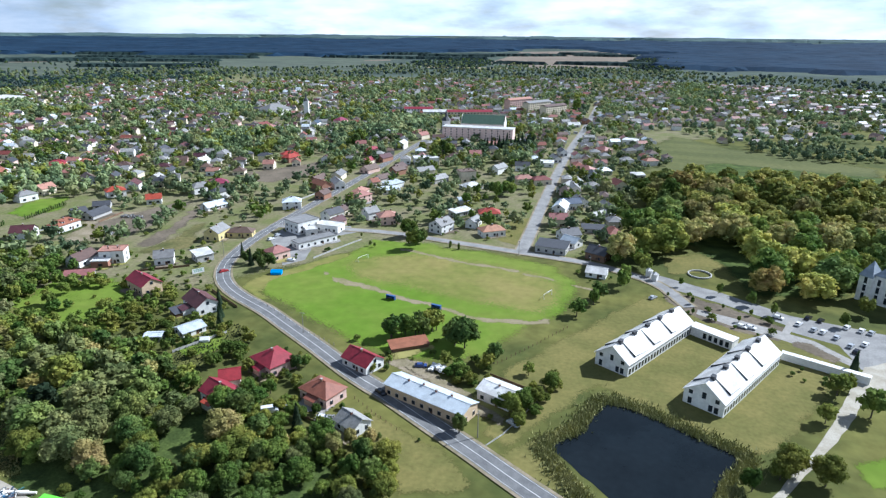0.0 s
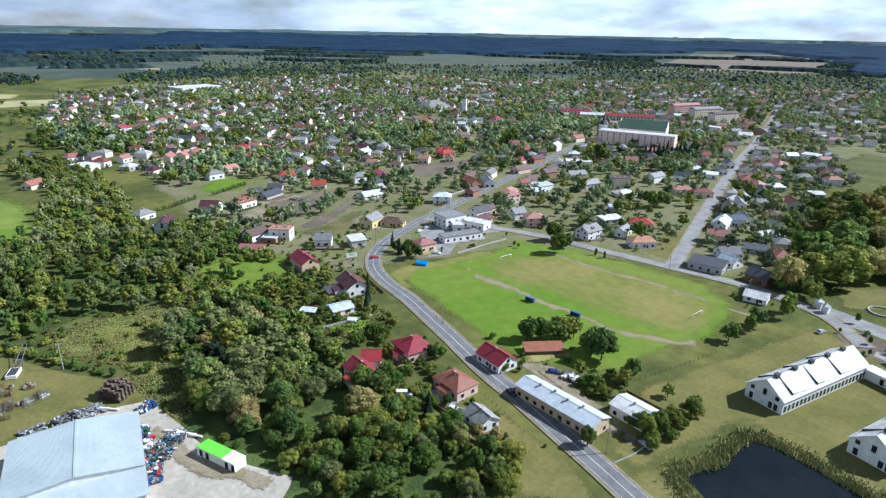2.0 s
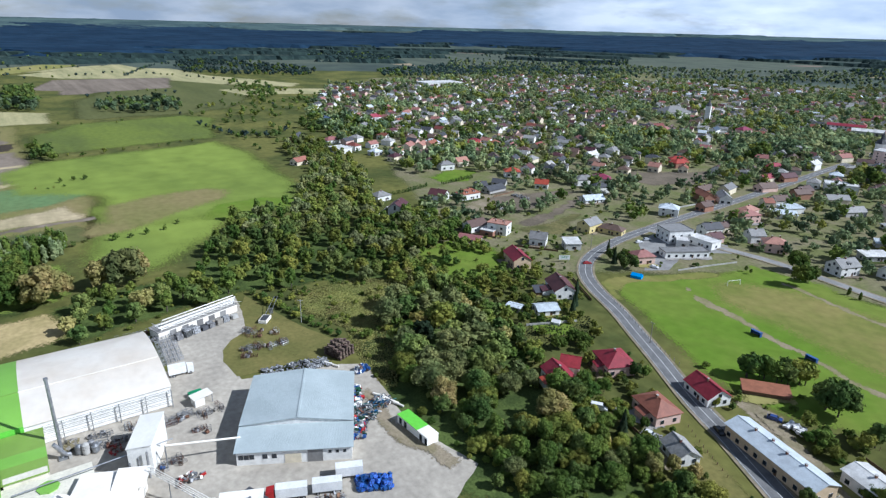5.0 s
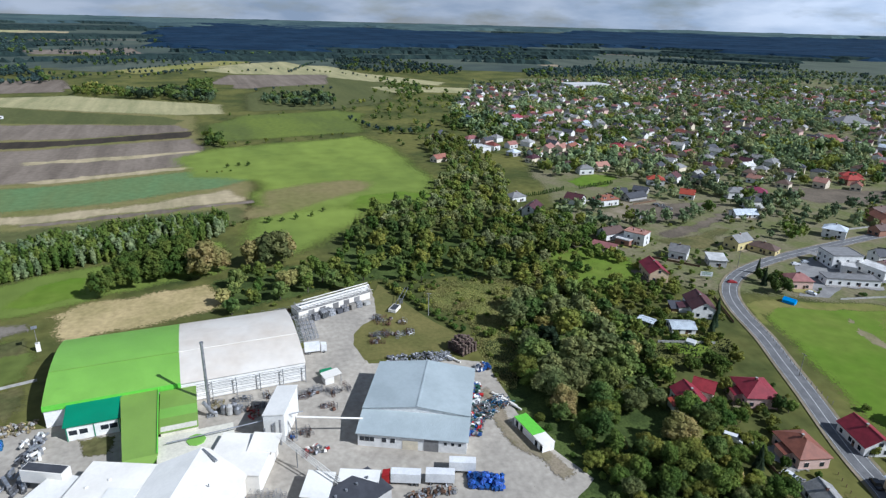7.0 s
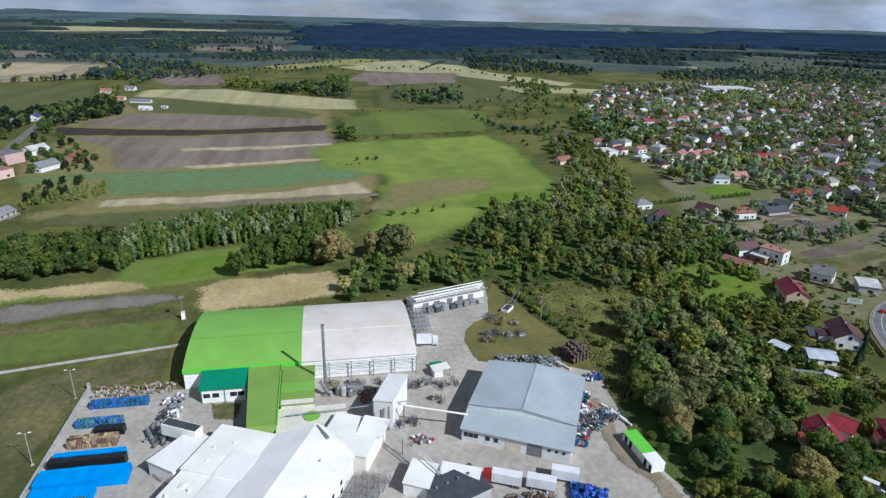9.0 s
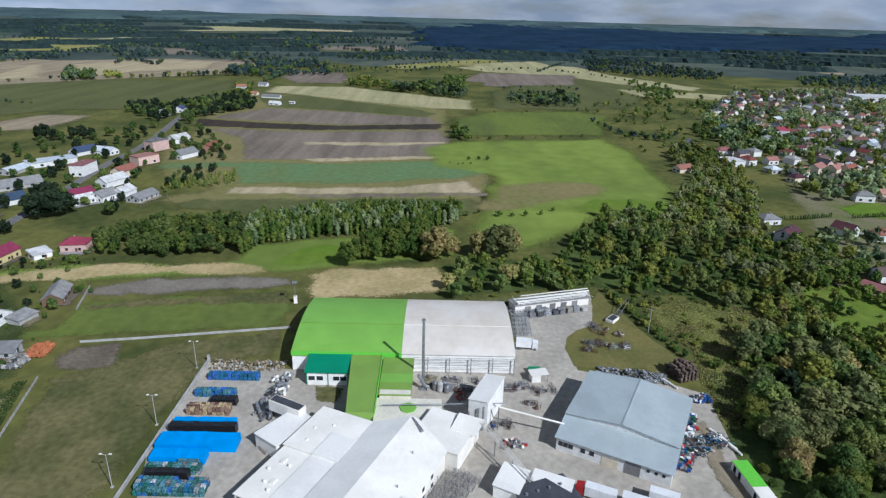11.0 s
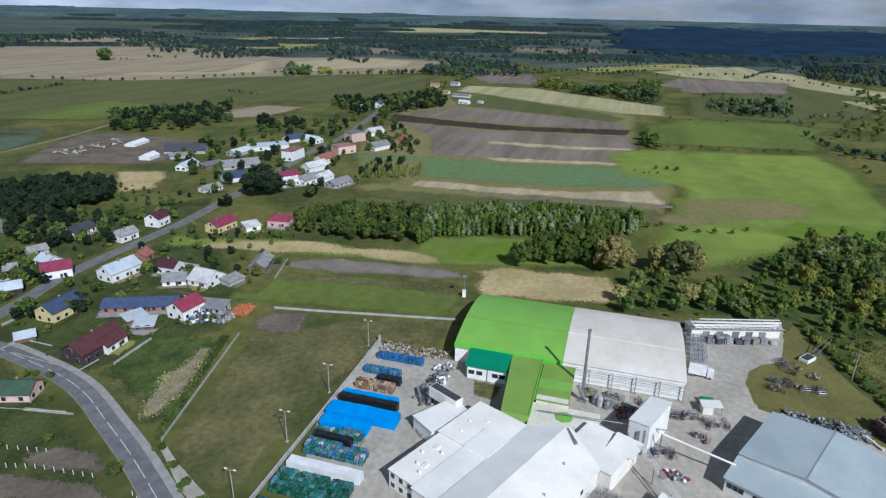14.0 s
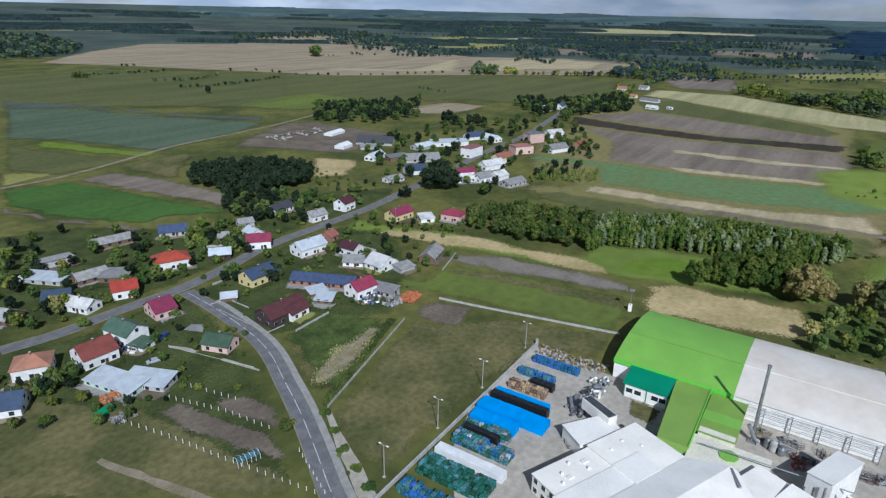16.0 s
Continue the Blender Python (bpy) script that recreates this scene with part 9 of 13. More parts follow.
house(-403.6, 289.4, 81, 12.2, 8.5, 7, "hip", "roof_grey", "wall_white", "house with a grey roof", chimneys=1)
house(-408.3, 308.1, 91, 11.1, 8.5, 7.4, "gable", "roof_pink", "wall_cream", "cream house with a pink roof", chimneys=1)
house(-309.7, 351.7, 69, 15.0, 9.4, 7.4, "hip", "roof_grey", "wall_white", "white villa with a grey roof", chimneys=1)
house(-307.4, 367.3, 45, 15.0, 10.3, 7, "hip", "roof_rose", "wall_white", "house with a rose red roof", chimneys=1)
house(-286.8, 342.2, 79, 12.8, 8.5, 7.4, "hip", "roof_dark", "wall_white", "white house with a dark roof", chimneys=1)
house(-406.9, 343.8, -31, 15.0, 8.5, 7.4, "gable", "roof_brown", "wall_white", "white gabled house with a brown roof", chimneys=1)
house(-438.5, 353.2, 38, 10.9, 8.5, 7, "hip", "roof_pink", "wall_cream", "house with a pinkish roof", chimneys=1)
house(-480.5, 378.8, 37, 12.3, 8.5, 6.5, "hip", "roof_red", "wall_cream", "house with a red roof", chimneys=1)
house(-350.1, 371.1, 38, 7.3, 7.5, 6.4, "gable", "roof_grey", "wall_white", "house with a grey roof", chimneys=1)
house(-272.1, 319.1, 73, 14.7, 8.5, 5, "gable", "roof_sheet", "wall_white", "outbuilding with a sheet roof", chimneys=0)
house(-519.1, 755.4, 73, 38.6, 26, 15, "hip", "roof_grey", "wall_white", "large white manor with a grey hipped roof", chimneys=2, name="manor", category="manor")
house(-374.2, 431.2, 91, 11.1, 8.5, 7, "gable", "roof_white", "wall_white", "house with a white roof", chimneys=1)
house(-376.7, 462.9, 105, 15.0, 9.4, 8, "hip", "roof_grey", "wall_white", "white villa with a grey roof", chimneys=1)
house(-311.9, 473.7, 76, 15.0, 9.4, 7, "hip", "roof_red", "wall_brick", "house with a deep red roof", chimneys=1)
house(-258.0, 530.8, 73, 15.0, 11.3, 8, "hip", "roof_rose", "wall_pink", "house with a rose red roof", chimneys=1)
house(-234.8, 505.8, 77, 15.0, 8.5, 6.6, "gable", "roof_maroon", "wall_brick", "house with a maroon roof", chimneys=1)
house(-248.6, 636.2, 75, 15.0, 9.4, 7.6, "gable", "roof_orange", "wall_cream", "house with an orange roof", chimneys=1)
house(-226.3, 458.1, 76, 15.0, 9.4, 6.4, "gable", "roof_brown", "wall_pink", "house with a brown roof", chimneys=1)
house(-434.6, 620.6, 113, 15.0, 9.4, 8, "hip", "roof_pink", "wall_white", "white building with a pink roof", chimneys=1)
house(-317.2, 191.6, 133, 15.0, 8.5, 7.8, "gable", "roof_maroon", "wall_white", "white gabled house with a dark maroon roof", chimneys=1)
house(-348.0, 196.7, 98, 11.1, 8.5, 6.2, "hip", "roof_grey", "wall_white", "grey-roofed house at the wood's edge", chimneys=1)
house(-550.0, 256.8, 100, 15.0, 9.4, 7, "hip", "roof_pink", "wall_white", "house with a pink roof among trees", chimneys=1)
house(-507.8, 245.6, 99, 15.0, 16, 5, "flat", "roof_white", "wall_white", "sprawling pale building site", chimneys=0)
house(-473.0, 283.9, 104, 12.1, 8.5, 7, "gable", "roof_orange", "wall_white", "house with an orange roof", chimneys=1)
house(-485.1, 304.3, 129, 15.0, 8.5, 8, "gable", "roof_pink", "wall_cream", "tall narrow pink-roofed house", chimneys=1)
house(-482.9, 317.7, 127, 15.0, 8.5, 8, "gable", "roof_pink", "wall_cream", "tall narrow pink-roofed house", chimneys=1)
house(-483.6, 329.2, 122, 15.0, 8.5, 8, "gable", "roof_brick", "wall_cream", "tall narrow brick-roofed house", chimneys=1)
house(-456.0, 304.4, 102, 15.0, 8.5, 6.5, "gable", "roof_brown", "wall_white", "house with a brown roof", chimneys=1)
house(-471.0, 370.3, 101, 15.0, 8.5, 6.5, "hip", "roof_red", "wall_cream", "house with a red roof", chimneys=1)
house(-451.6, 322.9, 117, 15.0, 8.5, 7, "hip", "roof_sheet", "wall_white", "house with a sheet roof", chimneys=1)
house(-683.0, 310.3, 104, 15.0, 10.3, 7, "hip", "roof_navy", "wall_white", "house with a bluish roof", chimneys=1)
house(-666.4, 368.9, 105, 15.0, 11.3, 8, "gable", "roof_rose", "wall_white", "house with a rose roof", chimneys=1)
house(-585.4, 234.6, 141, 30.0, 8.5, 5.5, "gable", "roof_dark", "wall_wood", "dark barn at the field edge", chimneys=0, name="barn", category="barn")
house(-477.9, 193.7, 112, 13.1, 8.5, 6, "gable", "roof_orange", "wall_cream", "house with an orange roof in the trees", chimneys=1)
house(-327.4, 277.5, 98, 16.5, 8.5, 5, "gable", "roof_dark", "wall_grey", "dark grey barn with gable roof", chimneys=0, name="barn", category="barn")
house(-1002.6, 698.8, 87, 81.1, 45, 9, "flat", "roof_white", "wall_white", "large white industrial hall", chimneys=0, name="industrial_hall", category="hall")
house(-143.0, -165.5, 177, 17.4, 9.9, 7, "gable", "roof_maroon", "wall_dark", "dark brown house with a maroon roof", chimneys=1)
house(-114.8, -165.4, -70, 9.8, 7.6, 5.4, "gable", "roof_green", "wall_pink", "small pinkish house with a green roof", chimneys=1, porch=2)
house(-86.0, -192.3, 176, 11.0, 10.3, 7.4, "gable", "roof_brick", "wall_white", "white house with a dull red roof", chimneys=1)
house(-70.8, -200.4, 147, 10.6, 9.4, 7, "hip", "roof_orange", "wall_white", "white house with an orange roof and solar collector", chimneys=1)
house(-81.4, -172.1, 101, 18.9, 7.5, 3.4, "lean", "roof_sheet", "wall_mint", "long shed with a pale blue metal roof", chimneys=0, name="shed", category="shed", eave=2.9)
house(-87.9, -165.2, 113, 14.6, 7.5, 3.4, "lean", "roof_sheet", "wall_grey", "long shed with a pale blue metal roof", chimneys=0, name="shed", category="shed", eave=2.9)
house(-99.7, -196.8, 95, 12.2, 8.9, 7.4, "gable", "roof_green", "wall_white", "white house with a green roof", chimneys=1)
house(-118.2, -204.7, 171, 8.2, 10.3, 6.5, "gable", "roof_rose", "wall_pink", "house with a crimson roof", chimneys=1)
house(-119.7, -231.1, 155, 9.3, 8.5, 6.5, "gable", "roof_red", "wall_white", "white house with a red roof", chimneys=1)
house(-148.5, -242.3, 155, 15.0, 10.3, 7.2, "hip", "roof_red", "wall_white", "white house with a red hipped roof", chimneys=1)
house(-168.6, -234.0, 140, 9.5, 7.5, 4.6, "gable", "roof_sheet", "wall_dark", "dark shed with a pale roof", chimneys=0, name="shed", category="shed")
house(-160.5, -198.2, 178, 14.3, 8.9, 7, "gable", "roof_navy", "wall_yellow", "yellow gabled house with a navy roof", chimneys=1)
house(-188.3, -229.9, 139, 11.2, 8.5, 6.8, "gable", "roof_rose", "wall_white", "white house with a crimson roof", chimneys=1)
house(-194.7, -241.3, 77, 9.0, 7.5, 6, "gable", "roof_sheet", "wall_white", "house wing with a pale roof", chimneys=1)
house(-197.3, -205.1, 172, 15.0, 9.4, 7, "gable", "roof_sheet", "wall_white", "house with a pale blue roof", chimneys=1)
house(-215.3, -208.8, -175, 6.0, 7.5, 5.5, "gable", "roof_orange", "wall_brick", "brick house with an orange roof", chimneys=1)
house(-203.5, -165.2, 85, 10.6, 11.3, 6.4, "gable", "roof_white", "wall_white", "white sheet metal barn", chimneys=0, name="barn", category="barn")
house(-226.2, -153.0, -164, 14.3, 7.5, 5.2, "gable", "roof_asbestos", "wall_wood", "weathered grey barn in the village", chimneys=0, name="barn", category="barn")
house(-174.9, -173.3, 114, 27.8, 8.5, 4.6, "gable", "roof_navy", "wall_brick", "long brick barn with a navy roof", chimneys=0, name="barn", category="barn")
house(-176.0, -154.2, 171, 10.6, 8.5, 7, "gable", "roof_rose", "wall_white", "white gabled house with a crimson roof", chimneys=1)
house(-182.1, -147.4, 98, 12.2, 6.6, 3.6, "lean", "roof_grey", "wall_grey", "grey open farm shed", chimneys=0, name="shed", category="shed", eave=3.1)
house(-162.6, -161.6, 117, 7.0, 6.6, 3, "lean", "roof_sheet", "wall_wood", "small shed with pale roof", chimneys=0, name="shed", category="shed", eave=2.5)
house(-119.0, -285.9, -10, 14.7, 8.5, 3.8, "lean", "roof_asbestos", "wall_grey", "old grey wooden barn", chimneys=0, name="barn", category="barn", eave=3.3)
house(-148.1, -289.7, 168, 18.1, 8.5, 4.4, "gable", "roof_asbestos", "wall_wood", "old long barn with a grey roof", chimneys=0, name="barn", category="barn")
house(-119.7, -256.7, 173, 12.5, 8.5, 4.6, "gable", "roof_asbestos", "wall_wood", "old barn with a grey roof", chimneys=0, name="barn", category="barn")
house(-126.3, -248.3, 132, 11.3, 8.5, 4, "lean", "roof_grey", "wall_wood", "wooden barn with grey roof", chimneys=0, name="barn", category="barn", eave=3.5)
house(-107.4, -269.7, 116, 19.5, 7.5, 3.6, "lean", "roof_sheet", "wall_grey", "long low shed with a pale roof", chimneys=0, name="shed", category="shed", eave=3.1)
house(-101.4, -246.7, 141, 9.8, 7.5, 5, "gable", "roof_navy", "wall_wood", "shed with a dull blue roof", chimneys=0, name="shed", category="shed")
house(-103.1, -232.5, 107, 12.1, 7.5, 5, "gable", "roof_white", "wall_white", "house with a pale roof", chimneys=1)
house(-174.2, -278.1, 146, 13.4, 8.5, 5.4, "gable", "roof_navy", "wall_grey", "barn with a dark blue roof", chimneys=0, name="barn", category="barn")
house(-234.9, -236.8, 171, 10.4, 7.5, 5.8, "gable", "roof_asbestos", "wall_white", "small house with a grey roof", chimneys=1)
house(-259.3, -237.6, -176, 9.7, 8.5, 7.4, "gable", "roof_maroon", "wall_white", "white gabled house with a maroon roof", chimneys=1)
house(-264.5, -201.3, 173, 14.7, 8.5, 6.6, "gable", "roof_rose", "wall_yellow", "yellow house with a crimson roof", chimneys=1)
house(-280.9, -175.4, 98, 11.7, 8.5, 6.4, "hip", "roof_rose", "wall_pink", "house with a crimson roof", chimneys=1)
house(-353.4, -254.4, 145, 15.1, 10.5, 6.5, "gable", "roof_navy", "wall_white", "white house with a navy roof", chimneys=1)
house(-388.8, -273.3, 139, 27.2, 12.7, 6, "gable", "roof_grey", "wall_grey", "large grey farm barn", chimneys=0, name="barn", category="barn")
house(-417.0, -342.2, 118, 31.2, 17.9, 6.5, "gable", "roof_dark", "wall_grey", "large dark farm barn", chimneys=0, name="barn", category="barn")
house(-427.6, -250.8, 179, 18.8, 9.5, 8, "flat", "roof_pink", "wall_white", "pale two-storey house in the village", chimneys=1)
house(-451.9, -288.2, 140, 32.4, 10.5, 5, "lean", "roof_sheet", "wall_white", "long sheds with bluish roofs", chimneys=0, name="shed", category="shed", eave=4.5)
house(-490.4, -285.2, 156, 18.8, 10.5, 6.5, "gable", "roof_navy", "wall_white", "white house with a navy roof", chimneys=1)
house(-492.2, -267.9, 74, 16.2, 9.5, 6, "gable", "roof_sheet", "wall_white", "house with a pale roof", chimneys=1)
house(-512.3, -235.9, 154, 16.2, 10.5, 8.5, "flat", "roof_grey", "wall_pink", "pinkish block-shaped house in the village", chimneys=1)
house(-545.3, -231.0, 155, 17.4, 10.5, 7.5, "gable", "roof_white", "wall_white", "plain white village house", chimneys=1)
house(-464.0, -224.4, 148, 17.2, 11.5, 6.5, "flat", "roof_pink", "wall_pink", "pink flat-roofed building in the village", chimneys=0)
house(-487.4, -202.8, 158, 18.8, 10.5, 7, "gable", "roof_grey", "wall_white", "white house with a grey roof", chimneys=1)
house(-399.9, -217.1, 161, 18.8, 9.5, 7, "gable", "roof_white", "wall_white", "plain white village house", chimneys=1)
house(-426.9, -222.0, 166, 16.6, 9.5, 7, "gable", "roof_orange", "wall_cream", "house with an orange roof", chimneys=1)
house(-368.7, -222.0, 145, 14.8, 9.5, 6, "gable", "roof_rose", "wall_white", "house with a rose roof", chimneys=1)
house(-356.8, -214.3, 145, 13.4, 9.5, 5.5, "gable", "roof_white", "wall_white", "small pale whitish village house", chimneys=0)
house(-365.4, -204.6, 164, 13.6, 9.5, 6.5, "gable", "roof_grey", "wall_white", "house with a grey roof", chimneys=1)
house(-375.0, -197.6, 170, 12.0, 9.5, 6.5, "gable", "roof_white", "wall_white", "plain white village house", chimneys=1)
house(-368.3, -182.9, 166, 18.2, 9.5, 5, "gable", "roof_grey", "wall_grey", "grey shed with grey roof", chimneys=0, name="shed", category="shed")
house(-426.1, -298.8, 172, 18.8, 10.5, 5, "gable", "roof_sheet", "wall_grey", "shed with a pale roof", chimneys=0, name="shed", category="shed")
house(-517.6, -192.7, 175, 17.5, 9.5, 6.5, "gable", "roof_brick", "wall_brick", "brick house in the trees", chimneys=1)
house(-690.2, -304.6, 172, 15.0, 9.4, 7, "gable", "roof_white", "wall_white", "white farmhouse among trees", chimneys=1)
house(-720.6, -298.8, -176, 15.0, 9.4, 7, "gable", "roof_navy", "wall_white", "farmhouse with a dark roof", chimneys=1)
house(-146.5, -162.2, -179, 8.9, 6.6, 5.2, "gable", "roof_maroon", "wall_white", "white gabled extension of the brown house", chimneys=0)
house(-183.4, -252.0, 141, 7.0, 7.5, 4.2, "gable", "roof_asbestos", "wall_wood", "weathered grey garden shed", chimneys=0, name="shed", category="shed")
house(-205.2, -260.3, 156, 7.9, 7.5, 4.2, "gable", "roof_asbestos", "wall_grey", "weathered grey garden shed", chimneys=0, name="shed", category="shed")
house(-141.2, -193.8, 141, 6.0, 4.2, 2.8, "lean", "roof_sheet", "wall_wood", "small blue-roofed garden shed", chimneys=0, windows=False, name="shed", category="shed", eave=2.3)
house(-199.1, -177.5, 118, 9.3, 8.5, 4.6, "gable", "roof_grey", "wall_white", "pale outbuilding beside the barn", chimneys=0, name="barn", category="barn")
house(-208.0, -187.5, 91, 9.2, 7.5, 6.2, "gable", "roof_maroon", "wall_white", "white gabled house with a maroon roof", chimneys=1)
house(-207.2, -155.0, 166, 8.3, 5.6, 3.2, "lean", "roof_asbestos", "wall_grey", "low grey shed beside the barn", chimneys=0, windows=False, name="shed", category="shed", eave=2.7)
house(-269.6, -186.3, 142, 7.9, 7.5, 4.2, "lean", "roof_white", "wall_white", "low white shed behind the house", chimneys=0, name="shed", category="shed", eave=3.7)
house(-232.9, -263.5, -176, 14.6, 8.5, 5.6, "gable", "roof_dark", "wall_white", "white barn with a dark roof", chimneys=0, name="barn", category="barn")
house(-370.6, -305.3, -172, 17.9, 8.4, 5.6, "gable", "roof_sheet", "wall_white", "small pale shed of the farm", chimneys=0, name="shed", category="shed")
house(-379.4, -290.0, 163, 17.8, 8.4, 4.4, "lean", "roof_grey", "wall_wood", "grey open shed of the farm", chimneys=0, name="shed", category="shed", eave=3.9)
house(-326.0, -253.0, 165, 12.8, 8.4, 4.4, "gable", "roof_asbestos", "wall_white", "small grey shed by the street", chimneys=0, name="shed", category="shed")
house(-82.4, -244.4, 111, 6.0, 8.5, 5, "gable", "roof_asbestos", "wall_wood", "weathered barn among the trees", chimneys=0, name="barn", category="barn")
house(-165.6, -169.1, 157, 7.5, 5.6, 3, "lean", "roof_sheet", "wall_wood", "small shed with a pale roof", chimneys=0, windows=False, name="shed", category="shed", eave=2.5)
house(-56.7, -186.2, -38, 9.7, 9.4, 6, "gable", "roof_navy", "wall_white", "white house with a dark blue roof", chimneys=1)
house(-99.4, -187.7, 105, 6.5, 5.6, 3, "lean", "roof_green", "wall_white", "low green-roofed garage of the house", chimneys=0, name="garage_row", category="garage", eave=2.5)
house(-398.0, -333.4, 139, 16.8, 9.5, 4, "gable", "roof_grey", "wall_grey", "small grey farm shed", chimneys=0, name="shed", category="shed")
house(-244.1, 405.5, 88, 15.0, 8.5, 7, "gable", "roof_brown", "wall_brick", "brown gabled brick house by the street", chimneys=1)
house(-237.7, 425.2, 101, 15.0, 8.5, 7, "gable", "roof_grey", "wall_cream", "cream house with a grey gable roof", chimneys=1)
house(-194.9, 377.4, 92, 13.9, 8.5, 8, "hip", "roof_pink", "wall_pink", "pink two-storey house by the street", chimneys=1)
house(-204.8, 469.0, 86, 15.0, 9.4, 7, "gable", "roof_brown", "wall_wood", "brown gabled wooden house", chimneys=1)
house(-186.1, 415.3, 69, 15.0, 8.5, 5, "lean", "roof_sheet", "wall_white", "low workshop with a blue sheet roof", chimneys=0, name="workshop", category="workshop", eave=4.5)
house(-242.4, 488.3, 91, 15.0, 7.5, 6, "gable", "roof_rose", "wall_cream", "cream house with a crimson roof", chimneys=1)
house(-259.6, 655.7, 66, 15.0, 9.4, 7, "hip", "roof_orange", "wall_pink", "pink house with an orange roof", chimneys=1)
house(-125.2, 495.4, 72, 15.0, 8.5, 7.5, "gable", "roof_grey", "wall_white", "white house with a grey roof", chimneys=1)
house(-108.6, 512.7, 10, 12.3, 8.5, 7.5, "gable", "roof_dark", "wall_white", "white house with a dark roof", chimneys=1)
house(-88.9, 562.2, -63, 15.0, 7.5, 6, "gable", "roof_grey", "wall_white", "white gabled house by the street", chimneys=1)
house(-88.2, 595.9, -70, 15.0, 7.5, 6.5, "gable", "roof_dark", "wall_white", "white gabled house with a dark roof", chimneys=1)
house(-56.6, 520.0, -27, 15.0, 9.4, 7, "hip", "roof_pink", "wall_mint", "mint green house with a pinkish roof", chimneys=1)
house(-60.4, 458.6, 78, 30.0, 9.4, 7, "gable", "roof_grey", "wall_white", "white house with a large grey roof", chimneys=1)
house(-457.5, 639.0, 81, 15.0, 9.4, 7, "gable", "roof_brick", "wall_white", "white house with a brick red roof", chimneys=1)
house(-385.4, 702.0, 79, 15.0, 11.3, 9, "hip", "roof_rose", "wall_pink", "pink villa with a crimson roof", chimneys=1)
house(-324.1, 489.5, 48, 15.0, 9.4, 6, "hip", "roof_red", "wall_cream", "cream house with a red roof", chimneys=1)
house(-403.9, 672.3, 103, 15.0, 8.5, 8, "gable", "roof_navy", "wall_white", "white house with a navy roof", chimneys=1)
house(-282.5, 628.2, 79, 15.0, 11.3, 9, "flat", "roof_grey", "wall_white", "white two-storey town building", chimneys=0)
house(-246.1, 572.6, 96, 15.0, 8.5, 8, "gable", "roof_white", "wall_white", "white gabled house on the street", chimneys=1)
house(-143.2, 817.0, -24, 20.9, 11.3, 6, "flat", "roof_white", "wall_white", "low white hall with flat roof", chimneys=0, name="industrial_hall", category="hall")
house(-105.8, 793.8, 22, 15.0, 9.4, 6, "gable", "roof_white", "wall_white", "white shed with a pale roof", chimneys=0, name="shed", category="shed")
house(-95.5, 829.6, -55, 15.0, 9.4, 7, "gable", "roof_brown", "wall_brick", "brick house with a brown roof", chimneys=1)

house(-958.0, -298.5, 80, 16, 9, 7, "gable", "roof_orange", "wall_white", "white farmhouse with an orange tiled roof", chimneys=0)
house(-1000.9, -278.6, 80, 14, 9, 6.5, "gable", "roof_grey", "wall_white", "white farm building with a grey roof", chimneys=0)
house(-889.7, -261.3, 80, 10, 8, 5, "gable", "roof_orange", "wall_cream", "cream farm cottage with an orange roof", chimneys=0)
house(-861.5, -230.0, 80, 26, 8, 5, "gable", "roof_grey", "wall_white", "long white barn with a grey roof", chimneys=0)
house(-795.1, -208.5, 80, 14, 8, 5, "gable", "roof_white", "wall_white", "white open barn on the field", chimneys=0)
house(-809.3, -190.1, 80, 7, 4, 3, "gable", "roof_white", "wall_white", "small white shed on the field", chimneys=0)

# landmarks of the town
school = thing("school", -190, 656, 4, "long pink three-storey school with rows of windows", "school")
bm = bmesh.new()
box(bm, -39, -8, 0, 39, 8, 13)
part("wall", bm, "wall_rose", school)
bm = bmesh.new()
box(bm, -39.6, -8.6, 13, 39.6, 8.6, 13.6)
part("roof", bm, "roof_white", school)
wall_windows(school, -39, -8, 39, -8, 1.2, 12.6, 6.0, WINDOW)
church = thing("church", -194, 690, 6, "large church with a grey-green roof and white gables", "church")
bm = bmesh.new()
box(bm, -25, -10, 0, 25, 10, 14)
for sx in (-25, 25):
    a, b, c = bm.verts.new((sx, -10, 14)), bm.verts.new((sx, 10, 14)), bm.verts.new((sx, 0, 23))
    bm.faces.new((a, b, c) if sx > 0 else (b, a, c))
part("wall", bm, "wall_white", church)
bm = bmesh.new()
slab(bm, [(-24, -10.8, 13.6), (24, -10.8, 13.6), (24, 0, 22.6), (-24, 0, 22.6)], 0.3)
slab(bm, [(24, 10.8, 13.6), (-24, 10.8, 13.6), (-24, 0, 22.6), (24, 0, 22.6)], 0.3)
part("roof", bm, "roof_green", church)
for nm, x, y, h, w in (("bell_tower", -232, 668, 17, 4.5), ("bell_tower", -470, 760, 20, 3.2)):
    t2 = thing(nm, x, y, 20, "white bell tower with a pointed dark cap", "tower")
    bm = bmesh.new()
    box(bm, -w, -w, 0, w, w, h)
    part("wall", bm, "wall_white", t2)
    bm = bmesh.new()
    rod(bm, (0, 0, h), (0, 0, h + 4), w * 1.3, 8, w * 0.6)
    rod(bm, (0, 0, h + 4), (0, 0, h + 11), w * 0.45, 8, 0.1)
    part("cap", bm, "roof_dark", t2)
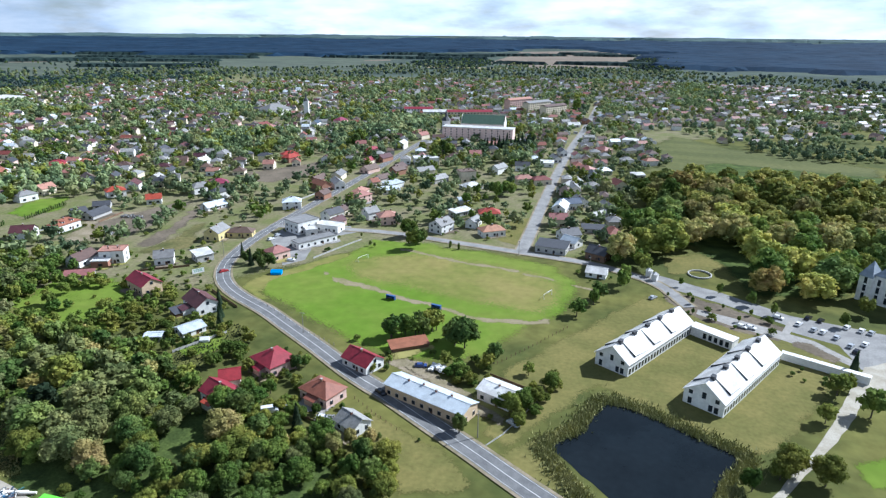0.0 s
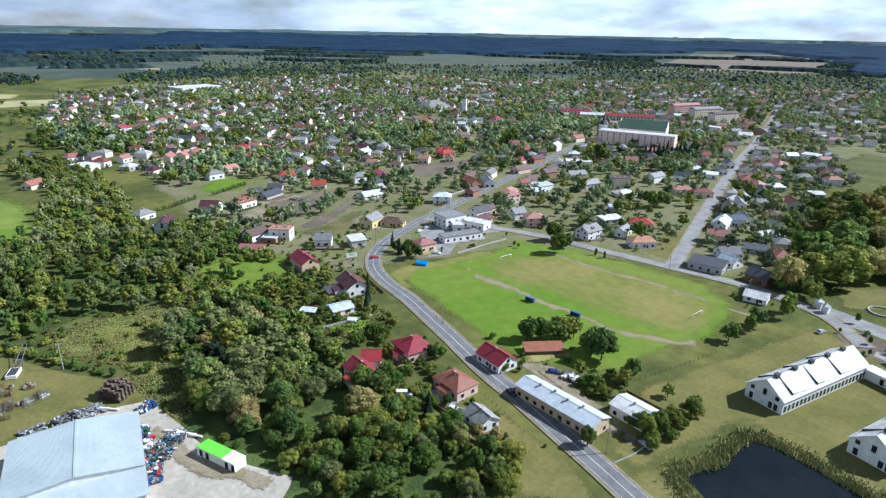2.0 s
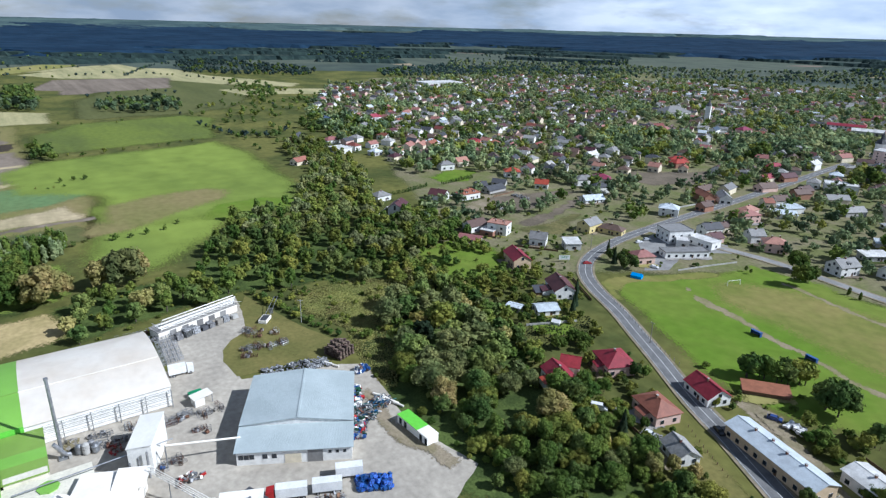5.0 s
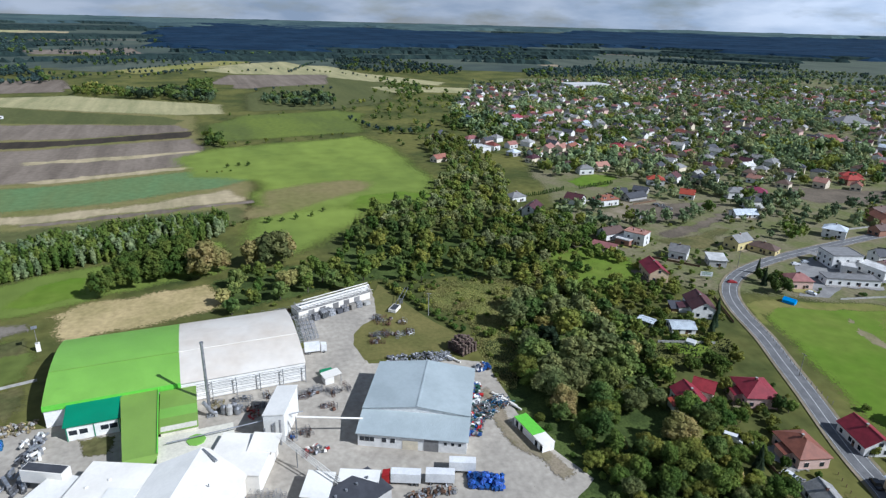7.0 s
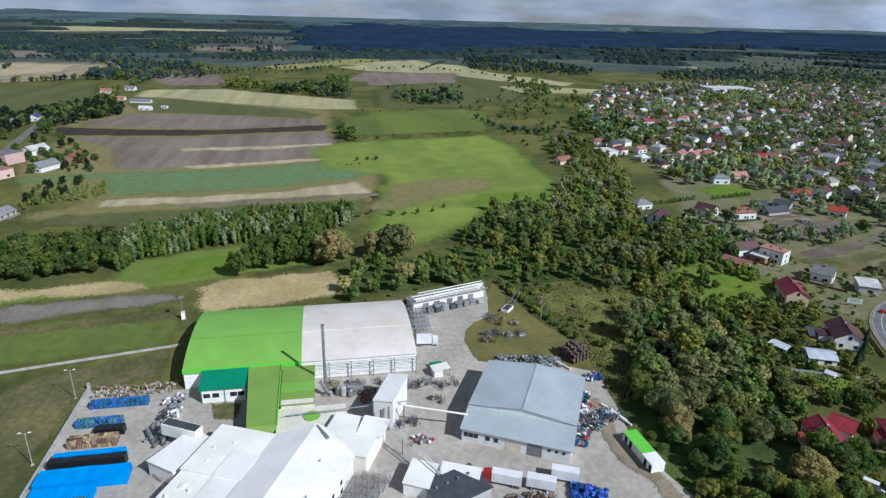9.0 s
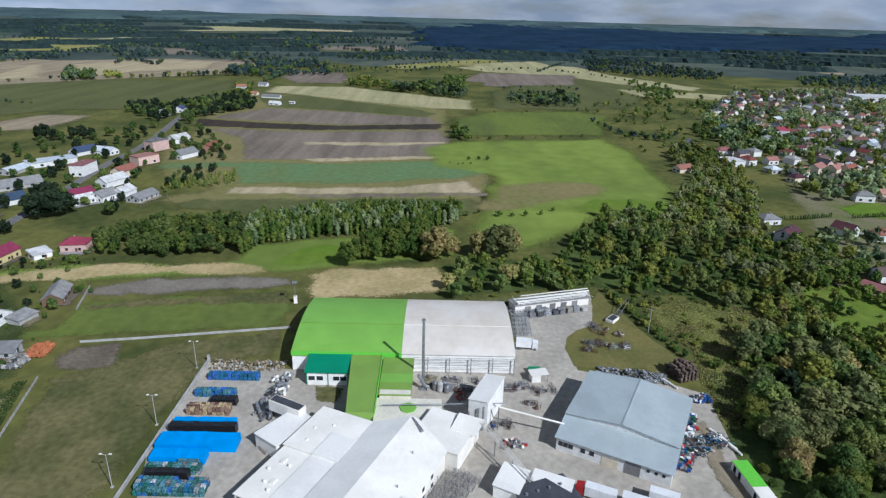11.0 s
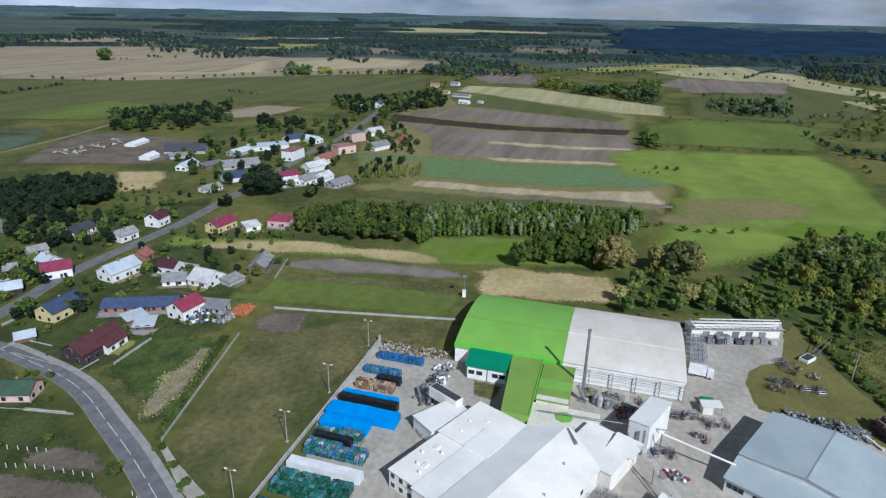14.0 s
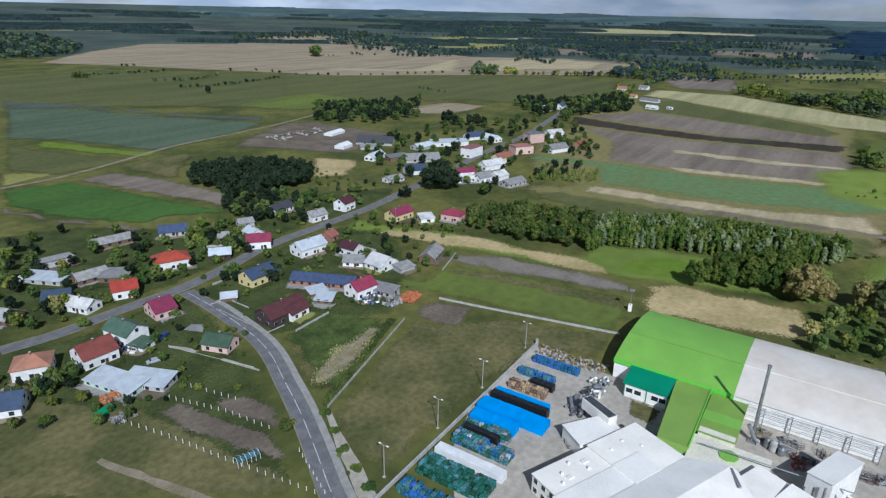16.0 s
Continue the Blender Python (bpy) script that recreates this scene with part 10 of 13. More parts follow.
for x, y, rot, l2, h, roof, wall, lab in ((-245, 800, 24, 60, 12, "roof_red", "wall_cream", "long block with a bright red roof"), (-290, 800, 24, 40, 10, "roof_white", "wall_grey", "grey block with a pale roof"), (-180, 930, 60, 50, 15, "roof_grey", "wall_cream", "cream apartment block with grey roof"), (-215, 960, 60, 50, 15, "roof_pink", "wall_pink", "pinkish apartment block with pink roof"), (-150, 900, 60, 45, 14, "roof_brown", "wall_cream", "cream apartment block with brown roof"), (-330, 830, 20, 40, 9, "roof_red", "wall_white", "white block with a red roof")):
    b2 = thing("apartment_block", x, y, rot, lab, "building")
    bm = bmesh.new()
    box(bm, -l2 / 2, -6, 0, l2 / 2, 6, h)
    part("wall", bm, wall, b2)
    bm = bmesh.new()
    slab(bm, [(-l2 / 2 - 0.5, -6.5, h), (l2 / 2 + 0.5, -6.5, h), (l2 / 2 + 0.5, 0, h + 2.5), (-l2 / 2 - 0.5, 0, h + 2.5)], 0.2)
    slab(bm, [(l2 / 2 + 0.5, 6.5, h), (-l2 / 2 - 0.5, 6.5, h), (-l2 / 2 - 0.5, 0, h + 2.5), (l2 / 2 + 0.5, 0, h + 2.5)], 0.2)
    part("roof", bm, roof, b2)
    wall_windows(b2, -l2 / 2, -6, l2 / 2, -6, 0.5, h, 4.0, WINDOW_WIDE)


# the rest of the town: houses in rows between gardens
TOWN_A = [(-459, 312), (-1059, 753), (-853, 1281), (-249, 1641), (401, 1541), (271, 1012), (-15, 832), (-68, 736), (-47, 541), (-221, 498), (-309, 437), (-344, 357), (-384, 305)]
TOWN_C = [(-65, 467), (-73, 671), (-25, 753), (12, 592), (-14, 519), (-13, 377), (-19, 330), (-41, 332), (-54, 361)]
TOWN_D = [(-72, 660), (-51, 766), (19, 810), (69, 718), (141, 732), (233, 796), (404, 1450), (140, 1524), (-118, 1212)]
TOWN_B = [(-397, 261), (-505, 257), (-727, 307), (-1053, 491), (-1145, 859), (-1063, 1336), (-341, 456), (-405, 317)]
HOMES = []
PAIRS = [("roof_brick", "wall_white"), ("roof_pink", "wall_cream"), ("roof_grey", "wall_cream"), ("roof_grey", "wall_white"), ("roof_brown", "wall_grey"), ("roof_brown", "wall_pink"), ("roof_asbestos", "wall_white"), ("roof_brick", "wall_cream"),
         ("roof_asbestos", "wall_cream"), ("roof_maroon", "wall_white"), ("roof_dark", "wall_cream"), ("roof_dark", "wall_white"), ("roof_brown", "wall_white"), ("roof_asbestos", "wall_grey"), ("roof_brown", "wall_cream"), ("roof_pink", "wall_white"), ("roof_sheet", "wall_grey"), ("roof_dark", "wall_pink"), ("roof_maroon", "wall_cream"), ("roof_dark", "wall_white")]
WORDS = {"roof_red": "red", "roof_pink": "pinkish", "roof_brick": "brick red", "roof_grey": "grey", "roof_brown": "brown", "roof_asbestos": "weathered grey", "roof_sheet": "pale blue sheet", "roof_white": "whitish", "roof_maroon": "maroon", "roof_dark": "dark"}
TAKEN = [(o.matrix_basis.translation.x, o.matrix_basis.translation.y) for o in scene.objects if o.parent is None and o.type == "EMPTY" and not o.name.startswith(("tree", "shrub", "street_lamp", "bale"))]
town_rnd = random.Random(11)


def leafy(x, y):
    """Belts of tall garden trees between the quarters of the town."""
    return noise.noise(Vector((x * 0.0085, y * 0.0085, 5.0))) + 0.3 * noise.noise(Vector((x * 0.03, y * 0.03, 1.0))) < -0.2


def street_clear(x, y):
    if abs(x + 78 - (y - 505) * -0.07) < 9 and y > 300 or -9 < x + 212 + (y - 300) * 0.091 < 15 and 300 < y < 640:
        return True
    if noise.noise(Vector((x * 0.011, y * 0.011, 2.0))) < -0.34:
        return True
    if x * x + y * y > 460 ** 2 and leafy(x, y):
        return True
    return any((x - a) ** 2 + (y - b) ** 2 < 210 for a, b in TAKEN) or (x + 193) ** 2 + (y - 670) ** 2 < 55 ** 2


spots = spread(TOWN_A, 18.0, 3, avoid=street_clear) + spread(TOWN_B, 19.5, 4, avoid=lambda x, y: street_clear(x, y) or inside(x, y, TOWN_A)) + spread(TOWN_C, 20, 5, avoid=street_clear) + spread(TOWN_D, 27, 6, avoid=lambda x, y: street_clear(x, y) or inside(x, y, TOWN_A))
spots.sort(key=lambda p: p[0] ** 2 + p[1] ** 2)
far_homes = bmesh.new()
ROOFS = ["roof_red", "roof_pink", "roof_brick", "roof_grey", "roof_brown", "roof_asbestos", "roof_sheet", "roof_white", "roof_maroon", "roof_dark"]
WALLS = ["wall_white", "wall_cream", "wall_pink", "wall_grey"]
for k, (x, y) in enumerate(spots):
    base = 24 + 90 * (town_rnd.random() < 0.5) + town_rnd.uniform(-9, 9)
    roof, wall = PAIRS[k % len(PAIRS)]
    l, w, r = town_rnd.uniform(8.5, 12.5), town_rnd.uniform(7.2, 9.2), town_rnd.uniform(5.6, 8.0)
    if k < 28:
        HOMES.append(house(x, y, base, l, w, r, "gable" if k % 2 else "hip", roof, wall, "town house with a " + WORDS[roof] + " roof", group="town houses"))
    elif k < 100:
        copy_thing(town_rnd.choice(HOMES), pose(x, y, 0, 0, 0, base))
    elif k < 150:
        top = thing("house", x, y, base, "town house with a " + WORDS[roof] + " roof", "house", "town houses")
        a, b, e = l / 2, w / 2, r - w * 0.29
        bm = bmesh.new()
        box(bm, -a, -b, -0.2, a, b, e)
        for q in (-1, 1):
            face(bm, [(q * a, -b, e), (q * a, b, e), (q * a, 0, r - 0.15)][::q])
        part("wall", bm, wall, top)
        bm = bmesh.new()
        for q in (-1, 1):
            slope = [(-a - 0.4, q * (b + 0.4), e - 0.25), (a + 0.4, q * (b + 0.4), e - 0.25), (a + 0.4, 0, r), (-a - 0.4, 0, r)]
            slab(bm, slope if q < 0 else slope[::-1], 0.15)
        part("roof", bm, roof, top)
        chimney(top, a * 0.4, 0.4, r - 1.0, r + 0.8)
        for q in (-0.25, 0.25):
            part("window", WINDOW_WIDE, None, top, at=pose(q * l, -b, 1.6))
            part("window", WINDOW, None, top, at=pose(-a, q * w, 1.6, 0, 0, -90))
    else:
        m = pose(x, y, 0, 0, 0, base)
        i, j = len(WALLS) + ROOFS.index(roof), WALLS.index(wall)
        l, w, e = l / 2, w / 2, r - w * 0.29
        old = len(far_homes.verts)
        box(far_homes, -l, -w, -0.2, l, w, e, j)
        for s in (-1, 1):
            q = [(-l - 0.4, s * (w + 0.4), e - 0.3), (l + 0.4, s * (w + 0.4), e - 0.3), (l + 0.4, 0, r), (-l - 0.4, 0, r)]
            slab(far_homes, q if s < 0 else q[::-1], 0.15, i)
            face(far_homes, [(s * l, -w, e), (s * l, w, e), (s * l, 0, r - 0.2)][::s], j)
        box(far_homes, l * 0.3, 0.2, r - 1, l * 0.3 + 0.6, 0.8, r + 0.8, 2)
        if town_rnd.random() < 0.6:
            sx, sy, a, b = town_rnd.uniform(-6, 6), -w - town_rnd.uniform(5, 8), town_rnd.uniform(2, 4), town_rnd.uniform(1.6, 2.6)
            box(far_homes, sx - a, sy - b, -0.2, sx + a, sy + b, 2.3, town_rnd.choice((0, 3, 3)))
            slab(far_homes, [(sx - a - 0.3, sy - b - 0.3, 2.35), (sx + a + 0.3, sy - b - 0.3, 2.35), (sx + a + 0.3, sy + b + 0.3, 3.0), (sx - a - 0.3, sy + b + 0.3, 3.0)], 0.12, len(WALLS) + town_rnd.choice((3, 5, 5, 6, 7, 9, 2)))
        far_homes.verts.ensure_lookup_table()
        for v in far_homes.verts[old:]:
            v.co = m @ v.co
solid("distant_houses", far_homes, WALLS + ROOFS, "distant town houses with mixed red and grey roofs", "houses", kind="stuff")

# ---- trees, from the nearest outwards ----
SPOTS = [(o.matrix_basis.translation.x, o.matrix_basis.translation.y) for o in scene.objects if o.parent is None and o.type == "EMPTY" and not o.name.startswith(("tree", "shrub"))]
HASH = {}
for a, b in SPOTS + spots:
    HASH.setdefault((int(a // 20), int(b // 20)), []).append((a, b))
MAIN = smooth_line([(4, 115), (-39, 138), (-88, 163), (-146, 196), (-183, 216), (-202, 246), (-209, 300), (-217, 358), (-219, 387), (-224, 438), (-229, 500), (-237, 576), (-242, 630)], 6)
LONG = smooth_line([(-63, 306), (-70, 396), (-85, 630), (-115, 1220)], 6)
SIDE = smooth_line([(-212, 300), (-140, 312), (-70, 306), (-20, 299), (6, 285)], 6)
VILLAGE = smooth_line([(-70.5, -223.5), (-88.7, -219.4), (-107.6, -219.5), (-135.8, -217.8), (-161.0, -220.8), (-189.2, -226.6), (-229.1, -226.9), (-267.2, -226.9), (-312.6, -231.4), (-379.6, -239.1), (-459.3, -249.8), (-535.9, -255.4), (-667.4, -280.7), (-741.7, -294.0)], 6)
for line in (MAIN, LONG, SIDE, VILLAGE, [p + Vector((6, -2, 0)) for p in MAIN if p.y > 290]):
    for p in line:
        HASH.setdefault((int(p.x // 20), int(p.y // 20)), []).append((p.x, p.y))
PITCH = [(-176, 214), (-160, 262), (-128, 292), (-96, 300), (-26, 284), (-24, 235), (-46, 195), (-66, 200), (-80, 196), (-100, 178)]


WORKS = [(-182, 50), (-186, 90), (-165, 94), (-135, 93), (-117, 92), (-97, 90), (-84, 60), (-70, -80), (-184, -80), (-222, -50), (-224, 30), (-242, 66), (-205, 58)]


# open ground in the wet wood, where few trees have come up
GLADES = [[(-238, 89), (-237, 103), (-237, 120), (-223, 138), (-209, 134), (-200, 115), (-178, 102), (-169, 103), (-147, 88), (-153, 85), (-170, 87), (-194, 93), (-217, 84)], [(-117, 102), (-124, 111), (-126, 125), (-116, 124), (-106, 111), (-107, 100)], [(-248, 159), (-256, 184), (-236, 188), (-220, 196), (-204, 180), (-209, 160), (-229, 156)], [(-158, 150), (-158, 174), (-149, 182), (-138, 169), (-139, 150), (-144, 139)]]


def clear(x, y):
    """True where a house, a street or the pitch leaves no room for a tree."""
    i, j = int(x // 20), int(y // 20)
    if 300 < y < 640 and -7 < x + 212 + (y - 300) * 0.091 < 18:
        return True
    if inside(x, y, WORKS) or any(inside(x, y, q) for q in OPEN):
        return True
    if any(inside(x, y, q) for q in GLADES) and noise.noise(Vector((x * 0.11, y * 0.11, 3.0))) < 0.3:
        return True
    return any((px - x) ** 2 + (py - y) ** 2 < 62 for a in (-1, 0, 1) for b in (-1, 0, 1) for px, py in HASH.get((i + a, j + b), ())) or inside(x, y, PITCH)


WILLOWS = [(-162, 97), (-175, 110), (-180, 126), (-175, 142), (-154, 136), (-136, 121), (-129, 109), (-133, 100), (-141, 93)]
grove(WILLOWS, 8.6, ["willow", "willow", "dark", "olive", "fresh", "deep"], 8.5, 12.5, "in the wet wood", "great willows", 1, clear, 1.2)
grove([(-196, 109), (-201, 124), (-191, 140), (-181, 144), (-172, 134), (-177, 114), (-182, 105)], 8.2, ["willow", "rusty", "dark", "olive", "fresh"], 8, 12, "in the wet wood", "great willows", 61, clear, 1.2)
grove([(-126, 84), (-130, 99), (-127, 111), (-115, 102), (-107, 102), (-105, 114), (-114, 126), (-104, 135), (-90, 124), (-79, 122), (-79, 100), (-96, 84)], 4.4, ["fresh", "bush", "olive", "tall", "shrub", "bush", "fresh", "gold"], 2.5, 6.2, "in the damp scrub", "scrub", 62, clear, 1.1)
grove([(-201, 104), (-210, 135), (-183, 149), (-166, 152), (-149, 151), (-135, 138), (-123, 116), (-115, 105), (-99, 96), (-94, 81), (-104, 80), (-123, 85), (-142, 86), (-166, 87), (-185, 93)], 6.6, ["fresh", "round", "bush", "olive", "dark", "shrub", "tall"], 3.5, 8.5, "in the wet wood", "trees of the wet wood", 1, lambda x, y: clear(x, y) or inside(x, y, WILLOWS), 1.1)
grove([(-226, 140), (-208, 147), (-179, 148), (-149, 151), (-130, 137), (-118, 128), (-99, 124), (-76, 125), (-51, 111), (-75, 92), (-96, 88), (-125, 88), (-150, 92), (-185, 100)], 4.6, ["bush", "shrub", "fresh", "bush", "olive"], 1.5, 4.2, "in the damp scrub", "scrub", 64, lambda x, y: clear(x, y) or inside(x, y, WILLOWS), 1.1)
grove([(-226, 140), (-208, 147), (-179, 148), (-149, 151), (-130, 135), (-99, 124), (-87, 126), (-76, 125), (-64, 122), (-51, 111), (-102, 92), (-141, 78)], 7.2, ["round", "fresh", "dark", "willow", "olive", "shrub", "gold"], 4, 10, "in the wet wood", "trees of the wet wood", 2, lambda x, y: clear(x, y) or inside(x, y, WILLOWS), 1.1)
grove([(-304, 88), (-309, 133), (-311, 170), (-295, 196), (-258, 170), (-226, 148), (-229, 122), (-243, 106), (-238, 85), (-257, 77)], 7.6, ["fresh", "dusty", "olive", "tall", "dark", "olive"], 5, 11, "in the wet wood", "trees of the wet wood", 3, clear, 1)
grove([(-226, 149), (-190, 160), (-185, 148), (-210, 135), (-216, 111), (-228, 127)], 5.5, ["olive", "shrub", "gold", "shrub"], 4, 7, "on the overgrown meadow", "shrubs", 4, clear, 1)
grove([(-240, 88), (-230, 117), (-214, 120), (-193, 98), (-205, 91), (-222, 85)], 3.2, ["shrub", "bush", "shrub", "shrub"], 1.2, 2.8, "on the overgrown meadow", "shrubs", 5, clear, 1)
grove([(-258, 103), (-232, 124), (-202, 102), (-178, 86), (-191, 85), (-228, 87)], 4, ["shrub", "bush", "shrub"], 1, 2.4, "on the overgrown meadow", "shrubs", 6, clear, 1)
grove([(-265, 179), (-230, 205), (-185, 172), (-194, 157), (-219, 148)], 8, ["bush", "shrub", "round", "olive"], 3, 6.5, "in the overgrown gardens", "garden trees", 7, clear, 1)
grove([(-154, 150), (-146, 179), (-133, 171), (-132, 161), (-137, 144), (-138, 139)], 6.5, ["olive", "round", "shrub", "bush"], 3.5, 7, "in the gardens", "garden trees", 8, clear, 1)
grove([(-176, 165), (-183, 179), (-165, 193), (-147, 177), (-152, 155)], 9, ["bush", "shrub", "round"], 3, 6, "in the gardens", "garden trees", 9, clear, 1)
grove([(-178, 86), (-151, 88), (-123, 85), (-122, 80), (-138, 79), (-157, 79)], 6, ["bush", "shrub"], 2, 4, "along the yard fence", "shrubs", 10, clear, 1)
grove([(-73, 137), (-56, 124), (-49, 115), (-65, 109), (-80, 123), (-77, 130)], 5.5, ["gold", "olive", "shrub", "round"], 4, 8, "on the slope by the road", "garden trees", 11, clear, 1)
grove([(-114, 134), (-101, 145), (-87, 129), (-99, 124)], 7, ["bush", "round", "shrub", "spruce"], 3, 7, "in the garden", "garden trees", 12, clear, 1)
grove([(-202, 170), (-197, 197), (-174, 181), (-156, 182), (-137, 174), (-128, 158), (-149, 151), (-175, 154)], 5.2, ["bush", "shrub", "round", "olive"], 2.5, 6, "in the gardens", "garden trees", 13, clear, 1)
grove([(-127, 151), (-109, 161), (-100, 149), (-98, 140), (-79, 134), (-81, 125), (-101, 124), (-118, 133)], 5.4, ["bush", "shrub", "round", "olive", "dark"], 2.5, 6.5, "in the gardens", "garden trees", 14, clear, 1)
grove([(-64, 182), (-51, 187), (-44, 182), (-45, 173), (-50, 168), (-56, 169)], 4.5, ["bush", "shrub", "round"], 2.5, 5, "behind the terrace", "garden trees", 15, clear, 1)
grove([(-32, 174), (-24, 185), (-22, 178), (-29, 153), (-35, 155)], 4, ["bush", "shrub", "olive", "round"], 2.5, 6, "at the corner plot", "garden trees", 16, clear, 1)
grove([(-325, 213), (-270, 207), (-216, 190), (-194, 173), (-190, 154), (-226, 140)], 5.2, ["bush", "shrub", "round", "olive", "round", "willow"], 3, 8, "in the overgrown gardens", "garden trees", 17, clear, 1)
grove([(13, 263), (29, 256), (47, 247), (42, 240), (22, 248)], 7, ["bush"], 1.2, 2, "in the planting bed", "shrubs", 18, clear, 1)
grove([(50, 216), (68, 227), (61, 209), (51, 209)], 4, ["bush", "dark"], 1.5, 3, "behind the garden wall", "shrubs", 19, clear, 1)
# village trees take dark leaf colours instead of cloud shade falling on them
grove([(-117, -202), (-125, -169), (-114, -151), (-107, -174)], 6, ["bush", "deep", "dark"], 1.5, 4, "in the garden", "garden trees", 20, clear, 1)
grove([(-50, -236), (-78, -191), (-73, -166), (-92, -153), (-87, -146), (-65, -158), (-36, -196)], 7, ["bush", "deep", "dark", "olive"], 2, 5, "in the allotments", "garden trees", 21, clear, 1)
grove([(-202, -263), (-288, -259), (-261, -201), (-272, -170), (-213, -145), (-200, -174), (-168, -185), (-148, -194)], 9, ["bush", "fresh", "deep", "dark"], 2.5, 6, "between the farmhouses", "village trees", 22, clear, 1)
grove([(-145, -284), (-191, -249), (-144, -199), (-112, -209)], 8, ["bush", "fresh", "deep", "dark"], 2.5, 6.5, "between the farmhouses", "village trees", 23, clear, 1)
grove([(-351, 94), (-372, 147), (-449, 190), (-528, 200), (-596, 237), (-507, 247), (-414, 222), (-362, 196), (-334, 189), (-310, 173), (-309, 133), (-308, 89)], 6.3, ["fresh", "olive", "dusty", "tall", "willow", "olive"], 5, 10, "at the field edge", "trees at the field edge", 24, clear, 1)
grove([(-311, 170), (-297, 210), (-274, 218), (-261, 194), (-257, 175), (-282, 183)], 8, ["round", "olive", "dark", "bush"], 4, 8, "in the gardens", "garden trees", 25, clear, 1)
grove([(-265, -42), (-295, -34), (-318, -7), (-276, -2), (-276, -21)], 4.2, ["tall", "tall", "tall", "round"], 9, 13, "beside the dry meadow", "trees beside the dry meadow", 26, clear, 1)
tree(-276.9, 1.4, 18, "gold", "beside the dry meadow", wide=1.05)
tree(-281.2, 29.1, 18, "willow", "beside the dry meadow", wide=1.05)
tree(-285.1, 36.0, 14, "gold", "beside the dry meadow", wide=1.05)
tree(-282.7, 21.7, 15, "gold", "beside the dry meadow", wide=1.05)
tree(-275.3, -2.9, 12, "gold", "beside the dry meadow", wide=1.05)
tree(-281.6, 6.4, 12, "gold", "beside the dry meadow", wide=1.05)
grove([(-246, 4), (-274, 13), (-272, 44), (-269, 53), (-253, 72), (-237, 55), (-242, 39), (-233, 6)], 7.2, ["tall", "olive", "olive", "fresh", "tall", "gold"], 6, 11, "behind the factory", "trees behind the factory", 27, clear, 1.15)
grove([(-275, 54), (-333, 93), (-319, 119), (-278, 113), (-249, 102), (-252, 76)], 7.5, ["olive", "fresh", "tall", "tall", "dark"], 7, 11, "behind the factory", "trees behind the factory", 28, clear, 1)
grove([(-235, 4), (-271, 13), (-269, 44), (-264, 57), (-249, 75), (-235, 54), (-239, 39), (-230, 7)], 6.5, ["shrub", "bush", "shrub"], 1.2, 2.6, "behind the factory", "shrubs", 29, clear, 1)
grove([(-232, 68), (-228, 82), (-201, 89), (-225, 96), (-248, 87)], 5, ["bush", "shrub"], 2, 4.5, "at the yard edge", "shrubs", 30, clear, 1)
PARK_WOOD = [(-14, 304), (-7, 355), (-1, 408), (-12, 459), (8, 506), (57, 505), (118, 523), (158, 514), (200, 480), (150, 330), (88, 304), (69, 284), (44, 279), (49, 319), (45, 356), (28, 352), (10, 335), (-0, 309)]
grove(PARK_WOOD, 11.6, ["park", "olive", "park", "fresh", "park", "rusty", "olive", "round", "gold"], 13, 20, "in the park", "park trees", 31, clear, 1.25)
grove([(-15, 303), (-4, 326), (3, 286), (-9, 271)], 6, ["olive", "round"], 7, 10, "at the park gate", "park trees", 32, clear, 1)
tree(-24.3, 236.6, 8, "round", "standing on grass", wide=1)
tree(-17.4, 257.6, 9, "dark", "standing on grass", wide=1)
tree(-19.0, 250.5, 8, "round", "standing on grass", wide=1)
tree(-88.3, 192.4, 9.5, "round", "standing on grass", wide=1)
tree(-85.8, 196.4, 8, "dark", "standing on grass", wide=1)
tree(-80.1, 197.0, 8.5, "round", "standing on grass", wide=1)
tree(-77.6, 199.4, 8, "dark", "standing on grass", wide=1)
tree(-74.2, 204.3, 9, "olive", "standing on grass", wide=1)
tree(-63.4, 195.0, 10.5, "dark", "standing on grass", wide=1)
tree(-63.1, 200.8, 10, "round", "standing on grass", wide=1)
tree(-47.8, 188.2, 6, "bush", "standing on grass", wide=1)
tree(-49.6, 181.3, 5, "shrub", "standing on grass", wide=1)
tree(-56.3, 176.8, 6, "bush", "standing on grass", wide=1)
tree(-61.9, 180.9, 6, "olive", "standing on grass", wide=1)
tree(-50.5, 171.3, 5, "shrub", "standing on grass", wide=1)
tree(-118.3, 291.8, 12, "round", "standing on grass", wide=1)
tree(-129.6, 308.5, 11, "round", "standing on grass", wide=1)
tree(-118.1, 302.1, 9, "dark", "standing on grass", wide=1)
tree(-33.1, 183.4, 5, "round", "standing on grass", wide=1)
tree(-24.3, 177.3, 6.5, "round", "standing on grass", wide=1)
tree(-33.1, 158.8, 7.5, "olive", "standing on grass", wide=1)
tree(-30.5, 163.0, 7, "round", "standing on grass", wide=1)
tree(-27.0, 167.6, 6, "olive", "standing on grass", wide=1)
tree(-36.7, 162.4, 6, "bush", "standing on grass", wide=1)
tree(-45.3, 144.5, 6.5, "dark", "standing on grass", wide=1)
tree(-99.4, 185.9, 3.5, "bush", "standing on grass", wide=1)
tree(-107.4, 162.0, 5, "round", "standing on grass", wide=1)
tree(-185.1, 238.9, 9, "spruce", "standing on grass", wide=1)
tree(-176.2, 235.6, 8, "dark", "standing on grass", wide=1)
tree(-175.0, 241.1, 8, "dark", "standing on grass", wide=1)
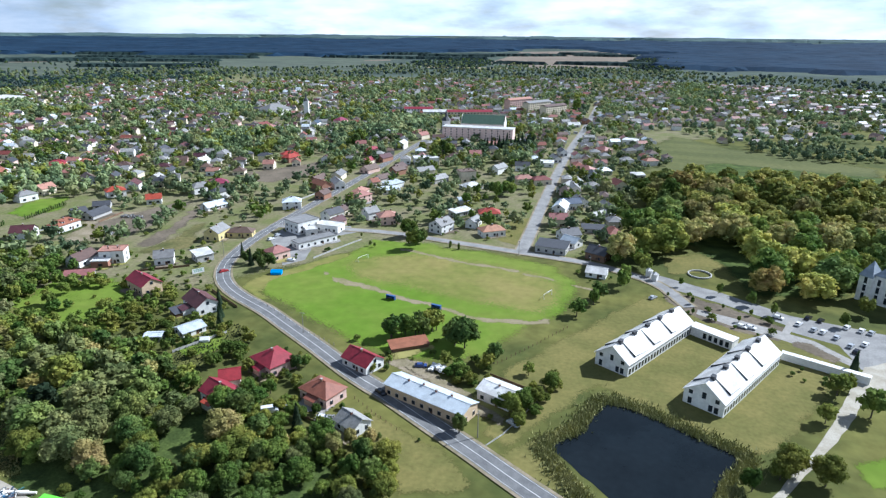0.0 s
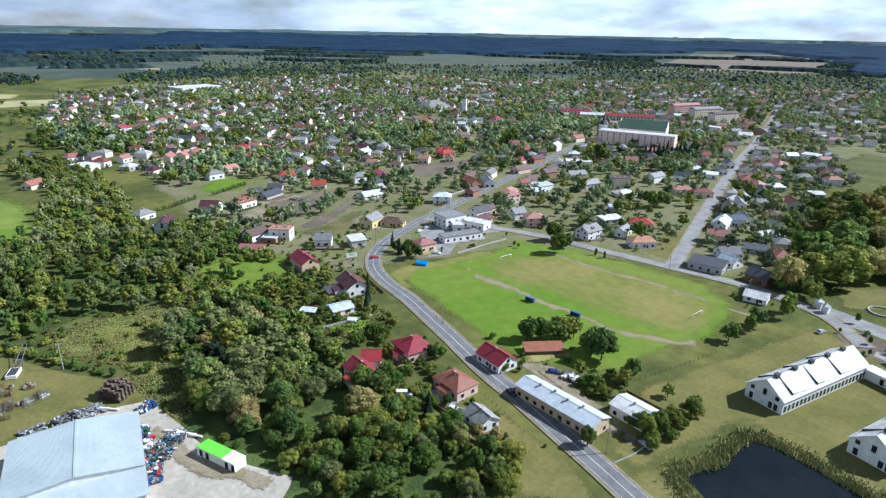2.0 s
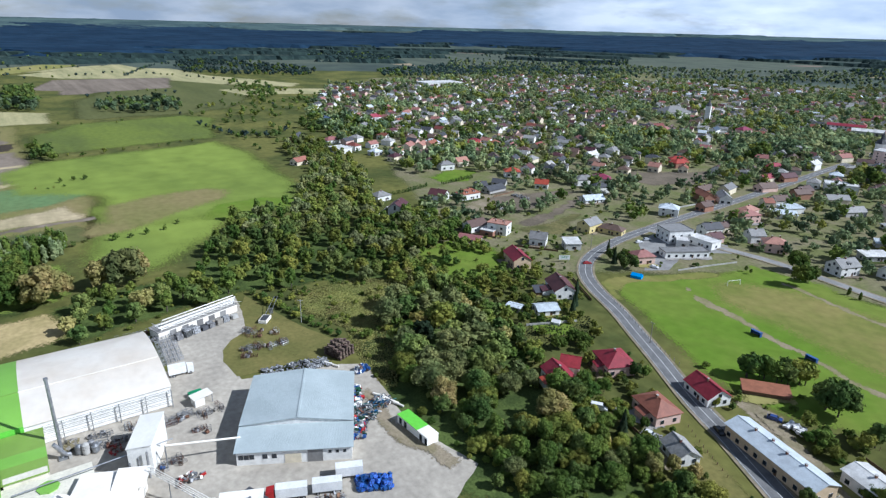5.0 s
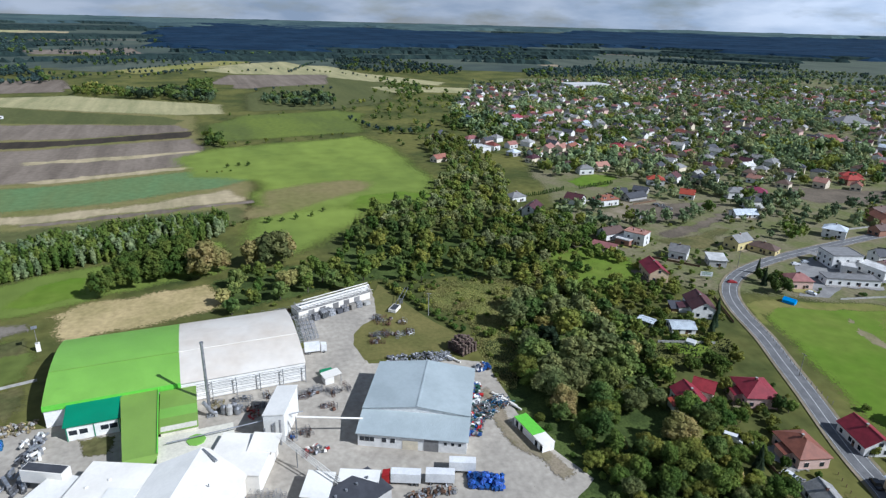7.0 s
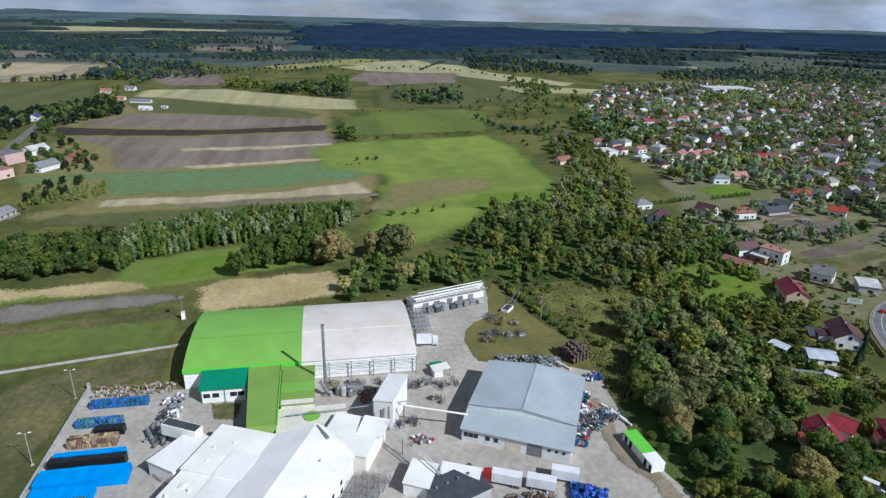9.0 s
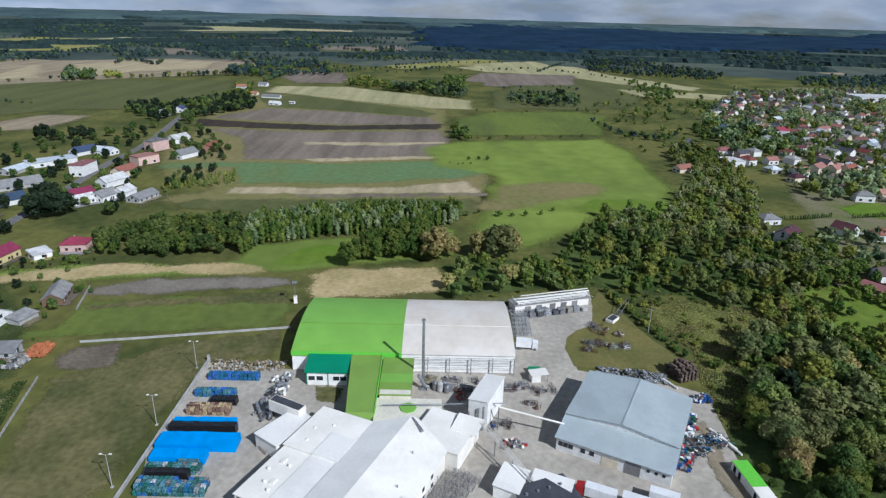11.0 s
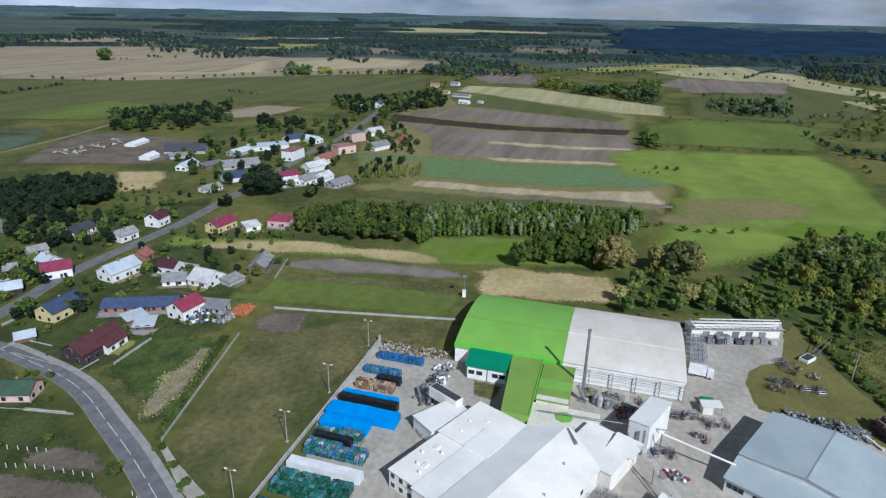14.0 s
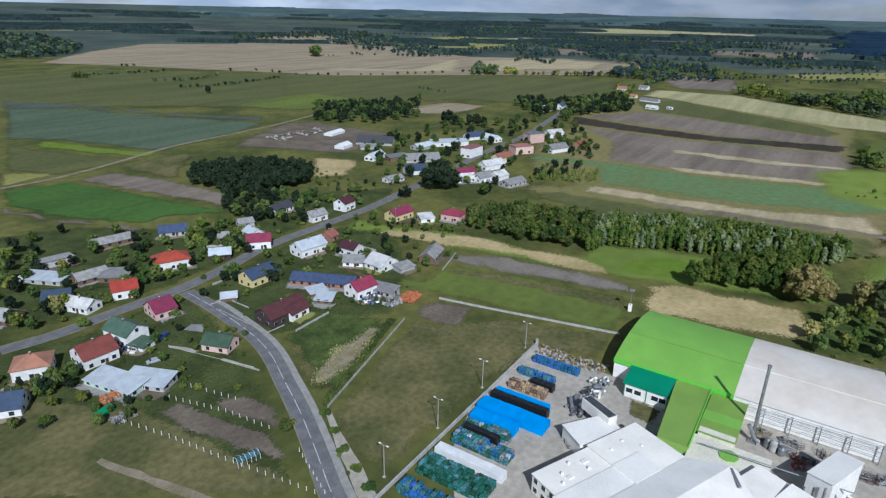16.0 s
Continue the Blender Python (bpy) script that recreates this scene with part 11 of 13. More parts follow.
tree(-165.7, 190.7, 9, "spruce", "standing on grass", wide=1)
tree(-90.4, 130.2, 9, "spruce", "standing on grass", wide=1)
tree(-83.6, 166.7, 4, "olive", "standing on grass", wide=1)
tree(-142.8, 286.5, 3.5, "tall", "standing on grass", wide=1)
tree(-139.7, 285.7, 3, "tall", "standing on grass", wide=1)
tree(-101.2, 300.3, 4, "poplar", "standing on grass", wide=1)
tree(-95.7, 298.4, 4, "poplar", "standing on grass", wide=1)
tree(-196.7, 247.7, 8, "spruce", "standing on grass", wide=1)
tree(-113.9, 139.0, 7, "round", "standing on grass", wide=1)
tree(-108.9, 129.4, 10, "dark", "standing on grass", wide=1)
tree(-81.3, 175.8, 3, "bush", "standing on grass", wide=1)
tree(-154.2, 299.0, 3, "tall", "standing on grass", wide=1)
tree(63.6, 206.1, 8, "olive", "on the lawn", wide=1)
tree(56.7, 187.3, 7, "olive", "on the lawn", wide=1)
tree(70.5, 195.4, 10, "round", "on the lawn", wide=1)
tree(72.5, 224.5, 8.5, "spruce", "on the lawn", wide=1)
tree(43.2, 158.2, 9, "olive", "on the lawn", wide=1)
tree(50.8, 156.3, 9, "olive", "on the lawn", wide=1)
tree(32.5, 147.5, 7, "round", "on the lawn", wide=1)
tree(40.0, 154.7, 7, "olive", "on the lawn", wide=1)
tree(67.9, 211.3, 6, "olive", "on the lawn", wide=1)
tree(88.9, 278.9, 9, "olive", "on the lawn", wide=1)
tree(77.4, 263.4, 7, "tall", "on the lawn", wide=1)
grove([(8, 281), (56, 257), (51, 243), (24, 252), (12, 265)], 7.5, ["tall", "tall", "bush"], 2.5, 4.5, "in the planting bed", "saplings", 34, clear, 1)
grove([(5, 291), (39, 279), (58, 267), (55, 263), (34, 273), (8, 284)], 9, ["tall", "round"], 5, 8, "along the drive", "avenue trees", 35, clear, 1)
# the copse has its cloud shade painted into the leaves
grove([(-237, -358), (-238, -328), (-244, -308), (-258, -298), (-287, -294), (-308, -314), (-303, -348), (-282, -373), (-259, -377)], 6.5, ["deep"], 8, 11.5, "in a dark copse", "copse trees", 36, clear, 1.15)
tree(-325.4, -222.6, 15, "deep", "in the village")
tree(-325.4, -217.2, 17, "deep", "in the village")
tree(-327.4, -212.7, 16, "deep", "in the village")
tree(-332.5, -210.7, 14, "deep", "in the village")
tree(-341.1, -229.4, 16, "deep", "in the village")
tree(-344.7, -224.5, 17, "deep", "in the village")
tree(-348.1, -220.5, 13, "dark", "in the village")
tree(-334.0, -185.4, 9, "dark", "in the village")
tree(-339.9, -185.9, 8, "deep", "in the village")
tree(-535.3, -347.3, 14, "deep", "in the village")
tree(-541.6, -346.1, 15, "deep", "in the village")
tree(-537.9, -337.1, 11, "deep", "in the village")
tree(-547.1, -324.5, 12, "deep", "in the village")
tree(-546.4, -315.6, 13, "deep", "in the village")
tree(-550.6, -310.6, 11, "deep", "in the village")
tree(-560.6, -283.5, 9, "deep", "in the village")
tree(-548.4, -272.0, 8, "dark", "in the village")
tree(-433.7, -339.3, 9, "deep", "in the village")
tree(-438.1, -337.8, 11, "dark", "in the village")
tree(-437.3, -332.5, 8, "deep", "in the village")
tree(-299.5, -221.3, 8, "deep", "in the village")
tree(-479.0, -286.1, 7, "deep", "in the village")
tree(-453.0, -254.9, 8, "dark", "in the village")
tree(-409.3, -277.3, 9, "dark", "in the village")
tree(-412.3, -263.8, 9, "deep", "in the village")
tree(-399.0, -245.2, 8, "dark", "in the village")
tree(-554.5, -469.1, 10, "deep", "in the village")
tree(-541.0, -470.1, 12, "deep", "in the village")
tree(-543.8, -484.2, 10, "dark", "in the village")
tree(-430.9, -179.0, 7, "deep", "in the village")
tree(-507.0, -198.9, 9, "dark", "in the village")
tree(-517.5, -196.7, 10, "dark", "in the village")
grove([(-491, -485), (-654, -465), (-548, -390), (-481, -405), (-465, -460)], 11, ["deep", "deep", "dark"], 8, 12, "behind the village", "copse trees", 38, clear, 1)
grove([(-703, -338), (-867, -270), (-728, -211), (-637, -258), (-630, -295)], 12, ["deep", "deep", "dark"], 9, 12, "round the farm", "copse trees", 39, clear, 1)
grove([(-77, -320), (-123, -313), (-119, -274), (-100, -226), (-90, -225), (-57, -258)], 9, ["dark", "deep", "olive"], 5, 9, "in the farm gardens", "village trees", 40, clear, 1)
grove([(-141, -302), (-174, -301), (-150, -264), (-137, -228), (-118, -217), (-109, -230)], 11, ["dark", "dark", "bush"], 4, 8, "in the farm gardens", "village trees", 41, clear, 1)
grove([(-190, -280), (-205, -267), (-193, -219), (-155, -203), (-156, -234)], 11, ["dark", "dark", "bush"], 4, 8, "in the village", "village trees", 42, clear, 1)
grove([(-213, -249), (-275, -276), (-303, -262), (-274, -237), (-227, -229)], 11, ["dark", "deep", "bush", "spruce"], 4, 8, "in the village", "village trees", 43, clear, 1)
grove([(-399, -343), (-550, -334), (-621, -277), (-582, -199), (-501, -180), (-451, -209), (-359, -189), (-317, -244)], 14, ["deep", "dark", "dark"], 5, 10, "in the village", "village trees", 44, clear, 1)
tree(-150.8, -208.7, 6, "deep", "in a garden", wide=1)
tree(-167.9, -195.4, 7, "deep", "in a garden", wide=1)
tree(-179.7, -200.8, 6, "dark", "in a garden", wide=1)
tree(-140.8, -243.1, 6, "deep", "in a garden", wide=1)
tree(-152.7, -237.7, 5, "dark", "in a garden", wide=1)
tree(-69.8, -185.3, 7, "dark", "in a garden", wide=1)
tree(-75.9, -187.3, 6, "dark", "in a garden", wide=1)
tree(-66.4, -185.0, 5, "bush", "in a garden", wide=1)
tree(-94.8, -233.4, 7, "gold", "in a garden", wide=1)
tree(-103.1, -185.5, 5, "dark", "in a garden", wide=1)
tree(-106.9, -110.2, 2.2, "bush", "in the verge bed", wide=1)
tree(-102.9, -102.4, 2.2, "bush", "in the verge bed", wide=1)
tree(-97.6, -94.7, 2.2, "bush", "in the verge bed", wide=1)
tree(-94.7, -87.6, 2.2, "bush", "in the verge bed", wide=1)
tree(-91.0, -80.2, 2.2, "bush", "in the verge bed", wide=1)
tree(-98.9, -113.9, 2.2, "bush", "in the verge bed", wide=1)
grove([(-314, 165), (-301, 203), (-249, 190), (-252, 171), (-267, 138)], 6, ["willow", "round", "olive", "bush", "round"], 5, 9.5, "in the overgrown gardens", "garden trees", 45, clear, 1.1)
grove([(-232, 117), (-247, 137), (-239, 162), (-211, 150), (-204, 173), (-170, 155), (-159, 160), (-152, 170), (-135, 164), (-138, 139), (-162, 136), (-201, 129)], 7.2, ["willow", "round", "olive", "bush", "shrub", "dark"], 3.5, 9, "in the overgrown gardens", "garden trees", 46, clear, 1.1)
grove([(-249, 190), (-232, 199), (-203, 202), (-163, 161), (-194, 164), (-218, 179)], 6.5, ["bush", "shrub", "round"], 2, 5, "in the overgrown gardens", "garden trees", 47, clear, 1)
grove([(-127, 154), (-116, 147), (-108, 159), (-87, 152), (-87, 139), (-102, 136), (-115, 134)], 6, ["bush", "shrub", "round", "olive"], 2.5, 5, "in the gardens by the road", "garden trees", 48, clear, 1)
tree(-160.3, 184.6, 8, "spruce", "in a garden", wide=1)
tree(-155.2, 177.6, 9, "spruce", "in a garden", wide=1)
tree(-189.2, 240.9, 7, "dark", "in a garden", wide=1)
tree(-184.1, 241.8, 6.5, "dark", "in a garden", wide=1)
tree(-186.2, 249.4, 6, "round", "in a garden", wide=1)
tree(-290.8, 154.3, 8, "willow", "in a garden", wide=1)
tree(-176.8, -251.3, 8, "deep", "in a village garden", wide=1)
tree(-182.0, -253.6, 7, "dark", "in a village garden", wide=1)
tree(-153.6, -204.8, 5.5, "deep", "in a village garden", wide=1)
tree(-160.2, -195.8, 6.5, "dark", "in a village garden", wide=1)
tree(-163.1, -191.9, 6.5, "deep", "in a village garden", wide=1)
tree(-163.7, -196.1, 6, "dark", "in a village garden", wide=1)
tree(-131.1, -245.9, 6, "deep", "in a village garden", wide=1)
tree(-135.1, -245.6, 5, "dark", "in a village garden", wide=1)
tree(-153.4, -234.6, 4.5, "deep", "in a village garden", wide=1)
tree(-145.0, -226.9, 3.5, "bush", "in a village garden", wide=1)
tree(-95.1, -236.1, 8, "gold", "in a village garden", wide=1)
tree(-98.5, -237.8, 7, "olive", "in a village garden", wide=1)
tree(-66.9, -184.3, 7, "deep", "in a village garden", wide=1)
tree(-66.1, -187.9, 6, "dark", "in a village garden", wide=1)
tree(-148.8, -266.4, 6, "deep", "in a village garden", wide=1)
tree(-154.9, -270.5, 5, "dark", "in a village garden", wide=1)
tree(-155.8, -282.3, 6, "deep", "in a village garden", wide=1)
tree(-178.4, -226.2, 6, "deep", "in a village garden", wide=1)
tree(-176.9, -240.7, 5, "dark", "in a village garden", wide=1)
tree(-220.6, -246.1, 6, "deep", "in a village garden", wide=1)
tree(-226.8, -245.9, 5, "dark", "in a village garden", wide=1)
tree(-224.3, -265.9, 6, "deep", "in a village garden", wide=1)
tree(-210.6, -259.5, 6, "deep", "in a village garden", wide=1)
tree(-235.6, -306.5, 7, "deep", "in a village garden", wide=1)
tree(-233.0, -290.5, 7, "deep", "in a village garden", wide=1)
tree(-253.4, -293.5, 6, "deep", "in a village garden", wide=1)
tree(-298.0, -225.0, 6, "deep", "in a village garden", wide=1)
tree(-180.9, -235.3, 5, "deep", "in a village garden", wide=1)
tree(-200.6, -196.0, 4.5, "dark", "in a village garden", wide=1)
tree(-209.5, -184.0, 4, "bush", "in a village garden", wide=1)
tree(-219.5, -172.9, 5.5, "dark", "in a village garden", wide=1)
tree(-222.6, -178.8, 5, "deep", "in a village garden", wide=1)
tree(-231.5, -147.9, 3.5, "bush", "in a village garden", wide=1)
tree(-203.8, -191.6, 4, "deep", "in a village garden", wide=1)
tree(-184.6, -211.7, 4, "dark", "in a village garden", wide=1)
tree(-102.9, -274.7, 7, "dark", "in a village garden", wide=1)
tree(-95.0, -266.8, 7, "deep", "in a village garden", wide=1)
tree(-95.5, -217.1, 5, "bush", "in a village garden", wide=1)
tree(-84.0, -229.6, 6, "dark", "in a village garden", wide=1)
tree(-81.4, -240.5, 6, "deep", "in a village garden", wide=1)
tree(-119.8, -198.5, 4, "bush", "in a village garden", wide=1)
tree(-135.1, -230.4, 4.5, "deep", "in a village garden", wide=1)
tree(-119.5, -223.9, 5, "dark", "in a village garden", wide=1)
tree(-147.4, -218.5, 3, "bush", "in a village garden", wide=1)
tree(-123.3, -278.0, 5, "deep", "in a village garden", wide=1)
tree(-104.4, -293.0, 6, "deep", "in a village garden", wide=1)
tree(-126.9, -321.3, 6, "dark", "in a village garden", wide=1)
tree(-141.0, -322.7, 6, "deep", "in a village garden", wide=1)
tree(-95.1, -162.8, 3, "bush", "in a village garden", wide=1)
tree(-94.4, -150.4, 2.5, "shrub", "in a village garden", wide=1)
tree(-101.3, -140.5, 2.5, "bush", "in a village garden", wide=1)
tree(-98.1, -173.3, 4, "dark", "in a village garden", wide=1)
grove([(-175, -269), (-205, -275), (-207, -256), (-182, -234), (-164, -240)], 5.5, ["dark", "dark", "bush"], 3, 7, "in the village", "village trees", 49, clear, 1)
grove([(-246, -213), (-264, -180), (-273, -160), (-264, -158), (-249, -192), (-240, -209)], 4.5, ["bush", "dark", "deep"], 1.2, 2.6, "along the gardens", "village shrubs", 50, clear, 1)
grove([(-236, -316), (-270, -271), (-241, -252), (-214, -255), (-208, -279)], 6, ["deep", "deep", "dark"], 5, 9, "behind the farmhouses", "village trees", 51, clear, 1)
grove([(-318, -317), (-307, -246), (-288, -249), (-285, -285)], 6, ["bush", "dark", "deep"], 1.5, 4, "in the dry paddock", "village shrubs", 52, clear, 1)
grove([(-371, -174), (-422, -185), (-492, -191), (-530, -180), (-444, -158), (-392, -171)], 7, ["deep", "deep", "dark"], 3, 7, "in the village gardens", "village trees", 54, clear, 1)
grove([(-135, 85), (-129, 94), (-115, 97), (-92, 97), (-82, 93), (-89, 87), (-100, 87), (-119, 85)], 4.0, ["bush", "shrub", "bush", "round"], 1.2, 3.4, "at the yard edge", "shrubs", 91, None)
grove([(-112, 98), (-105, 111), (-87, 125), (-68, 125), (-54, 120), (-48, 107), (-79, 89), (-96, 92)], 6, ["round", "tall", "willow", "round", "bush", "dark"], 6, 11, "in the wet wood", "trees of the wet wood", 55, clear, 1)
far_wood([(-278, -95), (-292, -88), (-306, -61), (-312, -31), (-332, 10), (-351, 15), (-351, -22), (-340, -67), (-318, -102)], 2.5, 9, 13.5, "dense plantation of slender green trees", 56, (0, 0, 7), column=True, avoid=clear)
grove([(-274, -162), (-271, -133), (-280, -96), (-313, -97), (-321, -122), (-310, -158), (-299, -172)], 4.6, ["dark", "fresh", "tall", "dark", "tall"], 6, 11, "at the end of the plantation", "plantation trees", 63, clear, 1.0)
far_wood([(-387, -182), (-414, -182), (-441, -148), (-408, -138)], 3.5, 4, 6, "young plantation beside the field", 57, (2, 0), column=True, avoid=clear, holes=-0.34, grain=0.016)
# lit look of this copse comes from its lighter leaf colours
far_wood([(-1003, -148), (-1133, -148), (-1061, -86), (-956, -77), (-946, -115)], 9, 11, 16, "copse on the fields, sunlight in its leaf colours", 58, (0, 2, 0, 5), column=False, avoid=clear, holes=-0.34, grain=0.016)
far_wood([(-930, -77), (-1060, -78), (-1039, -1), (-974, 39), (-894, 35), (-900, -24)], 9, 12, 17, "dark copse on the fields", 59, (1, 8, 10), column=False, avoid=clear, holes=-0.34, grain=0.016)
far_wood([(-1055, 3), (-1165, 19), (-1124, 41), (-997, 38)], 9, 14, 20, "tall dark trees on the fields", 60, (1, 1, 0), column=False, avoid=clear, holes=-0.34, grain=0.016)
far_wood([(-876, 93), (-969, 110), (-995, 162), (-946, 210), (-843, 187), (-836, 136)], 9, 9, 13, "dark copse on the fields", 61, (8, 10, 1), column=False, avoid=clear, holes=-0.34, grain=0.016)
far_wood([(-596, 8), (-630, 17), (-616, 27), (-581, 26)], 8, 9, 13, "clump of trees in the field", 62, (1, 0), column=False, avoid=clear, holes=-0.34, grain=0.016)
hedge_line([(-598, 26), (-594, 52), (-605, 97), (-623, 147), (-631, 192)], 13, 2.5, 6, "line of bushes along a field edge", 63, (0, 1, 2))
hedge_line([(-500, 25), (-505, 43)], 6, 3, 4.5, "bushes in the meadow", 64, (0, 1, 2))
hedge_line([(-487, 7), (-485, 28)], 7, 1.5, 2.5, "bushes in the meadow", 65, (0, 1, 2))
hedge_line([(-348, 19), (-346, 34), (-350, 51), (-363, 68)], 9, 3, 5, "bushes in the meadow", 66, (0, 1, 2))
hedge_line([(-1378, -243), (-1352, -158), (-1407, -77), (-1353, 1)], 12, 6, 11, "hedge between the fields", 67, (6, 6, 6, 1))
hedge_line([(-1467, -103), (-1569, -35), (-1611, 43), (-1658, 156)], 14, 5, 9, "hedge between the fields", 68, (6, 6, 6, 1))
hedge_line([(-1380, 47), (-1426, 133), (-1476, 215), (-1383, 301), (-1284, 352), (-1197, 374)], 15, 4, 8, "hedge between the fields", 69, (1, 6, 6, 0))
hedge_line([(-1032, 95), (-1064, 135), (-1098, 199), (-1023, 242)], 16, 3, 7, "hedge between the fields", 70, (1, 6, 6, 0))
hedge_line([(-783, 50), (-769, 90), (-785, 113)], 24, 2.5, 4.5, "bushes in the meadow", 71, (0, 1, 2))
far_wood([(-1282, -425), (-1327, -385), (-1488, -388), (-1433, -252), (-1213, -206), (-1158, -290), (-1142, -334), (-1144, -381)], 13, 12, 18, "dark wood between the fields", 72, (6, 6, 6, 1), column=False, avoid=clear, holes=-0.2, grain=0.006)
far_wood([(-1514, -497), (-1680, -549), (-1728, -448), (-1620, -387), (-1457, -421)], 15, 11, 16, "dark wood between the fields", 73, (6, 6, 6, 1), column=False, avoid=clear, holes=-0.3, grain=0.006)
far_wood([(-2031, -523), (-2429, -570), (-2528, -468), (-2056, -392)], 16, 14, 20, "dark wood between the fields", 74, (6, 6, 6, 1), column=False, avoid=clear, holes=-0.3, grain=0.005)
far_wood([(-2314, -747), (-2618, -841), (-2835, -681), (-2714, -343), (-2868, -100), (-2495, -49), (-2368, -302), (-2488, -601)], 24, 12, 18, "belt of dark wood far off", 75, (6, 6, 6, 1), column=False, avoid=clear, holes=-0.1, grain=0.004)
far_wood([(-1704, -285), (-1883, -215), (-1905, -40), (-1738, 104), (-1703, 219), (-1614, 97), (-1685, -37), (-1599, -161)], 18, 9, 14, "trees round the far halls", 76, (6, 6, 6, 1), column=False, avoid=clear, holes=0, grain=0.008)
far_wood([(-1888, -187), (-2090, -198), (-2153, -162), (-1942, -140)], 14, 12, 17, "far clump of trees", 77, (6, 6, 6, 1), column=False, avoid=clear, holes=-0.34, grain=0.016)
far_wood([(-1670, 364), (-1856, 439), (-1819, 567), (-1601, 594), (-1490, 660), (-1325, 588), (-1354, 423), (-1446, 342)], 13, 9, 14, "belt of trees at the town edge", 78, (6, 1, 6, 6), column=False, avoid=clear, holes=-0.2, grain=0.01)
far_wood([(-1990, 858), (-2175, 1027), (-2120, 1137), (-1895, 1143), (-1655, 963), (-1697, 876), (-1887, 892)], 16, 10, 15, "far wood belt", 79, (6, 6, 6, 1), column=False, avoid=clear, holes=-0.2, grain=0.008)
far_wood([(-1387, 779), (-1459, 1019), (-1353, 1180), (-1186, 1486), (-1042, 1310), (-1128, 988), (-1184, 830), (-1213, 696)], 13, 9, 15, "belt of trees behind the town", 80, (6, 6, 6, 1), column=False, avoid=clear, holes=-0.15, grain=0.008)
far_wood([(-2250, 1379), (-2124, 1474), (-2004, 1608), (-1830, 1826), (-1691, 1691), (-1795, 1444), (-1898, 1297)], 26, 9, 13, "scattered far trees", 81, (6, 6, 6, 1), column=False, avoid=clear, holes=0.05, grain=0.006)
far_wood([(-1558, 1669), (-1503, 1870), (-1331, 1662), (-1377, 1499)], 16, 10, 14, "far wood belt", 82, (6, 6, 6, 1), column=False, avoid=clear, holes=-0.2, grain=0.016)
far_wood([(-820, 178), (-889, 227), (-780, 245), (-632, 231), (-534, 213), (-522, 187), (-604, 185), (-740, 204)], 11, 5, 10, "trees at the town edge", 83, (0, 1, 1), column=False, avoid=clear, holes=0.2, grain=0.02)
far_wood([(-1110, 348), (-1173, 402), (-1108, 402), (-934, 349), (-902, 301)], 11, 7, 12, "trees at the town edge", 84, (0, 1, 1), column=False, avoid=clear, holes=-0.1, grain=0.02)
far_wood([(-866, 324), (-915, 399), (-858, 411), (-742, 389), (-678, 327), (-727, 303)], 13, 6, 11, "trees at the town edge", 85, (0, 1, 0, 2), column=False, avoid=clear, holes=0, grain=0.02)
far_wood([(-684, 282), (-722, 347), (-632, 362), (-572, 390), (-547, 442), (-501, 407), (-524, 339), (-564, 274), (-610, 256)], 9, 8, 13, "belt of garden trees", 86, (0, 1, 1, 0), column=False, avoid=clear, holes=-0.2, grain=0.02)
hedge_line([(-1105, -480), (-1131, -430), (-1177, -391), (-1165, -322)], 9, 8, 13, "line of dark trees between far fields", 87, (1, 6, 6, 0))
hedge_line([(-1040, -289), (-1148, -299), (-1419, -320), (-1596, -306)], 9, 9, 15, "line of dark trees between far fields", 88, (1, 6, 6, 0))
hedge_line([(-1091, -293), (-1170, -290), (-1283, -301)], 8, 10, 15, "line of dark trees between far fields", 89, (1, 6, 6, 0))
hedge_line([(-1267, -245), (-1262, -203), (-1332, -167)], 10, 7, 11, "line of dark trees between far fields", 90, (6, 6, 6, 1))
hedge_line([(-1324, -134), (-1294, -77), (-1383, -34), (-1472, 28)], 11, 6, 10, "line of dark trees between far fields", 91, (1, 6, 6, 0))
hedge_line([(-1397, 213), (-1660, 312), (-1758, 382)], 12, 6, 9, "line of dark trees between far fields", 92, (6, 6, 6, 1))
hedge_line([(-1321, -671), (-1434, -694), (-1336, -597), (-1393, -600)], 12, 9, 14, "line of dark trees between far fields", 93, (6, 6, 6, 1))
hedge_line([(-1893, -950), (-1963, -911), (-1900, -796), (-2043, -713)], 15, 10, 15, "line of dark trees between far fields", 94, (6, 6, 6, 1))
hedge_line([(-2270, -772), (-2154, -582), (-2029, -435), (-2200, -291)], 14, 10, 16, "line of dark trees between far fields", 95, (6, 6, 6, 1))
hedge_line([(-2072, -309), (-1940, -210), (-2022, -116)], 13, 9, 14, "line of dark trees between far fields", 96, (1, 6, 6, 0))
hedge_line([(-1893, -12), (-2037, 128), (-2021, 270)], 15, 8, 13, "line of dark trees between far fields", 97, (6, 6, 6, 1))
hedge_line([(-2252, 261), (-2182, 449), (-2110, 628)], 17, 9, 14, "line of dark trees between far fields", 98, (6, 6, 6, 1))
hedge_line([(-1353, 471), (-1307, 518), (-1343, 584)], 10, 7, 11, "line of dark trees between far fields", 99, (1, 6, 6, 0))
hedge_line([(-810, 177), (-895, 246), (-861, 295), (-851, 333)], 26, 3, 6, "line of dark trees between far fields", 100, (1, 6, 6, 0))
hedge_line([(-969, 317), (-1056, 380), (-1023, 398)], 9, 6, 10, "line of dark trees between far fields", 101, (1, 6, 6, 0))
hedge_line([(-715, 178), (-639, 190), (-612, 213), (-646, 250)], 10, 5, 9, "line of dark trees between far fields", 102, (1, 6, 6, 0))
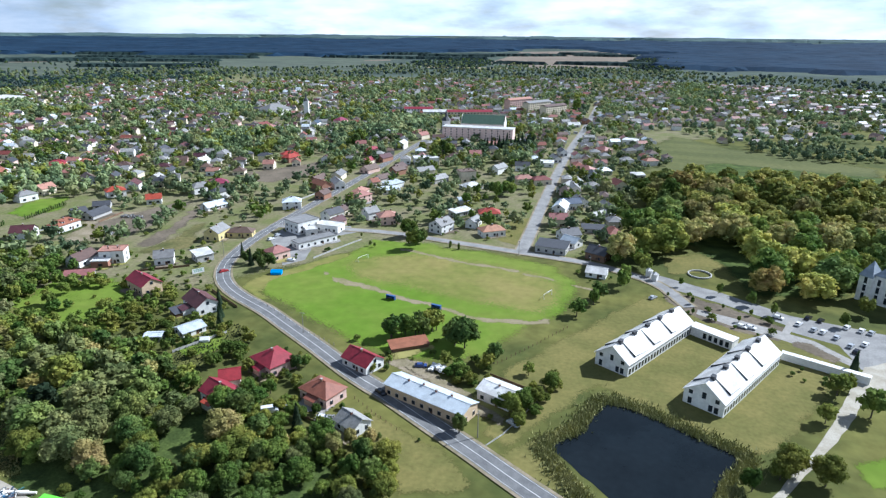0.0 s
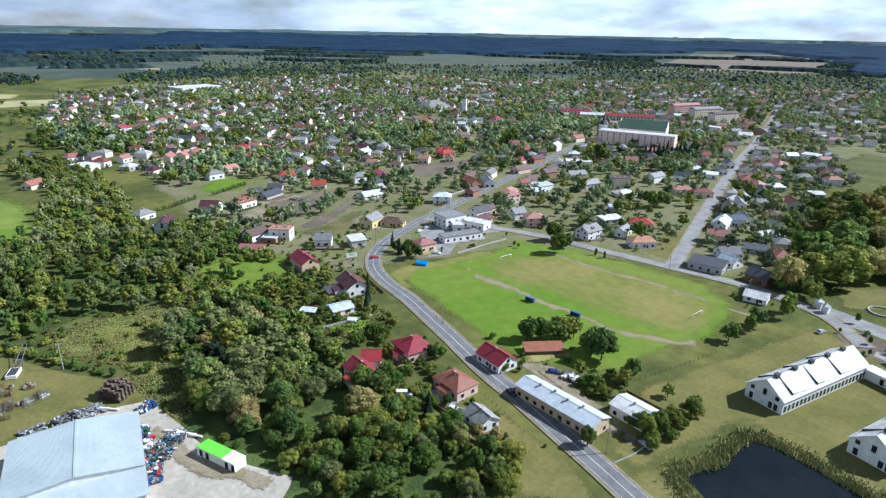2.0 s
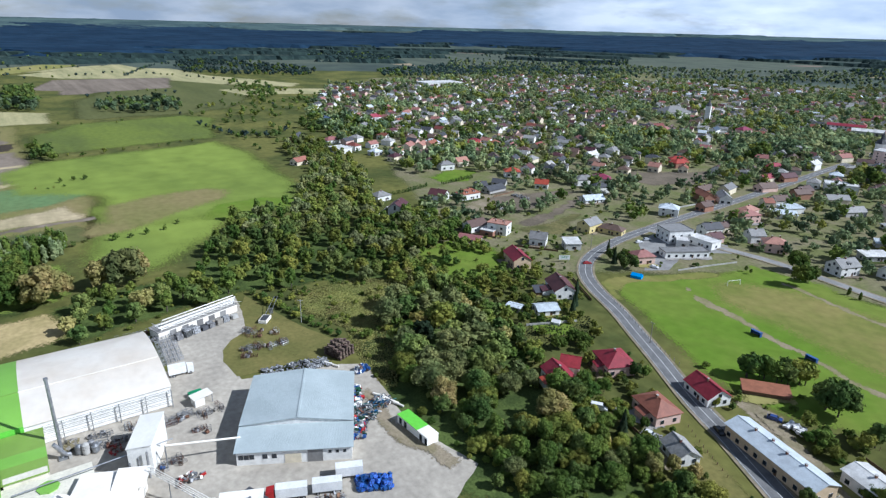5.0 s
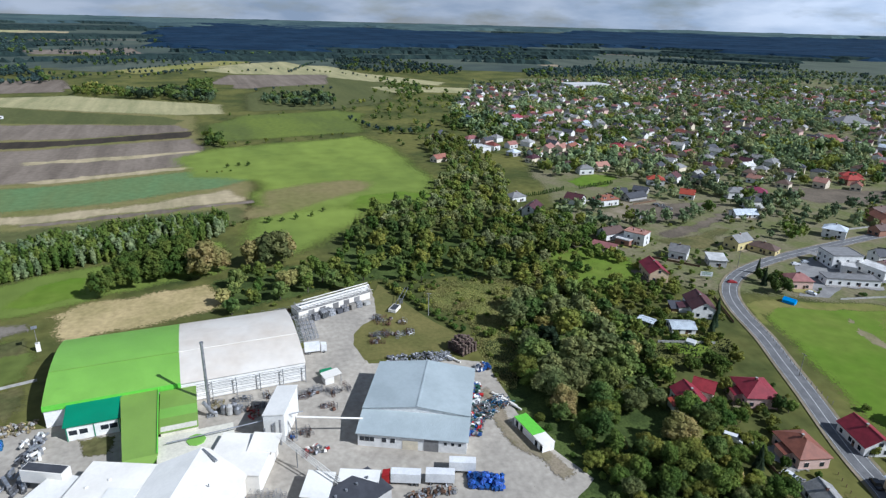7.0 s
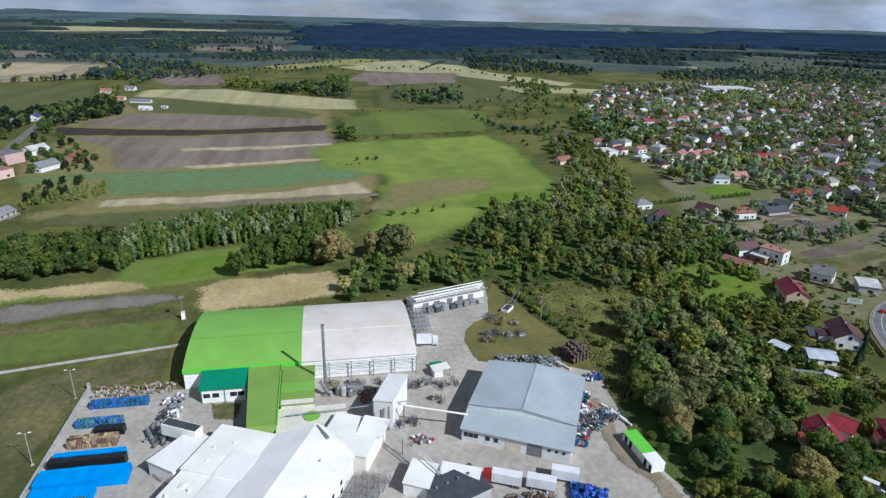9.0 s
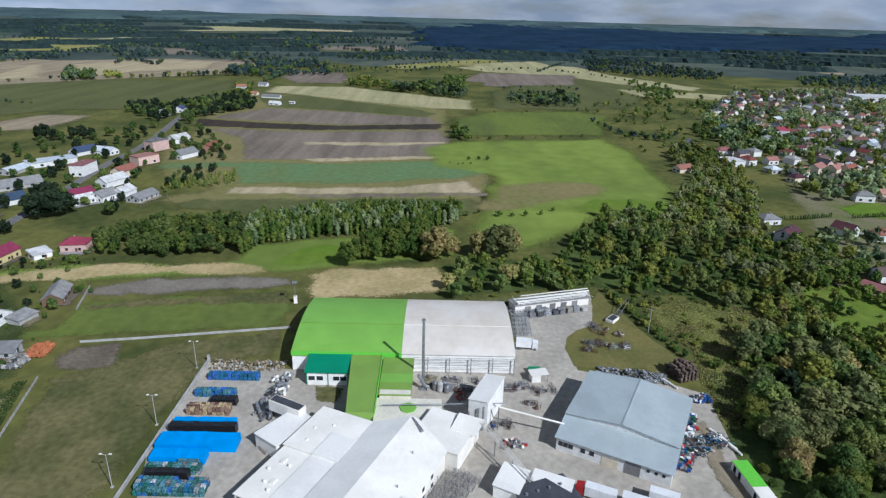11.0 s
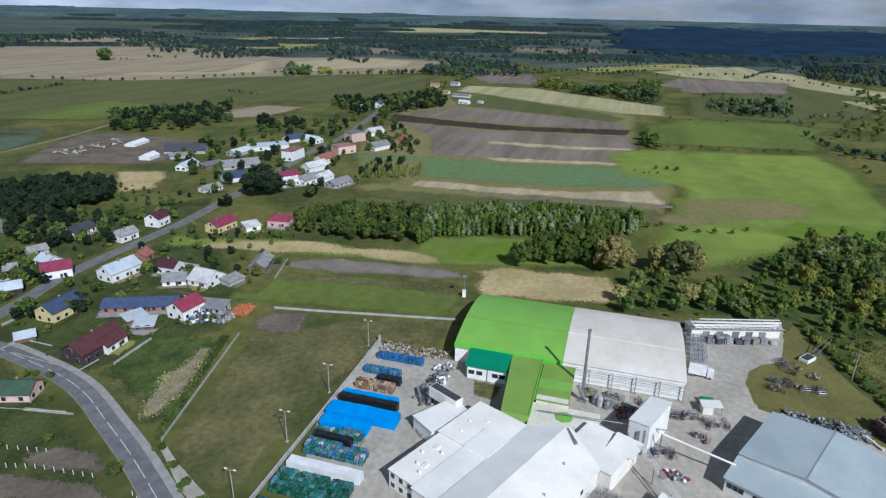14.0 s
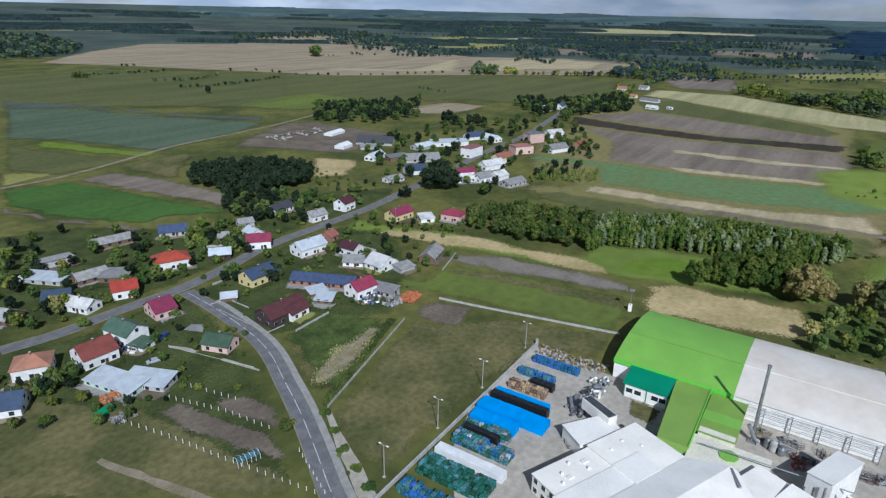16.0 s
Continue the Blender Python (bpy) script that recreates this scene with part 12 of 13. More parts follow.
hedge_line([(-2054, 886), (-1895, 1100), (-1750, 1288), (-1619, 1473)], 18, 8, 12, "line of dark trees between far fields", 103, (6, 6, 6, 1))
hedge_line([(-1513, 898), (-1442, 1066), (-1349, 1233)], 15, 7, 11, "line of dark trees between far fields", 104, (6, 6, 6, 1))
hedge_line([(-1735, -287), (-1671, -174), (-1770, -95)], 12, 8, 13, "line of dark trees between far fields", 105, (1, 6, 6, 0))
hedge_line([(-1463, -417), (-1411, -322), (-1393, -242), (-1392, -192)], 11, 8, 13, "line of dark trees between far fields", 106, (1, 6, 6, 0))
hedge_line([(-2174, -229), (-2362, -53), (-2330, 98)], 16, 9, 13, "line of dark trees between far fields", 107, (6, 6, 6, 1))
hedge_line([(-2425, -602), (-2370, -459), (-2584, -275)], 18, 10, 15, "line of dark trees between far fields", 108, (6, 6, 6, 1))
hedge_line([(-2118, -1669), (-2148, -1440), (-2096, -1195)], 18, 9, 13, "line of dark trees between far fields", 109, (6, 6, 6, 1))
far_wood([(-724, -249), (-823, -281), (-818, -240), (-711, -210)], 8, 9, 13, "dark copse by the farm", 110, (10, 10, 1), column=False, avoid=clear, holes=-0.34, grain=0.016)
far_wood([(-1468, -1816), (-1699, -1852), (-1964, -1897), (-2072, -1710), (-1759, -1455), (-1731, -1652), (-1487, -1646), (-1274, -1581)], 22, 12, 18, "far wood belt", 111, (6, 6, 6, 1), column=False, avoid=clear, holes=-0.1, grain=0.005)
far_wood([(-1643, -1570), (-1878, -1693), (-2003, -1580), (-1795, -1332), (-1542, -1056), (-1578, -936), (-1361, -809), (-1286, -913), (-1326, -1052), (-1391, -1242)], 14, 11, 17, "wood beyond the pale field", 112, (6, 8, 6, 6), column=False, avoid=clear, holes=0.0, grain=0.008)
far_wood([(-2411, -1505), (-2815, -1724), (-3117, -1442), (-2598, -1203), (-2351, -1237)], 24, 13, 18, "far dark wood", 113, (6, 6, 6, 1), column=False, avoid=clear, holes=-0.3, grain=0.004)
far_wood([(-1652, -999), (-1898, -1041), (-2140, -948), (-1984, -759), (-1747, -565), (-1612, -459), (-1501, -485), (-1516, -595), (-1531, -711), (-1516, -801), (-1429, -849)], 15, 10, 16, "wood between the fields", 114, (6, 6, 8, 6), column=False, avoid=clear, holes=0.1, grain=0.008)
far_wood([(-2240, -1038), (-2580, -986), (-2589, -740), (-1993, -569), (-1984, -759)], 22, 10, 15, "far wood belt", 115, (6, 6, 6, 1), column=False, avoid=clear, holes=-0.1, grain=0.006)
far_wood([(-989, -585), (-1151, -673), (-1196, -653), (-1029, -557)], 8, 14, 20, "tall trees between the fields", 116, (1, 8), column=False, avoid=clear, holes=-0.34, grain=0.016)
far_wood([(-1054, -556), (-1141, -592), (-1150, -578), (-1049, -524)], 8, 11, 14, "clump of pale trees", 117, (5, 0), column=False, avoid=clear, holes=-0.34, grain=0.016)
far_wood([(-1089, -1076), (-1137, -1121), (-1142, -1114), (-1094, -1069)], 6, 22, 28, "tall lone trees in the pale field", 118, (1,), column=False, avoid=clear, holes=-0.34, grain=0.016)
hedge_line([(-1121, -1086), (-1146, -1050)], 8, 4, 6, "bushes in the pale field", 119, (0, 1, 2))
hedge_line([(-1216, -1074), (-1222, -1002), (-1301, -893)], 12, 7, 11, "trees round a far farm", 120, (1, 6, 6, 0))
hedge_line([(-742, -936), (-778, -909), (-777, -808), (-834, -742), (-877, -702), (-939, -670), (-1041, -621)], 17, 4, 8, "hedge between the fields", 121, (1, 6, 6, 0))
hedge_line([(-1069, -532), (-1107, -469), (-1167, -412), (-1233, -351)], 11, 6, 11, "line of trees between the fields", 122, (0, 2, 5, 1))
hedge_line([(-609, -773), (-670, -788), (-722, -794)], 9, 3, 5, "hedge between the fields", 123, (1, 6, 6, 0))
hedge_line([(-765, -553), (-754, -492)], 7, 4, 6, "hedge between the fields", 124, (1, 6, 6, 0))
# these two woods get their cloud shade from the darkest leaf colour
far_wood([(-490, -485), (-537, -526), (-588, -514), (-617, -445), (-564, -408), (-512, -437)], 9, 9, 14, "dark copse behind the yard", 125, (10, 10, 1), column=False, avoid=clear, holes=-0.34, grain=0.016)
far_wood([(-703, -351), (-752, -368), (-756, -337), (-814, -246), (-710, -208), (-669, -256), (-678, -317)], 10, 9, 14, "dark wood behind the village", 126, (10, 10, 1), column=False, avoid=clear, holes=-0.34, grain=0.016)
far_wood([(-890, -378), (-965, -370), (-1006, -296), (-876, -257), (-854, -327)], 12, 7, 12, "trees round the far farm", 127, (0, 2, 1), column=False, avoid=clear, holes=-0.1, grain=0.016)
far_wood([(-856, 221), (-1217, 369), (-1044, 376), (-966, 427), (-684, 313), (-600, 238), (-650, 223)], 12, 5, 11, "trees at the town edge", 129, (0, 1, 2), column=False, avoid=clear, holes=0.22, grain=0.02)
far_wood([(-1700, 1225), (-1433, 1557), (-1051, 1772), (-774, 2289), (-147, 2167), (663, 1763), (548, 1445), (-114, 1708), (-928, 1396), (-1209, 864)], 15, 7, 14, "trees behind the town", 130, (7, 6, 9, 8), column=False, avoid=clear, holes=-0.25, grain=0.008)
far_wood([(87, 682), (118, 651), (150, 646), (197, 660), (211, 713), (163, 713), (130, 728), (92, 727)], 9, 8, 13, "belt of dark trees at the far meadow edge", 131, (8, 8, 7), column=False)
far_wood([(-166, 2383), (-141, 2763), (48, 2997), (43, 2223), (-43, 2014)], 15, 10, 15, "dark wood beyond the town", 132, (6, 6, 6, 1), column=False, avoid=clear, holes=-0.34, grain=0.016)
far_wood([(-930, 2248), (-785, 2599), (-584, 2265), (-605, 2014), (-777, 1978)], 15, 10, 15, "dark wood beyond the town", 133, (6, 6, 6, 1), column=False, avoid=clear, holes=-0.2, grain=0.008)
far_wood([(-325, 213), (-314, 238), (-382, 342), (-297, 376), (-309, 437), (-231, 522), (-93, 644), (-47, 541), (-16, 375), (-30, 347), (-57, 336), (-128, 320), (-164, 319), (-224, 368), (-227, 294), (-262, 307), (-255, 240), (-270, 207), (-293, 190)], 9.2, 5, 11.5, "garden trees between the houses", 134, (7, 7, 8, 9, 7, 8, 2, 0), column=False, avoid=clear, holes=-0.12, grain=0.03)
far_wood([(-459, 312), (-1105, 787), (-906, 1362), (-262, 1726), (548, 1445), (360, 923), (-13, 759), (-62, 676), (-231, 522), (-309, 437), (-357, 372), (-413, 330)], 11.5, 6, 12.5, "garden trees of the town", 135, (7, 7, 9, 9, 7, 8, 0, 2), column=False, avoid=lambda x, y: clear(x, y) or leafy(x, y), holes=-0.16, grain=0.02)
far_wood([(-382, 252), (-505, 257), (-751, 313), (-1102, 514), (-1208, 905), (-1123, 1409), (-247, 341), (-277, 303), (-373, 294)], 11.5, 6, 12.5, "garden trees of the town", 136, (7, 7, 9, 9, 7, 8, 0, 2), column=False, avoid=lambda x, y: clear(x, y) or leafy(x, y), holes=-0.16, grain=0.02)
for ring, seed in ((TOWN_A, 151), (TOWN_B, 152)):
    far_wood(ring, 8.5, 7.5, 14, "tall garden trees of the town", seed, (7, 7, 9, 2, 7, 8), avoid=lambda x, y: clear(x, y) or not leafy(x, y) or x * x + y * y < 460 ** 2, holes=-0.6)
far_wood(TOWN_C, 7.5, 4, 10, "garden trees along the street", 143, (7, 7, 8, 9, 0), column=False, avoid=clear, holes=-0.5, grain=0.02)
far_wood(TOWN_D, 10.5, 5, 12, "garden trees of the town", 144, (7, 7, 8, 9, 8), column=False, avoid=lambda x, y: clear(x, y) or inside(x, y, TOWN_A), holes=-0.2, grain=0.02)
far_wood([(-378, 630), (-306, 767), (-248, 639), (-275, 608), (-309, 556)], 7, 9, 15, "tall park trees in the town", 137, (7, 8, 9), column=False, avoid=clear, holes=-0.34, grain=0.016)
far_wood([(-357, 683), (-323, 779), (-278, 752), (-240, 647), (-272, 598)], 7, 10, 15, "tall trees in the town", 138, (7, 9, 8), column=False, avoid=clear, holes=-0.34, grain=0.016)
far_wood([(-183, 555), (-115, 610), (-121, 640), (-187, 598)], 6, 8, 13, "dark trees before the school", 139, (8, 10, 8), column=False, avoid=clear, holes=-0.34, grain=0.016)
far_wood([(-329, 677), (-334, 732), (-295, 777), (-270, 714), (-300, 646)], 8, 11, 16, "tall trees in the town", 140, (7, 9, 7), column=False, avoid=clear, holes=-0.34, grain=0.016)
tree(-292.2, 572.9, 18, "round", "in the town", wide=1)
tree(-291.5, 559.9, 15, "dark", "in the town", wide=1)
tree(-191.9, 552.4, 17, "dark", "in the town", wide=1)
tree(-195.3, 535.0, 14, "dark", "in the town", wide=1)
tree(-185.7, 545.2, 14, "round", "in the town", wide=1)
tree(-154.0, 687.7, 14, "olive", "in the town", wide=1)
tree(-156.4, 676.4, 11, "gold", "in the town", wide=1)
tree(-124.8, 958.4, 21, "round", "in the town", wide=1)
tree(-152.0, 949.0, 15, "dark", "in the town", wide=1)
tree(-144.5, 980.5, 14, "dark", "in the town", wide=1)
tree(-104.5, 413.4, 12, "round", "in the town", wide=1)
tree(-99.9, 421.6, 11, "round", "in the town", wide=1)
tree(-110.6, 421.9, 10, "dark", "in the town", wide=1)
tree(-119.0, 388.3, 9, "round", "in the town", wide=1)
tree(-57.4, 462.5, 9, "olive", "in the town", wide=1)
tree(-651.2, 931.8, 14, "park", "in the town", wide=1)
tree(-529.1, 819.1, 13, "park", "in the town", wide=1)
tree(-528.7, 842.7, 12, "round", "in the town", wide=1)
tree(-461.8, 847.3, 13, "park", "in the town", wide=1)
tree(-406.9, 559.1, 12, "dark", "in the town", wide=1)
tree(-279.3, 510.4, 12, "park", "in the town", wide=1)
tree(-278.0, 492.8, 10, "round", "in the town", wide=1)
tree(-301.3, 486.6, 11, "round", "in the town", wide=1)
tree(-318.5, 431.3, 9, "olive", "in the town", wide=1)
tree(-217.6, 557.6, 11, "olive", "in the town", wide=1)
tree(-169.3, 524.0, 9, "dark", "in the town", wide=1)
tree(-170.4, 554.7, 10, "dark", "in the town", wide=1)
tree(-145.3, 565.0, 7, "olive", "in the town", wide=1)
tree(-123.2, 566.4, 7, "olive", "in the town", wide=1)
tree(-114.4, 668.4, 10, "olive", "in the town", wide=1)
tree(-161.8, 591.5, 13, "spruce", "before the school", wide=1)
tree(-155.5, 584.2, 15, "spruce", "before the school", wide=1)
tree(-157.1, 603.8, 11, "spruce", "before the school", wide=1)
tree(-152.3, 601.6, 14, "spruce", "before the school", wide=1)
tree(-146.1, 594.1, 13, "spruce", "before the school", wide=1)
tree(-147.5, 614.0, 15, "spruce", "before the school", wide=1)
tree(-142.8, 611.8, 11, "spruce", "before the school", wide=1)
tree(-136.7, 604.1, 14, "spruce", "before the school", wide=1)
tree(-137.9, 624.3, 13, "spruce", "before the school", wide=1)
tree(-133.3, 622.0, 15, "spruce", "before the school", wide=1)
tree(-127.3, 614.1, 11, "spruce", "before the school", wide=1)
tree(-128.2, 634.7, 14, "spruce", "before the school", wide=1)
tree(-123.6, 632.3, 13, "spruce", "before the school", wide=1)
grove([(-264, 230), (-266, 261), (-226, 268), (-185, 217), (-166, 187), (-133, 160), (-159, 155), (-210, 182)], 6.5, ["bush", "shrub", "round"], 1.5, 4, "in the gardens by the road", "garden shrubs", 141, clear, 1)
grove([(-346, 261), (-273, 324), (-233, 294), (-266, 261), (-273, 221)], 10, ["bush", "shrub", "round"], 1.5, 4, "in the gardens", "garden shrubs", 142, clear, 1)
grove(GLADES[2], 8.5, ["shrub", "bush", "olive", "round"], 1.5, 4.0, "in the lush garden grass", "shrubs", 901)
tree(-107.6, -108.2, 2.6, "dark", "beside the road", wide=1.3)
tree(-103.1, -100.8, 2.4, "dark", "beside the road", wide=1.3)
tree(-98.6, -93.6, 2.7, "dark", "beside the road", wide=1.3)
tree(-94.5, -85.8, 2.5, "dark", "beside the road", wide=1.3)
tree(-91.3, -79.1, 2.7, "dark", "beside the road", wide=1.3)
tree(-96.2, -93.6, 1.4, "dark", "beside the road", wide=1.3)
tree(-92.6, -87.4, 1.3, "dark", "beside the road", wide=1.3)
tree(-96.0, -112.8, 3.8, "dark", "beside the road", wide=1.3)
tree(-125.1, -165.1, 2.6, "dark", "beside the road", wide=1.3)
tree(-124.4, -170.5, 2.2, "dark", "beside the road", wide=1.3)
tree(-87.9, 192.3, 10, "dark", "beside the sports ground")
tree(-84.1, 196.4, 9.5, "round", "beside the sports ground")
tree(-79.8, 199.8, 9, "dark", "beside the sports ground")
tree(-75.4, 202.8, 9, "olive", "beside the sports ground")
tree(-59.4, 194.3, 12, "dark", "beside the sports ground")
tree(-63.7, 196.8, 9.5, "round", "beside the sports ground")
tree(-46.3, 187.2, 9, "dark", "beside the sports ground")
tree(-47.6, 182.8, 6.5, "olive", "beside the sports ground")
tree(-54.3, 174.3, 5, "bush", "beside the sports ground")
tree(-59.0, 173.8, 4.5, "bush", "beside the sports ground")
belt_rnd = random.Random(81)
for p in smooth_line([(-243, 74), (-226, 79), (-213, 81.5), (-200, 85), (-190, 88.5)], 3.2):
    tree(p.x + belt_rnd.uniform(-0.8, 0.8), p.y + belt_rnd.uniform(-0.8, 0.8), belt_rnd.uniform(1.8, 4.2), belt_rnd.choice(("bush", "dark", "shrub")), "along the yard fence", "shrubs")
tufts("dry_weeds", DRY, 900, 0.25, 0.7, "reed", "flattened straw-coloured weeds on the plot", 7)
tufts("weeds", [(-109.9, -112.7), (-112.5, -112.1), (-137.5, -119.7), (-166.6, -128.4), (-165.4, -131.6), (-137.8, -122.3), (-112.4, -115.4)], 1400, 0.3, 0.8, "undergrowth", "rank green weeds along the plot fence", 8)
tufts("weeds", GLADES[0], 14000, 0.2, 0.6, "weeds", "rank yellow-green weeds on the overgrown meadow", 5)
tufts("weeds", GLADES[3], 900, 0.3, 0.7, "hedge", "low dark weeds in the garden grass", 6)
grove(GLADES[0], 9, ["shrub", "bush"], 1.2, 2.6, "in the rank weeds", "shrubs", 902, None, 1.2)

hedge_line([(-544, -1033), (-596, -1008), (-651, -995)], 5, 4, 8, "dark hedge in the open meadow", 151, (8, 10, 1))
hedge_line([(-497, -1010), (-519, -999)], 5, 9, 13, "dark hedge in the open meadow", 152, (8, 10, 1))
hedge_line([(-552, -888), (-599, -862), (-682, -886)], 5, 5, 9, "dark hedge in the open meadow", 153, (8, 10, 1))
hedge_line([(-541, -789), (-602, -774), (-723, -796)], 5, 4, 8, "dark hedge in the open meadow", 154, (8, 10, 1))
hedge_line([(-657, -1135), (-681, -1129)], 5, 4, 7, "dark hedge in the open meadow", 155, (8, 10, 1))
tree(-526.8, -715.2, 11, "deep", "alone in the open meadow")
far_wood([(-520, -1421), (-630, -1399), (-745, -1468), (-873, -1660), (-983, -2117), (-905, -2418)], 14, 13, 18, "dark wood beyond the pale field", 157, (10, 8, 6), holes=-0.6)

# yards, fences and shrubs round the nearer houses
NEW_ROAD = smooth_line([(-81.7, -77.2), (-87.6, -87.9), (-96.4, -105.4), (-109.3, -129.1), (-121.2, -150.1), (-125.9, -167.3), (-128.7, -190.1), (-134.5, -212.2)], 6)
yard_rnd = random.Random(77)
GROUNDS = (("dirt_path", "trodden earth yard beside a house"), ("bare_soil", "dug garden bed beside a house"), ("garden_ground", "dark weedy garden ground beside a house"), ("pale_meadow", "dry garden grass beside a house"), ("dirt_path", "trodden earth yard beside a house"), ("paving", "pale paved yard beside a house"))
STREETS = np.array([(p.x, p.y) for line in (MAIN, LONG, SIDE, VILLAGE, NEW_ROAD) for p in line])
HOMES_AT = np.array([(h[0], h[1], max(h[3], h[4]) * 0.55) for h in HOMESTEADS])


def free(x, y, off_road, off_house):
    return np.min(np.hypot(STREETS[:, 0] - x, STREETS[:, 1] - y)) > off_road and np.min(np.hypot(HOMES_AT[:, 0] - x, HOMES_AT[:, 1] - y) - HOMES_AT[:, 2]) > off_house and not inside(x, y, PITCH) and not inside(x, y, WORKS)


for k, (x, y, rot, length, width) in enumerate(HOMESTEADS):
    far = math.hypot(x, y)
    if far > 430:
        continue
    m = pose(x, y, 0, 0, 0, rot)
    side = -1 if (m.to_3x3() @ Vector((0, -1, 0))).dot(Vector((x, y, 0))) < 0 else 1
    u = yard_rnd.uniform
    spots4 = [m @ Vector(q) for q in ((-length / 2 - u(1, 4), side * width * 0.1, 0), (-length / 2 - u(0, 3), side * (width / 2 + u(3, 6)), 0), (length / 2 + u(0, 3), side * (width / 2 + u(3, 6)), 0), (length / 2 + u(1, 5), side * width * 0.1, 0))]
    ground, words = yard_rnd.choice(GROUNDS)
    if all(free(q.x, q.y, 6.5, -99) for q in spots4):
        patch("house_yard", ground, [(q.x, q.y) for q in spots4], 0.285 + 0.0004 * k, words, 1.2, "yard")
    for i in range(6 if far < 330 else 4):
        a, d = u(0, 6.28), max(length, width) / 2 + u(2, 6)
        if free(x + d * math.cos(a), y + d * math.sin(a), 7, 0.8):
            tree(x + d * math.cos(a), y + d * math.sin(a), u(1.0, 2.9), yard_rnd.choice(("bush", "bush", "shrub", "dark", "round")), "in a house garden", "garden shrubs")
    if yard_rnd.random() < 0.6:
        d, e0, e1 = (width / 2 + u(5, 8)) * (side if yard_rnd.random() < 0.6 else -side), -length / 2 - u(2, 8), length / 2 + u(2, 8)
        row = [m @ Vector((e, d, 0)) for e in (e0, (e0 + e1) / 2, e1)]
        mat, words = yard_rnd.choice((("wood_grey", "weathered grey wooden"), ("wall_wood", "brown wooden"), ("concrete", "pale concrete")))
        if all(free(q.x, q.y, 6.5, 0.5) for q in row):
            fence("garden_fence", [(q.x, q.y) for q in row], 1.1, words + " garden fence beside a house", mat, 2.6, mat != "wood_grey")


plant(300)

# ---- small things ----
def dugout(x, y, rot):
    top = thing("team_shelter", x, y, rot, "small dark blue team shelter beside the pitch", "shelter", "team shelters")
    top.matrix_basis = top.matrix_basis @ Matrix.Diagonal((0.8, 0.85, 0.9, 1))
    bm = bmesh.new()
    box(bm, -2.6, 0.7, 0, 2.6, 0.8, 2.0)
    part("back_wall", bm, "plastic_blue", top)
    for s in (-2.6, 2.5):
        bm = bmesh.new()
        block(bm, [(s, -0.7), (s + 0.1, -0.7), (s + 0.1, 0.7), (s, 0.7)], 0, 2.0)
        part("side_wall", bm, "plastic_blue", top)
    bm = bmesh.new()
    slab(bm, [(-2.8, -0.9, 2.25), (2.8, -0.9, 2.25), (2.8, 0.9, 2.05), (-2.8, 0.9, 2.05)], 0.08)
    part("roof", bm, "plastic_blue", top)
    bm = bmesh.new()
    box(bm, -2.4, 0.2, 0.4, 2.4, 0.6, 0.5)
    part("bench", bm, "wood_grey", top)


def goal(x, y, rot):
    top = thing("football_goal", x, y, rot, "white steel football goal on the pitch", "goal", "football goals")
    for s in (-3.66, 3.66):
        bm = bmesh.new()
        rod(bm, (s, 0, 0), (s, 0, 2.44), 0.09, 6)
        part("post", bm, "frame_white", top)
        bm = bmesh.new()
        rod(bm, (s, 0, 2.4), (s, 1.8, 0.05), 0.05, 5)
        part("stay", bm, "frame_white", top)
    bm = bmesh.new()
    rod(bm, (-3.66, 0, 2.44), (3.66, 0, 2.44), 0.09, 6)
    part("crossbar", bm, "frame_white", top)


def tent(x, y, rot, l, w, h, mat, label):
    top = thing("tent", x, y, rot, label, "tent")
    bm = bmesh.new()
    e = h * 0.55
    block(bm, [(-l / 2, -w / 2), (l / 2, -w / 2), (l / 2, w / 2), (-l / 2, w / 2)], 0, e)
    part("side", bm, mat, top)
    bm = bmesh.new()
    slab(bm, [(-l / 2 - 0.1, -w / 2 - 0.1, e), (l / 2 + 0.1, -w / 2 - 0.1, e), (l / 2 + 0.1, 0, h), (-l / 2 - 0.1, 0, h)], 0.06)
    slab(bm, [(l / 2 + 0.1, w / 2 + 0.1, e), (-l / 2 - 0.1, w / 2 + 0.1, e), (-l / 2 - 0.1, 0, h), (l / 2 + 0.1, 0, h)], 0.06)
    for s in (-1, 1):
        face(bm, [(s * l / 2, -w / 2, e), (s * l / 2, w / 2, e), (s * l / 2, 0, h - 0.05)][::s])
    part("roof", bm, mat, top)


def gate_pier(x, y):
    top = thing("gate_lodge", x, y, -20, "small white gate lodge at the park entrance", "gate", "gate lodges")
    bm = bmesh.new()
    box(bm, -1.3, -1.3, 0, 1.3, 1.3, 3.4)
    part("wall", bm, "wall_white", top)
    bm = bmesh.new()
    rod(bm, (0, 0, 3.4), (0, 0, 4.6), 2.1, 4, 0.1)
    part("roof", bm, "roof_white", top)


def planter_ring(x, y):
    bm = bmesh.new()
    n = 28
    for i in range(n):
        a, b = 2 * math.pi * i / n, 2 * math.pi * (i + 1) / n
        block(bm, [(5.0 * math.cos(a), 5.0 * math.sin(a)), (5.6 * math.cos(a), 5.6 * math.sin(a)), (5.6 * math.cos(b), 5.6 * math.sin(b)), (5.0 * math.cos(b), 5.0 * math.sin(b))], 0, 0.6)
    bmesh.ops.remove_doubles(bm, verts=bm.verts, dist=0.001)
    solid("planter_ring", bm, "concrete", "round pale stone planter on the park lawn", "planter", at=pose(x, y, 0.1))


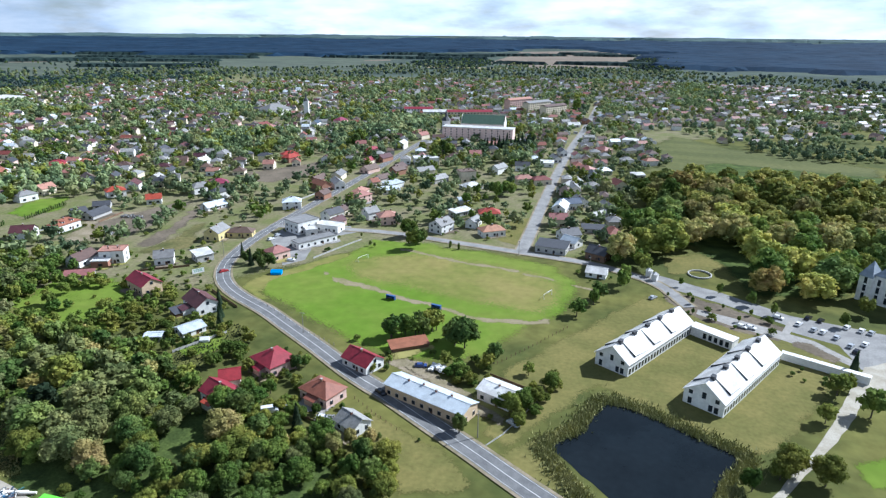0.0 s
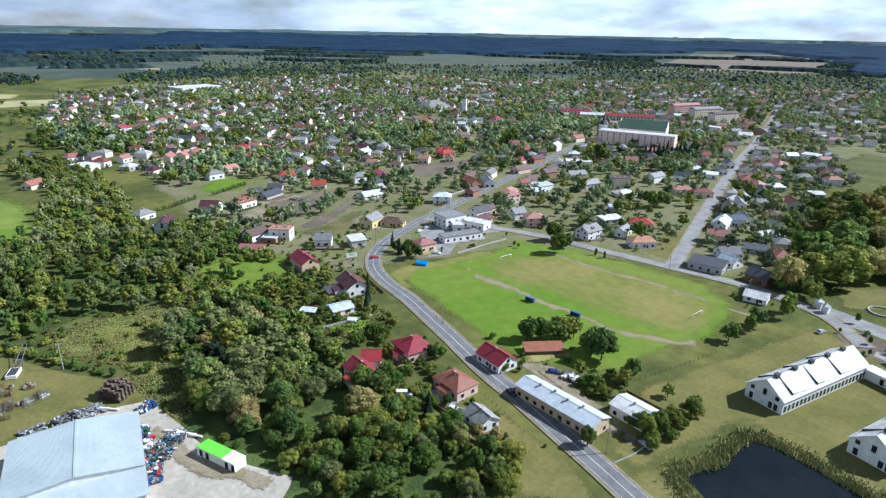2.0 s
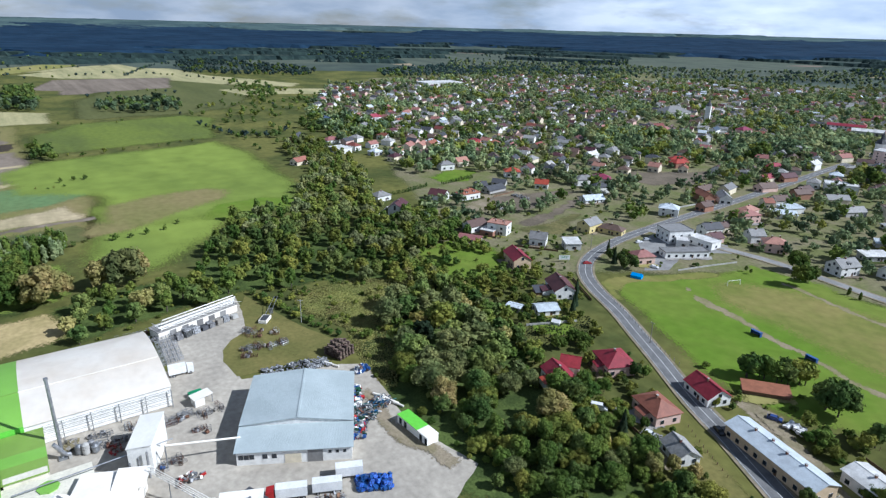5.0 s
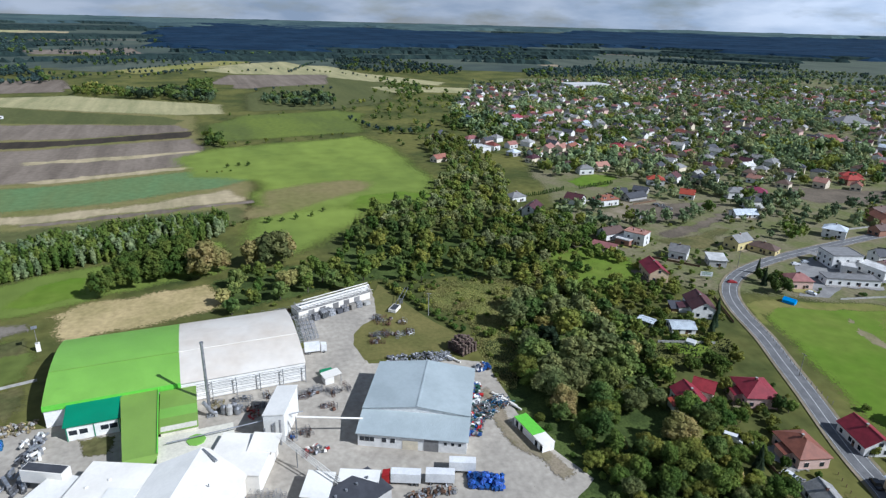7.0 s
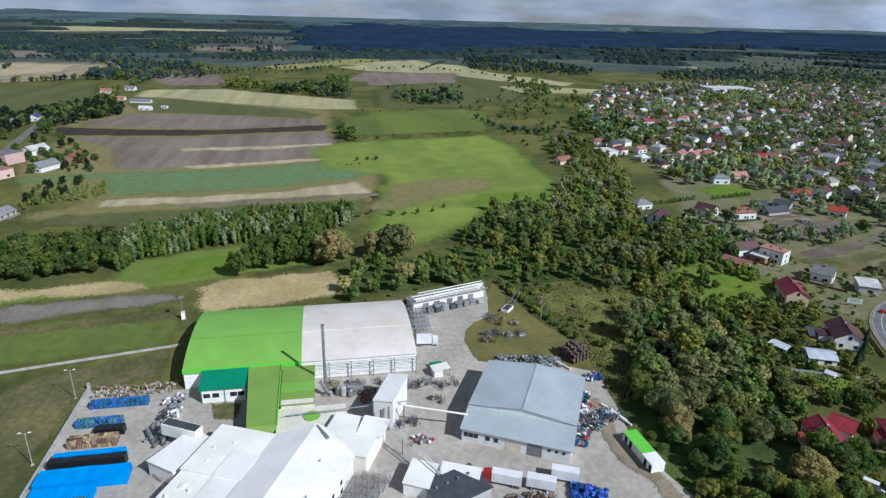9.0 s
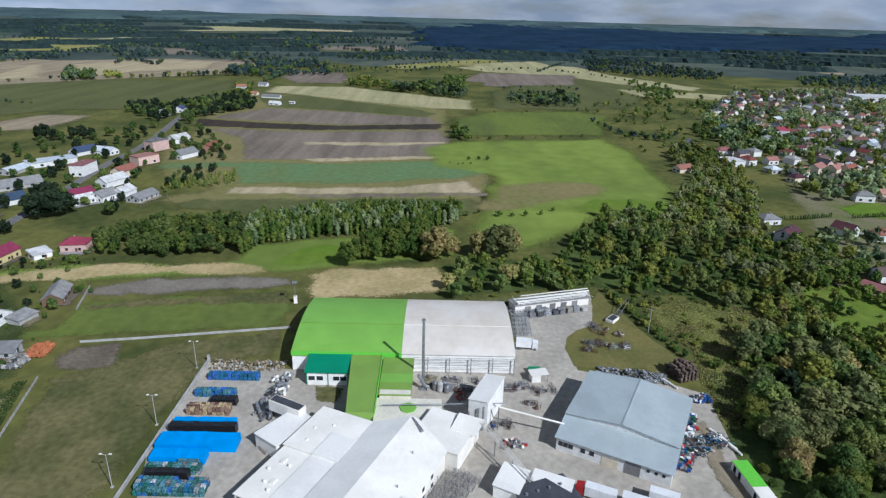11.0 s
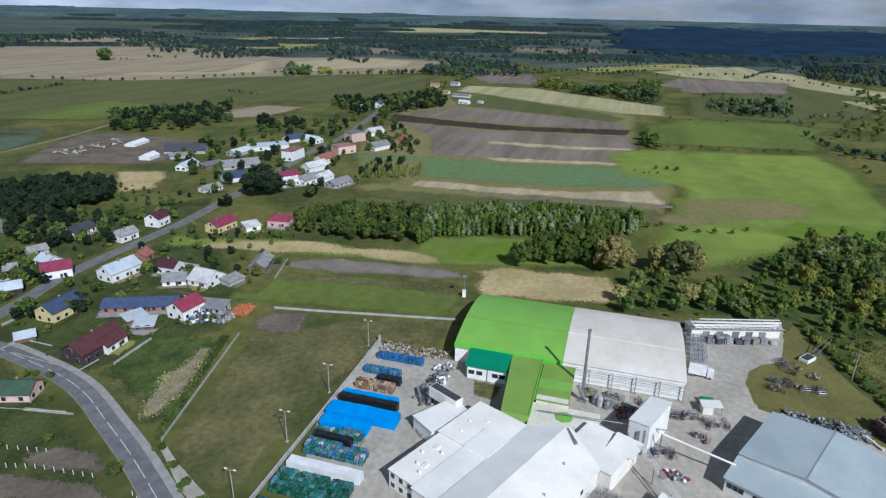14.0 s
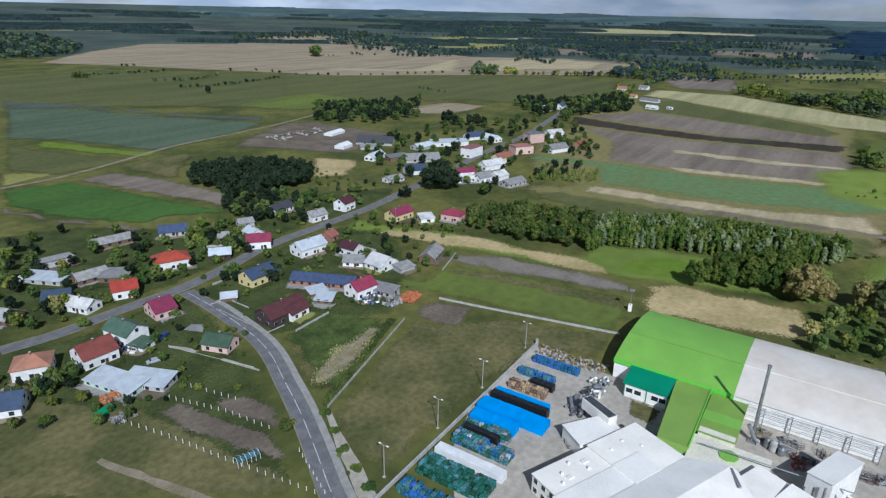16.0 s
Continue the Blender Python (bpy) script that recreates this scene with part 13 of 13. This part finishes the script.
def greenhouse(x, y, rot):
    top = thing("greenhouse", x, y, rot, "small greenhouse with white frame and glass panes", "greenhouse")
    for i in range(6):
        bm = bmesh.new()
        px = -3.0 + 1.2 * i
        rod(bm, (px, -1.5, 0), (px, -1.5, 1.5), 0.06, 4)
        rod(bm, (px, -1.5, 1.5), (px, 0, 2.3), 0.06, 4)
        rod(bm, (px, 0, 2.3), (px, 1.5, 1.5), 0.06, 4)
        rod(bm, (px, 1.5, 1.5), (px, 1.5, 0), 0.06, 4)
        part("frame", bm, "frame_white", top)
    for i in range(5):
        px = -2.94 + 1.2 * i
        for q in ([(px, -1.5, 0.1), (px + 1.08, -1.5, 0.1), (px + 1.08, -1.5, 1.48), (px, -1.5, 1.48)], [(px, -1.46, 1.5), (px + 1.08, -1.46, 1.5), (px + 1.08, -0.05, 2.25), (px, -0.05, 2.25)],
                  [(px + 1.08, 1.46, 1.5), (px, 1.46, 1.5), (px, 0.05, 2.25), (px + 1.08, 0.05, 2.25)]):
            bm = bmesh.new()
            slab(bm, q, 0.02)
            part("pane", bm, "bale_teal", top)


def billboard(x, y, rot):
    top = thing("billboard", x, y, rot, "pale billboard on two posts beside the road", "billboard")
    for s in (-2.2, 2.2):
        bm = bmesh.new()
        box(bm, s - 0.08, -0.08, 0, s + 0.08, 0.08, 3.6)
        part("post", bm, "steel", top)
    bm = bmesh.new()
    box(bm, -2.8, -0.16, 1.4, 2.8, -0.085, 3.7)
    b = part("board", bm, "tarp_white", top)
    for z, w in ((3.2, 2.2), (2.7, 1.8), (2.2, 2.0)):
        bm = bmesh.new()
        box(bm, -w, -0.19, z, w, -0.163, z + 0.18)
        part("text_bar", bm, "plastic_green", b)


def hedge_row(pts, gap, h):
    rnd = random.Random(int(h * 10))
    line = smooth_line(pts, gap)
    for p in line:
        PLANT_LATE.append((p.x, p.y, h * rnd.uniform(0.8, 1.2)))


PLANT_LATE = []
dugout(-103.1, 225.4, -8)
dugout(-81.1, 223.0, -8)
goal(-136.3, 265.2, 72)
goal(-39.1, 252.0, 72)
tent(-166.8, 233.6, 20, 5.0, 3.2, 2.4, "tarp_blue", "small bright blue party tent on the grass")
car(-69.6, 176.0, 20, "car_blue", "dark blue car in the farm yard")
car(-41.3, 163.3, -20, "car_white", "white car parked by the white building")
car(-31.5, 154.2, -30, "car_silver", "silver car parked by the gate")
car(4.9, 266.6, 60, "car_silver", "silver car at the park gate")
car(39.2, 249.2, -25, "car_white", "white car on the forecourt")
car(42.5, 249.4, -25, "car_white", "white car on the forecourt")
car(54.2, 263.6, -25, "car_white", "white car on the drive")
car(61.2, 259.6, 60, "car_white", "white car in a parking bay")
car(66.0, 256.0, 60, "car_silver", "silver car in a parking bay")
car(69.0, 255.0, 60, "car_white", "white car in a parking bay")
car(72.9, 251.4, 60, "car_silver", "silver car in a parking bay")
car(78.8, 262.9, 60, "car_white", "white car in a parking bay")
car(83.6, 261.5, 60, "car_white", "white car in a parking bay")
car(86.7, 260.6, 60, "car_silver", "silver car in a parking bay")
car(66.0, 267.5, 60, "car_black", "black car in a parking bay")
car(70.3, 266.3, 60, "car_black", "black car in a parking bay")
car(77.2, 241.2, 60, "car_black", "black car in a parking bay")
car(81.8, 248.9, 60, "car_white", "white car in a parking bay")
car(76.3, 245.5, 60, "car_silver", "silver car in a parking bay")
car(-75.5, 155.8, -28, "car_black", "black car driving on the main road")
car(-107.8, -187.7, 20, "car_blue", "dark blue car in the yard")
car(-95.8, -175.4, -20, "car_silver", "silver car beside the sheds")
car(-59.8, -169.8, 10, "car_black", "black car in the weeds")
car(-81.0, -169.3, 30, "car_black", "dark car beside the sheds")
car(-96.5, -186.8, 30, "car_white", "white car in the yard")
car(-199.1, 276.4, 70, "car_white", "white car outside the shop")
car(-199.7, 283.9, 70, "car_silver", "silver car outside the shop")
car(-189.4, 257.0, 70, "car_silver", "silver car outside the shop")
car(-181.5, 271.7, 20, "car_black", "black car outside the shop")
car(-191.9, 226.6, 60, "car_red", "red car turning at the bend")
car(-170.3, 251.4, 20, "car_white", "white car behind the house")
car(-143.5, 9.9, 30, "car_white", "white van by the conveyor", van=True)
gate_pier(2.3, 293.5)
gate_pier(5.0, 289.2)
planter_ring(25.6, 304.7)
fence("wire_fence", [(-167.5, 209.2), (-145.8, 198.2), (-121.5, 185.1), (-103.0, 178.4)], 1.3, "dark wire fence along the sports ground", "wood_grey", 3.0, False)
fence("board_fence", [(-45.0, 187.1), (-34.8, 206.5), (-25.1, 226.3)], 1.1, "dark board fence behind the gardens", "wall_wood", 2.5, False)
fence("garden_fence", [(-82.1, 150.3), (-72.0, 144.5), (-63.0, 139.7), (-61.6, 136.5)], 0.9, "dark garden fence beside the road", "wall_wood", 2.5, False)
fence("low_wall", [(-36.4, 141.7), (-33.1, 148.4), (-27.2, 168.5)], 0.6, "low pale wall of the corner plot", "concrete", 3.0)
fence("stone_wall", [(-161.3, 258.4), (-156.8, 277.1), (-151.9, 294.5)], 0.9, "pale wall of the shop yard", "concrete", 3.0)
fence("post_fence", [(-71.8, -155.8), (-75.7, -137.2), (-78.5, -117.2), (-81.5, -99.4), (-83.4, -87.3)], 1.3, "row of white concrete fence posts", "frame_white", 2.6, False)
fence("post_fence", [(-84.3, -87.6), (-88.6, -97.0), (-92.9, -106.3)], 1.3, "row of white concrete fence posts", "frame_white", 2.6, False)
fence("post_fence", [(-86.6, -153.2), (-91.9, -134.0), (-94.1, -115.1)], 1.3, "row of white concrete fence posts", "frame_white", 2.6, False)
fence("post_fence", [(-93.4, -156.0), (-96.0, -144.4), (-98.0, -133.9)], 1.2, "row of white concrete fence posts", "frame_white", 3.0, False)
fence("garden_wall", [(-104.9, -180.5), (-108.2, -164.0), (-112.6, -146.0)], 0.5, "low pale garden wall", "concrete", 3.0)
fence("garden_wall", [(-132.7, -189.1), (-131.8, -175.8), (-130.8, -160.2), (-138.6, -159.5)], 0.5, "low pale wall round the brown house", "concrete", 3.0)
fence("garden_wall", [(-133.6, -195.5), (-140.7, -193.5), (-140.4, -181.1)], 0.6, "low pale wall along the road", "concrete", 3.0)
greenhouse(-81.7, -112.6, -18)
rubble("clay_heap", -184.2, -134.9, 8, 6, 1.8, 120, ["clay_orange"], "heap of orange clay and bricks", 31, "heap", 0.8, 2.0, 0.6)
rubble("junk_heap", -175.0, -147.0, 10, 8, 1.4, 90, MIX, "heap of junk beside the barns", 32, "junk", 0.5, 1.6, 0.5)
rubble("junk_heap", -178.4, -137.9, 12, 6, 1.2, 90, ["bale_grey", "concrete", "wood_grey"], "stacks of stone and junk behind the house", 33, "junk", 0.5, 1.6, 0.6)
rubble("junk_heap", -96.9, -190.8, 7, 6, 1.2, 70, MIX, "junk in the yard between sheds", 34, "junk", 0.5, 1.5, 0.5)
rubble("junk_heap", -73.4, -155.7, 6, 5, 1.0, 60, ["bale_grey", "wood_grey"], "grey junk at the end of the plot", 35, "junk", 0.4, 1.2, 0.5)
rubble("earth_heap", -78.1, -167.3, 9, 4, 1.6, 60, ["clay_orange", "bale_brown"], "orange earth heap beside the sheds", 36, "heap", 0.8, 1.6, 0.6)
tent(-71.9, -162.5, 10, 4.5, 3, 1.8, "plastic_green", "green tarpaulin shelter in the garden")
tent(-424.9, -398.0, 10, 22, 9, 4, "tarp_white", "long white storage tent")
tent(-385.6, -351.6, 10, 14, 9, 5, "tarp_white", "white storage tent in the yard")
rubble("brick_rows", -400.6, -418.8, 60, 24, 1.6, 90, ["grey_earth", "concrete", "bare_soil"], "rows of stacked building blocks", 37, "blocks", 1.2, 4.0, 0.3)
car(-86.0, 137.2, 15, "car_white", "white car beside the old cottage")
rubble("junk_heap", -84.3, 136.9, 6, 4, 0.8, 40, ["bale_grey", "wood_grey", "scrap"], "junk round the old cottage", 38, "junk", 0.5, 1.5, 0.5)
car(-103.0, 134.7, 35, "car_white", "white van parked in the garden", van=True)
car(-100.2, 139.6, 80, "car_silver", "silver car parked in the garden")
rubble("junk_heap", -63.4, 176.2, 5, 4, 1.3, 40, ["tarp_white", "steel"], "white covered junk in the farm yard", 40, "junk", 0.8, 2.2, 0.5)
tent(-152.7, 165.6, 30, 3.2, 2.6, 2.0, "tarp_white", "small white shed on the grass")
house(-170.8, 159.8, 25, 6, 4, 3.0, "gable", "roof_sheet", "wall_grey", "small grey garden shed with tin roof", name="garden_shed", category="shed", chimneys=0, windows=False)
pole(-205.6, 244.3, 9)
pole(-121.6, 184.1, 9)
pole(-56.6, 315.3, 9)
pole(-63.4, 301.1, 8)
pole(-25.7, 292.6, 7)
pole(-248.0, 219.6, 9)
pole(-256.7, -197.9, 9)
pole(-656.5, -263.7, 9)
pole(-39.7, 144.6, 9)
hedge_row([(-354.6, 205.5), (-356.7, 223.0), (-362.9, 243.6)], 1.7, 2.6)
hedge_row([(-361.8, 256.5), (-367.7, 289.8)], 1.7, 2.6)
patch("planting_bed", "sand_path", [(-108.6, -110.6), (-110.3, -110.1), (-104.3, -100.8), (-97.0, -86.5), (-92.9, -80.5), (-88.6, -72.0), (-84.4, -74.6), (-91.4, -85.6), (-99.6, -98.4)], 0.27, "pale gravel planting bed beside the road", 0.3, "bed")
rubble("junk_heap", -292.0, 251.9, 8, 4, 1.2, 60, ["bale_grey", "wood_grey", "tarp_white", "scrap"], "junk on the earth plot", 41, "junk", 0.5, 1.8, 0.5)
rubble("junk_heap", -305.1, 283.6, 16, 5, 1.0, 70, ["bale_grey", "wood_grey", "scrap"], "stacked timber and junk on the earth plot", 42, "junk", 0.5, 2.0, 0.4)
billboard(-200.1, 218.6, 60)
joined_woods("conifer_hedge", [(x, y, h * 1.3, 1) for x, y, h in PLANT_LATE], "clipped row of small dark conifers", LEAVES, 9, column=True)

# belts of fields and trees towards the horizon
land_rnd = random.Random(21)
for k in range(46):
    az, r = radians(land_rnd.uniform(96, 250)), 2000 + 1700 * land_rnd.random() ** 1.2
    if radians(96) < az < radians(138) and r < 1900:
        continue
    c, t = Vector((math.cos(az), math.sin(az))), Vector((-math.sin(az), math.cos(az)))
    half, deep = land_rnd.uniform(90, 330) * r / 2000, land_rnd.uniform(18, 75) * r / 1700
    p0 = c * r
    pts = [tuple(p0 + t * (half * a) + c * (deep * b)) for a, b in ((-1, -0.5), (-0.2, -0.8), (0.9, -0.4), (1, 0.7), (0.1, 0.9), (-1.05, 0.6))]
    mat, look_of = land_rnd.choice((("far_meadow", "dull olive"), ("ploughed", "brown ploughed"), ("stubble", "pale stubble"), ("far_meadow", "dull olive"), ("olive_field", "olive green"), ("pale_field", "pale straw")))
    patch("far_field", mat, [(p[0], p[1]) for p in pts], 0.3 + 0.004 * k, "far " + look_of + " field strip", 6.0, seed=k)
# woodlot colour holds the same painted haze
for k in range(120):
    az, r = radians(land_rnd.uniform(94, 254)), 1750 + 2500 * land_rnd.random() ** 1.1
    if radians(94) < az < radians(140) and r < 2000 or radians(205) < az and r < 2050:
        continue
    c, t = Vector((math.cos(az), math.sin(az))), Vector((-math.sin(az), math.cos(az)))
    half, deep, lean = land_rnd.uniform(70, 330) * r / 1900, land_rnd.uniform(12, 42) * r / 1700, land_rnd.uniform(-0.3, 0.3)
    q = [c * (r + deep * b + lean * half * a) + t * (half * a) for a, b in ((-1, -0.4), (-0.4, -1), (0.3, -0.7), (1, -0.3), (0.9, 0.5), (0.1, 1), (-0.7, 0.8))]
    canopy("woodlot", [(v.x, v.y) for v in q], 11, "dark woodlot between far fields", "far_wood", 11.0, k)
